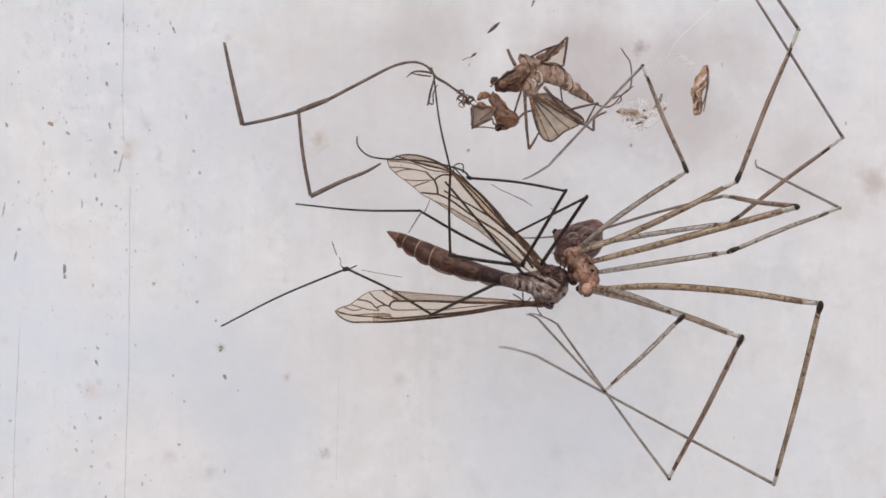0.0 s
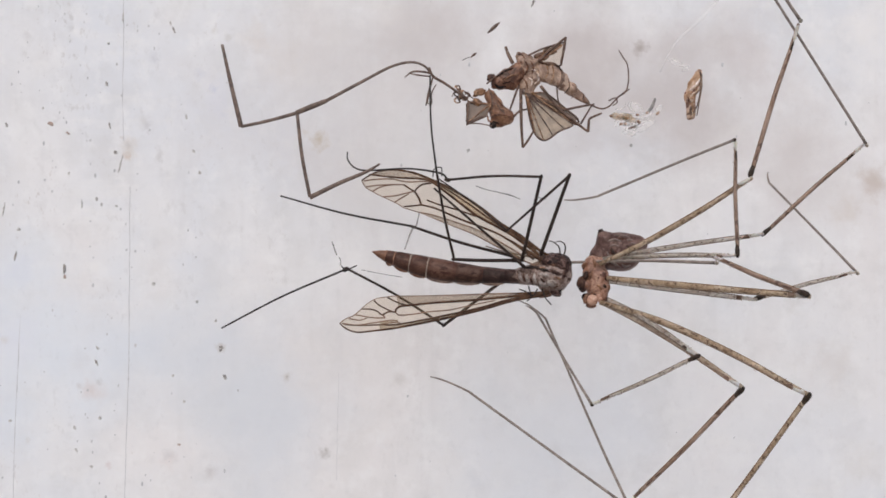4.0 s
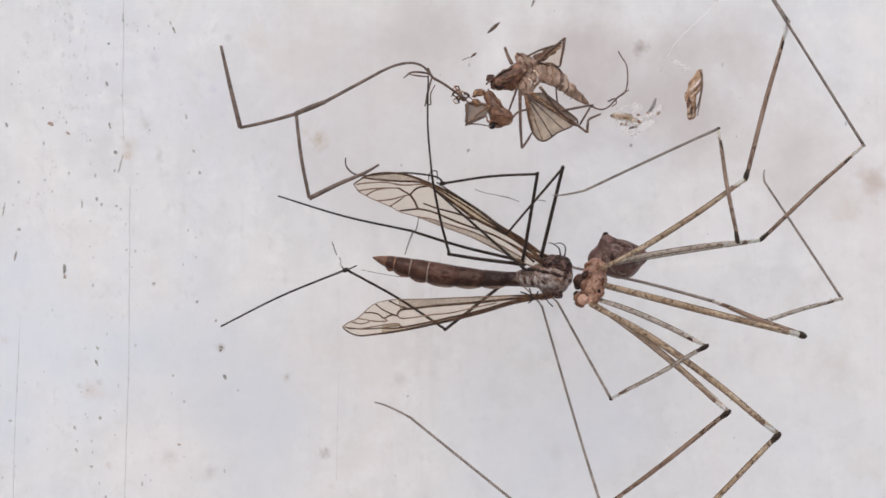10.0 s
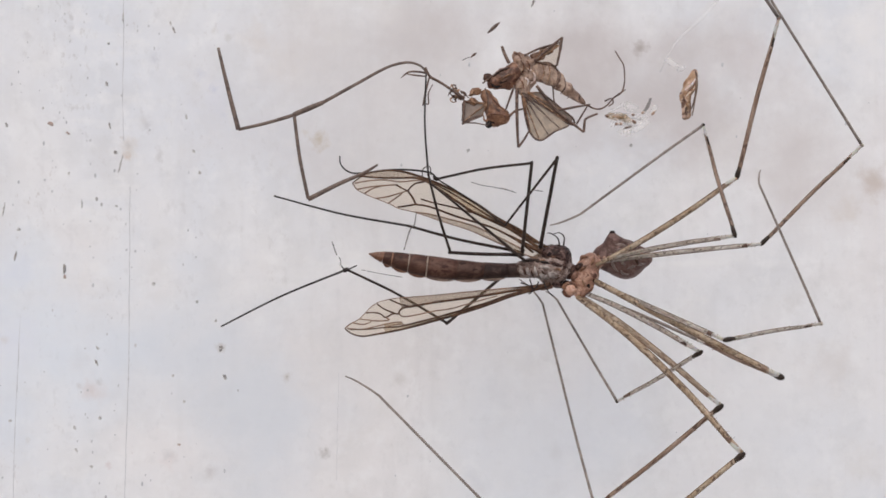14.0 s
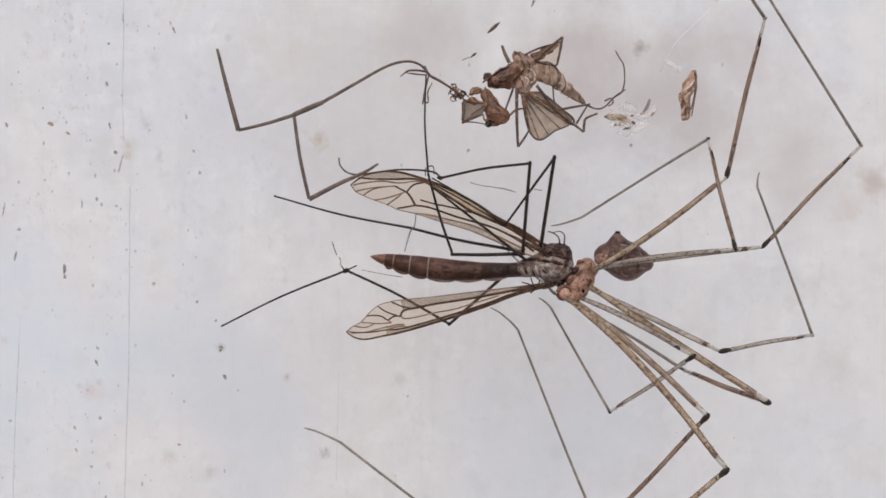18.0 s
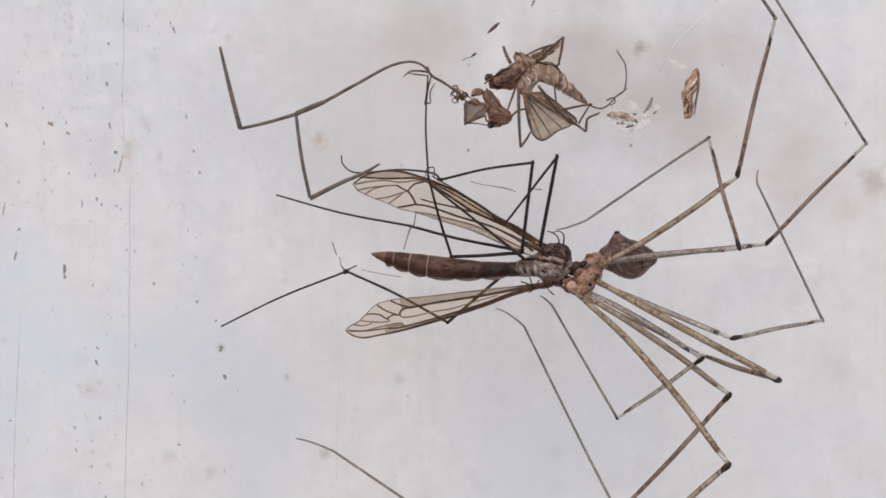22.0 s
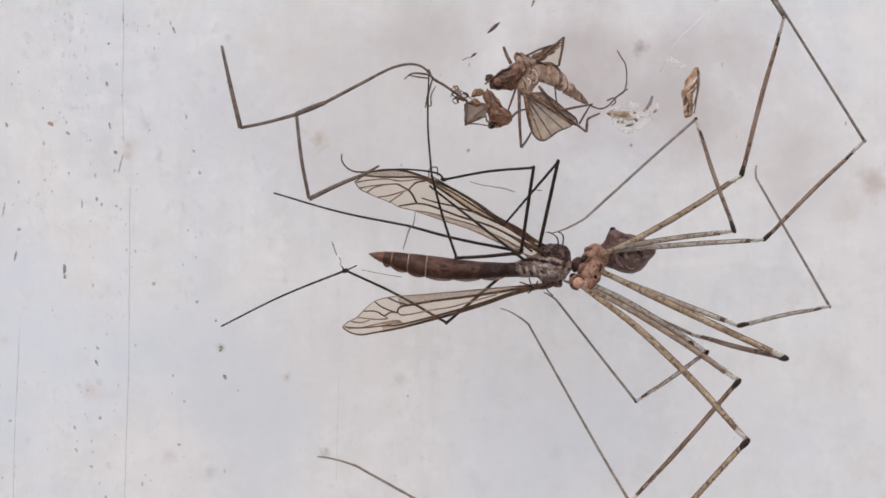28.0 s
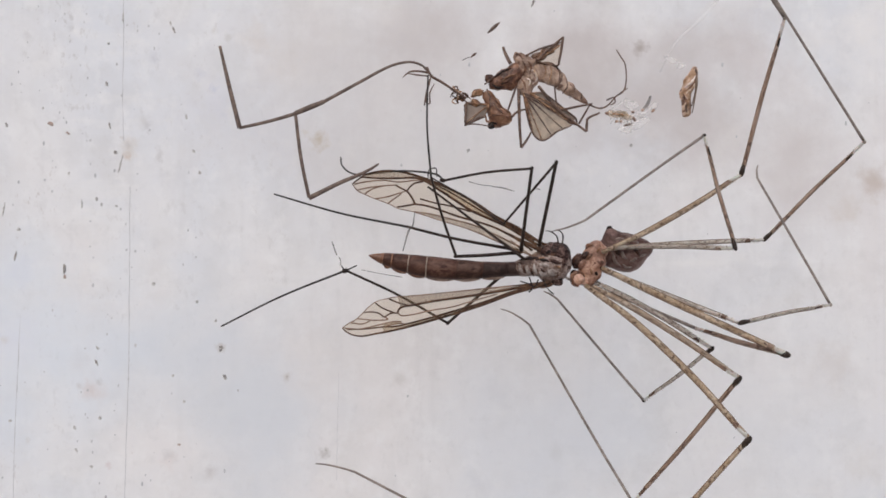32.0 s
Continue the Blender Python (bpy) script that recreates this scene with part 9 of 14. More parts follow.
    walk(spider_legs['G']['femur'], [(0, rod(-0.59, 0.6, -1.2, 0.86, -8.12, -6.43)), (0.5, rod(-0.55, 0.6, -1.18, 0.79, -7.19, -7.64)), (1, rod(-0.5, 0.6, -1.22, 1.22, -7.77, -6.81)), (1.5, rod(-0.47, 0.6, -1.23, 1.54, -7.48, -7.13)), (2, rod(-0.46, 0.6, -1.26, 2.04, -7.11, -7.4)), (2.5, rod(-0.45, 0.6, -1.25, 1.92, -7.4, -7.09)), (3, rod(-0.4, 0.6, -1.3, 3.01, -7.08, -7.16)), (3.5, rod(-0.29, 0.6, -1.25, 3.09, -7.1, -7.14)), (5.5, rod(0.03, 0.6, -1.1, 1.49, -7.3, -7.35)), (6, rod(0.03, 0.6, -1.1, 2.38, -7.65, -6.68)), (6.5, rod(0.03, 0.6, -1.09, 3.8, -7.7, -5.88)), (7, rod(0.03, 0.6, -1.07, 5.88, -6.82, -5.21)), (7.5, rod(0.03, 0.6, -1.07, 6.71, -5.43, -6.01)), (8, rod(0.03, 0.6, -1.06, 6.56, -5.97, -5.48)), (8.5, rod(0.03, 0.6, -1.07, 6.45, -6.37, -5.03)), (9, rod(0.02, 0.6, -1.08, 5.76, -6.99, -5.04)), (9.5, rod(0.03, 0.6, -1.08, 5.62, -6.9, -5.36)), (10, rod(0.03, 0.6, -1.08, 6.24, -6.6, -5.04)), (10.5, rod(0.03, 0.6, -1.07, 6.65, -6.24, -5.02)), (11, rod(0.03, 0.6, -1.06, 7.3, -5.67, -4.76)), (11.5, rod(0.03, 0.6, -1.06, 7.08, -5.88, -4.82)), (12, rod(0.03, 0.6, -1.06, 7.22, -5.9, -4.55)), (12.5, rod(0.03, 0.6, -1.06, 6.73, -6.39, -4.6)), (13, rod(0.03, 0.6, -1.06, 7.46, -5.55, -4.61)), (13.5, rod(0.03, 0.6, -1.06, 7.51, -5.62, -4.43)), (14, rod(0.03, 0.6, -1.06, 7.88, -5.08, -4.47)), (14.5, rod(0.03, 0.6, -1.06, 7.45, -5.79, -4.22)), (16.5, rod(0.03, 0.6, -1.06, 7.87, -5.37, -4.01)), (17, rod(0.03, 0.6, -1.06, 7.65, -6, -3.09)), (17.5, rod(0.03, 0.6, -1.05, 8.59, -4.15, -4.04)), (18, rod(0.03, 0.6, -1.05, 8.06, -5.18, -3.73)), (18.5, rod(0.03, 0.6, -1.05, 7.91, -5.4, -3.76)), (19, rod(0.03, 0.6, -1.05, 7.58, -5.68, -4.06)), (19.5, rod(0.03, 0.6, -1.05, 7.53, -5.8, -3.93)), (20, rod(0.03, 0.6, -1.05, 7.92, -5.14, -3.55)), (20.5, rod(0.03, 0.6, -1.05, 8.34, -4.67, -3.87)), (21, rod(0.03, 0.6, -1.05, 8.74, -4.17, -3.48)), (21.5, rod(0.03, 0.6, -1.05, 8.58, -4.23, -3.85)), (22, rod(0.03, 0.6, -1.05, 8.8, -3.83, -3.83)), (22.5, rod(0.03, 0.6, -1.05, 7.96, -4.9, -4.48)), (23, rod(0.03, 0.6, -1.05, 8.2, -4.24, -4.9)), (23.5, rod(0.03, 0.6, -1.05, 7.72, -4.49, -5.55)), (24, rod(0.03, 0.6, -1.06, 7.32, -4.67, -5.95)), (24.5, rod(0.03, 0.6, -1.06, 7.46, -4.5, -5.9)), (25, rod(0.03, 0.6, -1.06, 7.54, -3.95, -6.25)), (25.5, rod(0.03, 0.6, -1.06, 7.82, -3.6, -6.1)), (27.5, rod(0.03, 0.6, -1.06, 7.62, -4.14, -6.02)), (28, rod(0.03, 0.6, -1.06, 7.56, -4.37, -5.87)), (28.5, rod(0.03, 0.6, -1.06, 7.81, -3.79, -5.97)), (29, rod(0.03, 0.6, -1.06, 7.8, -3.86, -5.92)), (29.5, rod(0.03, 0.6, -1.06, 7.84, -4, -5.72)), (30, rod(0.03, 0.6, -1.06, 7.88, -3.86, -5.77)), (30.5, rod(0.03, 0.6, -1.06, 8.06, -3.2, -6.04)), (31, rod(0.03, 0.6, -1.06, 8.13, -2.93, -6.1)), (31.5, rod(0.03, 0.6, -1.06, 8.22, -2.56, -6.18)), (32, rod(0.03, 0.6, -1.06, 8.24, -3.08, -5.82))])
    walk(spider_legs['G']['tibia'], [(0, rod(0.86, -8.12, -6.43, -6.32, -4.02, -5.72)), (0.5, rod(0.79, -7.19, -7.64, -6.99, -5.15, -5.58)), (1, rod(1.22, -7.77, -6.81, -6.65, -5.69, -5.22)), (1.5, rod(1.54, -7.48, -7.13, -6.47, -5.73, -5.81)), (2, rod(2.04, -7.11, -7.4, -6.18, -6.44, -6.47)), (2.5, rod(1.92, -7.4, -7.09, -6.25, -6.09, -6.48)), (3, rod(3.01, -7.08, -7.16, -5.06, -5.16, -6.84)), (3.5, rod(3.09, -7.1, -7.14, -4.66, -4.14, -6.98)), (5.5, rod(1.49, -7.3, -7.35, -6.52, -5.16, -6.87)), (6, rod(2.38, -7.65, -6.68, -5.36, -4.67, -6.47)), (6.5, rod(3.8, -7.7, -5.88, -3.04, -3.2, -7.26)), (7, rod(5.88, -6.82, -5.21, -0.33, -2.02, -7.9)), (7.5, rod(6.71, -5.43, -6.01, 1.1, -0.27, -9.28)), (8, rod(6.56, -5.97, -5.48, 0.47, -2.11, -9.59)), (8.5, rod(6.45, -6.37, -5.03, 0.22, -2.54, -8.95)), (9, rod(5.76, -6.99, -5.04, -0.96, -2.95, -7.74)), (9.5, rod(5.62, -6.9, -5.36, -1.11, -3.01, -8.27)), (10, rod(6.24, -6.6, -5.04, -0.31, -2.58, -8.17)), (10.5, rod(6.65, -6.24, -5.02, 0.84, -1.42, -8.46)), (11, rod(7.3, -5.67, -4.76, 2.02, -0.84, -8.96)), (11.5, rod(7.08, -5.88, -4.82, 1.72, -1.02, -8.9)), (12, rod(7.22, -5.9, -4.55, 1.86, -1, -8.57)), (12.5, rod(6.73, -6.39, -4.6, 1.28, -1.53, -8.56)), (13, rod(7.46, -5.55, -4.61, 2.32, -0.67, -8.92)), (13.5, rod(7.51, -5.62, -4.43, 2.19, -0.97, -8.78)), (14, rod(7.88, -5.08, -4.47, 3.1, 0.05, -8.91)), (14.5, rod(7.45, -5.79, -4.22, 2.67, -0.51, -8.47)), (16.5, rod(7.87, -5.37, -4.01, 2.9, -0.43, -8.47)), (17, rod(7.65, -6, -3.09, 3.74, -0.83, -8.26)), (17.5, rod(8.59, -4.15, -4.04, 4.64, 1.11, -9.11)), (18, rod(8.06, -5.18, -3.73, 3.62, -0.57, -9.01)), (18.5, rod(7.91, -5.4, -3.76, 3.45, -0.72, -8.97)), (19, rod(7.58, -5.68, -4.06, 2.73, -1.2, -9.09)), (19.5, rod(7.53, -5.8, -3.93, 3.69, -0.08, -8.55)), (20, rod(7.92, -5.14, -3.55, 4.05, 0, -8.83)), (20.5, rod(8.34, -4.67, -3.87, 4.57, 0.51, -9.16)), (21, rod(8.74, -4.17, -3.48, 5.06, 0.66, -9.14)), (21.5, rod(8.58, -4.23, -3.85, 4.97, 0.75, -9.41)), (22, rod(8.8, -3.83, -3.83, 4.57, 0.23, -9.71)), (22.5, rod(7.96, -4.9, -4.48, 2.82, -0.9, -9.62)), (23, rod(8.2, -4.24, -4.9, 3.38, 0.78, -9.41)), (23.5, rod(7.72, -4.49, -5.55, 3.07, 1.17, -9.46)), (24, rod(7.32, -4.67, -5.95, 2.5, 0.87, -9.82)), (24.5, rod(7.46, -4.5, -5.9, 2.75, 0.96, -10)), (25, rod(7.54, -3.95, -6.25, 3.34, 1.94, -10.31)), (25.5, rod(7.82, -3.6, -6.1, 4.14, 2.53, -10.31)), (27.5, rod(7.62, -4.14, -6.02, 2.97, 1.42, -10.06)), (28, rod(7.56, -4.37, -5.87, 3.44, 1.53, -10)), (28.5, rod(7.81, -3.79, -5.97, 4.28, 2.43, -10.18)), (29, rod(7.8, -3.86, -5.92, 4.36, 2.45, -10.08)), (29.5, rod(7.84, -4, -5.72, 4.56, 2.31, -10.01)), (30, rod(7.88, -3.86, -5.77, 4.45, 2.31, -10.13)), (30.5, rod(8.06, -3.2, -6.04, 4.37, 2.9, -10.3)), (31, rod(8.13, -2.93, -6.1, 4.2, 2.97, -10.43)), (31.5, rod(8.22, -2.56, -6.18, 4.21, 3.31, -10.46)), (32, rod(8.24, -3.08, -5.82, 4.33, 2.74, -10.26))])
    walk(spider_legs['G']['metatarsus'], [(0, rod(-6.32, -4.02, -5.72, -5.11, 5.03, 1.07)), (0.5, rod(-6.99, -5.15, -5.58, -4.99, 3.59, 1.44)), (1, rod(-6.65, -5.69, -5.22, -4.87, 3.08, 1.82)), (1.5, rod(-6.47, -5.73, -5.81, -5.13, 3, 1.37)), (2, rod(-6.18, -6.44, -6.47, -5.16, 1.96, 1.13)), (2.5, rod(-6.25, -6.09, -6.48, -5.11, 2.53, 0.86)), (3, rod(-5.06, -5.16, -6.84, -5.07, 3.71, 0.28)), (3.5, rod(-4.66, -4.14, -6.98, -4.97, 4.41, 0.52)), (5.5, rod(-6.52, -5.16, -6.87, -6.55, 2.85, 1.21)), (6, rod(-5.36, -4.67, -6.47, -5.78, 4.05, 0.83)), (6.5, rod(-3.04, -3.2, -7.26, -5.19, 5.26, 0.04)), (7, rod(-0.33, -2.02, -7.9, -3.99, 5.87, -0.56)), (7.5, rod(1.1, -0.27, -9.28, -2.99, 7.32, -1.84)), (8, rod(0.47, -2.11, -9.59, -3.31, 5.27, -1.8)), (8.5, rod(0.22, -2.54, -8.95, -2.98, 5.15, -1.2)), (9, rod(-0.96, -2.95, -7.74, -2.85, 5.88, -0.81)), (9.5, rod(-1.11, -3.01, -8.27, -3.13, 5.11, -0.55)), (10, rod(-0.31, -2.58, -8.17, -3.04, 5.37, -0.5)), (10.5, rod(0.84, -1.42, -8.46, -2.67, 6.68, -1.29)), (11, rod(2.02, -0.84, -8.96, -2.66, 6.41, -1.54)), (11.5, rod(1.72, -1.02, -8.9, -2.51, 6.57, -1.56)), (12, rod(1.86, -1, -8.57, -2.62, 6.37, -1.15)), (12.5, rod(1.28, -1.53, -8.56, -2.45, 6.28, -1.17)), (13, rod(2.32, -0.67, -8.92, -2.11, 6.89, -1.66)), (13.5, rod(2.19, -0.97, -8.78, -2.51, 6.05, -1.15)), (14, rod(3.1, 0.05, -8.91, -2.14, 6.81, -1.41)), (14.5, rod(2.67, -0.51, -8.47, -1.97, 6.65, -0.93)), (16.5, rod(2.9, -0.43, -8.47, -2.3, 6.71, -1.29)), (17, rod(3.74, -0.83, -8.26, -2.61, 5.74, -1.47)), (17.5, rod(4.64, 1.11, -9.11, -2.03, 7.08, -2.08)), (18, rod(3.62, -0.57, -9.01, -2.24, 5.97, -1.78)), (18.5, rod(3.45, -0.72, -8.97, -2.52, 5.88, -1.88)), (19, rod(2.73, -1.2, -9.09, -2.55, 5.83, -1.86)), (19.5, rod(3.69, -0.08, -8.55, -2.67, 6.67, -1.97)), (20, rod(4.05, 0, -8.83, -2.64, 6.39, -2.21)), (20.5, rod(4.57, 0.51, -9.16, -2.63, 6.1, -2.35)), (21, rod(5.06, 0.66, -9.14, -2.81, 5.15, -2.26)), (21.5, rod(4.97, 0.75, -9.41, -2.75, 5.13, -2.29)), (22, rod(4.57, 0.23, -9.71, -2.58, 5.06, -2.29)), (22.5, rod(2.82, -0.9, -9.62, -2.77, 5.6, -2.14)), (23, rod(3.38, 0.78, -9.41, -2.47, 7.16, -2.02)), (23.5, rod(3.07, 1.17, -9.46, -2.58, 7.85, -2.19)), (24, rod(2.5, 0.87, -9.82, -2.88, 7.1, -1.96)), (24.5, rod(2.75, 0.96, -10, -2.94, 6.68, -1.97)), (25, rod(3.34, 1.94, -10.31, -3.06, 5.99, -1.81)), (25.5, rod(4.14, 2.53, -10.31, -3.26, 4.21, -1.83)), (27.5, rod(2.97, 1.42, -10.06, -3.05, 6.46, -1.82)), (28, rod(3.44, 1.53, -10, -2.95, 6.33, -1.9)), (28.5, rod(4.28, 2.43, -10.18, -3.08, 5.48, -2.04)), (29, rod(4.36, 2.45, -10.08, -3.09, 5.38, -2)), (29.5, rod(4.56, 2.31, -10.01, -3.11, 5.24, -2.13)), (30, rod(4.45, 2.31, -10.13, -3.11, 5.34, -2.18)), (30.5, rod(4.37, 2.9, -10.3, -3.11, 5.15, -2.03)), (31, rod(4.2, 2.97, -10.43, -3.11, 5.09, -1.97)), (31.5, rod(4.21, 3.31, -10.46, -3.1, 4.94, -1.9)), (32, rod(4.33, 2.74, -10.26, -3.04, 5.58, -2.07))])
    walk(spider_legs['H']['femur'], [(0, rod(-0.89, 0.2, -1.47, 1.91, -9.19, -10.21)), (0.5, rod(-0.85, 0.2, -1.44, 1.84, -7.36, -11.81)), (1, rod(-0.8, 0.2, -1.47, 2.4, -8.44, -10.83)), (1.5, rod(-0.78, 0.2, -1.49, 2.92, -8.1, -10.97)), (2, rod(-0.76, 0.2, -1.51, 3.64, -7.43, -11.25)), (2.5, rod(-0.76, 0.2, -1.49, 3.44, -7.86, -10.96)), (3, rod(-0.72, 0.2, -1.55, 4.68, -7.83, -10.43)), (3.5, rod(-0.6, 0.2, -1.48, 4.45, -8.09, -10.32)), (5.5, rod(-0.27, 0.2, -1.31, 3.99, -8.02, -10.62)), (6, rod(-0.27, 0.2, -1.31, 4.24, -8.57, -9.99)), (6.5, rod(-0.27, 0.2, -1.31, 5.4, -8.73, -9.09)), (7, rod(-0.27, 0.2, -1.3, 6.85, -8.53, -8.01)), (7.5, rod(-0.27, 0.2, -1.3, 7.98, -7.37, -8.08)), (8, rod(-0.27, 0.2, -1.3, 8.33, -7.3, -7.69)), (8.5, rod(-0.27, 0.2, -1.3, 6.71, -7.31, -9.46)), (9, rod(-0.27, 0.2, -1.31, 5.81, -7.42, -10.06)), (9.5, rod(-0.27, 0.2, -1.31, 6.33, -6.88, -10.15)), (10, rod(-0.27, 0.2, -1.3, 6.97, -6.86, -9.67)), (10.5, rod(-0.27, 0.2, -1.3, 7.67, -6.66, -9.15)), (11, rod(-0.27, 0.2, -1.3, 8.66, -6.42, -8.24)), (11.5, rod(-0.27, 0.2, -1.3, 7.99, -6.6, -8.86)), (12, rod(-0.27, 0.2, -1.3, 8.34, -6.83, -8.26)), (12.5, rod(-0.27, 0.2, -1.3, 8.22, -6.88, -8.37)), (13, rod(-0.27, 0.2, -1.3, 8.59, -6.12, -8.59)), (13.5, rod(-0.27, 0.2, -1.3, 9.53, -4.95, -8.33)), (14, rod(-0.27, 0.2, -1.3, 9.54, -5.22, -8.08)), (14.5, rod(-0.27, 0.2, -1.3, 8.71, -6.52, -8.08)), (16.5, rod(-0.27, 0.2, -1.3, 9.31, -5.22, -8.34)), (17, rod(-0.27, 0.2, -1.3, 8.76, -6.86, -7.38)), (17.5, rod(-0.27, 0.2, -1.3, 9.7, -4.5, -8.16)), (18, rod(-0.27, 0.2, -1.3, 9.57, -5.53, -7.65)), (18.5, rod(-0.27, 0.2, -1.3, 9.94, -5.24, -7.35)), (19, rod(-0.27, 0.2, -1.3, 10.59, -3.85, -7.3)), (19.5, rod(-0.27, 0.2, -1.3, 10.26, -5.8, -6.2)), (20, rod(-0.27, 0.2, -1.29, 10.52, -5.34, -6.16)), (20.5, rod(-0.27, 0.2, -1.29, 10.72, -4.97, -6.12)), (21, rod(-0.27, 0.2, -1.29, 11.05, -4.49, -5.85)), (21.5, rod(-0.27, 0.2, -1.29, 10.71, -4.94, -6.16)), (22, rod(-0.27, 0.2, -1.29, 11.14, -4.24, -5.86)), (22.5, rod(-0.27, 0.2, -1.29, 10.36, -5.21, -6.66)), (23, rod(-0.27, 0.2, -1.3, 10.63, -4.39, -6.9)), (23.5, rod(-0.27, 0.2, -1.3, 10.05, -4.76, -7.63)), (24, rod(-0.27, 0.2, -1.3, 9.62, -4.92, -8.17)), (24.5, rod(-0.27, 0.2, -1.3, 9.73, -5.04, -7.91)), (25, rod(-0.27, 0.2, -1.3, 9.57, -5.29, -7.93)), (25.5, rod(-0.27, 0.2, -1.3, 9.4, -5.61, -7.92)), (27.5, rod(-0.27, 0.2, -1.3, 9.65, -5.05, -8.03)), (28, rod(-0.27, 0.2, -1.3, 9.42, -5.75, -7.76)), (28.5, rod(-0.27, 0.2, -1.3, 9.48, -5.66, -7.75)), (29, rod(-0.27, 0.2, -1.3, 9.32, -5.87, -7.81)), (29.5, rod(-0.27, 0.2, -1.3, 9.44, -5.93, -7.56)), (30, rod(-0.27, 0.2, -1.3, 9.4, -5.89, -7.66)), (30.5, rod(-0.27, 0.2, -1.3, 9.35, -5.66, -7.95)), (31, rod(-0.27, 0.2, -1.3, 9.32, -5.57, -8.06)), (31.5, rod(-0.27, 0.2, -1.3, 9.37, -5.42, -8.11)), (32, rod(-0.27, 0.2, -1.3, 9.61, -5.5, -7.67))])
    walk(spider_legs['H']['tibia'], [(0, rod(1.91, -9.19, -10.21, -8.73, -4.92, -12.74)), (0.5, rod(1.84, -7.36, -11.81, -9.18, -3.54, -13.12)), (1, rod(2.4, -8.44, -10.83, -8.49, -4.47, -12.7)), (1.5, rod(2.92, -8.1, -10.97, -7.8, -3.98, -13.42)), (2, rod(3.64, -7.43, -11.25, -7.03, -3.48, -14.13)), (2.5, rod(3.44, -7.86, -10.96, -7.1, -3.83, -14.22)), (3, rod(4.68, -7.83, -10.43, -5.64, -4.01, -14.55)), (3.5, rod(4.45, -8.09, -10.32, -5.9, -4.31, -14.38)), (5.5, rod(3.99, -8.02, -10.62, -6.55, -4.21, -14.13)), (6, rod(4.24, -8.57, -9.99, -5.99, -4.47, -14.06)), (6.5, rod(5.4, -8.73, -9.09, -4.16, -4.94, -14.77)), (7, rod(6.85, -8.53, -8.01, -1.65, -5.07, -15.33)), (7.5, rod(7.98, -7.37, -8.08, 0.25, -4.39, -16.41)), (8, rod(8.33, -7.3, -7.69, 1.64, -3.88, -16.7)), (8.5, rod(6.71, -7.31, -9.46, -1.39, -2.6, -16.53)), (9, rod(5.81, -7.42, -10.06, -3.93, -3.95, -15.64)), (9.5, rod(6.33, -6.88, -10.15, -3.49, -3.55, -15.66)), (10, rod(6.97, -6.86, -9.67, -2.18, -2.86, -15.84)), (10.5, rod(7.67, -6.66, -9.15, -0.51, -2.54, -16.48)), (11, rod(8.66, -6.42, -8.24, 0.78, -3.19, -16.32)), (11.5, rod(7.99, -6.6, -8.86, 1.07, -1.35, -16.77)), (12, rod(8.34, -6.83, -8.26, 0.73, -2.64, -16.15)), (12.5, rod(8.22, -6.88, -8.37, 0.81, -2.17, -16.16)), (13, rod(8.59, -6.12, -8.59, 0.93, -2.14, -16.55)), (13.5, rod(9.53, -4.95, -8.33, 0.97, -2.63, -16.03)), (14, rod(9.54, -5.22, -8.08, 1.73, -2.39, -16.37)), (14.5, rod(8.71, -6.52, -8.08, 2.32, -1.14, -16.33)), (16.5, rod(9.31, -5.22, -8.34, 2.96, -1.13, -17.33)), (17, rod(8.76, -6.86, -7.38, 4.02, -5.28, -18.01)), (17.5, rod(9.7, -4.5, -8.16, 4.46, -1.99, -18.37)), (18, rod(9.57, -5.53, -7.65, 3.95, -2.08, -17.36)), (18.5, rod(9.94, -5.24, -7.35, 3.59, -3.23, -17.03)), (19, rod(10.59, -3.85, -7.3, 3.55, -3.79, -16.7)), (19.5, rod(10.26, -5.8, -6.2, 3.88, -4.91, -16.01)), (20, rod(10.52, -5.34, -6.16, 5.08, -2.47, -16.15)), (20.5, rod(10.72, -4.97, -6.12, 5.51, -2.22, -16.28)), (21, rod(11.05, -4.49, -5.85, 5.73, -2.35, -16.1)), (21.5, rod(10.71, -4.94, -6.16, 5.84, -1.54, -16.28)), (22, rod(11.14, -4.24, -5.86, 5.74, -2.45, -16.13)), (22.5, rod(10.36, -5.21, -6.66, 4.8, -1.68, -16.38)), (23, rod(10.63, -4.39, -6.9, 4, -2.25, -16.35)), (23.5, rod(10.05, -4.76, -7.63, 3.19, -1.93, -16.74)), (24, rod(9.62, -4.92, -8.17, 2.3, -1.63, -16.75)), (24.5, rod(9.73, -5.04, -7.91, 2.22, -3.01, -16.7)), (25, rod(9.57, -5.29, -7.93, 2.35, -2.71, -16.82)), (25.5, rod(9.4, -5.61, -7.92, 2.23, -2.93, -16.83)), (27.5, rod(9.65, -5.05, -8.03, 2.19, -2.42, -16.71)), (28, rod(9.42, -5.75, -7.76, 2.16, -3.13, -16.61)), (28.5, rod(9.48, -5.66, -7.75, 2.15, -3.45, -16.66)), (29, rod(9.32, -5.87, -7.81, 2.35, -2.74, -16.72)), (29.5, rod(9.44, -5.93, -7.56, 2.28, -3.7, -16.6)), (30, rod(9.4, -5.89, -7.66, 2.46, -3.12, -16.71)), (30.5, rod(9.35, -5.66, -7.95, 2.67, -1.95, -16.87)), (31, rod(9.32, -5.57, -8.06, 2.77, -1.57, -16.94)), (31.5, rod(9.37, -5.42, -8.11, 2.84, -1.34, -16.98)), (32, rod(9.61, -5.5, -7.67, 2.58, -3.2, -16.79))])
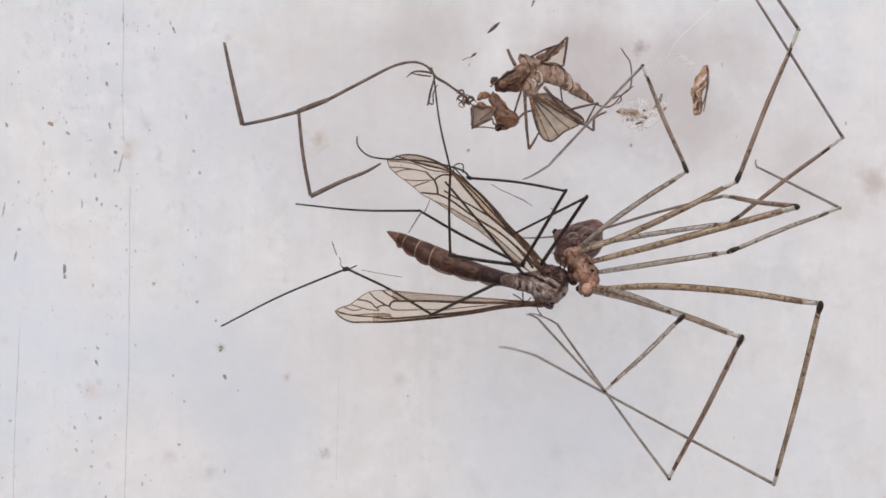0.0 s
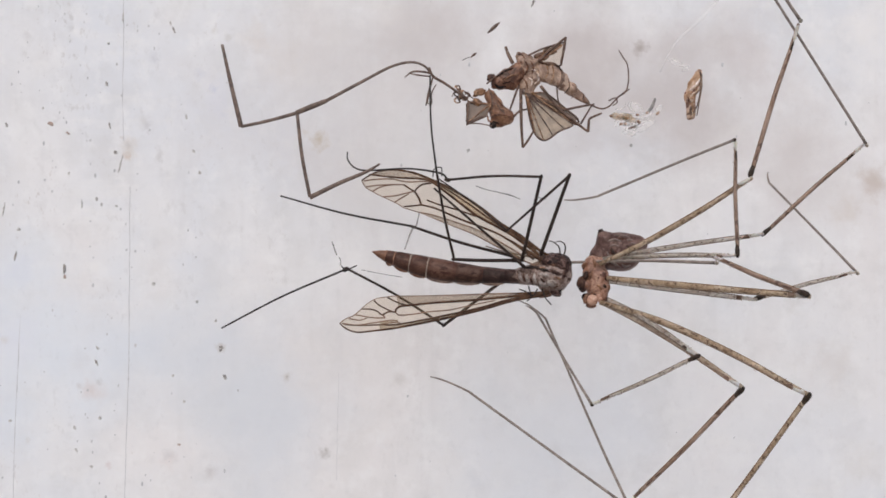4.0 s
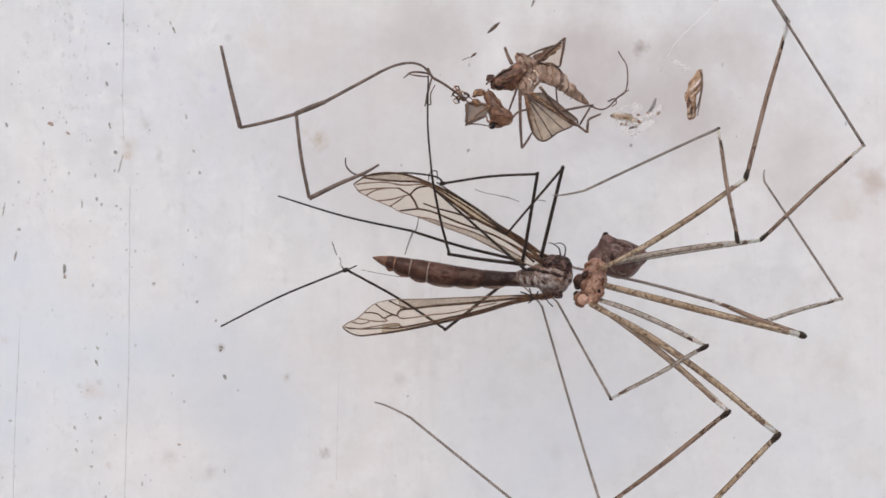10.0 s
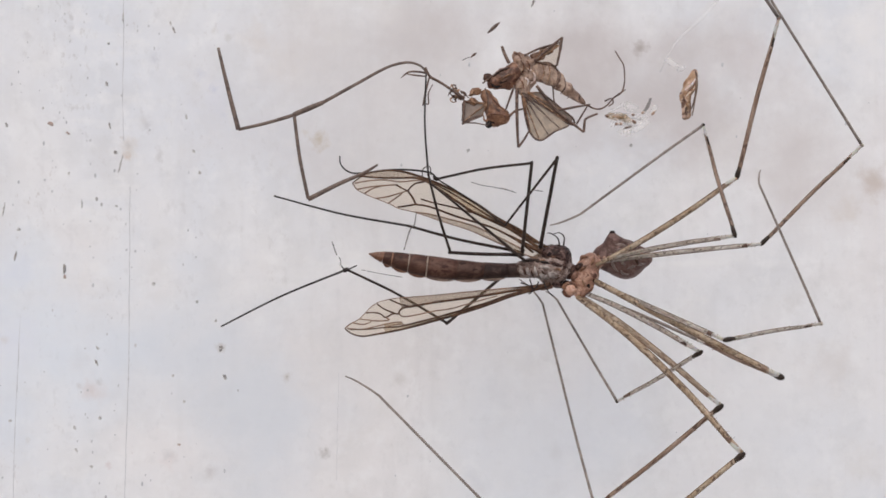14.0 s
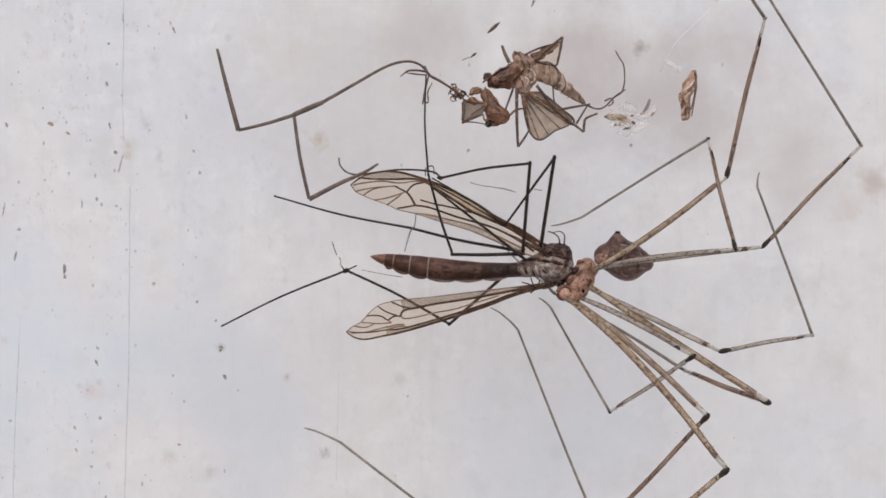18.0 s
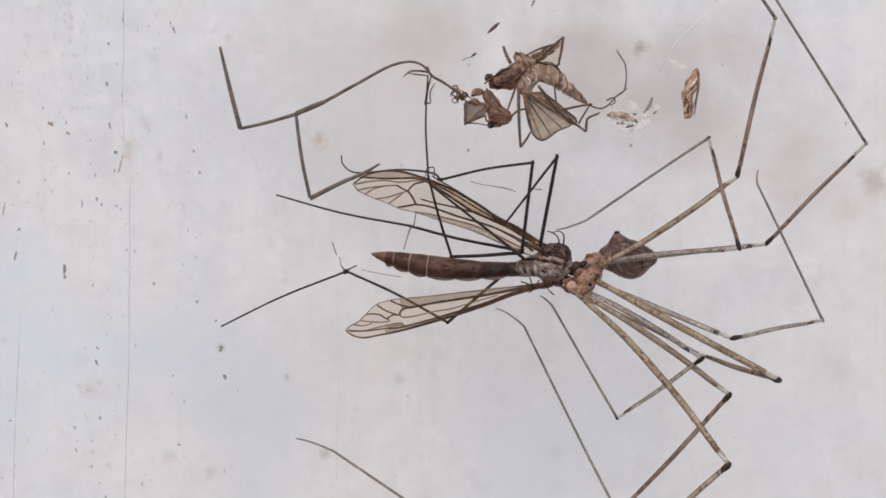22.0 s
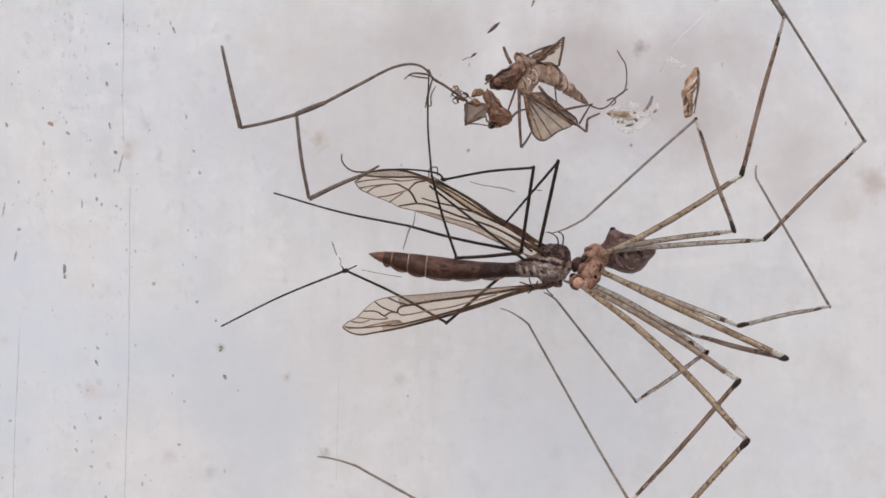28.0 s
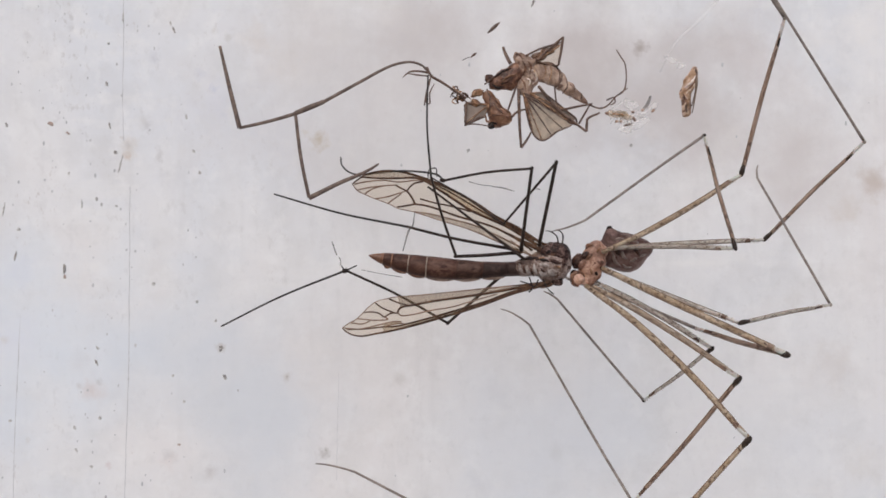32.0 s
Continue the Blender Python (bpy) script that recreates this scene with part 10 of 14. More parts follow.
    walk(spider_legs['H']['metatarsus'], [(0, rod(-8.73, -4.92, -12.74, -4.95, 7.81, 0.73)), (0.5, rod(-9.18, -3.54, -13.12, -4.8, 8.41, 0.88)), (1, rod(-8.49, -4.47, -12.7, -4.65, 7.74, 1.24)), (1.5, rod(-7.8, -3.98, -13.42, -4.89, 8.24, 0.73)), (2, rod(-7.03, -3.48, -14.13, -4.9, 8.46, 0.39)), (2.5, rod(-7.1, -3.83, -14.22, -4.95, 8.03, 0.35)), (3, rod(-5.64, -4.01, -14.55, -5.06, 8.06, 0.01)), (3.5, rod(-5.9, -4.31, -14.38, -4.93, 6.88, 0.85)), (5.5, rod(-6.55, -4.21, -14.13, -6.45, 6.03, 1.77)), (6, rod(-5.99, -4.47, -14.06, -6.03, 6.33, 1.47)), (6.5, rod(-4.16, -4.94, -14.77, -5.61, 5.66, 0.83)), (7, rod(-1.65, -5.07, -15.33, -4.56, 5.21, 0.28)), (7.5, rod(0.25, -4.39, -16.41, -3.74, 5.74, -0.94)), (8, rod(1.64, -3.88, -16.7, -4.09, 4.88, -0.95)), (8.5, rod(-1.39, -2.6, -16.53, -4.25, 7, -0.48)), (9, rod(-3.93, -3.95, -15.64, -4.86, 6.55, 0.07)), (9.5, rod(-3.49, -3.55, -15.66, -5.14, 6.09, 0.54)), (10, rod(-2.18, -2.86, -15.84, -5.19, 5.67, 0.77)), (10.5, rod(-0.51, -2.54, -16.48, -4.77, 6.34, -0.33)), (11, rod(0.78, -3.19, -16.32, -4.58, 6.39, -0.91)), (11.5, rod(1.07, -1.35, -16.77, -4.45, 7.58, -1.03)), (12, rod(0.73, -2.64, -16.15, -4.65, 6.82, -0.68)), (12.5, rod(0.81, -2.17, -16.16, -4.36, 7.33, -0.65)), (13, rod(0.93, -2.14, -16.55, -3.99, 7.54, -1.06)), (13.5, rod(0.97, -2.63, -16.03, -4.53, 6.58, -0.45)), (14, rod(1.73, -2.39, -16.37, -4.41, 5.99, -0.57)), (14.5, rod(2.32, -1.14, -16.33, -4.23, 6.73, -0.42)), (16.5, rod(2.96, -1.13, -17.33, -4.75, 10.51, -4.57)), (17, rod(4.02, -5.28, -18.01, -6.3, 5.88, -6.75)), (17.5, rod(4.46, -1.99, -18.37, -6.97, 0.31, -3.47)), (18, rod(3.95, -2.08, -17.36, -5.92, 5.47, -3.1)), (18.5, rod(3.59, -3.23, -17.03, -6.08, 5.76, -3.48)), (19, rod(3.55, -3.79, -16.7, -5.75, 6.13, -3.55)), (19.5, rod(3.88, -4.91, -16.01, -6.01, 5.36, -3.59)), (20, rod(5.08, -2.47, -16.15, -5.91, 6.83, -3.88)), (20.5, rod(5.51, -2.22, -16.28, -5.74, 6.79, -4.02)), (21, rod(5.73, -2.35, -16.1, -5.72, 6.51, -3.92)), (21.5, rod(5.84, -1.54, -16.28, -5.7, 7.09, -4.03)), (22, rod(5.74, -2.45, -16.13, -5.62, 6.68, -4.07)), (22.5, rod(4.8, -1.68, -16.38, -5.74, 7.79, -3.85)), (23, rod(4, -2.25, -16.35, -5.52, 8.02, -3.63)), (23.5, rod(3.19, -1.93, -16.74, -5.56, 8.48, -3.58)), (24, rod(2.3, -1.63, -16.75, -5.66, 8.92, -3.21)), (24.5, rod(2.22, -3.01, -16.7, -5.92, 7.5, -3.23)), (25, rod(2.35, -2.71, -16.82, -6.17, 7.2, -3.15)), (25.5, rod(2.23, -2.93, -16.83, -6.31, 7.05, -3.21)), (27.5, rod(2.19, -2.42, -16.71, -6.1, 7.88, -3.19)), (28, rod(2.16, -3.13, -16.61, -6.38, 7.02, -3.12)), (28.5, rod(2.15, -3.45, -16.66, -6.43, 6.77, -3.26)), (29, rod(2.35, -2.74, -16.72, -6.4, 7.21, -3.22)), (29.5, rod(2.28, -3.7, -16.6, -6.43, 6.54, -3.29)), (30, rod(2.46, -3.12, -16.71, -6.41, 6.9, -3.33)), (30.5, rod(2.67, -1.95, -16.87, -6.35, 7.65, -3.3)), (31, rod(2.77, -1.57, -16.94, -6.33, 7.91, -3.32)), (31.5, rod(2.84, -1.34, -16.98, -6.3, 8.06, -3.34)), (32, rod(2.58, -3.2, -16.79, -6.34, 6.89, -3.51))])
    walk(spider_abdomen, [(0, rod(0.67, 1.6, 2.57, 3.24, 1.6, 0.36)), (0.5, rod(1.21, 1.6, 2.69, 3.76, 1.6, 0.45)), (1, rod(1.64, 1.6, 2.47, 4.28, 1.6, 0.34)), (1.5, rod(1.39, 1.6, 2.36, 4.21, 1.6, 0.48)), (2, rod(1.2, 1.6, 2.22, 4.25, 1.6, 0.75)), (2.5, rod(1.07, 1.6, 2.42, 4, 1.6, 0.72)), (3, rod(1.03, 1.6, 2.09, 4.06, 1.6, 0.55)), (3.5, rod(1.63, 1.6, 2.3, 4.31, 1.6, 0.23)), (5.5, rod(1.85, 1.6, 2.39, 4.4, 1.6, 0.15)), (6, rod(1.45, 1.6, 2.62, 3.98, 1.6, 0.36)), (6.5, rod(1.11, 1.6, 2.83, 3.81, 1.6, 0.78)), (7, rod(1.11, 1.6, 2.8, 3.93, 1.6, 0.9)), (7.5, rod(1.98, 1.6, 2.29, 4.7, 1.6, 0.27)), (8, rod(2.02, 1.6, 2.54, 4.81, 1.6, 0.61)), (8.5, rod(1.32, 1.6, 2.74, 3.57, 1.6, 0.2)), (9, rod(1.33, 1.6, 2.76, 3.8, 1.6, 0.44)), (9.5, rod(1.28, 1.6, 2.64, 3.96, 1.6, 0.56)), (10, rod(1.24, 1.6, 2.76, 4.08, 1.6, 0.92)), (10.5, rod(1.36, 1.6, 2.69, 4.25, 1.6, 0.91)), (11, rod(1.29, 1.6, 2.6, 4.35, 1.6, 1.13)), (11.5, rod(1.28, 1.6, 2.58, 4.27, 1.6, 0.98)), (12, rod(1.17, 1.6, 2.76, 4.25, 1.6, 1.32)), (12.5, rod(0.98, 1.6, 2.79, 4.04, 1.6, 1.32)), (13, rod(1.31, 1.6, 2.69, 4.36, 1.6, 1.21)), (13.5, rod(1.35, 1.6, 2.8, 4.47, 1.6, 1.46)), (14, rod(1.68, 1.6, 2.73, 4.73, 1.6, 1.26)), (14.5, rod(1.46, 1.6, 2.91, 4.51, 1.6, 1.43)), (16.5, rod(1.76, 1.6, 3.1, 4.84, 1.6, 1.67)), (17, rod(1.43, 1.6, 3.36, 4.42, 1.6, 1.76)), (17.5, rod(1.99, 1.6, 3.09, 4.94, 1.6, 1.4)), (18, rod(2.03, 1.6, 3.34, 4.99, 1.6, 1.68)), (19, rod(1.4, 1.6, 3.17, 4.59, 1.6, 2.02)), (19.5, rod(1.25, 1.6, 3.18, 4.45, 1.6, 2.08)), (20, rod(1.34, 1.6, 3.18, 4.55, 1.6, 2.08)), (20.5, rod(1.42, 1.6, 2.95, 4.64, 1.6, 1.87)), (21, rod(1.52, 1.6, 2.97, 4.77, 1.6, 1.98)), (21.5, rod(1.46, 1.6, 2.85, 4.69, 1.6, 1.8)), (22, rod(1.43, 1.6, 2.85, 4.68, 1.6, 1.89)), (22.5, rod(1.07, 1.6, 2.6, 4.37, 1.6, 1.82)), (23, rod(1.23, 1.6, 2.52, 4.53, 1.6, 1.73)), (23.5, rod(1.24, 1.6, 2.21, 4.48, 1.6, 1.19)), (24, rod(1.17, 1.6, 2.17, 4.33, 1.6, 0.93)), (24.5, rod(1.28, 1.6, 2.17, 4.4, 1.6, 0.82)), (25, rod(1.45, 1.6, 2.09, 4.55, 1.6, 0.71)), (25.5, rod(1.41, 1.6, 2.03, 4.52, 1.6, 0.66)), (27.5, rod(1.36, 1.6, 2.2, 4.52, 1.6, 0.96)), (28, rod(1.58, 1.6, 2.14, 4.69, 1.6, 0.8)), (28.5, rod(1.39, 1.6, 2.02, 4.49, 1.6, 0.63)), (29, rod(1.29, 1.6, 2, 4.38, 1.6, 0.59)), (30, rod(1.28, 1.6, 2.06, 4.39, 1.6, 0.71)), (31.5, rod(1.29, 1.6, 1.97, 4.43, 1.6, 0.68)), (32, rod(1.25, 1.6, 2.02, 4.4, 1.6, 0.76))])
    fly_rows = [(0, seat(7.23, 0, -2.66, 13.94)), (0.5, seat(7.42, 0, -2.85, 13.99)), (1, seat(7.56, 0, -2.76, 10.34)), (1.5, seat(7.56, 0, -2.77, 10.28)), (2, seat(7.49, 0, -3, 10.83)), (2.5, seat(7.49, 0, -2.85, 9.85)), (3, seat(7.5, 0, -2.28, 7.12)), (3.5, seat(7.52, 0, -1.89, 4.06)), (5.5, seat(7.47, 0, -1.98, 1.06)), (6, seat(7.48, 0, -1.81, 0.32)), (6.5, seat(7.67, 0, -1.43, -0.01)), (7, seat(7.6, 0, -1.55, 0.53)), (7.5, seat(7.56, 0, -0.91, -1.78)), (8, seat(7.55, 0, -1.7, -0.48)), (8.5, seat(7.28, 0, -2.12, 0.61)), (9, seat(7.53, 0, -2.16, 1.31)), (9.5, seat(7.59, 0, -2.44, 2.56)), (10.5, seat(7.54, 0, -1.63, -0.01)), (11, seat(7.54, 0, -1.61, 0.48)), (11.5, seat(7.55, 0, -1.46, -0.76)), (12, seat(7.54, 0, -1.75, 0.27)), (12.5, seat(7.53, 0, -1.92, 1.06)), (13, seat(7.54, 0, -1.62, 0)), (13.5, seat(7.67, 0, -1.86, 0.7)), (14, seat(7.55, 0, -1.33, -0.81)), (14.5, seat(7.61, 0, -1.52, -0.8)), (16.5, seat(7.61, 0, -1.51, -0.56)), (17, seat(7.67, 0, -1.63, -0.05)), (17.5, seat(7.63, 0, -0.82, -3.04)), (18, seat(7.62, 0, -1.24, -2.04)), (18.5, seat(7.61, 0, -1.53, -1.03)), (19, seat(7.61, 0, -1.7, -0.28)), (19.5, seat(7.61, 0, -1.46, -1.04)), (20, seat(7.61, 0, -1.34, -1.3)), (20.5, seat(7.55, 0, -1.33, -0.78)), (21, seat(7.55, 0, -1.45, -0.55)), (21.5, seat(7.61, 0, -1.33, -1.03)), (22, seat(7.55, 0, -1.22, -1.28)), (22.5, seat(7.48, 0, -1.32, -0.48)), (23, seat(7.48, 0, -1.43, 0.01)), (23.5, seat(7.41, 0, -1.29, 0.53)), (24, seat(7.41, 0, -1.36, 0.51)), (24.5, seat(7.42, 0, -1.07, -0.77)), (25, seat(7.42, 0, -1.09, -1.28)), (25.5, seat(7.49, 0, -1.14, -1.05)), (27.5, seat(7.48, 0, -1.44, -0.31)), (28, seat(7.49, 0, -1.27, -1.05)), (28.5, seat(7.49, 0, -1.27, -1.05)), (29, seat(7.48, 0, -1.39, -0.79)), (29.5, seat(7.49, 0, -1.29, -1.55)), (30, seat(7.49, 0, -1.29, -1.55)), (30.5, seat(7.49, 0, -1.4, -1.05)), (31.5, seat(7.49, 0, -1.4, -1.05)), (32, seat(7.5, 0, -1.17, -2.06))]
    for ob in [fly, hanging_bit] + loose_bits:
        walk(ob, fly_rows)
    walk(fly_parts['abdomen'], [(0, rod(-1.79, 0, -0.21, -12.2, 4.23, 1.13)), (0.5, rod(-1.79, 0, -0.21, -12.56, 3.2, 1.14)), (1, rod(-1.79, 0, -0.21, -12.69, 2.71, 1.14)), (1.5, rod(-1.79, 0, -0.21, -12.75, 2.48, 1.14)), (2.5, rod(-1.79, 0, -0.21, -12.67, 2.81, 1.13)), (3, rod(-1.79, 0, -0.21, -12.78, 2.35, 1.15)), (3.5, rod(-1.79, 0, -0.21, -12.89, 1.72, 1.16)), (5.5, rod(-1.79, 0, -0.21, -12.74, 2.53, 1.13)), (6, rod(-1.79, 0, -0.21, -12.62, 3, 1.12)), (6.5, rod(-1.79, 0, -0.21, -12.87, 1.83, 1.15)), (7, rod(-1.79, 0, -0.21, -12.78, 2.35, 1.14)), (7.5, rod(-1.79, 0, -0.21, -12.81, 2.17, 1.15)), (8, rod(-1.79, 0, -0.21, -12.72, 2.63, 1.13)), (8.5, rod(-1.79, 0, -0.21, -12.52, 3.36, 1.1)), (9, rod(-1.79, 0, -0.21, -12.74, 2.54, 1.12)), (9.5, rod(-1.79, 0, -0.21, -12.81, 2.21, 1.13)), (10, rod(-1.79, 0, -0.21, -12.89, 1.76, 1.14)), (10.5, rod(-1.79, 0, -0.21, -12.87, 1.84, 1.15)), (11, rod(-1.79, 0, -0.21, -12.93, 1.48, 1.15)), (11.5, rod(-1.79, 0, -0.21, -12.82, 2.15, 1.14)), (12, rod(-1.79, 0, -0.21, -12.83, 2.1, 1.14)), (12.5, rod(-1.79, 0, -0.21, -12.73, 2.55, 1.13)), (13, rod(-1.79, 0, -0.21, -12.83, 2.11, 1.14)), (13.5, rod(-1.79, 0, -0.21, -13.01, 0.6, 1.16)), (14, rod(-1.79, 0, -0.21, -13.02, 0.11, 1.17)), (14.5, rod(-1.79, 0, -0.21, -13, 0.79, 1.16)), (16.5, rod(-1.79, 0, -0.21, -13, 0.77, 1.16)), (17, rod(-1.79, 0, -0.21, -13, 0.69, 1.16)), (17.5, rod(-1.79, 0, -0.21, -12.95, 1.27, 1.16)), (18, rod(-1.79, 0, -0.21, -12.99, 0.85, 1.16)), (18.5, rod(-1.79, 0, -0.21, -12.91, 1.6, 1.15)), (19, rod(-1.79, 0, -0.21, -12.96, 1.18, 1.16)), (20, rod(-1.79, 0, -0.21, -12.96, 1.24, 1.16)), (20.5, rod(-1.79, 0, -0.21, -12.92, 1.56, 1.16)), (21, rod(-1.79, 0, -0.21, -13.02, 0.07, 1.17)), (21.5, rod(-1.79, 0, -0.21, -12.91, 1.59, 1.15)), (22, rod(-1.79, 0, -0.21, -12.91, 1.58, 1.16)), (22.5, rod(-1.79, 0, -0.21, -12.67, 2.83, 1.14)), (23, rod(-1.79, 0, -0.21, -12.78, 2.35, 1.14)), (23.5, rod(-1.79, 0, -0.21, -12.78, 2.33, 1.15)), (24.5, rod(-1.79, 0, -0.21, -12.87, 1.86, 1.16)), (25, rod(-1.79, 0, -0.21, -12.96, 1.22, 1.16)), (25.5, rod(-1.79, 0, -0.21, -13, 0.76, 1.17)), (27.5, rod(-1.79, 0, -0.21, -13.02, 0.03, 1.17)), (28, rod(-1.79, 0, -0.21, -13, 0.76, 1.16)), (32, rod(-1.79, 0, -0.21, -12.99, 0.81, 1.16))])
    walk(fly_parts['wing_upper'], [(0, rod(-0.46, -0.5, 1.16, -13.33, 4.14, 6.66)), (0.5, rod(-0.46, -0.5, 1.17, -13.64, 3.35, 6.53)), (1, rod(-0.46, -0.5, 1.17, -13.53, 3.34, 6.8)), (1.5, rod(-0.46, -0.5, 1.17, -13.52, 3.41, 6.78)), (2, rod(-0.46, -0.5, 1.17, -13.46, 3.64, 6.75)), (3, rod(-0.46, -0.5, 1.17, -13.75, 2.83, 6.61)), (3.5, rod(-0.46, -0.5, 1.17, -13.84, 2.3, 6.7)), (5.5, rod(-0.46, -0.5, 1.17, -13.67, 2.92, 6.76)), (6, rod(-0.46, -0.5, 1.17, -13.6, 3.2, 6.74)), (6.5, rod(-0.46, -0.5, 1.17, -13.88, 1.93, 6.76)), (7, rod(-0.46, -0.5, 1.17, -13.94, 1.59, 6.76)), (8, rod(-0.46, -0.5, 1.17, -13.87, 1.9, 6.81)), (8.5, rod(-0.46, -0.5, 1.17, -13.58, 2.47, 7.2)), (9, rod(-0.46, -0.5, 1.17, -13.99, 0.7, 6.9)), (9.5, rod(-0.46, -0.5, 1.17, -14.11, -0.58, 6.75)), (10, rod(-0.46, -0.5, 1.17, -14.12, -0.86, 6.7)), (10.5, rod(-0.46, -0.5, 1.17, -14, 1.13, 6.78)), (11, rod(-0.46, -0.5, 1.17, -14.01, 1.42, 6.66)), (11.5, rod(-0.46, -0.5, 1.17, -14.04, 0.99, 6.72)), (12, rod(-0.46, -0.5, 1.17, -14.02, 1.01, 6.76)), (12.5, rod(-0.46, -0.5, 1.17, -14.04, 0.93, 6.73)), (13, rod(-0.46, -0.5, 1.17, -14.05, 0.95, 6.7)), (13.5, rod(-0.46, -0.5, 1.17, -14.13, 0.12, 6.65)), (14, rod(-0.46, -0.5, 1.17, -14.08, 0.8, 6.66)), (14.5, rod(-0.46, -0.5, 1.17, -14.17, -0.56, 6.58)), (16.5, rod(-0.46, -0.5, 1.17, -14.16, -0.17, 6.6)), (17, rod(-0.46, -0.5, 1.17, -14.18, 0.11, 6.54)), (17.5, rod(-0.46, -0.5, 1.17, -14.07, 1.08, 6.59)), (18, rod(-0.46, -0.5, 1.17, -14.1, 0.21, 6.71)), (18.5, rod(-0.46, -0.5, 1.17, -14.08, 0.29, 6.75)), (19, rod(-0.46, -0.5, 1.17, -14.06, 0.63, 6.76)), (19.5, rod(-0.46, -0.5, 1.17, -14.09, 0.44, 6.7)), (20, rod(-0.46, -0.5, 1.17, -14.09, 0.72, 6.66)), (20.5, rod(-0.46, -0.5, 1.17, -14, 1.42, 6.68)), (21, rod(-0.46, -0.5, 1.17, -14.06, 0.99, 6.66)), (21.5, rod(-0.46, -0.5, 1.17, -14.07, 0.93, 6.66)), (22, rod(-0.46, -0.5, 1.17, -14.01, 1.43, 6.63)), (22.5, rod(-0.46, -0.5, 1.17, -13.88, 2.05, 6.7)), (23, rod(-0.46, -0.5, 1.17, -13.87, 2.11, 6.7)), (23.5, rod(-0.46, -0.5, 1.17, -13.88, 2.33, 6.57)), (24, rod(-0.46, -0.5, 1.17, -13.88, 2.33, 6.58)), (24.5, rod(-0.46, -0.5, 1.17, -13.92, 2.18, 6.54)), (25, rod(-0.46, -0.5, 1.17, -13.93, 2.03, 6.6)), (25.5, rod(-0.46, -0.5, 1.17, -14, 1.69, 6.58)), (27.5, rod(-0.46, -0.5, 1.17, -13.89, 1.86, 6.77)), (28.5, rod(-0.46, -0.5, 1.17, -13.88, 1.9, 6.79)), (29, rod(-0.46, -0.5, 1.17, -13.9, 1.82, 6.77)), (29.5, rod(-0.46, -0.5, 1.17, -13.92, 1.49, 6.83)), (30, rod(-0.46, -0.5, 1.17, -13.93, 1.59, 6.78)), (30.5, rod(-0.46, -0.5, 1.17, -13.97, 1.39, 6.76)), (31, rod(-0.46, -0.5, 1.17, -13.98, 1.49, 6.7)), (31.5, rod(-0.46, -0.5, 1.17, -13.98, 1.49, 6.7)), (32, rod(-0.46, -0.5, 1.17, -13.94, 1.53, 6.78))])
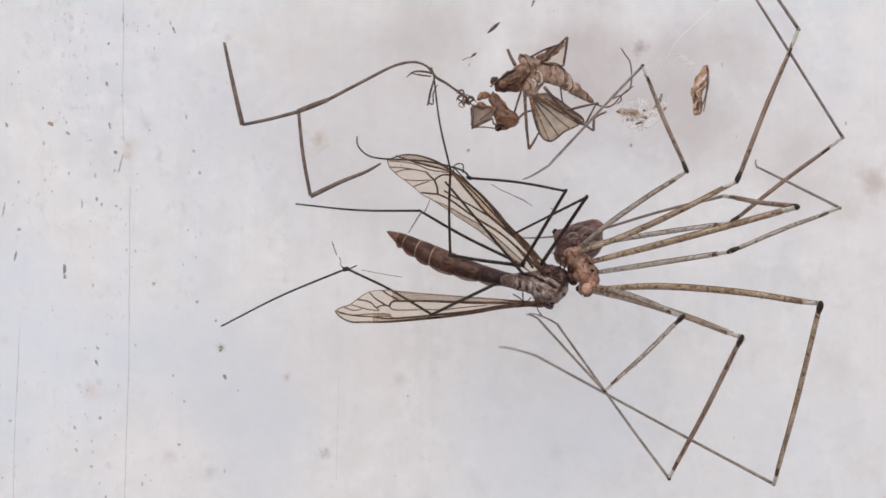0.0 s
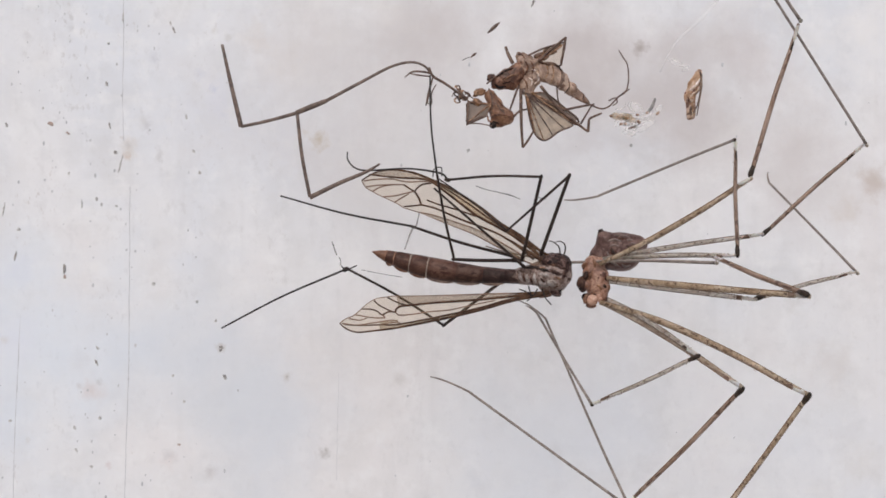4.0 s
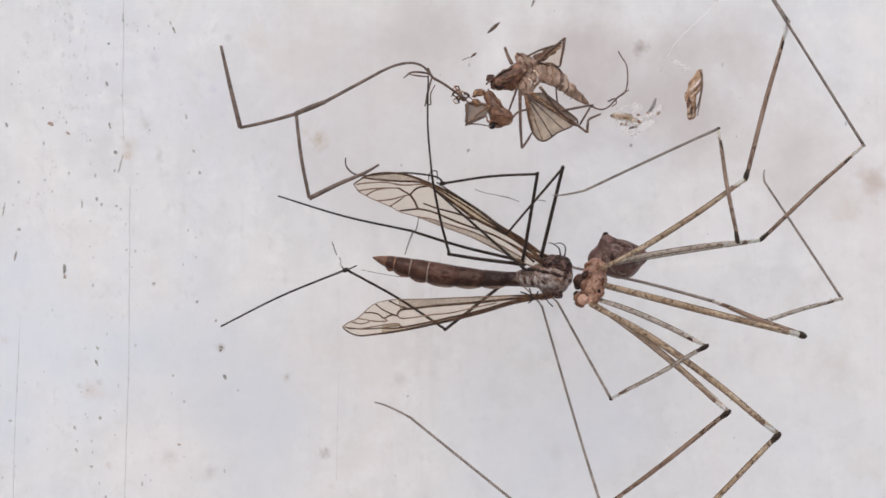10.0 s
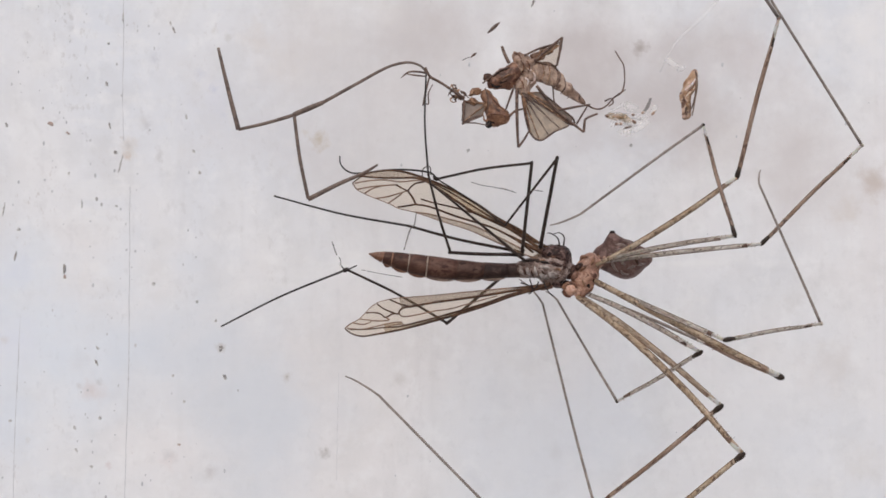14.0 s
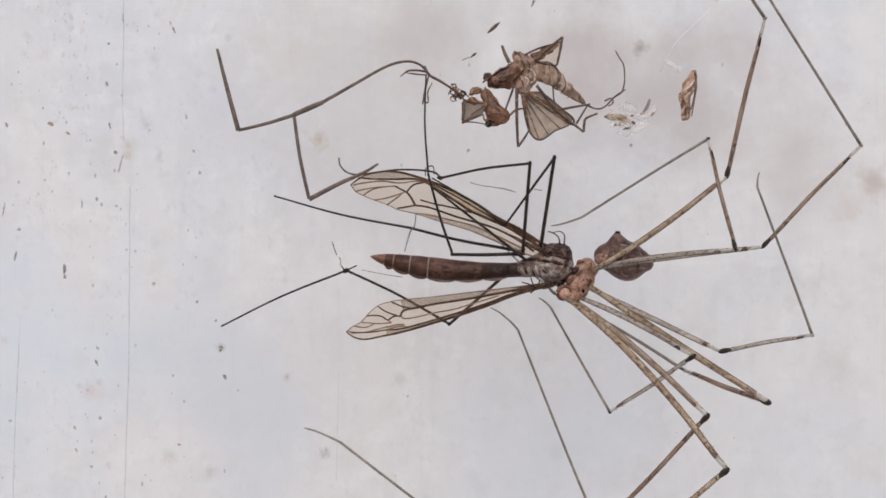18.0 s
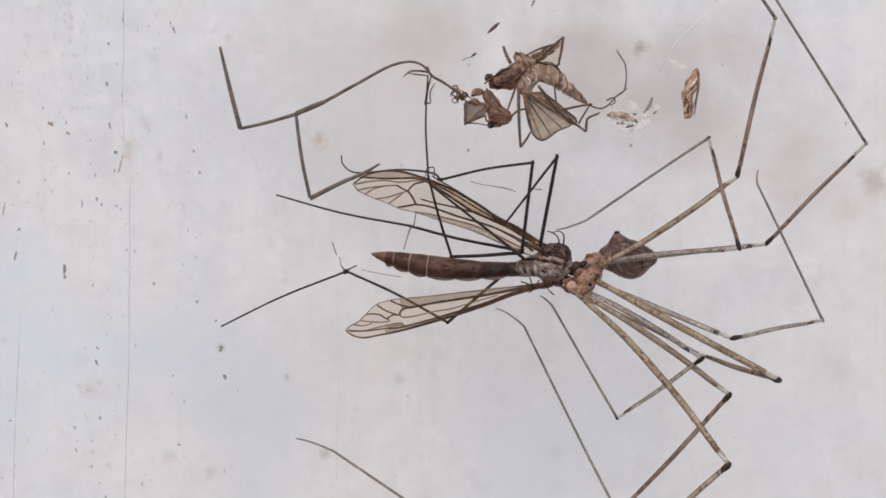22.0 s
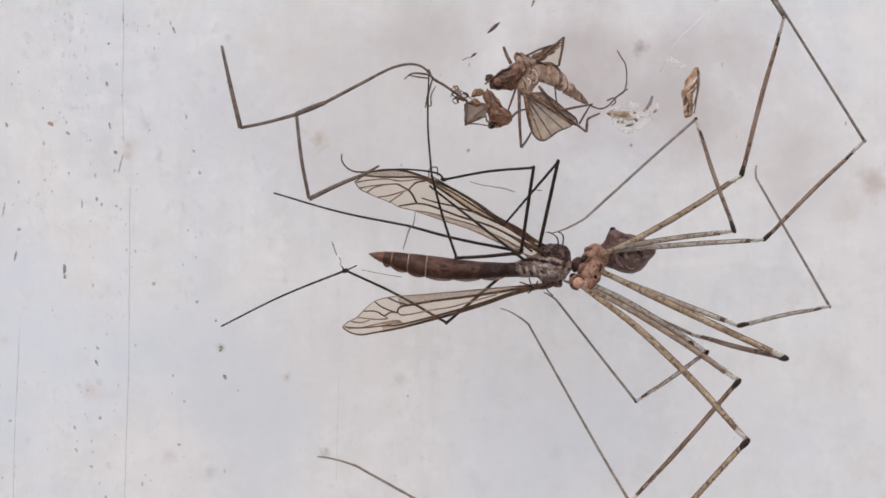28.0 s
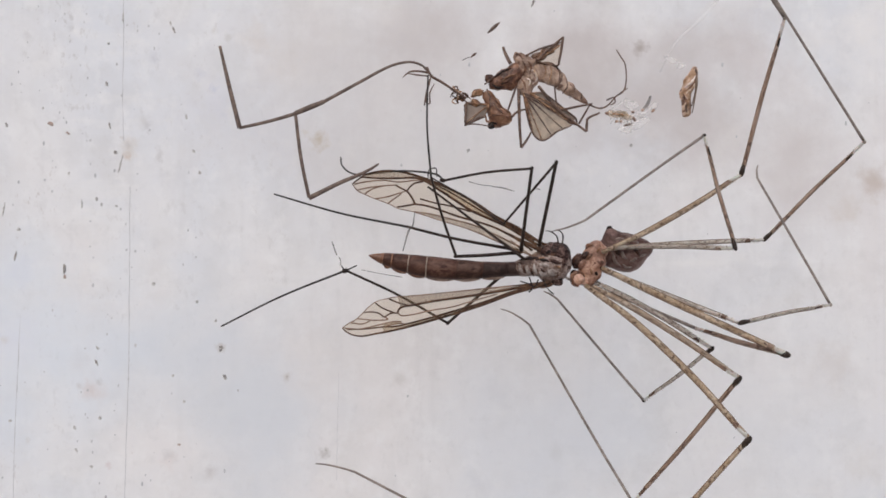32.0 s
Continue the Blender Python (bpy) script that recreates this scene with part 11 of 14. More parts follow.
    walk(fly_parts['wing_lower'], [(0, rod(0.1, -0.3, -1.33, -14.42, 2.3, -5.67)), (0.5, rod(0.1, -0.3, -1.33, -14.63, 1.19, -5.48)), (1, rod(0.1, -0.3, -1.32, -14.83, 0.57, -4.9)), (1.5, rod(0.1, -0.3, -1.32, -14.84, 0.56, -4.88)), (2.5, rod(0.1, -0.3, -1.32, -14.83, 0.89, -4.83)), (3, rod(0.1, -0.3, -1.32, -14.91, 0.65, -4.53)), (3.5, rod(0.1, -0.3, -1.32, -14.97, 0.52, -4.29)), (5.5, rod(0.1, -0.3, -1.32, -15.07, -0.06, -3.83)), (6, rod(0.1, -0.3, -1.32, -15.08, -0.58, -3.77)), (6.5, rod(0.1, -0.3, -1.32, -15.03, -0.74, -4.05)), (7, rod(0.1, -0.3, -1.32, -14.93, 0.98, -4.31)), (7.5, rod(0.1, -0.3, -1.33, -14.84, 1.25, -4.63)), (8, rod(0.1, -0.3, -1.32, -14.92, 1.31, -4.24)), (8.5, rod(0.1, -0.3, -1.32, -15.01, 1.08, -3.83)), (9, rod(0.1, -0.3, -1.32, -15, 0.85, -4.02)), (9.5, rod(0.1, -0.3, -1.32, -14.98, 0.94, -4.07)), (10, rod(0.1, -0.3, -1.32, -14.96, 1.14, -4.09)), (11, rod(0.1, -0.3, -1.32, -14.96, 0.48, -4.33)), (11.5, rod(0.1, -0.3, -1.32, -14.92, 1.07, -4.33)), (12, rod(0.1, -0.3, -1.32, -14.95, 0.92, -4.23)), (12.5, rod(0.1, -0.3, -1.32, -14.92, 1.27, -4.23)), (13, rod(0.1, -0.3, -1.32, -14.93, 1.18, -4.23)), (13.5, rod(0.1, -0.3, -1.32, -14.97, 0.76, -4.22)), (14, rod(0.1, -0.3, -1.32, -14.92, 0.99, -4.37)), (14.5, rod(0.1, -0.3, -1.32, -14.92, 1.07, -4.32)), (16.5, rod(0.1, -0.3, -1.32, -14.91, 1.1, -4.39)), (17, rod(0.1, -0.3, -1.32, -14.92, 0.95, -4.4)), (17.5, rod(0.1, -0.3, -1.32, -14.91, 0.61, -4.54)), (18, rod(0.1, -0.3, -1.32, -14.94, 0.69, -4.38)), (18.5, rod(0.1, -0.3, -1.32, -14.97, 0.58, -4.28)), (19, rod(0.1, -0.3, -1.32, -14.97, 0.64, -4.25)), (19.5, rod(0.1, -0.3, -1.32, -14.94, 0.96, -4.31)), (20, rod(0.1, -0.3, -1.32, -14.94, 0.67, -4.4)), (20.5, rod(0.1, -0.3, -1.32, -14.91, 0.91, -4.44)), (21, rod(0.1, -0.3, -1.32, -14.93, 0.57, -4.48)), (21.5, rod(0.1, -0.3, -1.32, -14.92, 0.71, -4.48)), (22, rod(0.1, -0.3, -1.32, -14.9, 0.95, -4.49)), (22.5, rod(0.1, -0.3, -1.32, -14.87, 1.55, -4.31)), (23, rod(0.1, -0.3, -1.32, -14.97, 0.81, -4.21)), (23.5, rod(0.1, -0.3, -1.32, -14.9, 1.31, -4.33)), (24.5, rod(0.1, -0.3, -1.32, -14.96, 0.78, -4.24)), (25, rod(0.1, -0.3, -1.32, -14.94, 0.75, -4.35)), (25.5, rod(0.1, -0.3, -1.32, -14.96, 0.45, -4.33)), (27.5, rod(0.1, -0.3, -1.32, -15, 0.15, -4.21)), (28, rod(0.1, -0.3, -1.32, -15, 0.19, -4.19)), (28.5, rod(0.1, -0.3, -1.32, -15, 0.09, -4.24)), (29, rod(0.1, -0.3, -1.32, -14.99, 0.35, -4.21)), (30, rod(0.1, -0.3, -1.32, -15, 0.37, -4.18)), (30.5, rod(0.1, -0.3, -1.32, -15, 0.09, -4.24)), (31.5, rod(0.1, -0.3, -1.32, -15, 0.09, -4.24)), (32, rod(0.1, -0.3, -1.32, -15.02, -0.58, -4.1))])
    walk(fly_parts['femur1'], [(0, rod(-0.38, -0.6, 1.58, 1.23, -4.33, 6.78)), (0.5, rod(-0.38, -0.6, 1.58, 0.88, -4.21, 6.96)), (1, rod(-0.38, -0.6, 1.58, 1.12, -3.91, 7.08)), (2, rod(-0.38, -0.6, 1.58, 1.2, -4.04, 6.99)), (2.5, rod(-0.38, -0.6, 1.58, 1.05, -3.85, 7.14)), (3, rod(-0.38, -0.6, 1.58, 1.07, -3.93, 7.09)), (3.5, rod(-0.38, -0.6, 1.58, 1.06, -3.82, 7.15)), (5.5, rod(-0.38, -0.6, 1.59, 1.26, -4.22, 6.85)), (6, rod(-0.38, -0.6, 1.58, 1.21, -4.35, 6.77)), (6.5, rod(-0.38, -0.6, 1.58, 0.76, -3.58, 7.35)), (7, rod(-0.38, -0.6, 1.58, 0.79, -2.71, 7.72)), (7.5, rod(-0.38, -0.6, 1.58, 0.62, -2.95, 7.66)), (8, rod(-0.38, -0.6, 1.58, 1.13, -3.64, 7.24)), (8.5, rod(-0.38, -0.6, 1.59, 1.63, -4.2, 6.73)), (9, rod(-0.38, -0.6, 1.59, 1.11, -3.5, 7.32)), (9.5, rod(-0.38, -0.6, 1.59, 0.89, -2.84, 7.66)), (10, rod(-0.38, -0.6, 1.59, 0.88, -2.05, 7.89)), (10.5, rod(-0.38, -0.6, 1.58, 0.82, -3.07, 7.58)), (11, rod(-0.38, -0.6, 1.58, 0.8, -3.26, 7.5)), (11.5, rod(-0.38, -0.6, 1.58, 0.75, -2.91, 7.66)), (12, rod(-0.38, -0.6, 1.58, 0.83, -2.65, 7.73)), (12.5, rod(-0.38, -0.6, 1.58, 0.85, -2.66, 7.73)), (13.5, rod(-0.38, -0.6, 1.58, 0.69, -2.77, 7.72)), (14, rod(-0.38, -0.6, 1.58, 0.74, -2.47, 7.81)), (14.5, rod(-0.38, -0.6, 1.58, 0.76, -1.59, 8)), (16.5, rod(-0.38, -0.6, 1.58, 0.6, -2.3, 7.88)), (17, rod(-0.38, -0.6, 1.58, 0.65, -2.29, 7.87)), (17.5, rod(-0.38, -0.6, 1.58, 0.54, -2.92, 7.69)), (18, rod(-0.38, -0.6, 1.58, 0.62, -2.71, 7.75)), (18.5, rod(-0.38, -0.6, 1.58, 0.74, -2.71, 7.73)), (19, rod(-0.38, -0.6, 1.58, 0.77, -2.72, 7.72)), (19.5, rod(-0.38, -0.6, 1.58, 0.68, -2.74, 7.73)), (20, rod(-0.38, -0.6, 1.58, 0.71, -2.72, 7.73)), (20.5, rod(-0.38, -0.6, 1.58, 0.73, -2.49, 7.8)), (21, rod(-0.38, -0.6, 1.58, 0.65, -2.99, 7.64)), (21.5, rod(-0.38, -0.6, 1.58, 0.67, -2.76, 7.72)), (22, rod(-0.38, -0.6, 1.58, 0.8, -2.41, 7.81)), (22.5, rod(-0.38, -0.6, 1.58, 0.99, -2.57, 7.72)), (23, rod(-0.38, -0.6, 1.58, 0.97, -2.82, 7.64)), (23.5, rod(-0.38, -0.6, 1.58, 0.95, -2.38, 7.79)), (24, rod(-0.38, -0.6, 1.58, 0.92, -2.65, 7.71)), (24.5, rod(-0.38, -0.6, 1.58, 0.91, -2.63, 7.72)), (25, rod(-0.38, -0.6, 1.58, 0.8, -3.09, 7.57)), (25.5, rod(-0.38, -0.6, 1.58, 0.76, -3.12, 7.57)), (27.5, rod(-0.38, -0.6, 1.58, 0.83, -3.42, 7.42)), (28, rod(-0.38, -0.6, 1.58, 0.8, -3.42, 7.43)), (28.5, rod(-0.38, -0.6, 1.58, 0.75, -3.28, 7.5)), (29, rod(-0.38, -0.6, 1.58, 0.84, -3.24, 7.5)), (30, rod(-0.38, -0.6, 1.58, 0.78, -3.55, 7.37)), (30.5, rod(-0.38, -0.6, 1.58, 0.72, -3.59, 7.36)), (32, rod(-0.38, -0.6, 1.58, 0.75, -3.81, 7.23))])
    walk(fly_parts['tibia1'], [(0, rod(1.23, -4.33, 6.78, -3.01, -1.74, 3.08)), (0.5, rod(0.88, -4.21, 6.96, -2.99, -1.29, 3.09)), (1, rod(1.12, -3.91, 7.08, -3.01, -1.58, 3.09)), (1.5, rod(1.12, -4.01, 7.02, -3.01, -1.59, 3.09)), (2, rod(1.2, -4.04, 6.99, -3.01, -1.69, 3.1)), (2.5, rod(1.05, -3.85, 7.14, -3, -1.49, 3.1)), (3, rod(1.07, -3.93, 7.09, -3, -1.51, 3.09)), (3.5, rod(1.06, -3.82, 7.15, -3, -1.5, 3.1)), (5.5, rod(1.26, -4.22, 6.85, -3.01, -1.75, 3.1)), (6, rod(1.21, -4.35, 6.77, -3, -1.68, 3.1)), (6.5, rod(0.76, -3.58, 7.35, -2.97, -1.07, 3.1)), (7, rod(0.79, -2.71, 7.72, -2.97, -0.99, 3.11)), (7.5, rod(0.62, -2.95, 7.66, -2.96, -0.76, 3.11)), (8, rod(1.13, -3.64, 7.24, -3, -1.59, 3.1)), (8.5, rod(1.63, -4.2, 6.73, -3.03, -2.36, 3.1)), (9, rod(1.11, -3.5, 7.32, -3, -1.58, 3.11)), (9.5, rod(0.89, -2.84, 7.66, -2.98, -1.2, 3.11)), (10, rod(0.88, -2.05, 7.89, -2.99, -1.39, 3.11)), (10.5, rod(0.82, -3.07, 7.58, -2.97, -1.09, 3.11)), (11, rod(0.8, -3.26, 7.5, -2.97, -1.08, 3.11)), (11.5, rod(0.75, -2.91, 7.66, -2.97, -0.94, 3.11)), (12, rod(0.83, -2.65, 7.73, -2.97, -1.07, 3.11)), (12.5, rod(0.85, -2.66, 7.73, -2.97, -1.11, 3.11)), (13.5, rod(0.69, -2.77, 7.72, -2.96, -0.83, 3.11)), (14, rod(0.74, -2.47, 7.81, -2.96, -0.86, 3.11)), (14.5, rod(0.76, -1.59, 8, -2.96, -0.83, 3.11)), (16.5, rod(0.6, -2.3, 7.88, -2.94, -0.54, 3.12)), (17, rod(0.65, -2.29, 7.87, -2.95, -0.65, 3.11)), (17.5, rod(0.54, -2.92, 7.69, -2.95, -0.63, 3.11)), (18, rod(0.62, -2.71, 7.75, -2.95, -0.7, 3.11)), (18.5, rod(0.74, -2.71, 7.73, -2.96, -0.91, 3.11)), (19, rod(0.77, -2.72, 7.72, -2.97, -0.96, 3.11)), (19.5, rod(0.68, -2.74, 7.73, -2.96, -0.8, 3.11)), (20, rod(0.71, -2.72, 7.73, -2.96, -0.85, 3.11)), (20.5, rod(0.73, -2.49, 7.8, -2.96, -0.85, 3.11)), (21, rod(0.65, -2.99, 7.64, -2.96, -0.81, 3.11)), (21.5, rod(0.67, -2.76, 7.72, -2.96, -0.8, 3.11)), (22, rod(0.8, -2.41, 7.81, -2.97, -1.01, 3.11)), (22.5, rod(0.99, -2.57, 7.72, -3, -1.58, 3.09)), (23, rod(0.97, -2.82, 7.64, -2.99, -1.4, 3.1)), (23.5, rod(0.95, -2.38, 7.79, -2.99, -1.53, 3.09)), (24, rod(0.92, -2.65, 7.71, -2.98, -1.32, 3.1)), (24.5, rod(0.91, -2.63, 7.72, -2.98, -1.28, 3.1)), (25, rod(0.8, -3.09, 7.57, -2.97, -1.06, 3.1)), (25.5, rod(0.76, -3.12, 7.57, -2.97, -1, 3.1)), (27.5, rod(0.83, -3.42, 7.42, -2.97, -1.13, 3.1)), (28, rod(0.8, -3.42, 7.43, -2.97, -1.09, 3.1)), (28.5, rod(0.75, -3.28, 7.5, -2.97, -1, 3.11)), (29, rod(0.84, -3.24, 7.5, -2.97, -1.14, 3.1)), (30, rod(0.78, -3.55, 7.37, -2.97, -1.08, 3.11)), (30.5, rod(0.72, -3.59, 7.36, -2.97, -1, 3.11)), (31, rod(0.77, -3.7, 7.29, -2.97, -1.08, 3.11)), (31.5, rod(0.77, -3.7, 7.29, -2.97, -1.08, 3.11)), (32, rod(0.75, -3.81, 7.23, -2.97, -1.08, 3.1))])
    walk(fly_parts['tarsus1'], [(0, rod(-3.01, -1.74, 3.08, -8.2, -0.89, 6.73)), (0.5, rod(-2.99, -1.29, 3.09, -8.21, -0.62, 6.75)), (1, rod(-3.01, -1.58, 3.09, -8.21, -0.77, 6.75)), (1.5, rod(-3.01, -1.59, 3.09, -8.21, -0.77, 6.75)), (2, rod(-3.01, -1.69, 3.1, -8.21, -0.82, 6.74)), (2.5, rod(-3, -1.49, 3.1, -8.21, -0.71, 6.75)), (3.5, rod(-3, -1.5, 3.1, -8.2, -0.73, 6.75)), (5.5, rod(-3.01, -1.75, 3.1, -8.2, -0.87, 6.74)), (6, rod(-3, -1.68, 3.1, -8.2, -0.83, 6.75)), (6.5, rod(-2.97, -1.07, 3.1, -8.21, -0.51, 6.76)), (7, rod(-2.97, -0.99, 3.11, -8.21, -0.48, 6.76)), (7.5, rod(-2.96, -0.76, 3.11, -8.21, -0.42, 6.77)), (8, rod(-3, -1.59, 3.1, -8.2, -0.78, 6.75)), (8.5, rod(-3.03, -2.36, 3.1, -8.2, -1.26, 6.73)), (9, rod(-3, -1.58, 3.11, -8.2, -0.76, 6.75)), (9.5, rod(-2.98, -1.2, 3.11, -8.21, -0.55, 6.76)), (10, rod(-2.99, -1.39, 3.11, -8.2, -0.66, 6.76)), (10.5, rod(-2.97, -1.09, 3.11, -8.2, -0.52, 6.76)), (11, rod(-2.97, -1.08, 3.11, -8.2, -0.52, 6.76)), (11.5, rod(-2.97, -0.94, 3.11, -8.2, -0.47, 6.76)), (12.5, rod(-2.97, -1.11, 3.11, -8.2, -0.53, 6.76)), (13.5, rod(-2.96, -0.83, 3.11, -8.21, -0.42, 6.77)), (14.5, rod(-2.96, -0.83, 3.11, -8.21, -0.42, 6.77)), (16.5, rod(-2.94, -0.54, 3.12, -8.21, -0.39, 6.77)), (17, rod(-2.95, -0.65, 3.11, -8.21, -0.38, 6.77)), (18, rod(-2.95, -0.7, 3.11, -8.21, -0.39, 6.77)), (18.5, rod(-2.96, -0.91, 3.11, -8.21, -0.45, 6.77)), (19, rod(-2.97, -0.96, 3.11, -8.21, -0.46, 6.77)), (19.5, rod(-2.96, -0.8, 3.11, -8.21, -0.41, 6.77)), (20, rod(-2.96, -0.85, 3.11, -8.21, -0.43, 6.77)), (21.5, rod(-2.96, -0.8, 3.11, -8.21, -0.42, 6.77)), (22, rod(-2.97, -1.01, 3.11, -8.2, -0.5, 6.76)), (22.5, rod(-3, -1.58, 3.09, -8.2, -0.79, 6.74)), (23, rod(-2.99, -1.4, 3.1, -8.2, -0.69, 6.75)), (23.5, rod(-2.99, -1.53, 3.09, -8.2, -0.76, 6.74)), (24, rod(-2.98, -1.32, 3.1, -8.2, -0.65, 6.75)), (24.5, rod(-2.98, -1.28, 3.1, -8.2, -0.63, 6.75)), (25, rod(-2.97, -1.06, 3.1, -8.2, -0.52, 6.76)), (25.5, rod(-2.97, -1, 3.1, -8.2, -0.5, 6.76)), (27.5, rod(-2.97, -1.13, 3.1, -8.2, -0.55, 6.76)), (28.5, rod(-2.97, -1, 3.11, -8.2, -0.49, 6.76)), (29, rod(-2.97, -1.14, 3.1, -8.2, -0.55, 6.76)), (30.5, rod(-2.97, -1, 3.11, -8.2, -0.49, 6.76)), (31, rod(-2.97, -1.08, 3.11, -8.2, -0.53, 6.76)), (32, rod(-2.97, -1.08, 3.1, -8.2, -0.53, 6.76))])
    walk(fly_parts['femur2'], [(0, rod(-1.71, -0.6, 1.33, -0.19, -3.17, 6.94)), (0.5, rod(-1.71, -0.6, 1.33, -0.55, -2.93, 7.12)), (1, rod(-1.71, -0.6, 1.33, -0.54, -3.45, 6.89)), (2, rod(-1.71, -0.6, 1.33, -0.47, -3.76, 6.71)), (2.5, rod(-1.71, -0.6, 1.33, -0.54, -3.13, 7.04)), (3.5, rod(-1.71, -0.6, 1.33, -0.84, -3.16, 7.08)), (5.5, rod(-1.71, -0.6, 1.34, -0.47, -4.02, 6.55)), (6, rod(-1.71, -0.6, 1.34, -0.47, -4.03, 6.54)), (6.5, rod(-1.71, -0.6, 1.33, -0.91, -3.14, 7.1)), (7, rod(-1.71, -0.6, 1.33, -0.87, -1.57, 7.56)), (7.5, rod(-1.71, -0.6, 1.33, -1.01, -1.51, 7.58)), (8, rod(-1.71, -0.6, 1.34, -0.62, -3.25, 7.01)), (8.5, rod(-1.7, -0.6, 1.34, -0.23, -4.01, 6.49)), (9, rod(-1.71, -0.6, 1.34, -0.63, -3.25, 7.01)), (9.5, rod(-1.71, -0.6, 1.34, -0.88, -2.61, 7.31)), (10, rod(-1.71, -0.6, 1.34, -0.94, -2.27, 7.42)), (10.5, rod(-1.71, -0.6, 1.34, -0.94, -2.55, 7.33)), (11, rod(-1.71, -0.6, 1.33, -0.97, -2.1, 7.46)), (11.5, rod(-1.71, -0.6, 1.33, -0.89, -2.5, 7.34)), (12, rod(-1.71, -0.6, 1.34, -0.85, -1.91, 7.49)), (12.5, rod(-1.71, -0.6, 1.34, -0.84, -2.17, 7.43)), (13, rod(-1.71, -0.6, 1.34, -0.89, -1.92, 7.5)), (13.5, rod(-1.71, -0.6, 1.34, -1, -2.13, 7.46)), (14, rod(-1.71, -0.6, 1.33, -1.02, -1.67, 7.56)), (14.5, rod(-1.71, -0.6, 1.34, -1.1, -1.85, 7.53)), (16.5, rod(-1.71, -0.6, 1.34, -1.13, -1.95, 7.51)), (17, rod(-1.71, -0.6, 1.34, -1.08, -2.06, 7.49)), (17.5, rod(-1.71, -0.6, 1.33, -1.17, -2.34, 7.42)), (18, rod(-1.71, -0.6, 1.33, -1.1, -2.24, 7.44)), (18.5, rod(-1.71, -0.6, 1.34, -0.98, -2.42, 7.38)), (19, rod(-1.71, -0.6, 1.34, -0.96, -2.53, 7.34)), (19.5, rod(-1.71, -0.6, 1.34, -1.05, -2.43, 7.38)), (20, rod(-1.71, -0.6, 1.33, -1.01, -2.39, 7.39)), (20.5, rod(-1.71, -0.6, 1.33, -0.99, -2.19, 7.44)), (21, rod(-1.71, -0.6, 1.33, -1.07, -2.77, 7.27)), (21.5, rod(-1.71, -0.6, 1.33, -1.05, -2.46, 7.37)), (22, rod(-1.71, -0.6, 1.33, -0.92, -2.03, 7.47)), (22.5, rod(-1.71, -0.6, 1.33, -0.74, -2.41, 7.35)), (23, rod(-1.71, -0.6, 1.33, -0.76, -2.72, 7.25)), (23.5, rod(-1.71, -0.6, 1.33, -0.79, -2.34, 7.37)), (24, rod(-1.71, -0.6, 1.33, -0.81, -2.59, 7.3)), (24.5, rod(-1.71, -0.6, 1.33, -0.82, -2.41, 7.36)), (25, rod(-1.7, -0.6, 1.33, -0.92, -2.84, 7.23)), (25.5, rod(-1.71, -0.6, 1.33, -0.95, -2.88, 7.21)), (27.5, rod(-1.71, -0.6, 1.33, -0.89, -3.27, 7.04)), (28, rod(-1.71, -0.6, 1.33, -0.92, -3.21, 7.07)), (28.5, rod(-1.71, -0.6, 1.33, -0.97, -3.05, 7.15)), (29, rod(-1.71, -0.6, 1.33, -0.87, -3.05, 7.14)), (30.5, rod(-1.71, -0.6, 1.33, -1, -3.37, 7.01)), (31, rod(-1.71, -0.6, 1.33, -0.94, -3.5, 6.94)), (32, rod(-1.71, -0.6, 1.33, -0.96, -3.55, 6.91))])
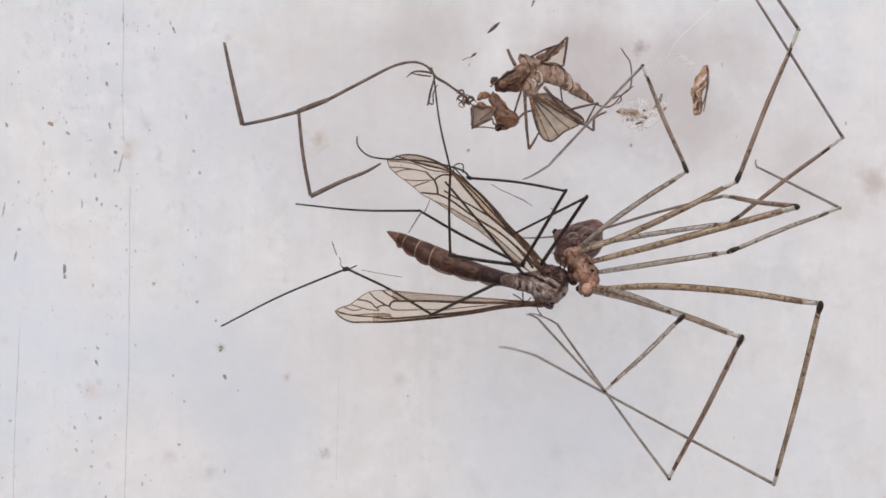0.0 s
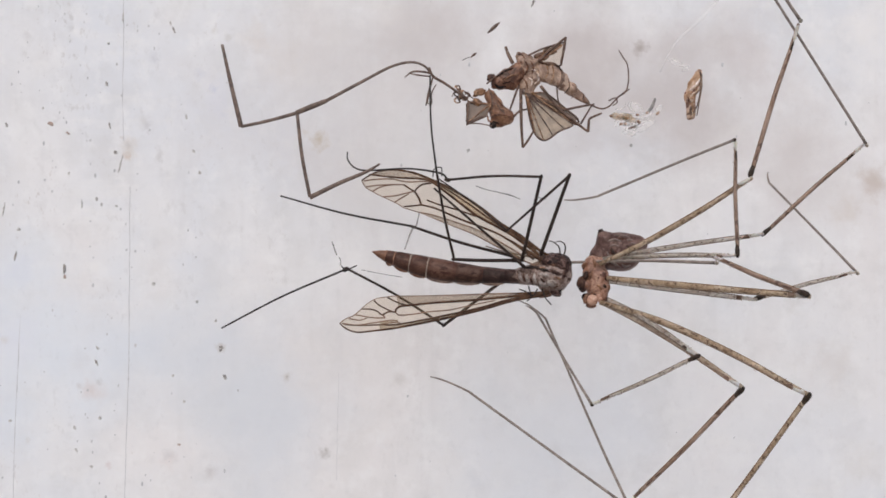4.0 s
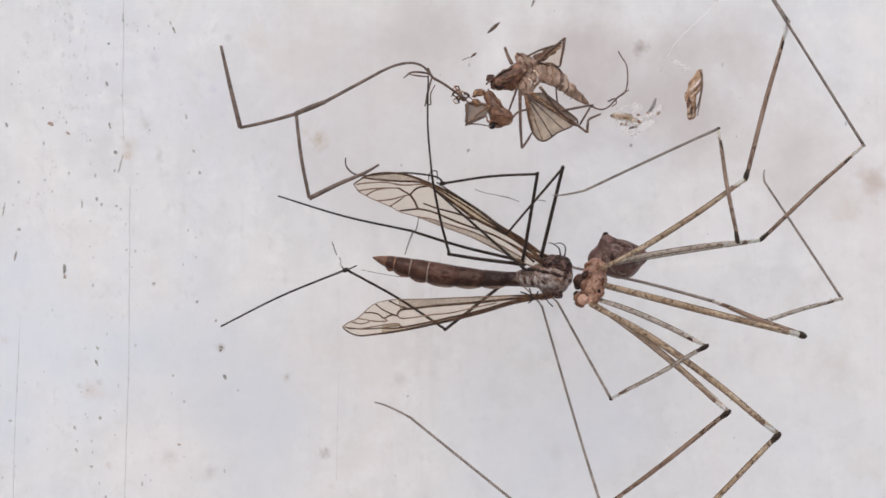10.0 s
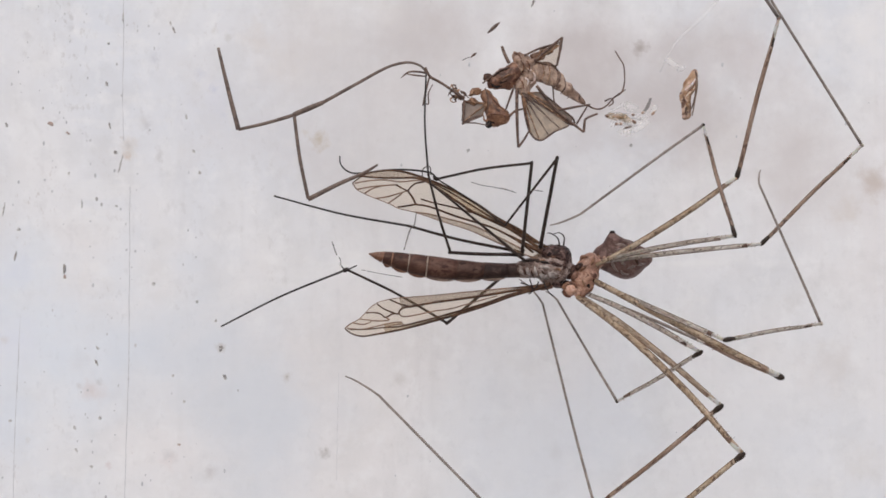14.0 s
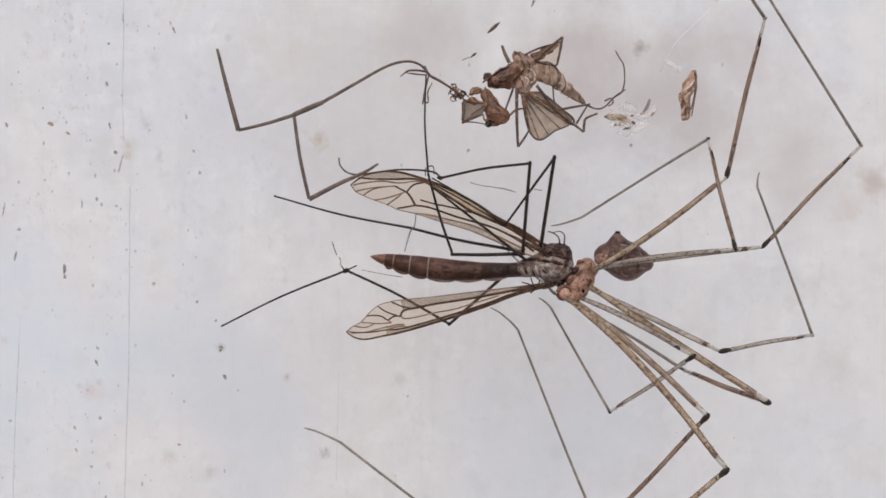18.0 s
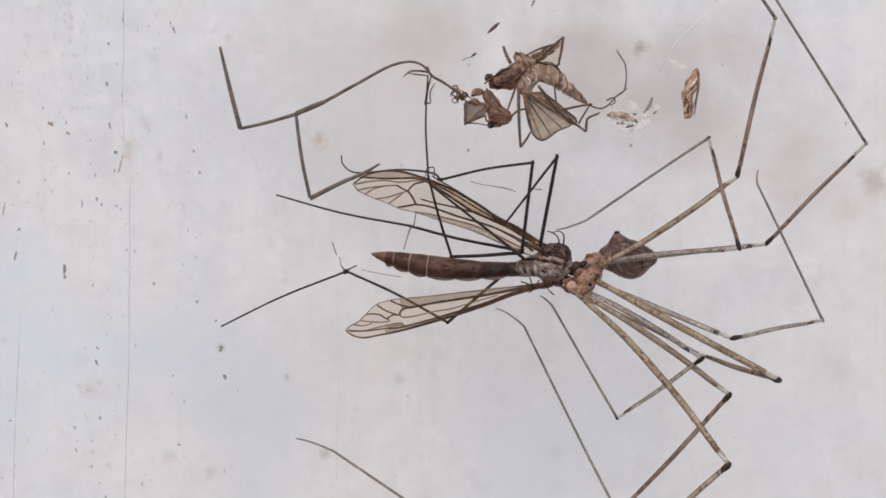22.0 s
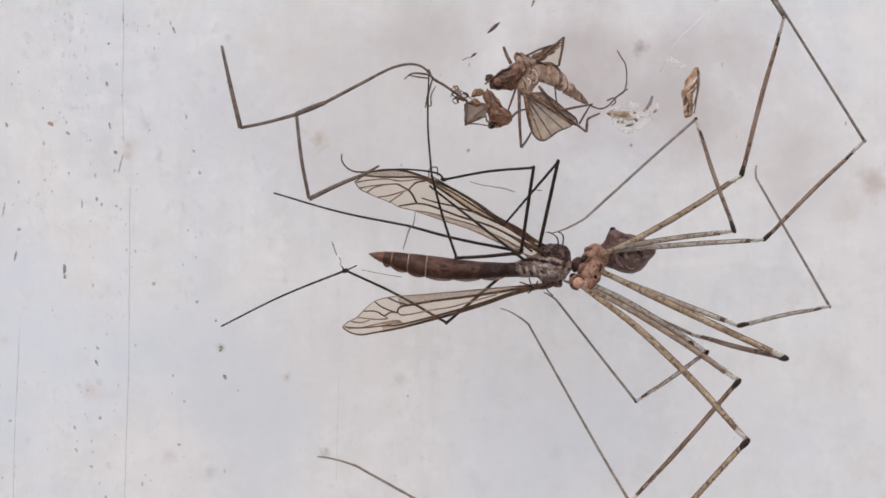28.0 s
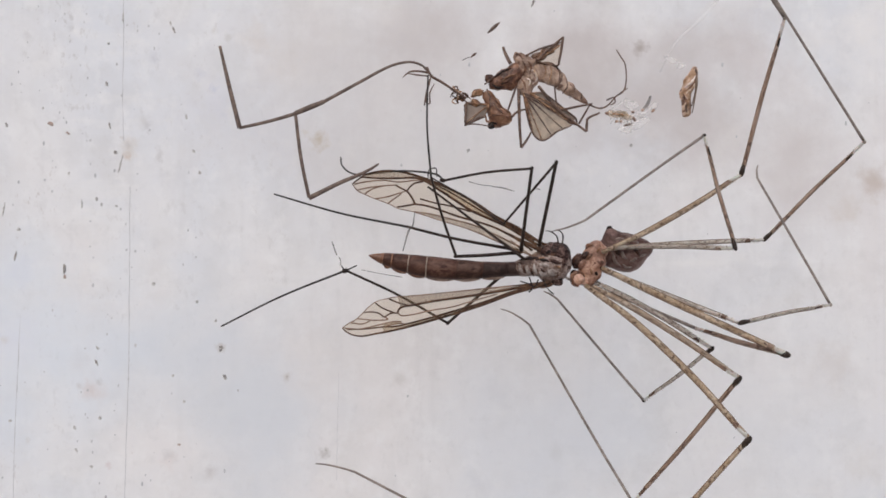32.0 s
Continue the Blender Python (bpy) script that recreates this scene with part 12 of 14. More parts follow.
    walk(fly_parts['tibia2'], [(0, rod(-0.19, -3.17, 6.94, -7.01, -1.69, 6.29)), (0.5, rod(-0.55, -2.93, 7.12, -7.43, -1.88, 6.36)), (1, rod(-0.54, -3.45, 6.89, -7.36, -1.86, 6.61)), (1.5, rod(-0.53, -3.57, 6.83, -7.28, -1.69, 6.58)), (2, rod(-0.47, -3.76, 6.71, -7.09, -1.47, 6.56)), (2.5, rod(-0.54, -3.13, 7.04, -7.29, -1.3, 6.66)), (3, rod(-0.71, -3.18, 7.05, -7.36, -1.03, 6.53)), (3.5, rod(-0.84, -3.16, 7.08, -7.5, -1.01, 6.61)), (5.5, rod(-0.47, -4.02, 6.55, -7.03, -1.55, 6.55)), (6, rod(-0.47, -4.03, 6.54, -7.08, -1.69, 6.46)), (6.5, rod(-0.91, -3.14, 7.1, -7.54, -0.92, 6.55)), (7, rod(-0.87, -1.57, 7.56, -7.6, 0.19, 6.65)), (7.5, rod(-1.01, -1.51, 7.58, -7.67, 0.47, 6.67)), (8, rod(-0.62, -3.25, 7.01, -7.24, -1.02, 6.43)), (8.5, rod(-0.23, -4.01, 6.49, -6.66, -1.23, 6.32)), (9, rod(-0.63, -3.25, 7.01, -7.3, -1.19, 6.47)), (9.5, rod(-0.88, -2.61, 7.31, -7.64, -0.91, 6.59)), (10, rod(-0.94, -2.27, 7.42, -7.68, -0.51, 6.69)), (10.5, rod(-0.94, -2.55, 7.33, -7.6, -0.53, 6.51)), (11, rod(-0.97, -2.1, 7.46, -7.72, -0.49, 6.49)), (11.5, rod(-0.89, -2.5, 7.34, -7.78, -1.5, 6.52)), (12, rod(-0.85, -1.91, 7.49, -7.76, -1.15, 6.62)), (12.5, rod(-0.84, -2.17, 7.43, -7.78, -1.7, 6.59)), (13, rod(-0.89, -1.92, 7.5, -7.79, -1.12, 6.54)), (13.5, rod(-1, -2.13, 7.46, -7.87, -1.07, 6.56)), (14, rod(-1.02, -1.67, 7.56, -7.9, -0.75, 6.56)), (14.5, rod(-1.1, -1.85, 7.53, -7.96, -0.69, 6.7)), (16.5, rod(-1.13, -1.95, 7.51, -7.78, 0.14, 6.77)), (17, rod(-1.08, -2.06, 7.49, -7.71, 0.07, 6.68)), (17.5, rod(-1.17, -2.34, 7.42, -7.59, 0.34, 6.55)), (18, rod(-1.1, -2.24, 7.44, -7.55, 0.4, 6.77)), (18.5, rod(-0.98, -2.42, 7.38, -7.53, -0.03, 6.71)), (19, rod(-0.96, -2.53, 7.34, -7.55, -0.23, 6.7)), (19.5, rod(-1.05, -2.43, 7.38, -7.53, 0.13, 6.72)), (20, rod(-1.01, -2.39, 7.39, -7.57, -0.04, 6.62)), (20.5, rod(-0.99, -2.19, 7.44, -7.56, 0.11, 6.61)), (21, rod(-1.07, -2.77, 7.27, -7.52, -0.14, 6.56)), (21.5, rod(-1.05, -2.46, 7.37, -7.6, -0.1, 6.57)), (22, rod(-0.92, -2.03, 7.47, -7.58, -0.06, 6.49)), (22.5, rod(-0.74, -2.41, 7.35, -7.53, -0.94, 6.44)), (23, rod(-0.76, -2.72, 7.25, -7.46, -0.82, 6.43)), (23.5, rod(-0.79, -2.34, 7.37, -7.51, -0.62, 6.36)), (24, rod(-0.81, -2.59, 7.3, -7.38, -0.34, 6.38)), (24.5, rod(-0.82, -2.41, 7.36, -7.37, -0.15, 6.34)), (25, rod(-0.92, -2.84, 7.23, -7.32, -0.1, 6.42)), (25.5, rod(-0.95, -2.88, 7.21, -7.41, -0.27, 6.44)), (27.5, rod(-0.89, -3.27, 7.04, -7.3, -0.49, 6.5)), (28, rod(-0.92, -3.21, 7.07, -7.28, -0.33, 6.5)), (28.5, rod(-0.97, -3.05, 7.15, -7.28, -0.09, 6.45)), (29, rod(-0.87, -3.05, 7.14, -7.31, -0.34, 6.52)), (29.5, rod(-0.92, -3.15, 7.1, -7.23, -0.16, 6.52)), (30, rod(-0.93, -3.31, 7.03, -7.23, -0.27, 6.51)), (30.5, rod(-1, -3.37, 7.01, -7.28, -0.31, 6.5)), (31, rod(-0.94, -3.5, 6.94, -7.22, -0.42, 6.43)), (32, rod(-0.96, -3.55, 6.91, -7.24, -0.49, 6.45))])
    walk(fly_parts['tarsus2'], [(0, rod(-7.01, -1.69, 6.29, -15.64, -1.99, 7.25)), (0.5, rod(-7.43, -1.88, 6.36, -16.04, -1.17, 7.28)), (1, rod(-7.36, -1.86, 6.61, -15.84, -0.44, 7.83)), (1.5, rod(-7.28, -1.69, 6.58, -15.81, -0.67, 7.84)), (2, rod(-7.09, -1.47, 6.56, -15.65, -0.74, 7.84)), (2.5, rod(-7.29, -1.3, 6.66, -15.76, -0.01, 8.09)), (3, rod(-7.36, -1.03, 6.53, -15.58, 1.15, 8.28)), (3.5, rod(-7.5, -1.01, 6.61, -15.36, 2.14, 8.51)), (5.5, rod(-7.03, -1.55, 6.55, -14.58, 2.17, 8.67)), (6, rod(-7.08, -1.69, 6.46, -14.54, 2.16, 8.69)), (6.5, rod(-7.54, -0.92, 6.55, -15.12, 2.76, 8.64)), (7, rod(-7.6, 0.19, 6.65, -15.27, 3.71, 8.69)), (7.5, rod(-7.67, 0.47, 6.67, -15.26, 4.17, 8.7)), (8, rod(-7.24, -1.02, 6.43, -14.73, 2.78, 8.64)), (8.5, rod(-6.66, -1.23, 6.32, -14.37, 1.92, 8.78)), (9, rod(-7.3, -1.19, 6.47, -14.9, 2.4, 8.68)), (9.5, rod(-7.64, -0.91, 6.59, -15.19, 2.82, 8.72)), (10, rod(-7.68, -0.51, 6.69, -15.22, 3.31, 8.69)), (10.5, rod(-7.6, -0.53, 6.51, -15.16, 3.14, 8.74)), (11, rod(-7.72, -0.49, 6.49, -15.24, 3.24, 8.73)), (11.5, rod(-7.78, -1.5, 6.52, -15.02, 2.8, 8.6)), (12, rod(-7.76, -1.15, 6.62, -15.11, 2.97, 8.7)), (12.5, rod(-7.78, -1.7, 6.59, -15.07, 2.57, 8.63)), (13, rod(-7.79, -1.12, 6.54, -15.15, 2.99, 8.65)), (13.5, rod(-7.87, -1.07, 6.56, -15.25, 3.05, 8.58)), (14, rod(-7.9, -0.75, 6.56, -15.31, 3.25, 8.66)), (14.5, rod(-7.96, -0.69, 6.7, -15.33, 3.46, 8.67)), (16.5, rod(-7.78, 0.14, 6.77, -15.34, 3.95, 8.7)), (17, rod(-7.71, 0.07, 6.68, -15.38, 3.62, 8.65)), (17.5, rod(-7.59, 0.34, 6.55, -15.31, 3.67, 8.72)), (18, rod(-7.55, 0.4, 6.77, -15.31, 3.73, 8.81)), (18.5, rod(-7.53, -0.03, 6.71, -15.23, 3.42, 8.79)), (19, rod(-7.55, -0.23, 6.7, -15.2, 3.36, 8.7)), (19.5, rod(-7.53, 0.13, 6.72, -15.24, 3.59, 8.75)), (20, rod(-7.57, -0.04, 6.62, -15.2, 3.52, 8.76)), (20.5, rod(-7.56, 0.11, 6.61, -15.27, 3.5, 8.74)), (21, rod(-7.52, -0.14, 6.56, -15.28, 3.14, 8.7)), (21.5, rod(-7.6, -0.1, 6.57, -15.23, 3.47, 8.67)), (22, rod(-7.58, -0.06, 6.49, -15.14, 3.56, 8.76)), (22.5, rod(-7.53, -0.94, 6.44, -14.95, 2.99, 8.67)), (23, rod(-7.46, -0.82, 6.43, -15, 2.82, 8.71)), (23.5, rod(-7.51, -0.62, 6.36, -15.15, 2.87, 8.56)), (24, rod(-7.38, -0.34, 6.38, -15.09, 2.99, 8.58)), (24.5, rod(-7.37, -0.15, 6.34, -15.11, 3.06, 8.64)), (25, rod(-7.32, -0.1, 6.42, -15.05, 3.17, 8.66)), (25.5, rod(-7.41, -0.27, 6.44, -15.14, 3.03, 8.65)), (27.5, rod(-7.3, -0.49, 6.5, -15.03, 2.83, 8.67)), (28, rod(-7.28, -0.33, 6.5, -15.05, 2.83, 8.76)), (28.5, rod(-7.28, -0.09, 6.45, -15.07, 3.03, 8.71)), (29, rod(-7.31, -0.34, 6.52, -15.03, 2.95, 8.76)), (29.5, rod(-7.23, -0.16, 6.52, -14.99, 3.01, 8.79)), (30, rod(-7.23, -0.27, 6.51, -14.98, 2.91, 8.78)), (30.5, rod(-7.28, -0.31, 6.5, -15, 3, 8.7)), (31, rod(-7.22, -0.42, 6.43, -14.98, 2.76, 8.69)), (31.5, rod(-7.22, -0.42, 6.43, -14.98, 2.79, 8.62)), (32, rod(-7.24, -0.49, 6.45, -14.97, 2.76, 8.72))])
    walk(fly_parts['femur3'], [(0, rod(-2.54, -0.7, 0.96, -7.04, -2.02, 0.53)), (0.5, rod(-2.54, -0.7, 0.96, -7.04, -2.04, 0.68)), (1, rod(-2.54, -0.7, 0.96, -6.88, -2.52, 1.02)), (1.5, rod(-2.54, -0.7, 0.96, -6.85, -2.6, 0.97)), (2, rod(-2.54, -0.7, 0.96, -6.81, -2.69, 1.1)), (2.5, rod(-2.54, -0.7, 0.96, -6.84, -2.62, 1.02)), (3, rod(-2.54, -0.7, 0.96, -6.8, -2.7, 0.76)), (3.5, rod(-2.54, -0.7, 0.96, -6.7, -2.89, 0.81)), (5.5, rod(-2.54, -0.7, 0.97, -7.13, -1.71, 1.23)), (6, rod(-2.54, -0.7, 0.96, -7.12, -1.78, 1.15)), (6.5, rod(-2.54, -0.7, 0.96, -7.24, -0.97, 0.96)), (7, rod(-2.54, -0.7, 0.96, -7.12, -1.76, 1.15)), (7.5, rod(-2.54, -0.7, 0.96, -7.01, -2.14, 0.68)), (8, rod(-2.54, -0.7, 0.96, -6.97, -2.28, 1.19)), (8.5, rod(-2.54, -0.7, 0.97, -6.73, -2.77, 1.46)), (9, rod(-2.54, -0.7, 0.97, -7, -2.15, 1.39)), (9.5, rod(-2.54, -0.7, 0.97, -7.13, -1.47, 1.63)), (10, rod(-2.54, -0.7, 0.97, -7.14, -1.54, 1.51)), (10.5, rod(-2.54, -0.7, 0.96, -7.03, -2.08, 1.16)), (11, rod(-2.54, -0.7, 0.96, -7.02, -2.14, 0.98)), (11.5, rod(-2.54, -0.7, 0.96, -7.03, -2.12, 1.01)), (12, rod(-2.54, -0.7, 0.96, -7.06, -2, 1.2)), (12.5, rod(-2.54, -0.7, 0.96, -7.09, -1.85, 1.3)), (13, rod(-2.54, -0.7, 0.96, -7.09, -1.87, 1.18)), (13.5, rod(-2.54, -0.7, 0.96, -7.19, -1.25, 1.42)), (14, rod(-2.54, -0.7, 0.96, -7, -2.17, 1.18)), (14.5, rod(-2.54, -0.7, 0.96, -7.05, -1.96, 1.37)), (16.5, rod(-2.54, -0.7, 0.96, -7.03, -2.07, 1.34)), (17, rod(-2.54, -0.7, 0.96, -7.06, -1.96, 1.34)), (17.5, rod(-2.54, -0.7, 0.96, -6.94, -2.35, 0.85)), (18, rod(-2.54, -0.7, 0.96, -6.9, -2.47, 1.1)), (19, rod(-2.54, -0.7, 0.96, -6.83, -2.61, 1.24)), (20, rod(-2.54, -0.7, 0.96, -6.78, -2.73, 1.03)), (20.5, rod(-2.54, -0.7, 0.96, -6.71, -2.88, 0.96)), (21, rod(-2.54, -0.7, 0.96, -6.69, -2.92, 1.07)), (21.5, rod(-2.54, -0.7, 0.96, -6.86, -2.57, 0.96)), (22, rod(-2.54, -0.7, 0.96, -6.91, -2.45, 0.82)), (22.5, rod(-2.54, -0.7, 0.96, -6.96, -2.3, 0.78)), (23, rod(-2.54, -0.7, 0.96, -7.07, -1.95, 0.78)), (23.5, rod(-2.54, -0.7, 0.96, -6.92, -2.39, 0.63)), (24, rod(-2.54, -0.7, 0.96, -6.83, -2.62, 0.75)), (24.5, rod(-2.54, -0.7, 0.96, -6.73, -2.81, 0.67)), (25, rod(-2.54, -0.7, 0.96, -6.64, -3, 0.79)), (25.5, rod(-2.54, -0.7, 0.96, -6.67, -2.94, 0.79)), (27.5, rod(-2.54, -0.7, 0.96, -6.55, -3.17, 0.87)), (28, rod(-2.54, -0.7, 0.96, -6.51, -3.21, 0.75)), (30.5, rod(-2.54, -0.7, 0.96, -6.53, -3.19, 0.95)), (31.5, rod(-2.54, -0.7, 0.96, -6.54, -3.18, 0.98)), (32, rod(-2.54, -0.7, 0.96, -6.54, -3.17, 0.88))])
    walk(fly_parts['tibia3'], [(0, rod(-7.04, -2.02, 0.53, -8.51, -3.77, 6.43)), (0.5, rod(-7.04, -2.04, 0.68, -8.87, -3.84, 6.46)), (1, rod(-6.88, -2.52, 1.02, -8.68, -4.4, 6.79)), (1.5, rod(-6.85, -2.6, 0.97, -8.66, -4.4, 6.76)), (2, rod(-6.81, -2.69, 1.1, -8.7, -4.41, 6.88)), (2.5, rod(-6.84, -2.62, 1.02, -8.75, -4.15, 6.85)), (3, rod(-6.8, -2.7, 0.76, -8.55, -4.03, 6.69)), (3.5, rod(-6.7, -2.89, 0.81, -8.37, -4.5, 6.7)), (5.5, rod(-7.13, -1.71, 1.23, -7.96, -4.73, 6.73)), (6, rod(-7.12, -1.78, 1.15, -8, -4.64, 6.73)), (6.5, rod(-7.24, -0.97, 0.96, -8.53, -3.04, 6.8)), (7, rod(-7.12, -1.76, 1.15, -8.58, -4.32, 6.75)), (7.5, rod(-7.01, -2.14, 0.68, -8.65, -2.96, 6.73)), (8, rod(-6.97, -2.28, 1.19, -8.15, -5.27, 6.63)), (8.5, rod(-6.73, -2.77, 1.46, -7.65, -6.34, 6.6)), (9, rod(-7, -2.15, 1.39, -8.11, -5.37, 6.72)), (9.5, rod(-7.13, -1.47, 1.63, -8.38, -4.83, 6.85)), (10, rod(-7.14, -1.54, 1.51, -8.48, -4.61, 6.87)), (10.5, rod(-7.03, -2.08, 1.16, -8.38, -4.82, 6.7)), (11, rod(-7.02, -2.14, 0.98, -8.5, -4.58, 6.62)), (11.5, rod(-7.03, -2.12, 1.01, -8.49, -4.39, 6.73)), (12, rod(-7.06, -2, 1.2, -8.48, -4.74, 6.72)), (12.5, rod(-7.09, -1.85, 1.3, -8.5, -4.81, 6.71)), (13, rod(-7.09, -1.87, 1.18, -8.51, -4.58, 6.71)), (13.5, rod(-7.19, -1.25, 1.42, -8.54, -4.3, 6.8)), (14, rod(-7, -2.17, 1.18, -8.48, -5.03, 6.63)), (14.5, rod(-7.05, -1.96, 1.37, -8.54, -4.91, 6.77)), (16.5, rod(-7.03, -2.07, 1.34, -8.63, -4.97, 6.72)), (17, rod(-7.06, -1.96, 1.34, -8.57, -5.08, 6.63)), (17.5, rod(-6.94, -2.35, 0.85, -8.44, -4.67, 6.54)), (18, rod(-6.9, -2.47, 1.1, -8.41, -4.92, 6.73)), (18.5, rod(-6.86, -2.54, 1.21, -8.39, -5.37, 6.66)), (19, rod(-6.83, -2.61, 1.24, -8.41, -5.48, 6.65)), (19.5, rod(-6.8, -2.68, 1.11, -8.39, -5.27, 6.66)), (20, rod(-6.78, -2.73, 1.03, -8.43, -5.29, 6.58)), (20.5, rod(-6.71, -2.88, 0.96, -8.42, -5.31, 6.55)), (21, rod(-6.69, -2.92, 1.07, -8.38, -5.7, 6.49)), (21.5, rod(-6.86, -2.57, 0.96, -8.46, -5.08, 6.54)), (22, rod(-6.91, -2.45, 0.82, -8.43, -4.84, 6.47)), (22.5, rod(-6.96, -2.3, 0.78, -8.4, -4.66, 6.47)), (23, rod(-7.07, -1.95, 0.78, -8.33, -4.41, 6.47)), (23.5, rod(-6.92, -2.39, 0.63, -8.38, -4.63, 6.36)), (24, rod(-6.83, -2.62, 0.75, -8.25, -5.24, 6.33)), (24.5, rod(-6.73, -2.81, 0.67, -8.24, -5.29, 6.29)), (25, rod(-6.64, -3, 0.79, -8.18, -5.57, 6.36)), (25.5, rod(-6.67, -2.94, 0.79, -8.27, -5.39, 6.39)), (27.5, rod(-6.55, -3.17, 0.87, -8.17, -5.66, 6.45)), (28, rod(-6.51, -3.21, 0.75, -8.15, -5.38, 6.46)), (28.5, rod(-6.51, -3.21, 0.76, -8.15, -5.59, 6.39)), (29, rod(-6.52, -3.21, 0.87, -8.17, -5.64, 6.47)), (30, rod(-6.53, -3.2, 0.88, -8.09, -5.71, 6.47)), (30.5, rod(-6.53, -3.19, 0.95, -8.15, -5.89, 6.44)), (31, rod(-6.54, -3.18, 0.97, -8.09, -6.09, 6.37)), (31.5, rod(-6.54, -3.18, 0.98, -8.09, -6.12, 6.36)), (32, rod(-6.54, -3.17, 0.88, -8.1, -5.8, 6.42))])
    walk(fly_parts['tarsus3'], [(0, rod(-8.51, -3.77, 6.43, -11.29, -1.9, 12.75)), (0.5, rod(-8.87, -3.84, 6.46, -11.59, -2.07, 12.84)), (1, rod(-8.68, -4.4, 6.79, -10.91, -2.8, 13.4)), (1.5, rod(-8.66, -4.4, 6.76, -10.83, -2.72, 13.37)), (2, rod(-8.7, -4.41, 6.88, -10.86, -2.49, 13.43)), (2.5, rod(-8.75, -4.15, 6.85, -10.68, -2.56, 13.56)), (3, rod(-8.55, -4.03, 6.69, -10.09, -2.62, 13.54)), (3.5, rod(-8.37, -4.5, 6.7, -9.46, -3.33, 13.68)), (5.5, rod(-7.96, -4.73, 6.73, -8.54, -5.29, 13.84)), (6, rod(-8, -4.64, 6.73, -8.37, -4.61, 13.88)), (6.5, rod(-8.53, -3.04, 6.8, -8.75, -3.07, 13.95)), (7, rod(-8.58, -4.32, 6.75, -8.8, -3.51, 13.86)), (7.5, rod(-8.65, -2.96, 6.73, -8.35, -2.09, 13.83)), (8, rod(-8.15, -5.27, 6.63, -8.25, -4.38, 13.74)), (8.5, rod(-7.65, -6.34, 6.6, -8.12, -5.86, 13.73)), (9, rod(-8.11, -5.37, 6.72, -8.66, -5.34, 13.86)), (9.5, rod(-8.38, -4.83, 6.85, -9.03, -5.16, 13.97)), (10, rod(-8.48, -4.61, 6.87, -8.91, -4.58, 14.02)), (10.5, rod(-8.38, -4.82, 6.7, -8.54, -4.34, 13.84)), (11, rod(-8.5, -4.58, 6.62, -8.6, -3.92, 13.75)), (11.5, rod(-8.49, -4.39, 6.73, -8.43, -3.77, 13.86)), (12, rod(-8.48, -4.74, 6.72, -8.61, -4.28, 13.87)), (12.5, rod(-8.5, -4.81, 6.71, -8.73, -4.32, 13.85)), (13, rod(-8.51, -4.58, 6.71, -8.55, -3.92, 13.84)), (13.5, rod(-8.54, -4.3, 6.8, -8.84, -4.05, 13.95)), (14, rod(-8.48, -5.03, 6.63, -8.54, -4.47, 13.77)), (14.5, rod(-8.54, -4.91, 6.77, -8.61, -4.13, 13.88)), (16.5, rod(-8.63, -4.97, 6.72, -8.6, -4.16, 13.83)), (17, rod(-8.57, -5.08, 6.63, -8.72, -4.5, 13.77)), (17.5, rod(-8.44, -4.67, 6.54, -8.17, -3.98, 13.66)), (18, rod(-8.41, -4.92, 6.73, -8.32, -4.15, 13.85)), (18.5, rod(-8.39, -5.37, 6.66, -8.42, -4.95, 13.8)), (19, rod(-8.41, -5.48, 6.65, -8.53, -5.02, 13.79)), (19.5, rod(-8.39, -5.27, 6.66, -8.48, -4.92, 13.81)), (20, rod(-8.43, -5.29, 6.58, -8.36, -4.63, 13.71)), (20.5, rod(-8.42, -5.31, 6.55, -8.42, -4.4, 13.65)), (21, rod(-8.38, -5.7, 6.49, -8.47, -5.15, 13.63)), (21.5, rod(-8.46, -5.08, 6.54, -8.43, -4.49, 13.68)), (22, rod(-8.43, -4.84, 6.47, -8.31, -4.34, 13.62)), (22.5, rod(-8.4, -4.66, 6.47, -8.31, -3.96, 13.6)), (23, rod(-8.33, -4.41, 6.47, -8.37, -3.81, 13.6)), (23.5, rod(-8.38, -4.63, 6.36, -8.42, -3.49, 13.43)), (24, rod(-8.25, -5.24, 6.33, -8.41, -4.15, 13.4)), (24.5, rod(-8.24, -5.29, 6.29, -8.24, -4.17, 13.36)), (25, rod(-8.18, -5.57, 6.36, -8.13, -4.38, 13.42)), (25.5, rod(-8.27, -5.39, 6.39, -8.25, -4.25, 13.46)), (27.5, rod(-8.17, -5.66, 6.45, -8.34, -4.88, 13.56)), (28, rod(-8.15, -5.38, 6.46, -8.24, -4.47, 13.56)), (28.5, rod(-8.15, -5.59, 6.39, -8.24, -4.84, 13.51)), (29, rod(-8.17, -5.64, 6.47, -8.3, -4.87, 13.59)), (29.5, rod(-8.1, -5.68, 6.47, -8.18, -5.16, 13.61)), (30, rod(-8.09, -5.71, 6.47, -8.12, -4.92, 13.58)), (30.5, rod(-8.15, -5.89, 6.44, -8.23, -5.27, 13.57)), (31, rod(-8.09, -6.09, 6.37, -8.17, -5.42, 13.49)), (31.5, rod(-8.09, -6.12, 6.36, -8.17, -5.43, 13.49)), (32, rod(-8.1, -5.8, 6.42, -8.06, -5.22, 13.56))])
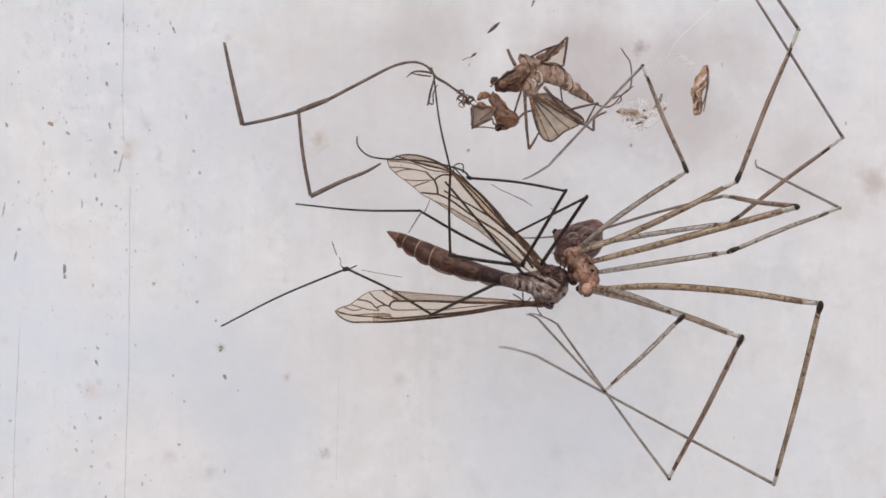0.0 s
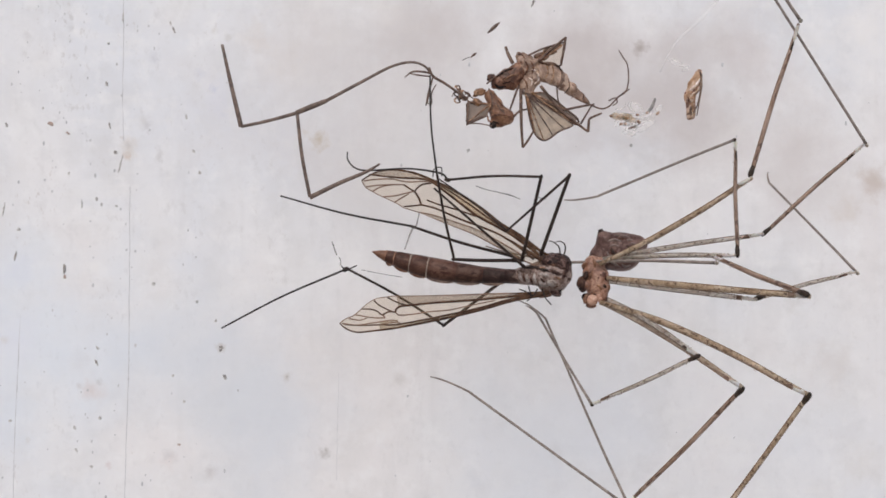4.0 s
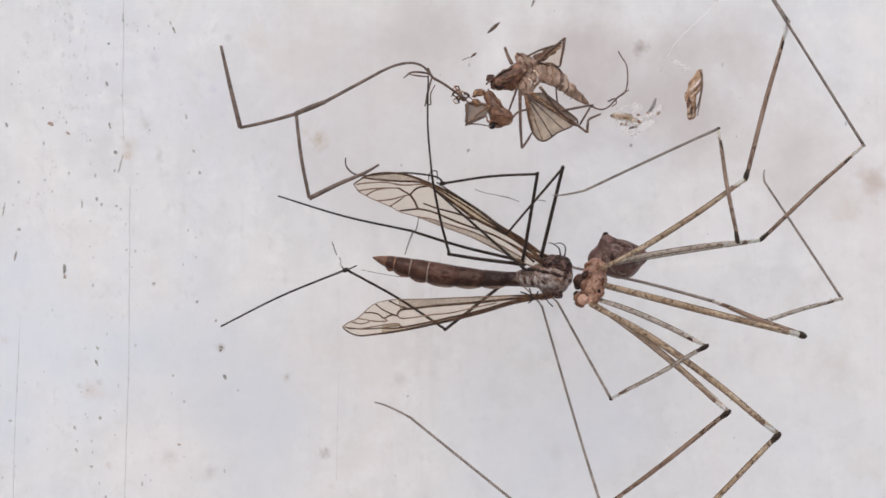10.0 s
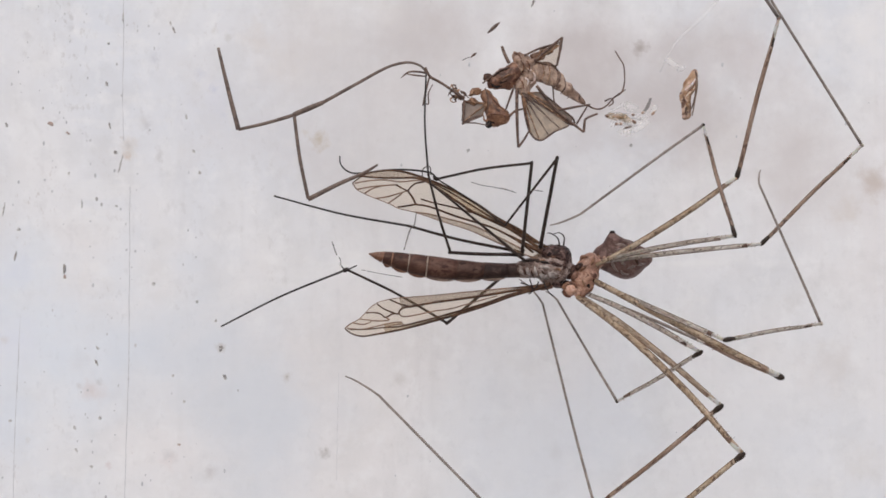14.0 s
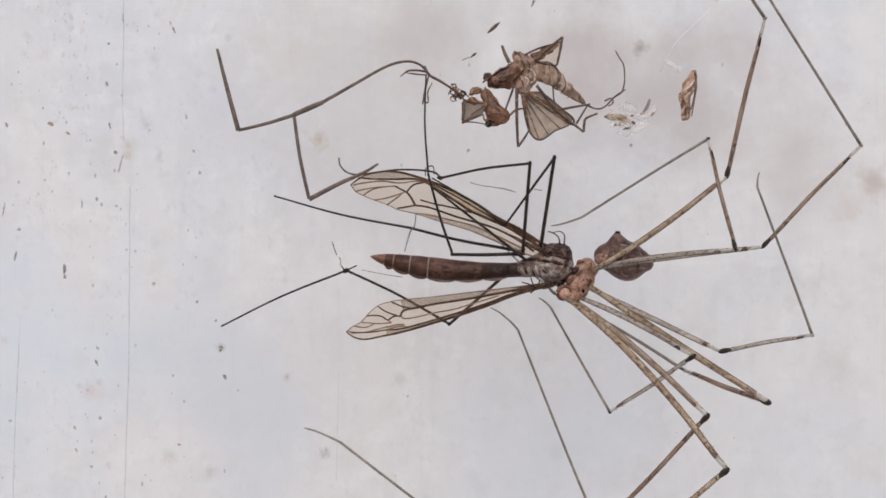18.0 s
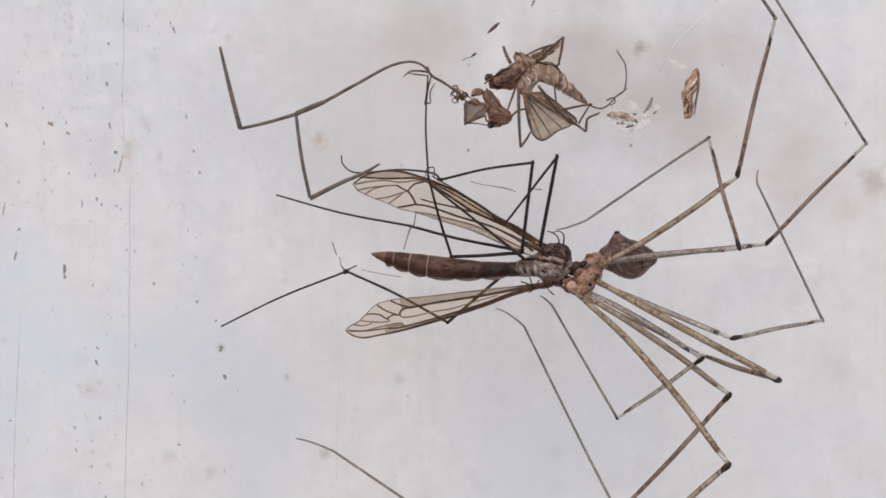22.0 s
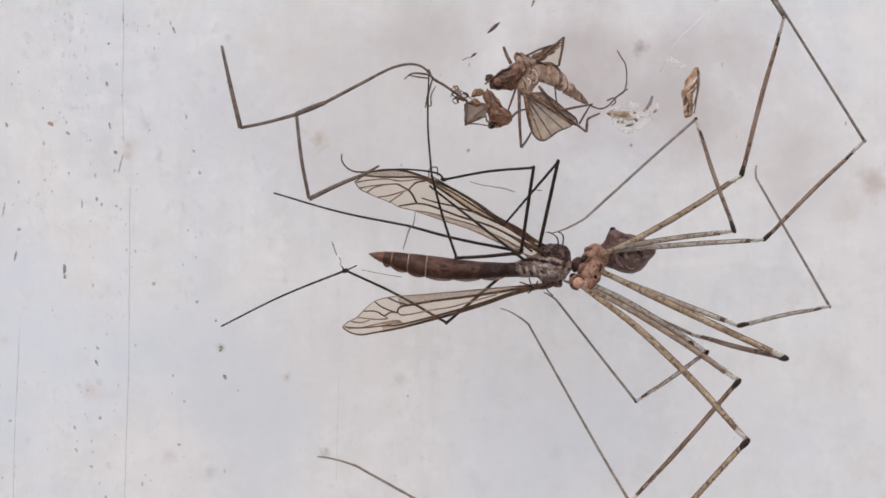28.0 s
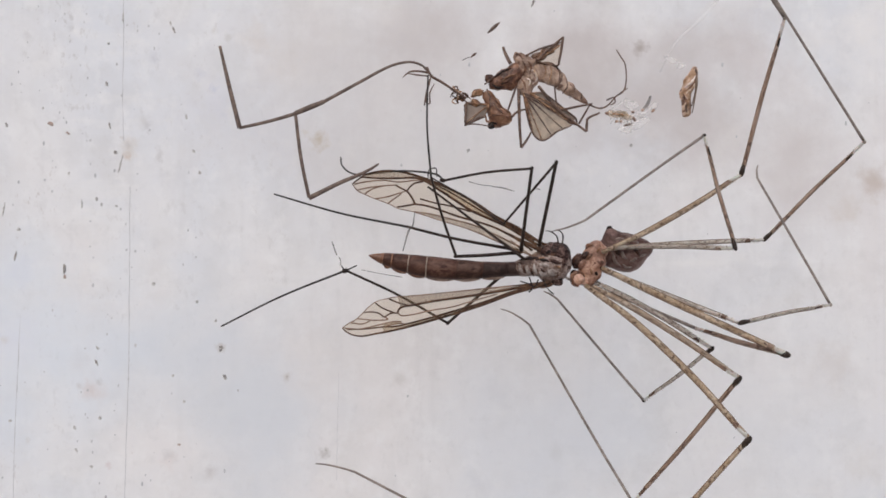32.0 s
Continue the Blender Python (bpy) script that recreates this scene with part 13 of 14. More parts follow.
    walk(fly_parts['femur4'], [(0, rod(-2.69, 0.4, 1.34, -10.02, 0.66, 3.18)), (3.5, rod(-2.69, 0.4, 1.33, -10.02, 0.66, 3.18)), (5.5, rod(-2.69, 0.4, 1.33, -10.02, 0.66, 3.18)), (14.5, rod(-2.69, 0.4, 1.33, -10.02, 0.66, 3.18)), (16.5, rod(-2.69, 0.4, 1.33, -10.02, 0.66, 3.18)), (25.5, rod(-2.69, 0.4, 1.33, -10.02, 0.65, 3.18)), (27.5, rod(-2.69, 0.4, 1.33, -10.02, 0.65, 3.18)), (32, rod(-2.69, 0.4, 1.33, -10.02, 0.65, 3.18))])
    walk(fly_parts['tibia4'], [(0, rod(-10.02, 0.66, 3.18, -19.46, 4.25, 1.49)), (0.5, rod(-10.02, 0.67, 3.18, -19.71, 3.53, 1.51)), (1, rod(-10.02, 0.67, 3.18, -19.94, 3.2, 2.73)), (1.5, rod(-10.02, 0.67, 3.18, -19.94, 3.18, 2.82)), (2, rod(-10.02, 0.67, 3.18, -19.91, 3.32, 2.95)), (2.5, rod(-10.02, 0.67, 3.18, -19.97, 3.08, 2.97)), (3, rod(-10.02, 0.66, 3.18, -20.13, 2.31, 3.48)), (3.5, rod(-10.02, 0.66, 3.18, -20.09, 2.1, 4.4)), (5.5, rod(-10.02, 0.66, 3.18, -19.73, 2.65, 5.75)), (6, rod(-10.02, 0.66, 3.18, -19.72, 2.6, 5.83)), (6.5, rod(-10.02, 0.66, 3.18, -19.98, 1.4, 5.45)), (7, rod(-10.02, 0.66, 3.18, -20.03, 1.38, 5.25)), (7.5, rod(-10.02, 0.65, 3.18, -20.01, 1.25, 5.35)), (8, rod(-10.02, 0.66, 3.18, -19.76, 2.47, 5.8)), (8.5, rod(-10.02, 0.65, 3.17, -19.51, 3.21, 6.07)), (9, rod(-10.02, 0.66, 3.18, -19.82, 2.15, 5.76)), (9.5, rod(-10.02, 0.67, 3.17, -19.93, 1.59, 5.58)), (10, rod(-10.02, 0.67, 3.18, -19.96, 1.35, 5.55)), (10.5, rod(-10.02, 0.66, 3.18, -19.9, 1.75, 5.66)), (11, rod(-10.02, 0.66, 3.18, -19.97, 1.01, 5.57)), (11.5, rod(-10.02, 0.66, 3.18, -19.9, 1.78, 5.63)), (12, rod(-10.02, 0.66, 3.18, -19.91, 1.69, 5.62)), (12.5, rod(-10.02, 0.66, 3.18, -19.87, 2.22, 5.54)), (13.5, rod(-10.02, 0.67, 3.18, -19.98, 0.93, 5.55)), (14, rod(-10.02, 0.66, 3.18, -19.98, 0.96, 5.54)), (14.5, rod(-10.02, 0.66, 3.18, -19.96, 0.81, 5.66)), (16.5, rod(-10.02, 0.66, 3.18, -19.95, 0.62, 5.69)), (17, rod(-10.02, 0.66, 3.18, -19.96, 0.35, 5.61)), (17.5, rod(-10.02, 0.66, 3.18, -19.9, -0.18, 5.77)), (18, rod(-10.02, 0.66, 3.18, -19.9, 0.72, 5.87)), (18.5, rod(-10.02, 0.66, 3.18, -19.87, 1.31, 5.9)), (19.5, rod(-10.02, 0.66, 3.18, -19.92, 0.71, 5.81)), (20, rod(-10.02, 0.66, 3.18, -19.91, 1.23, 5.8)), (20.5, rod(-10.02, 0.66, 3.18, -19.92, 1, 5.79)), (21, rod(-10.02, 0.66, 3.18, -19.93, 0.47, 5.75)), (21.5, rod(-10.02, 0.66, 3.18, -19.93, 1.23, 5.7)), (22.5, rod(-10.02, 0.65, 3.18, -19.87, 1.84, 5.72)), (23, rod(-10.02, 0.65, 3.18, -19.89, 1.66, 5.72)), (23.5, rod(-10.02, 0.65, 3.18, -19.97, 1.41, 5.51)), (24, rod(-10.02, 0.65, 3.18, -19.94, 1.67, 5.53)), (24.5, rod(-10.02, 0.65, 3.18, -19.93, 1.51, 5.62)), (25, rod(-10.02, 0.65, 3.18, -19.94, 0.97, 5.73)), (25.5, rod(-10.02, 0.65, 3.18, -19.93, 1.21, 5.71)), (27.5, rod(-10.02, 0.65, 3.18, -19.9, 1.46, 5.76)), (28.5, rod(-10.02, 0.65, 3.18, -19.92, 0.68, 5.81)), (29, rod(-10.02, 0.65, 3.18, -19.9, 1.31, 5.81)), (29.5, rod(-10.02, 0.65, 3.18, -19.86, 1.5, 5.91)), (30, rod(-10.02, 0.65, 3.18, -19.86, 1.5, 5.91)), (30.5, rod(-10.02, 0.65, 3.18, -19.88, 1.37, 5.85)), (31, rod(-10.02, 0.65, 3.18, -19.86, 1.64, 5.86)), (31.5, rod(-10.02, 0.65, 3.18, -19.86, 1.64, 5.86)), (32, rod(-10.02, 0.65, 3.18, -19.85, 1.32, 5.97))])
    walk(fly_parts['femur5'], [(0, rod(-3.19, 0.3, -0.67, -7.29, 0.47, -4.07)), (3.5, rod(-3.19, 0.3, -0.67, -7.29, 0.46, -4.07)), (5.5, rod(-3.19, 0.3, -0.68, -7.29, 0.45, -4.07)), (14.5, rod(-3.19, 0.3, -0.67, -7.29, 0.46, -4.07)), (16.5, rod(-3.19, 0.3, -0.67, -7.29, 0.46, -4.07)), (25.5, rod(-3.19, 0.3, -0.67, -7.29, 0.46, -4.07)), (27.5, rod(-3.19, 0.3, -0.67, -7.29, 0.46, -4.07)), (32, rod(-3.19, 0.3, -0.67, -7.29, 0.46, -4.07))])
    walk(fly_parts['tibia5'], [(0, rod(-7.29, 0.47, -4.07, -14.56, 4.81, -2.45)), (0.5, rod(-7.29, 0.47, -4.07, -14.75, 4.45, -2.37)), (1, rod(-7.29, 0.47, -4.07, -14.92, 3.56, -1.51)), (2, rod(-7.29, 0.46, -4.07, -14.93, 3.49, -1.46)), (2.5, rod(-7.29, 0.46, -4.07, -14.92, 3.42, -1.36)), (3, rod(-7.29, 0.46, -4.07, -14.9, 3.25, -1.13)), (3.5, rod(-7.29, 0.46, -4.07, -14.84, 2.84, -0.65)), (5.5, rod(-7.29, 0.45, -4.07, -14.75, 0.47, 0.25)), (6, rod(-7.29, 0.45, -4.07, -14.75, 1.2, 0.2)), (6.5, rod(-7.29, 0.46, -4.07, -14.9, 0.69, -0.02)), (7, rod(-7.29, 0.46, -4.07, -14.81, 2.14, -0.2)), (7.5, rod(-7.29, 0.46, -4.07, -14.78, 2.21, -0.18)), (8, rod(-7.29, 0.45, -4.07, -14.73, 1.77, 0.09)), (8.5, rod(-7.29, 0.44, -4.07, -14.6, 1.81, 0.29)), (9, rod(-7.29, 0.45, -4.07, -14.75, 1.3, 0.16)), (9.5, rod(-7.29, 0.45, -4.07, -14.8, 1.03, 0.13)), (10, rod(-7.29, 0.45, -4.07, -14.78, 0.82, 0.19)), (10.5, rod(-7.29, 0.46, -4.07, -14.78, 1.66, 0.02)), (11, rod(-7.29, 0.46, -4.07, -14.8, 1.98, -0.12)), (11.5, rod(-7.29, 0.46, -4.07, -14.78, 1.57, 0.05)), (12, rod(-7.29, 0.45, -4.07, -14.77, 1.54, 0.08)), (12.5, rod(-7.29, 0.45, -4.07, -14.79, 1.79, -0.03)), (13, rod(-7.29, 0.46, -4.07, -14.78, 1.67, 0.02)), (13.5, rod(-7.29, 0.46, -4.07, -14.83, 0.74, 0.09)), (14, rod(-7.29, 0.46, -4.07, -14.79, 1.69, 0)), (14.5, rod(-7.29, 0.46, -4.07, -14.8, 1, 0.13)), (16.5, rod(-7.29, 0.46, -4.07, -14.82, 1.26, 0.06)), (17, rod(-7.29, 0.46, -4.07, -14.88, 1.33, -0.09)), (17.5, rod(-7.29, 0.46, -4.07, -14.81, 1.54, 0)), (18, rod(-7.29, 0.46, -4.07, -14.79, 0.72, 0.18)), (18.5, rod(-7.29, 0.46, -4.07, -14.8, 0.98, 0.14)), (19, rod(-7.29, 0.45, -4.07, -14.8, 1.1, 0.11)), (19.5, rod(-7.29, 0.46, -4.07, -14.8, 0.97, 0.14)), (20, rod(-7.29, 0.46, -4.07, -14.83, 1.33, 0.02)), (20.5, rod(-7.29, 0.46, -4.07, -14.8, 1.85, -0.08)), (21, rod(-7.29, 0.46, -4.07, -14.8, 1.86, -0.08)), (21.5, rod(-7.29, 0.46, -4.07, -14.85, 1.55, -0.07)), (22, rod(-7.29, 0.46, -4.07, -14.82, 1.92, -0.13)), (23, rod(-7.29, 0.46, -4.07, -14.82, 2.07, -0.18)), (23.5, rod(-7.29, 0.46, -4.07, -14.84, 2.54, -0.47)), (24.5, rod(-7.29, 0.46, -4.07, -14.79, 2.4, -0.28)), (25.5, rod(-7.29, 0.46, -4.07, -14.83, 2.05, -0.2)), (27.5, rod(-7.29, 0.46, -4.07, -14.8, 1.88, -0.09)), (29, rod(-7.29, 0.46, -4.07, -14.79, 1.7, -0.01)), (29.5, rod(-7.29, 0.46, -4.07, -14.78, 1.44, 0.09)), (30, rod(-7.29, 0.46, -4.07, -14.78, 1.44, 0.09)), (31, rod(-7.29, 0.45, -4.07, -14.79, 1.66, 0)), (31.5, rod(-7.29, 0.45, -4.07, -14.79, 1.66, 0)), (32, rod(-7.29, 0.46, -4.07, -14.78, 1.36, 0.1))])
    walk(fly_parts['tarsus5'], [(0, rod(-14.56, 4.81, -2.45, -22.74, 3.47, -9.01)), (0.5, rod(-14.75, 4.45, -2.37, -23.02, 3.81, -8.93)), (1, rod(-14.92, 3.56, -1.51, -23.61, 3.54, -7.53)), (1.5, rod(-14.92, 3.54, -1.49, -23.62, 3.53, -7.5)), (2, rod(-14.93, 3.49, -1.46, -23.59, 3.92, -7.52)), (2.5, rod(-14.92, 3.42, -1.36, -23.68, 3.89, -7.27)), (3, rod(-14.9, 3.25, -1.13, -23.9, 3.68, -6.67)), (3.5, rod(-14.84, 2.84, -0.65, -24.11, 3.09, -5.74)), (5.5, rod(-14.75, 0.47, 0.25, -24.15, 2.09, -4.31)), (6, rod(-14.75, 1.2, 0.2, -24.28, 2.47, -4.2)), (6.5, rod(-14.9, 0.69, -0.02, -24.42, 2.06, -4.4)), (7, rod(-14.81, 2.14, -0.2, -24.43, 2.7, -4.56)), (7.5, rod(-14.78, 2.21, -0.18, -24.55, 2.62, -4.21)), (8, rod(-14.73, 1.77, 0.09, -24.44, 2.69, -3.98)), (8.5, rod(-14.6, 1.81, 0.29, -24.17, 3.03, -4.04)), (9, rod(-14.75, 1.3, 0.16, -24.28, 2.52, -4.26)), (9.5, rod(-14.8, 1.03, 0.13, -24.21, 2.35, -4.5)), (10, rod(-14.78, 0.82, 0.19, -24.25, 2.05, -4.34)), (10.5, rod(-14.78, 1.66, 0.02, -24.4, 2.66, -4.25)), (11, rod(-14.8, 1.98, -0.12, -24.4, 2.85, -4.48)), (11.5, rod(-14.78, 1.57, 0.05, -24.45, 2.61, -4.09)), (12, rod(-14.77, 1.54, 0.08, -24.37, 2.59, -4.24)), (12.5, rod(-14.79, 1.79, -0.03, -24.35, 2.83, -4.43)), (13, rod(-14.78, 1.67, 0.02, -24.4, 2.66, -4.25)), (13.5, rod(-14.83, 0.74, 0.09, -24.37, 2.08, -4.28)), (14, rod(-14.79, 1.69, 0, -24.45, 2.58, -4.2)), (14.5, rod(-14.8, 1, 0.13, -24.45, 2.25, -3.99)), (16.5, rod(-14.82, 1.26, 0.06, -24.46, 2.41, -4.11)), (17, rod(-14.88, 1.33, -0.09, -24.53, 2.62, -4.23)), (17.5, rod(-14.81, 1.54, 0, -24.67, 2.37, -3.74)), (18, rod(-14.79, 0.72, 0.18, -24.52, 2.07, -3.73)), (18.5, rod(-14.8, 0.98, 0.14, -24.48, 2.32, -3.89)), (19, rod(-14.8, 1.1, 0.11, -24.44, 2.4, -4.04)), (19.5, rod(-14.8, 0.97, 0.14, -24.47, 2.23, -3.94)), (20, rod(-14.83, 1.33, 0.02, -24.55, 2.54, -3.97)), (20.5, rod(-14.8, 1.85, -0.08, -24.49, 2.77, -4.22)), (21, rod(-14.8, 1.86, -0.08, -24.49, 2.87, -4.21)), (21.5, rod(-14.85, 1.55, -0.07, -24.55, 2.68, -4.1)), (22, rod(-14.82, 1.92, -0.13, -24.55, 2.91, -4.13)), (22.5, rod(-14.82, 2.03, -0.17, -24.46, 3.09, -4.38)), (23, rod(-14.82, 2.07, -0.18, -24.42, 3.11, -4.48)), (23.5, rod(-14.84, 2.54, -0.47, -24.4, 3.6, -4.87)), (24, rod(-14.84, 2.44, -0.39, -24.39, 3.54, -4.8)), (24.5, rod(-14.79, 2.4, -0.28, -24.44, 3.21, -4.51)), (25, rod(-14.78, 2.26, -0.2, -24.49, 3.23, -4.28)), (25.5, rod(-14.83, 2.05, -0.2, -24.51, 3.1, -4.32)), (27.5, rod(-14.8, 1.88, -0.09, -24.43, 2.99, -4.33)), (28, rod(-14.81, 1.81, -0.06, -24.48, 2.95, -4.18)), (28.5, rod(-14.81, 1.81, -0.06, -24.48, 2.95, -4.18)), (29, rod(-14.79, 1.7, -0.01, -24.45, 2.88, -4.16)), (29.5, rod(-14.78, 1.44, 0.09, -24.48, 2.72, -3.93)), (30, rod(-14.78, 1.44, 0.09, -24.48, 2.72, -3.93)), (30.5, rod(-14.78, 1.51, 0.07, -24.44, 2.76, -4.04)), (31, rod(-14.79, 1.66, 0, -24.48, 2.94, -4.05)), (31.5, rod(-14.79, 1.66, 0, -24.48, 2.94, -4.05)), (32, rod(-14.78, 1.36, 0.1, -24.51, 2.67, -3.83))])
    walk(fly_parts['femur6'], [(0, rod(-1.5, -0.9, 0.45, -8.698, -1.191, 5.642)), (3.5, rod(-1.5, -0.9, 0.45, -8.468, -1.194, 5.946)), (5.5, rod(-1.5, -0.9, 0.45, -8.367, -1.199, 6.073)), (13, rod(-1.5, -0.9, 0.45, -8.289, -1.198, 6.166)), (25.5, rod(-1.5, -0.9, 0.45, -8.378, -1.217, 6.058)), (32, rod(-1.5, -0.9, 0.45, -8.409, -1.221, 6.02))])
    walk(bundle, [(0, seat(6.68, 1.5, 12.33, -2.15)), (0.5, seat(6.65, 1.5, 12.33, -1.3)), (1, seat(6.61, 1.5, 12.33, -0.94)), (1.5, seat(6.61, 1.5, 12.33, -0.94)), (2, seat(6.75, 1.5, 12.23, -1.19)), (2.5, seat(6.65, 1.5, 12.36, -1.56)), (3, seat(6.45, 1.5, 12.42, -1.02)), (3.5, seat(6.39, 1.5, 12.45, -0.05)), (5.5, seat(6.59, 1.5, 12.36, 0.35)), (6, seat(6.55, 1.5, 12.36, 0)), (6.5, seat(6.29, 1.5, 12.52, 0.97)), (7, seat(6.23, 1.5, 12.45, 0.31)), (7.5, seat(6.06, 1.5, 12.52, 0.64)), (8, seat(6.49, 1.5, 12.26, -0.22)), (8.5, seat(6.65, 1.5, 12.26, -0.56)), (9, seat(6.52, 1.5, 12.33, -0.6)), (9.5, seat(6.52, 1.5, 12.26, -0.58)), (10, seat(6.36, 1.5, 12.39, 0.28)), (10.5, seat(6.29, 1.5, 12.39, 0.28)), (11, seat(6.32, 1.5, 12.39, -0.05)), (11.5, seat(6.23, 1.5, 12.39, 0.31)), (12.5, seat(6.42, 1.5, 12.33, -0.24)), (13, seat(6.29, 1.5, 12.36, 0)), (13.5, seat(6.36, 1.5, 12.32, 0.28)), (14, seat(6.13, 1.5, 12.45, 0.64)), (14.5, seat(6.13, 1.5, 12.39, 0.64)), (16.5, seat(6.23, 1.5, 12.39, 0.31)), (17, seat(6.29, 1.5, 12.39, 0.28)), (17.5, seat(6.06, 1.5, 12.52, 0.64)), (18, seat(6.13, 1.5, 12.49, 0.91)), (18.5, seat(6.29, 1.5, 12.42, 0.02)), (19, seat(6.36, 1.5, 12.36, 0)), (19.5, seat(6.26, 1.5, 12.45, 0.64)), (20, seat(6.26, 1.5, 12.45, 0.64)), (20.5, seat(6.26, 1.5, 12.45, -0.05)), (21, seat(6.29, 1.5, 12.45, 0.28)), (21.5, seat(6.23, 1.5, 12.45, 0.31)), (23.5, seat(6.39, 1.5, 12.42, -0.86)), (24, seat(6.39, 1.5, 12.36, -0.86)), (24.5, seat(6.26, 1.5, 12.42, -0.32)), (25.5, seat(6.26, 1.5, 12.42, -0.32)), (27.5, seat(6.36, 1.5, 12.39, -0.26)), (28, seat(6.29, 1.5, 12.42, 0.02)), (28.5, seat(6.29, 1.5, 12.42, 0.02)), (29, seat(6.32, 1.5, 12.39, -0.6)), (29.5, seat(6.26, 1.5, 12.42, -0.32)), (30, seat(6.26, 1.5, 12.42, -0.32)), (30.5, seat(6.32, 1.5, 12.39, -0.6)), (31, seat(6.32, 1.5, 12.36, -0.34)), (32, seat(6.26, 1.5, 12.42, -0.32))])
    walk(stalk, [(0, seat(-12.35, 1, 6.61, 0.77)), (0.5, seat(-12.35, 1, 6.55, 0.74)), (1, seat(-12.35, 1, 6.52, 0.37)), (2, seat(-12.32, 1, 6.48, 1.09)), (3, seat(-12.39, 1, 6.48, 1.09)), (3.5, seat(-12.42, 1, 6.48, 0.02)), (5.5, seat(-12.42, 1, 6.58, 1.11)), (6, seat(-12.39, 1, 6.52, 0.73)), (6.5, seat(-12.48, 1, 6.48, 0)), (7, seat(-12.51, 1, 6.32, -0.7)), (7.5, seat(-12.58, 1, 6.32, -0.7)), (8, seat(-12.35, 1, 6.29, 0.02)), (8.5, seat(-12.32, 1, 6.42, 0.4)), (9, seat(-12.35, 1, 6.35, 0.02)), (9.5, seat(-12.35, 1, 6.39, 0.39)), (10, seat(-12.48, 1, 6.42, 0.02)), (10.5, seat(-12.45, 1, 6.38, -0.7)), (11, seat(-12.42, 1, 6.38, -0.32)), (11.5, seat(-12.55, 1, 6.35, 0)), (12, seat(-12.45, 1, 6.35, 0.38)), (12.5, seat(-12.42, 1, 6.35, 0.02)), (13.5, seat(-12.48, 1, 6.35, 0)), (14, seat(-12.58, 1, 6.32, -0.7)), (14.5, seat(-12.58, 1, 6.26, -0.7)), (16.5, seat(-12.51, 1, 6.32, -0.7)), (17, seat(-12.48, 1, 6.26, -1.05)), (17.5, seat(-12.58, 1, 6.26, -1.42)), (18, seat(-12.55, 1, 6.29, -1.4)), (18.5, seat(-12.45, 1, 6.32, -0.7)), (20, seat(-12.51, 1, 6.32, -0.7)), (20.5, seat(-12.45, 1, 6.42, -1.08)), (21, seat(-12.45, 1, 6.38, -0.7)), (21.5, seat(-12.45, 1, 6.32, -0.7)), (22, seat(-12.45, 1, 6.38, -0.7)), (22.5, seat(-12.42, 1, 6.42, 0.05)), (23.5, seat(-12.42, 1, 6.48, 0.02)), (24, seat(-12.42, 1, 6.45, 0.39)), (25.5, seat(-12.48, 1, 6.39, 0.37)), (27.5, seat(-12.48, 1, 6.39, 0.37)), (28, seat(-12.48, 1, 6.39, 0.37)), (28.5, seat(-12.48, 1, 6.45, -0.35)), (30, seat(-12.48, 1, 6.38, -0.35)), (30.5, seat(-12.48, 1, 6.42, 0.02)), (31.5, seat(-12.48, 1, 6.42, 0.02)), (32, seat(-12.51, 1, 6.42, -0.33))])
    walk(husk, [(0, seat(19.5, 2, 12.72, 0)), (0.5, seat(19.5, 2, 12.59, 0)), (1, seat(19.37, 2, 12.52, 0)), (1.5, seat(19.44, 2, 12.59, 0)), (2, seat(19.57, 2, 12.52, 0)), (2.5, seat(19.37, 2, 12.59, 0)), (3, seat(19.04, 2, 12.59, 0)), (3.5, seat(18.92, 2, 12.46, 0)), (5.5, seat(19.37, 2, 12.33, 0)), (6, seat(19.37, 2, 12.33, 0)), (6.5, seat(18.98, 2, 12.39, 0)), (7, seat(18.92, 2, 12.39, 0)), (7.5, seat(18.52, 2, 12.39, 0)), (8, seat(19.3, 2, 12.39, 0)), (8.5, seat(19.5, 2, 12.39, 0)), (9, seat(19.3, 2, 12.33, 0)), (9.5, seat(19.3, 2, 12.33, 0)), (10, seat(19.04, 2, 12.39, 0)), (11, seat(18.85, 2, 12.39, 0)), (12, seat(18.92, 2, 12.39, 0)), (12.5, seat(19.11, 2, 12.33, 0)), (13, seat(18.92, 2, 12.39, 0)), (13.5, seat(19.04, 2, 12.39, 0)), (14, seat(18.65, 2, 12.39, 0)), (14.5, seat(18.78, 2, 12.33, 0)), (16.5, seat(18.85, 2, 12.26, 0)), (17, seat(18.98, 2, 12.26, 0)), (17.5, seat(18.52, 2, 12.33, 0)), (18, seat(18.59, 2, 12.33, 0)), (19, seat(19.04, 2, 12.39, 0)), (19.5, seat(18.85, 2, 12.39, 0)), (20.5, seat(18.78, 2, 12.46, 0)), (21, seat(18.72, 2, 12.39, 0)), (22, seat(18.78, 2, 12.46, 0)), (22.5, seat(19.04, 2, 12.52, 0)), (23, seat(19.04, 2, 12.59, 0)), (23.5, seat(18.92, 2, 12.59, 0)), (24, seat(18.98, 2, 12.59, 0)), (24.5, seat(18.72, 2, 12.59, 0)), (25.5, seat(18.72, 2, 12.59, 0)), (27.5, seat(18.85, 2, 12.59, 0)), (28.5, seat(18.72, 2, 12.52, 0)), (29, seat(18.85, 2, 12.52, 0)), (29.5, seat(18.72, 2, 12.59, 0)), (31.5, seat(18.78, 2, 12.52, 0)), (32, seat(18.65, 2, 12.59, 0))])
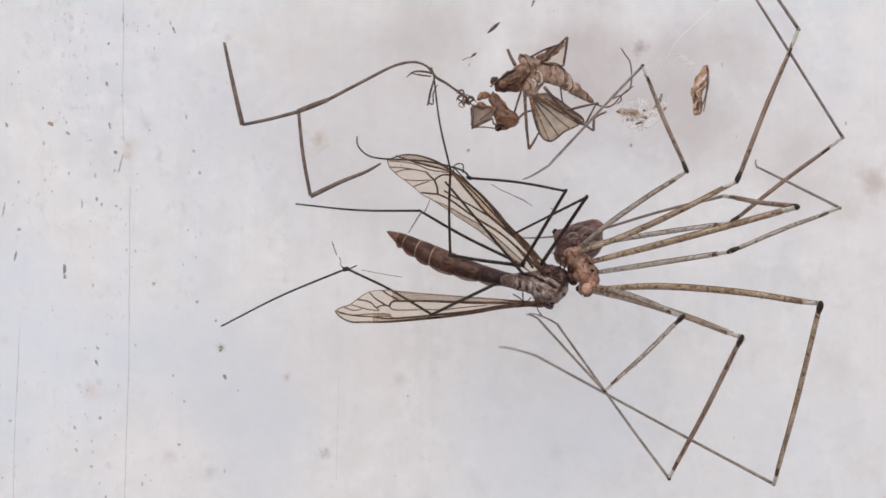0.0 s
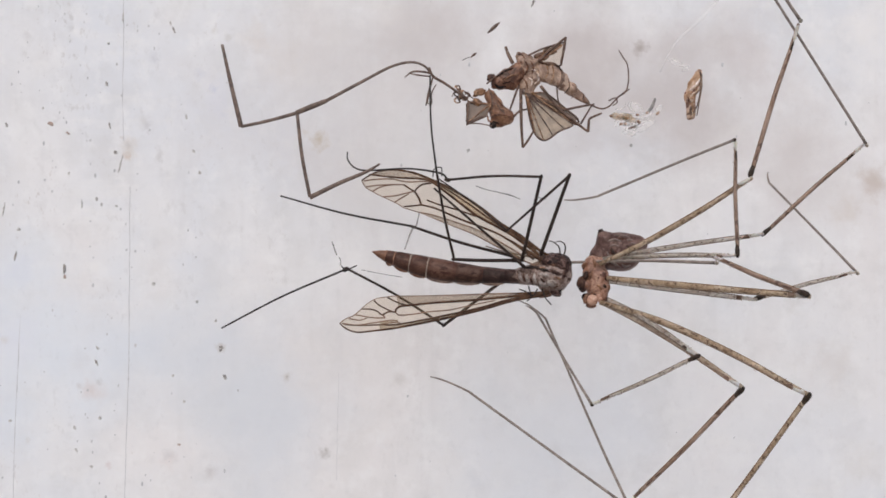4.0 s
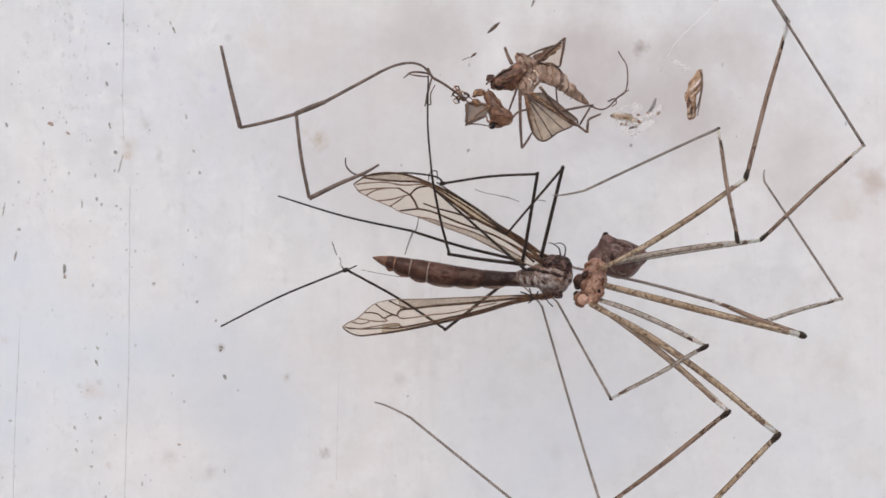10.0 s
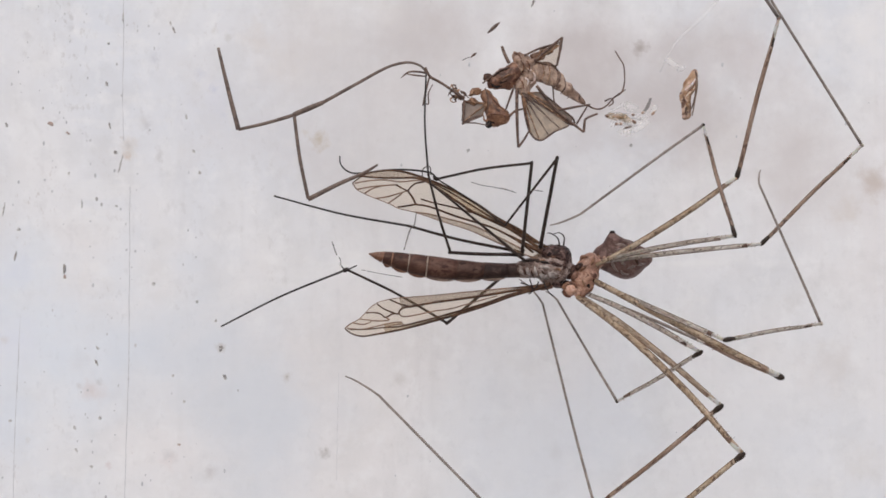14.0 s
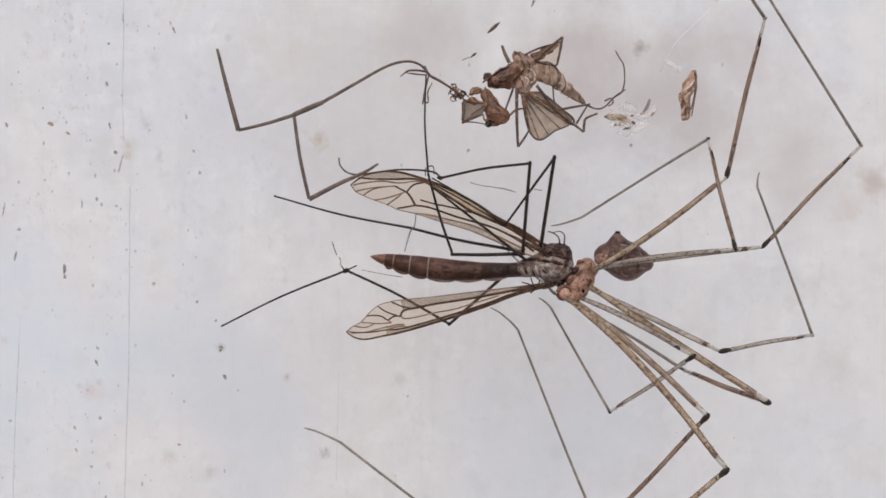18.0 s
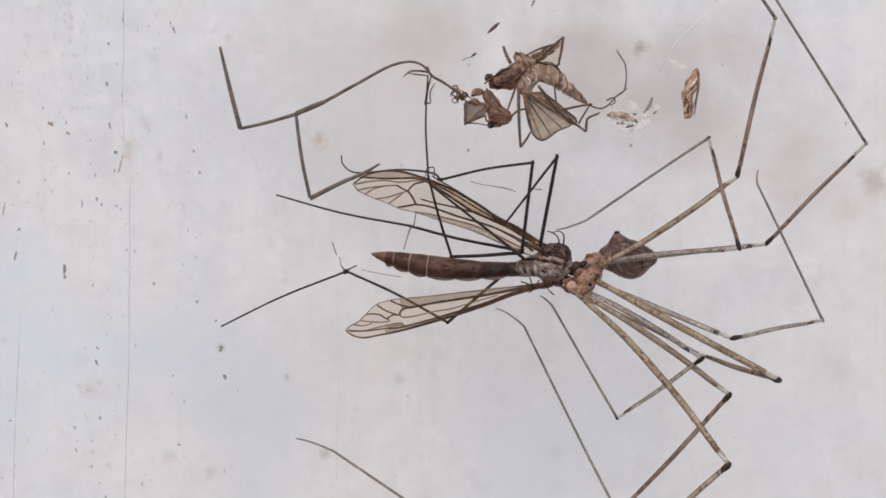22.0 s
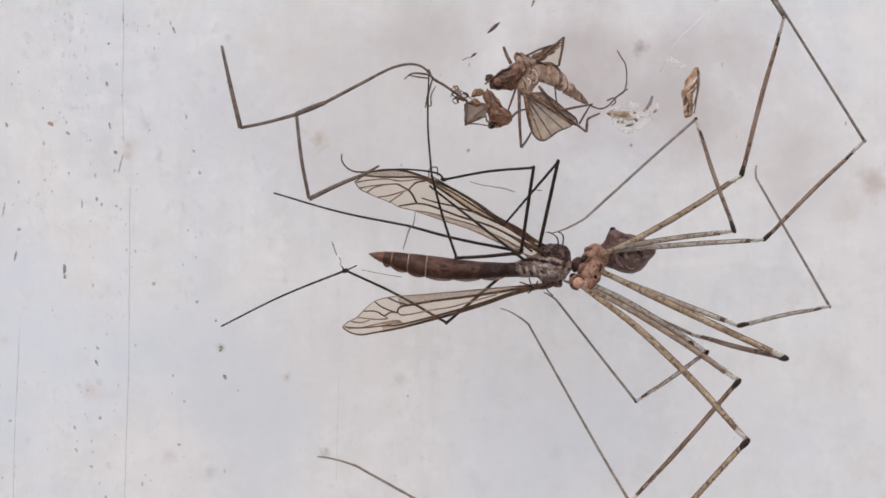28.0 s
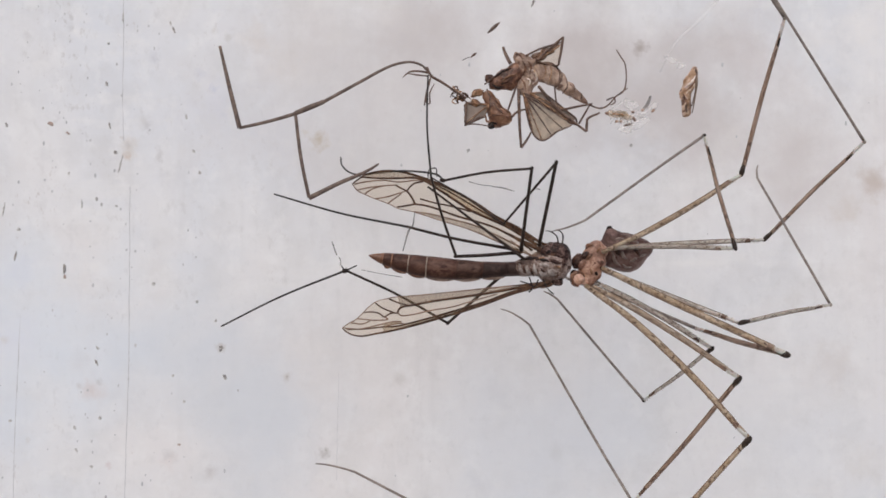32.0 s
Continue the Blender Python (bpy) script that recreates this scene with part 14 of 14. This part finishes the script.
    walk(tuft, [(0, seat(19.5, 2, 12.72, 0)), (0.5, seat(19.5, 2, 12.59, 0)), (1, seat(19.37, 2, 12.52, 0)), (1.5, seat(19.44, 2, 12.59, 0)), (2, seat(19.57, 2, 12.52, 0)), (2.5, seat(19.37, 2, 12.59, 0)), (3, seat(19.04, 2, 12.59, 0)), (3.5, seat(18.92, 2, 12.46, 0)), (5.5, seat(19.37, 2, 12.33, 0)), (6, seat(19.37, 2, 12.33, 0)), (6.5, seat(18.98, 2, 12.39, 0)), (7, seat(18.92, 2, 12.39, 0)), (7.5, seat(18.52, 2, 12.39, 0)), (8, seat(19.3, 2, 12.39, 0)), (8.5, seat(19.5, 2, 12.39, 0)), (9, seat(19.3, 2, 12.33, 0)), (9.5, seat(19.3, 2, 12.33, 0)), (10, seat(19.04, 2, 12.39, 0)), (11, seat(18.85, 2, 12.39, 0)), (12, seat(18.92, 2, 12.39, 0)), (12.5, seat(19.11, 2, 12.33, 0)), (13, seat(18.92, 2, 12.39, 0)), (13.5, seat(19.04, 2, 12.39, 0)), (14, seat(18.65, 2, 12.39, 0)), (14.5, seat(18.78, 2, 12.33, 0)), (16.5, seat(18.85, 2, 12.26, 0)), (17, seat(18.98, 2, 12.26, 0)), (17.5, seat(18.52, 2, 12.33, 0)), (18, seat(18.59, 2, 12.33, 0)), (19, seat(19.04, 2, 12.39, 0)), (19.5, seat(18.85, 2, 12.39, 0)), (20.5, seat(18.78, 2, 12.46, 0)), (21, seat(18.72, 2, 12.39, 0)), (22, seat(18.78, 2, 12.46, 0)), (22.5, seat(19.04, 2, 12.52, 0)), (23, seat(19.04, 2, 12.59, 0)), (23.5, seat(18.92, 2, 12.59, 0)), (24, seat(18.98, 2, 12.59, 0)), (24.5, seat(18.72, 2, 12.59, 0)), (25.5, seat(18.72, 2, 12.59, 0)), (27.5, seat(18.85, 2, 12.59, 0)), (28.5, seat(18.72, 2, 12.52, 0)), (29, seat(18.85, 2, 12.52, 0)), (29.5, seat(18.72, 2, 12.59, 0)), (31.5, seat(18.78, 2, 12.52, 0)), (32, seat(18.65, 2, 12.59, 0))])


motions()
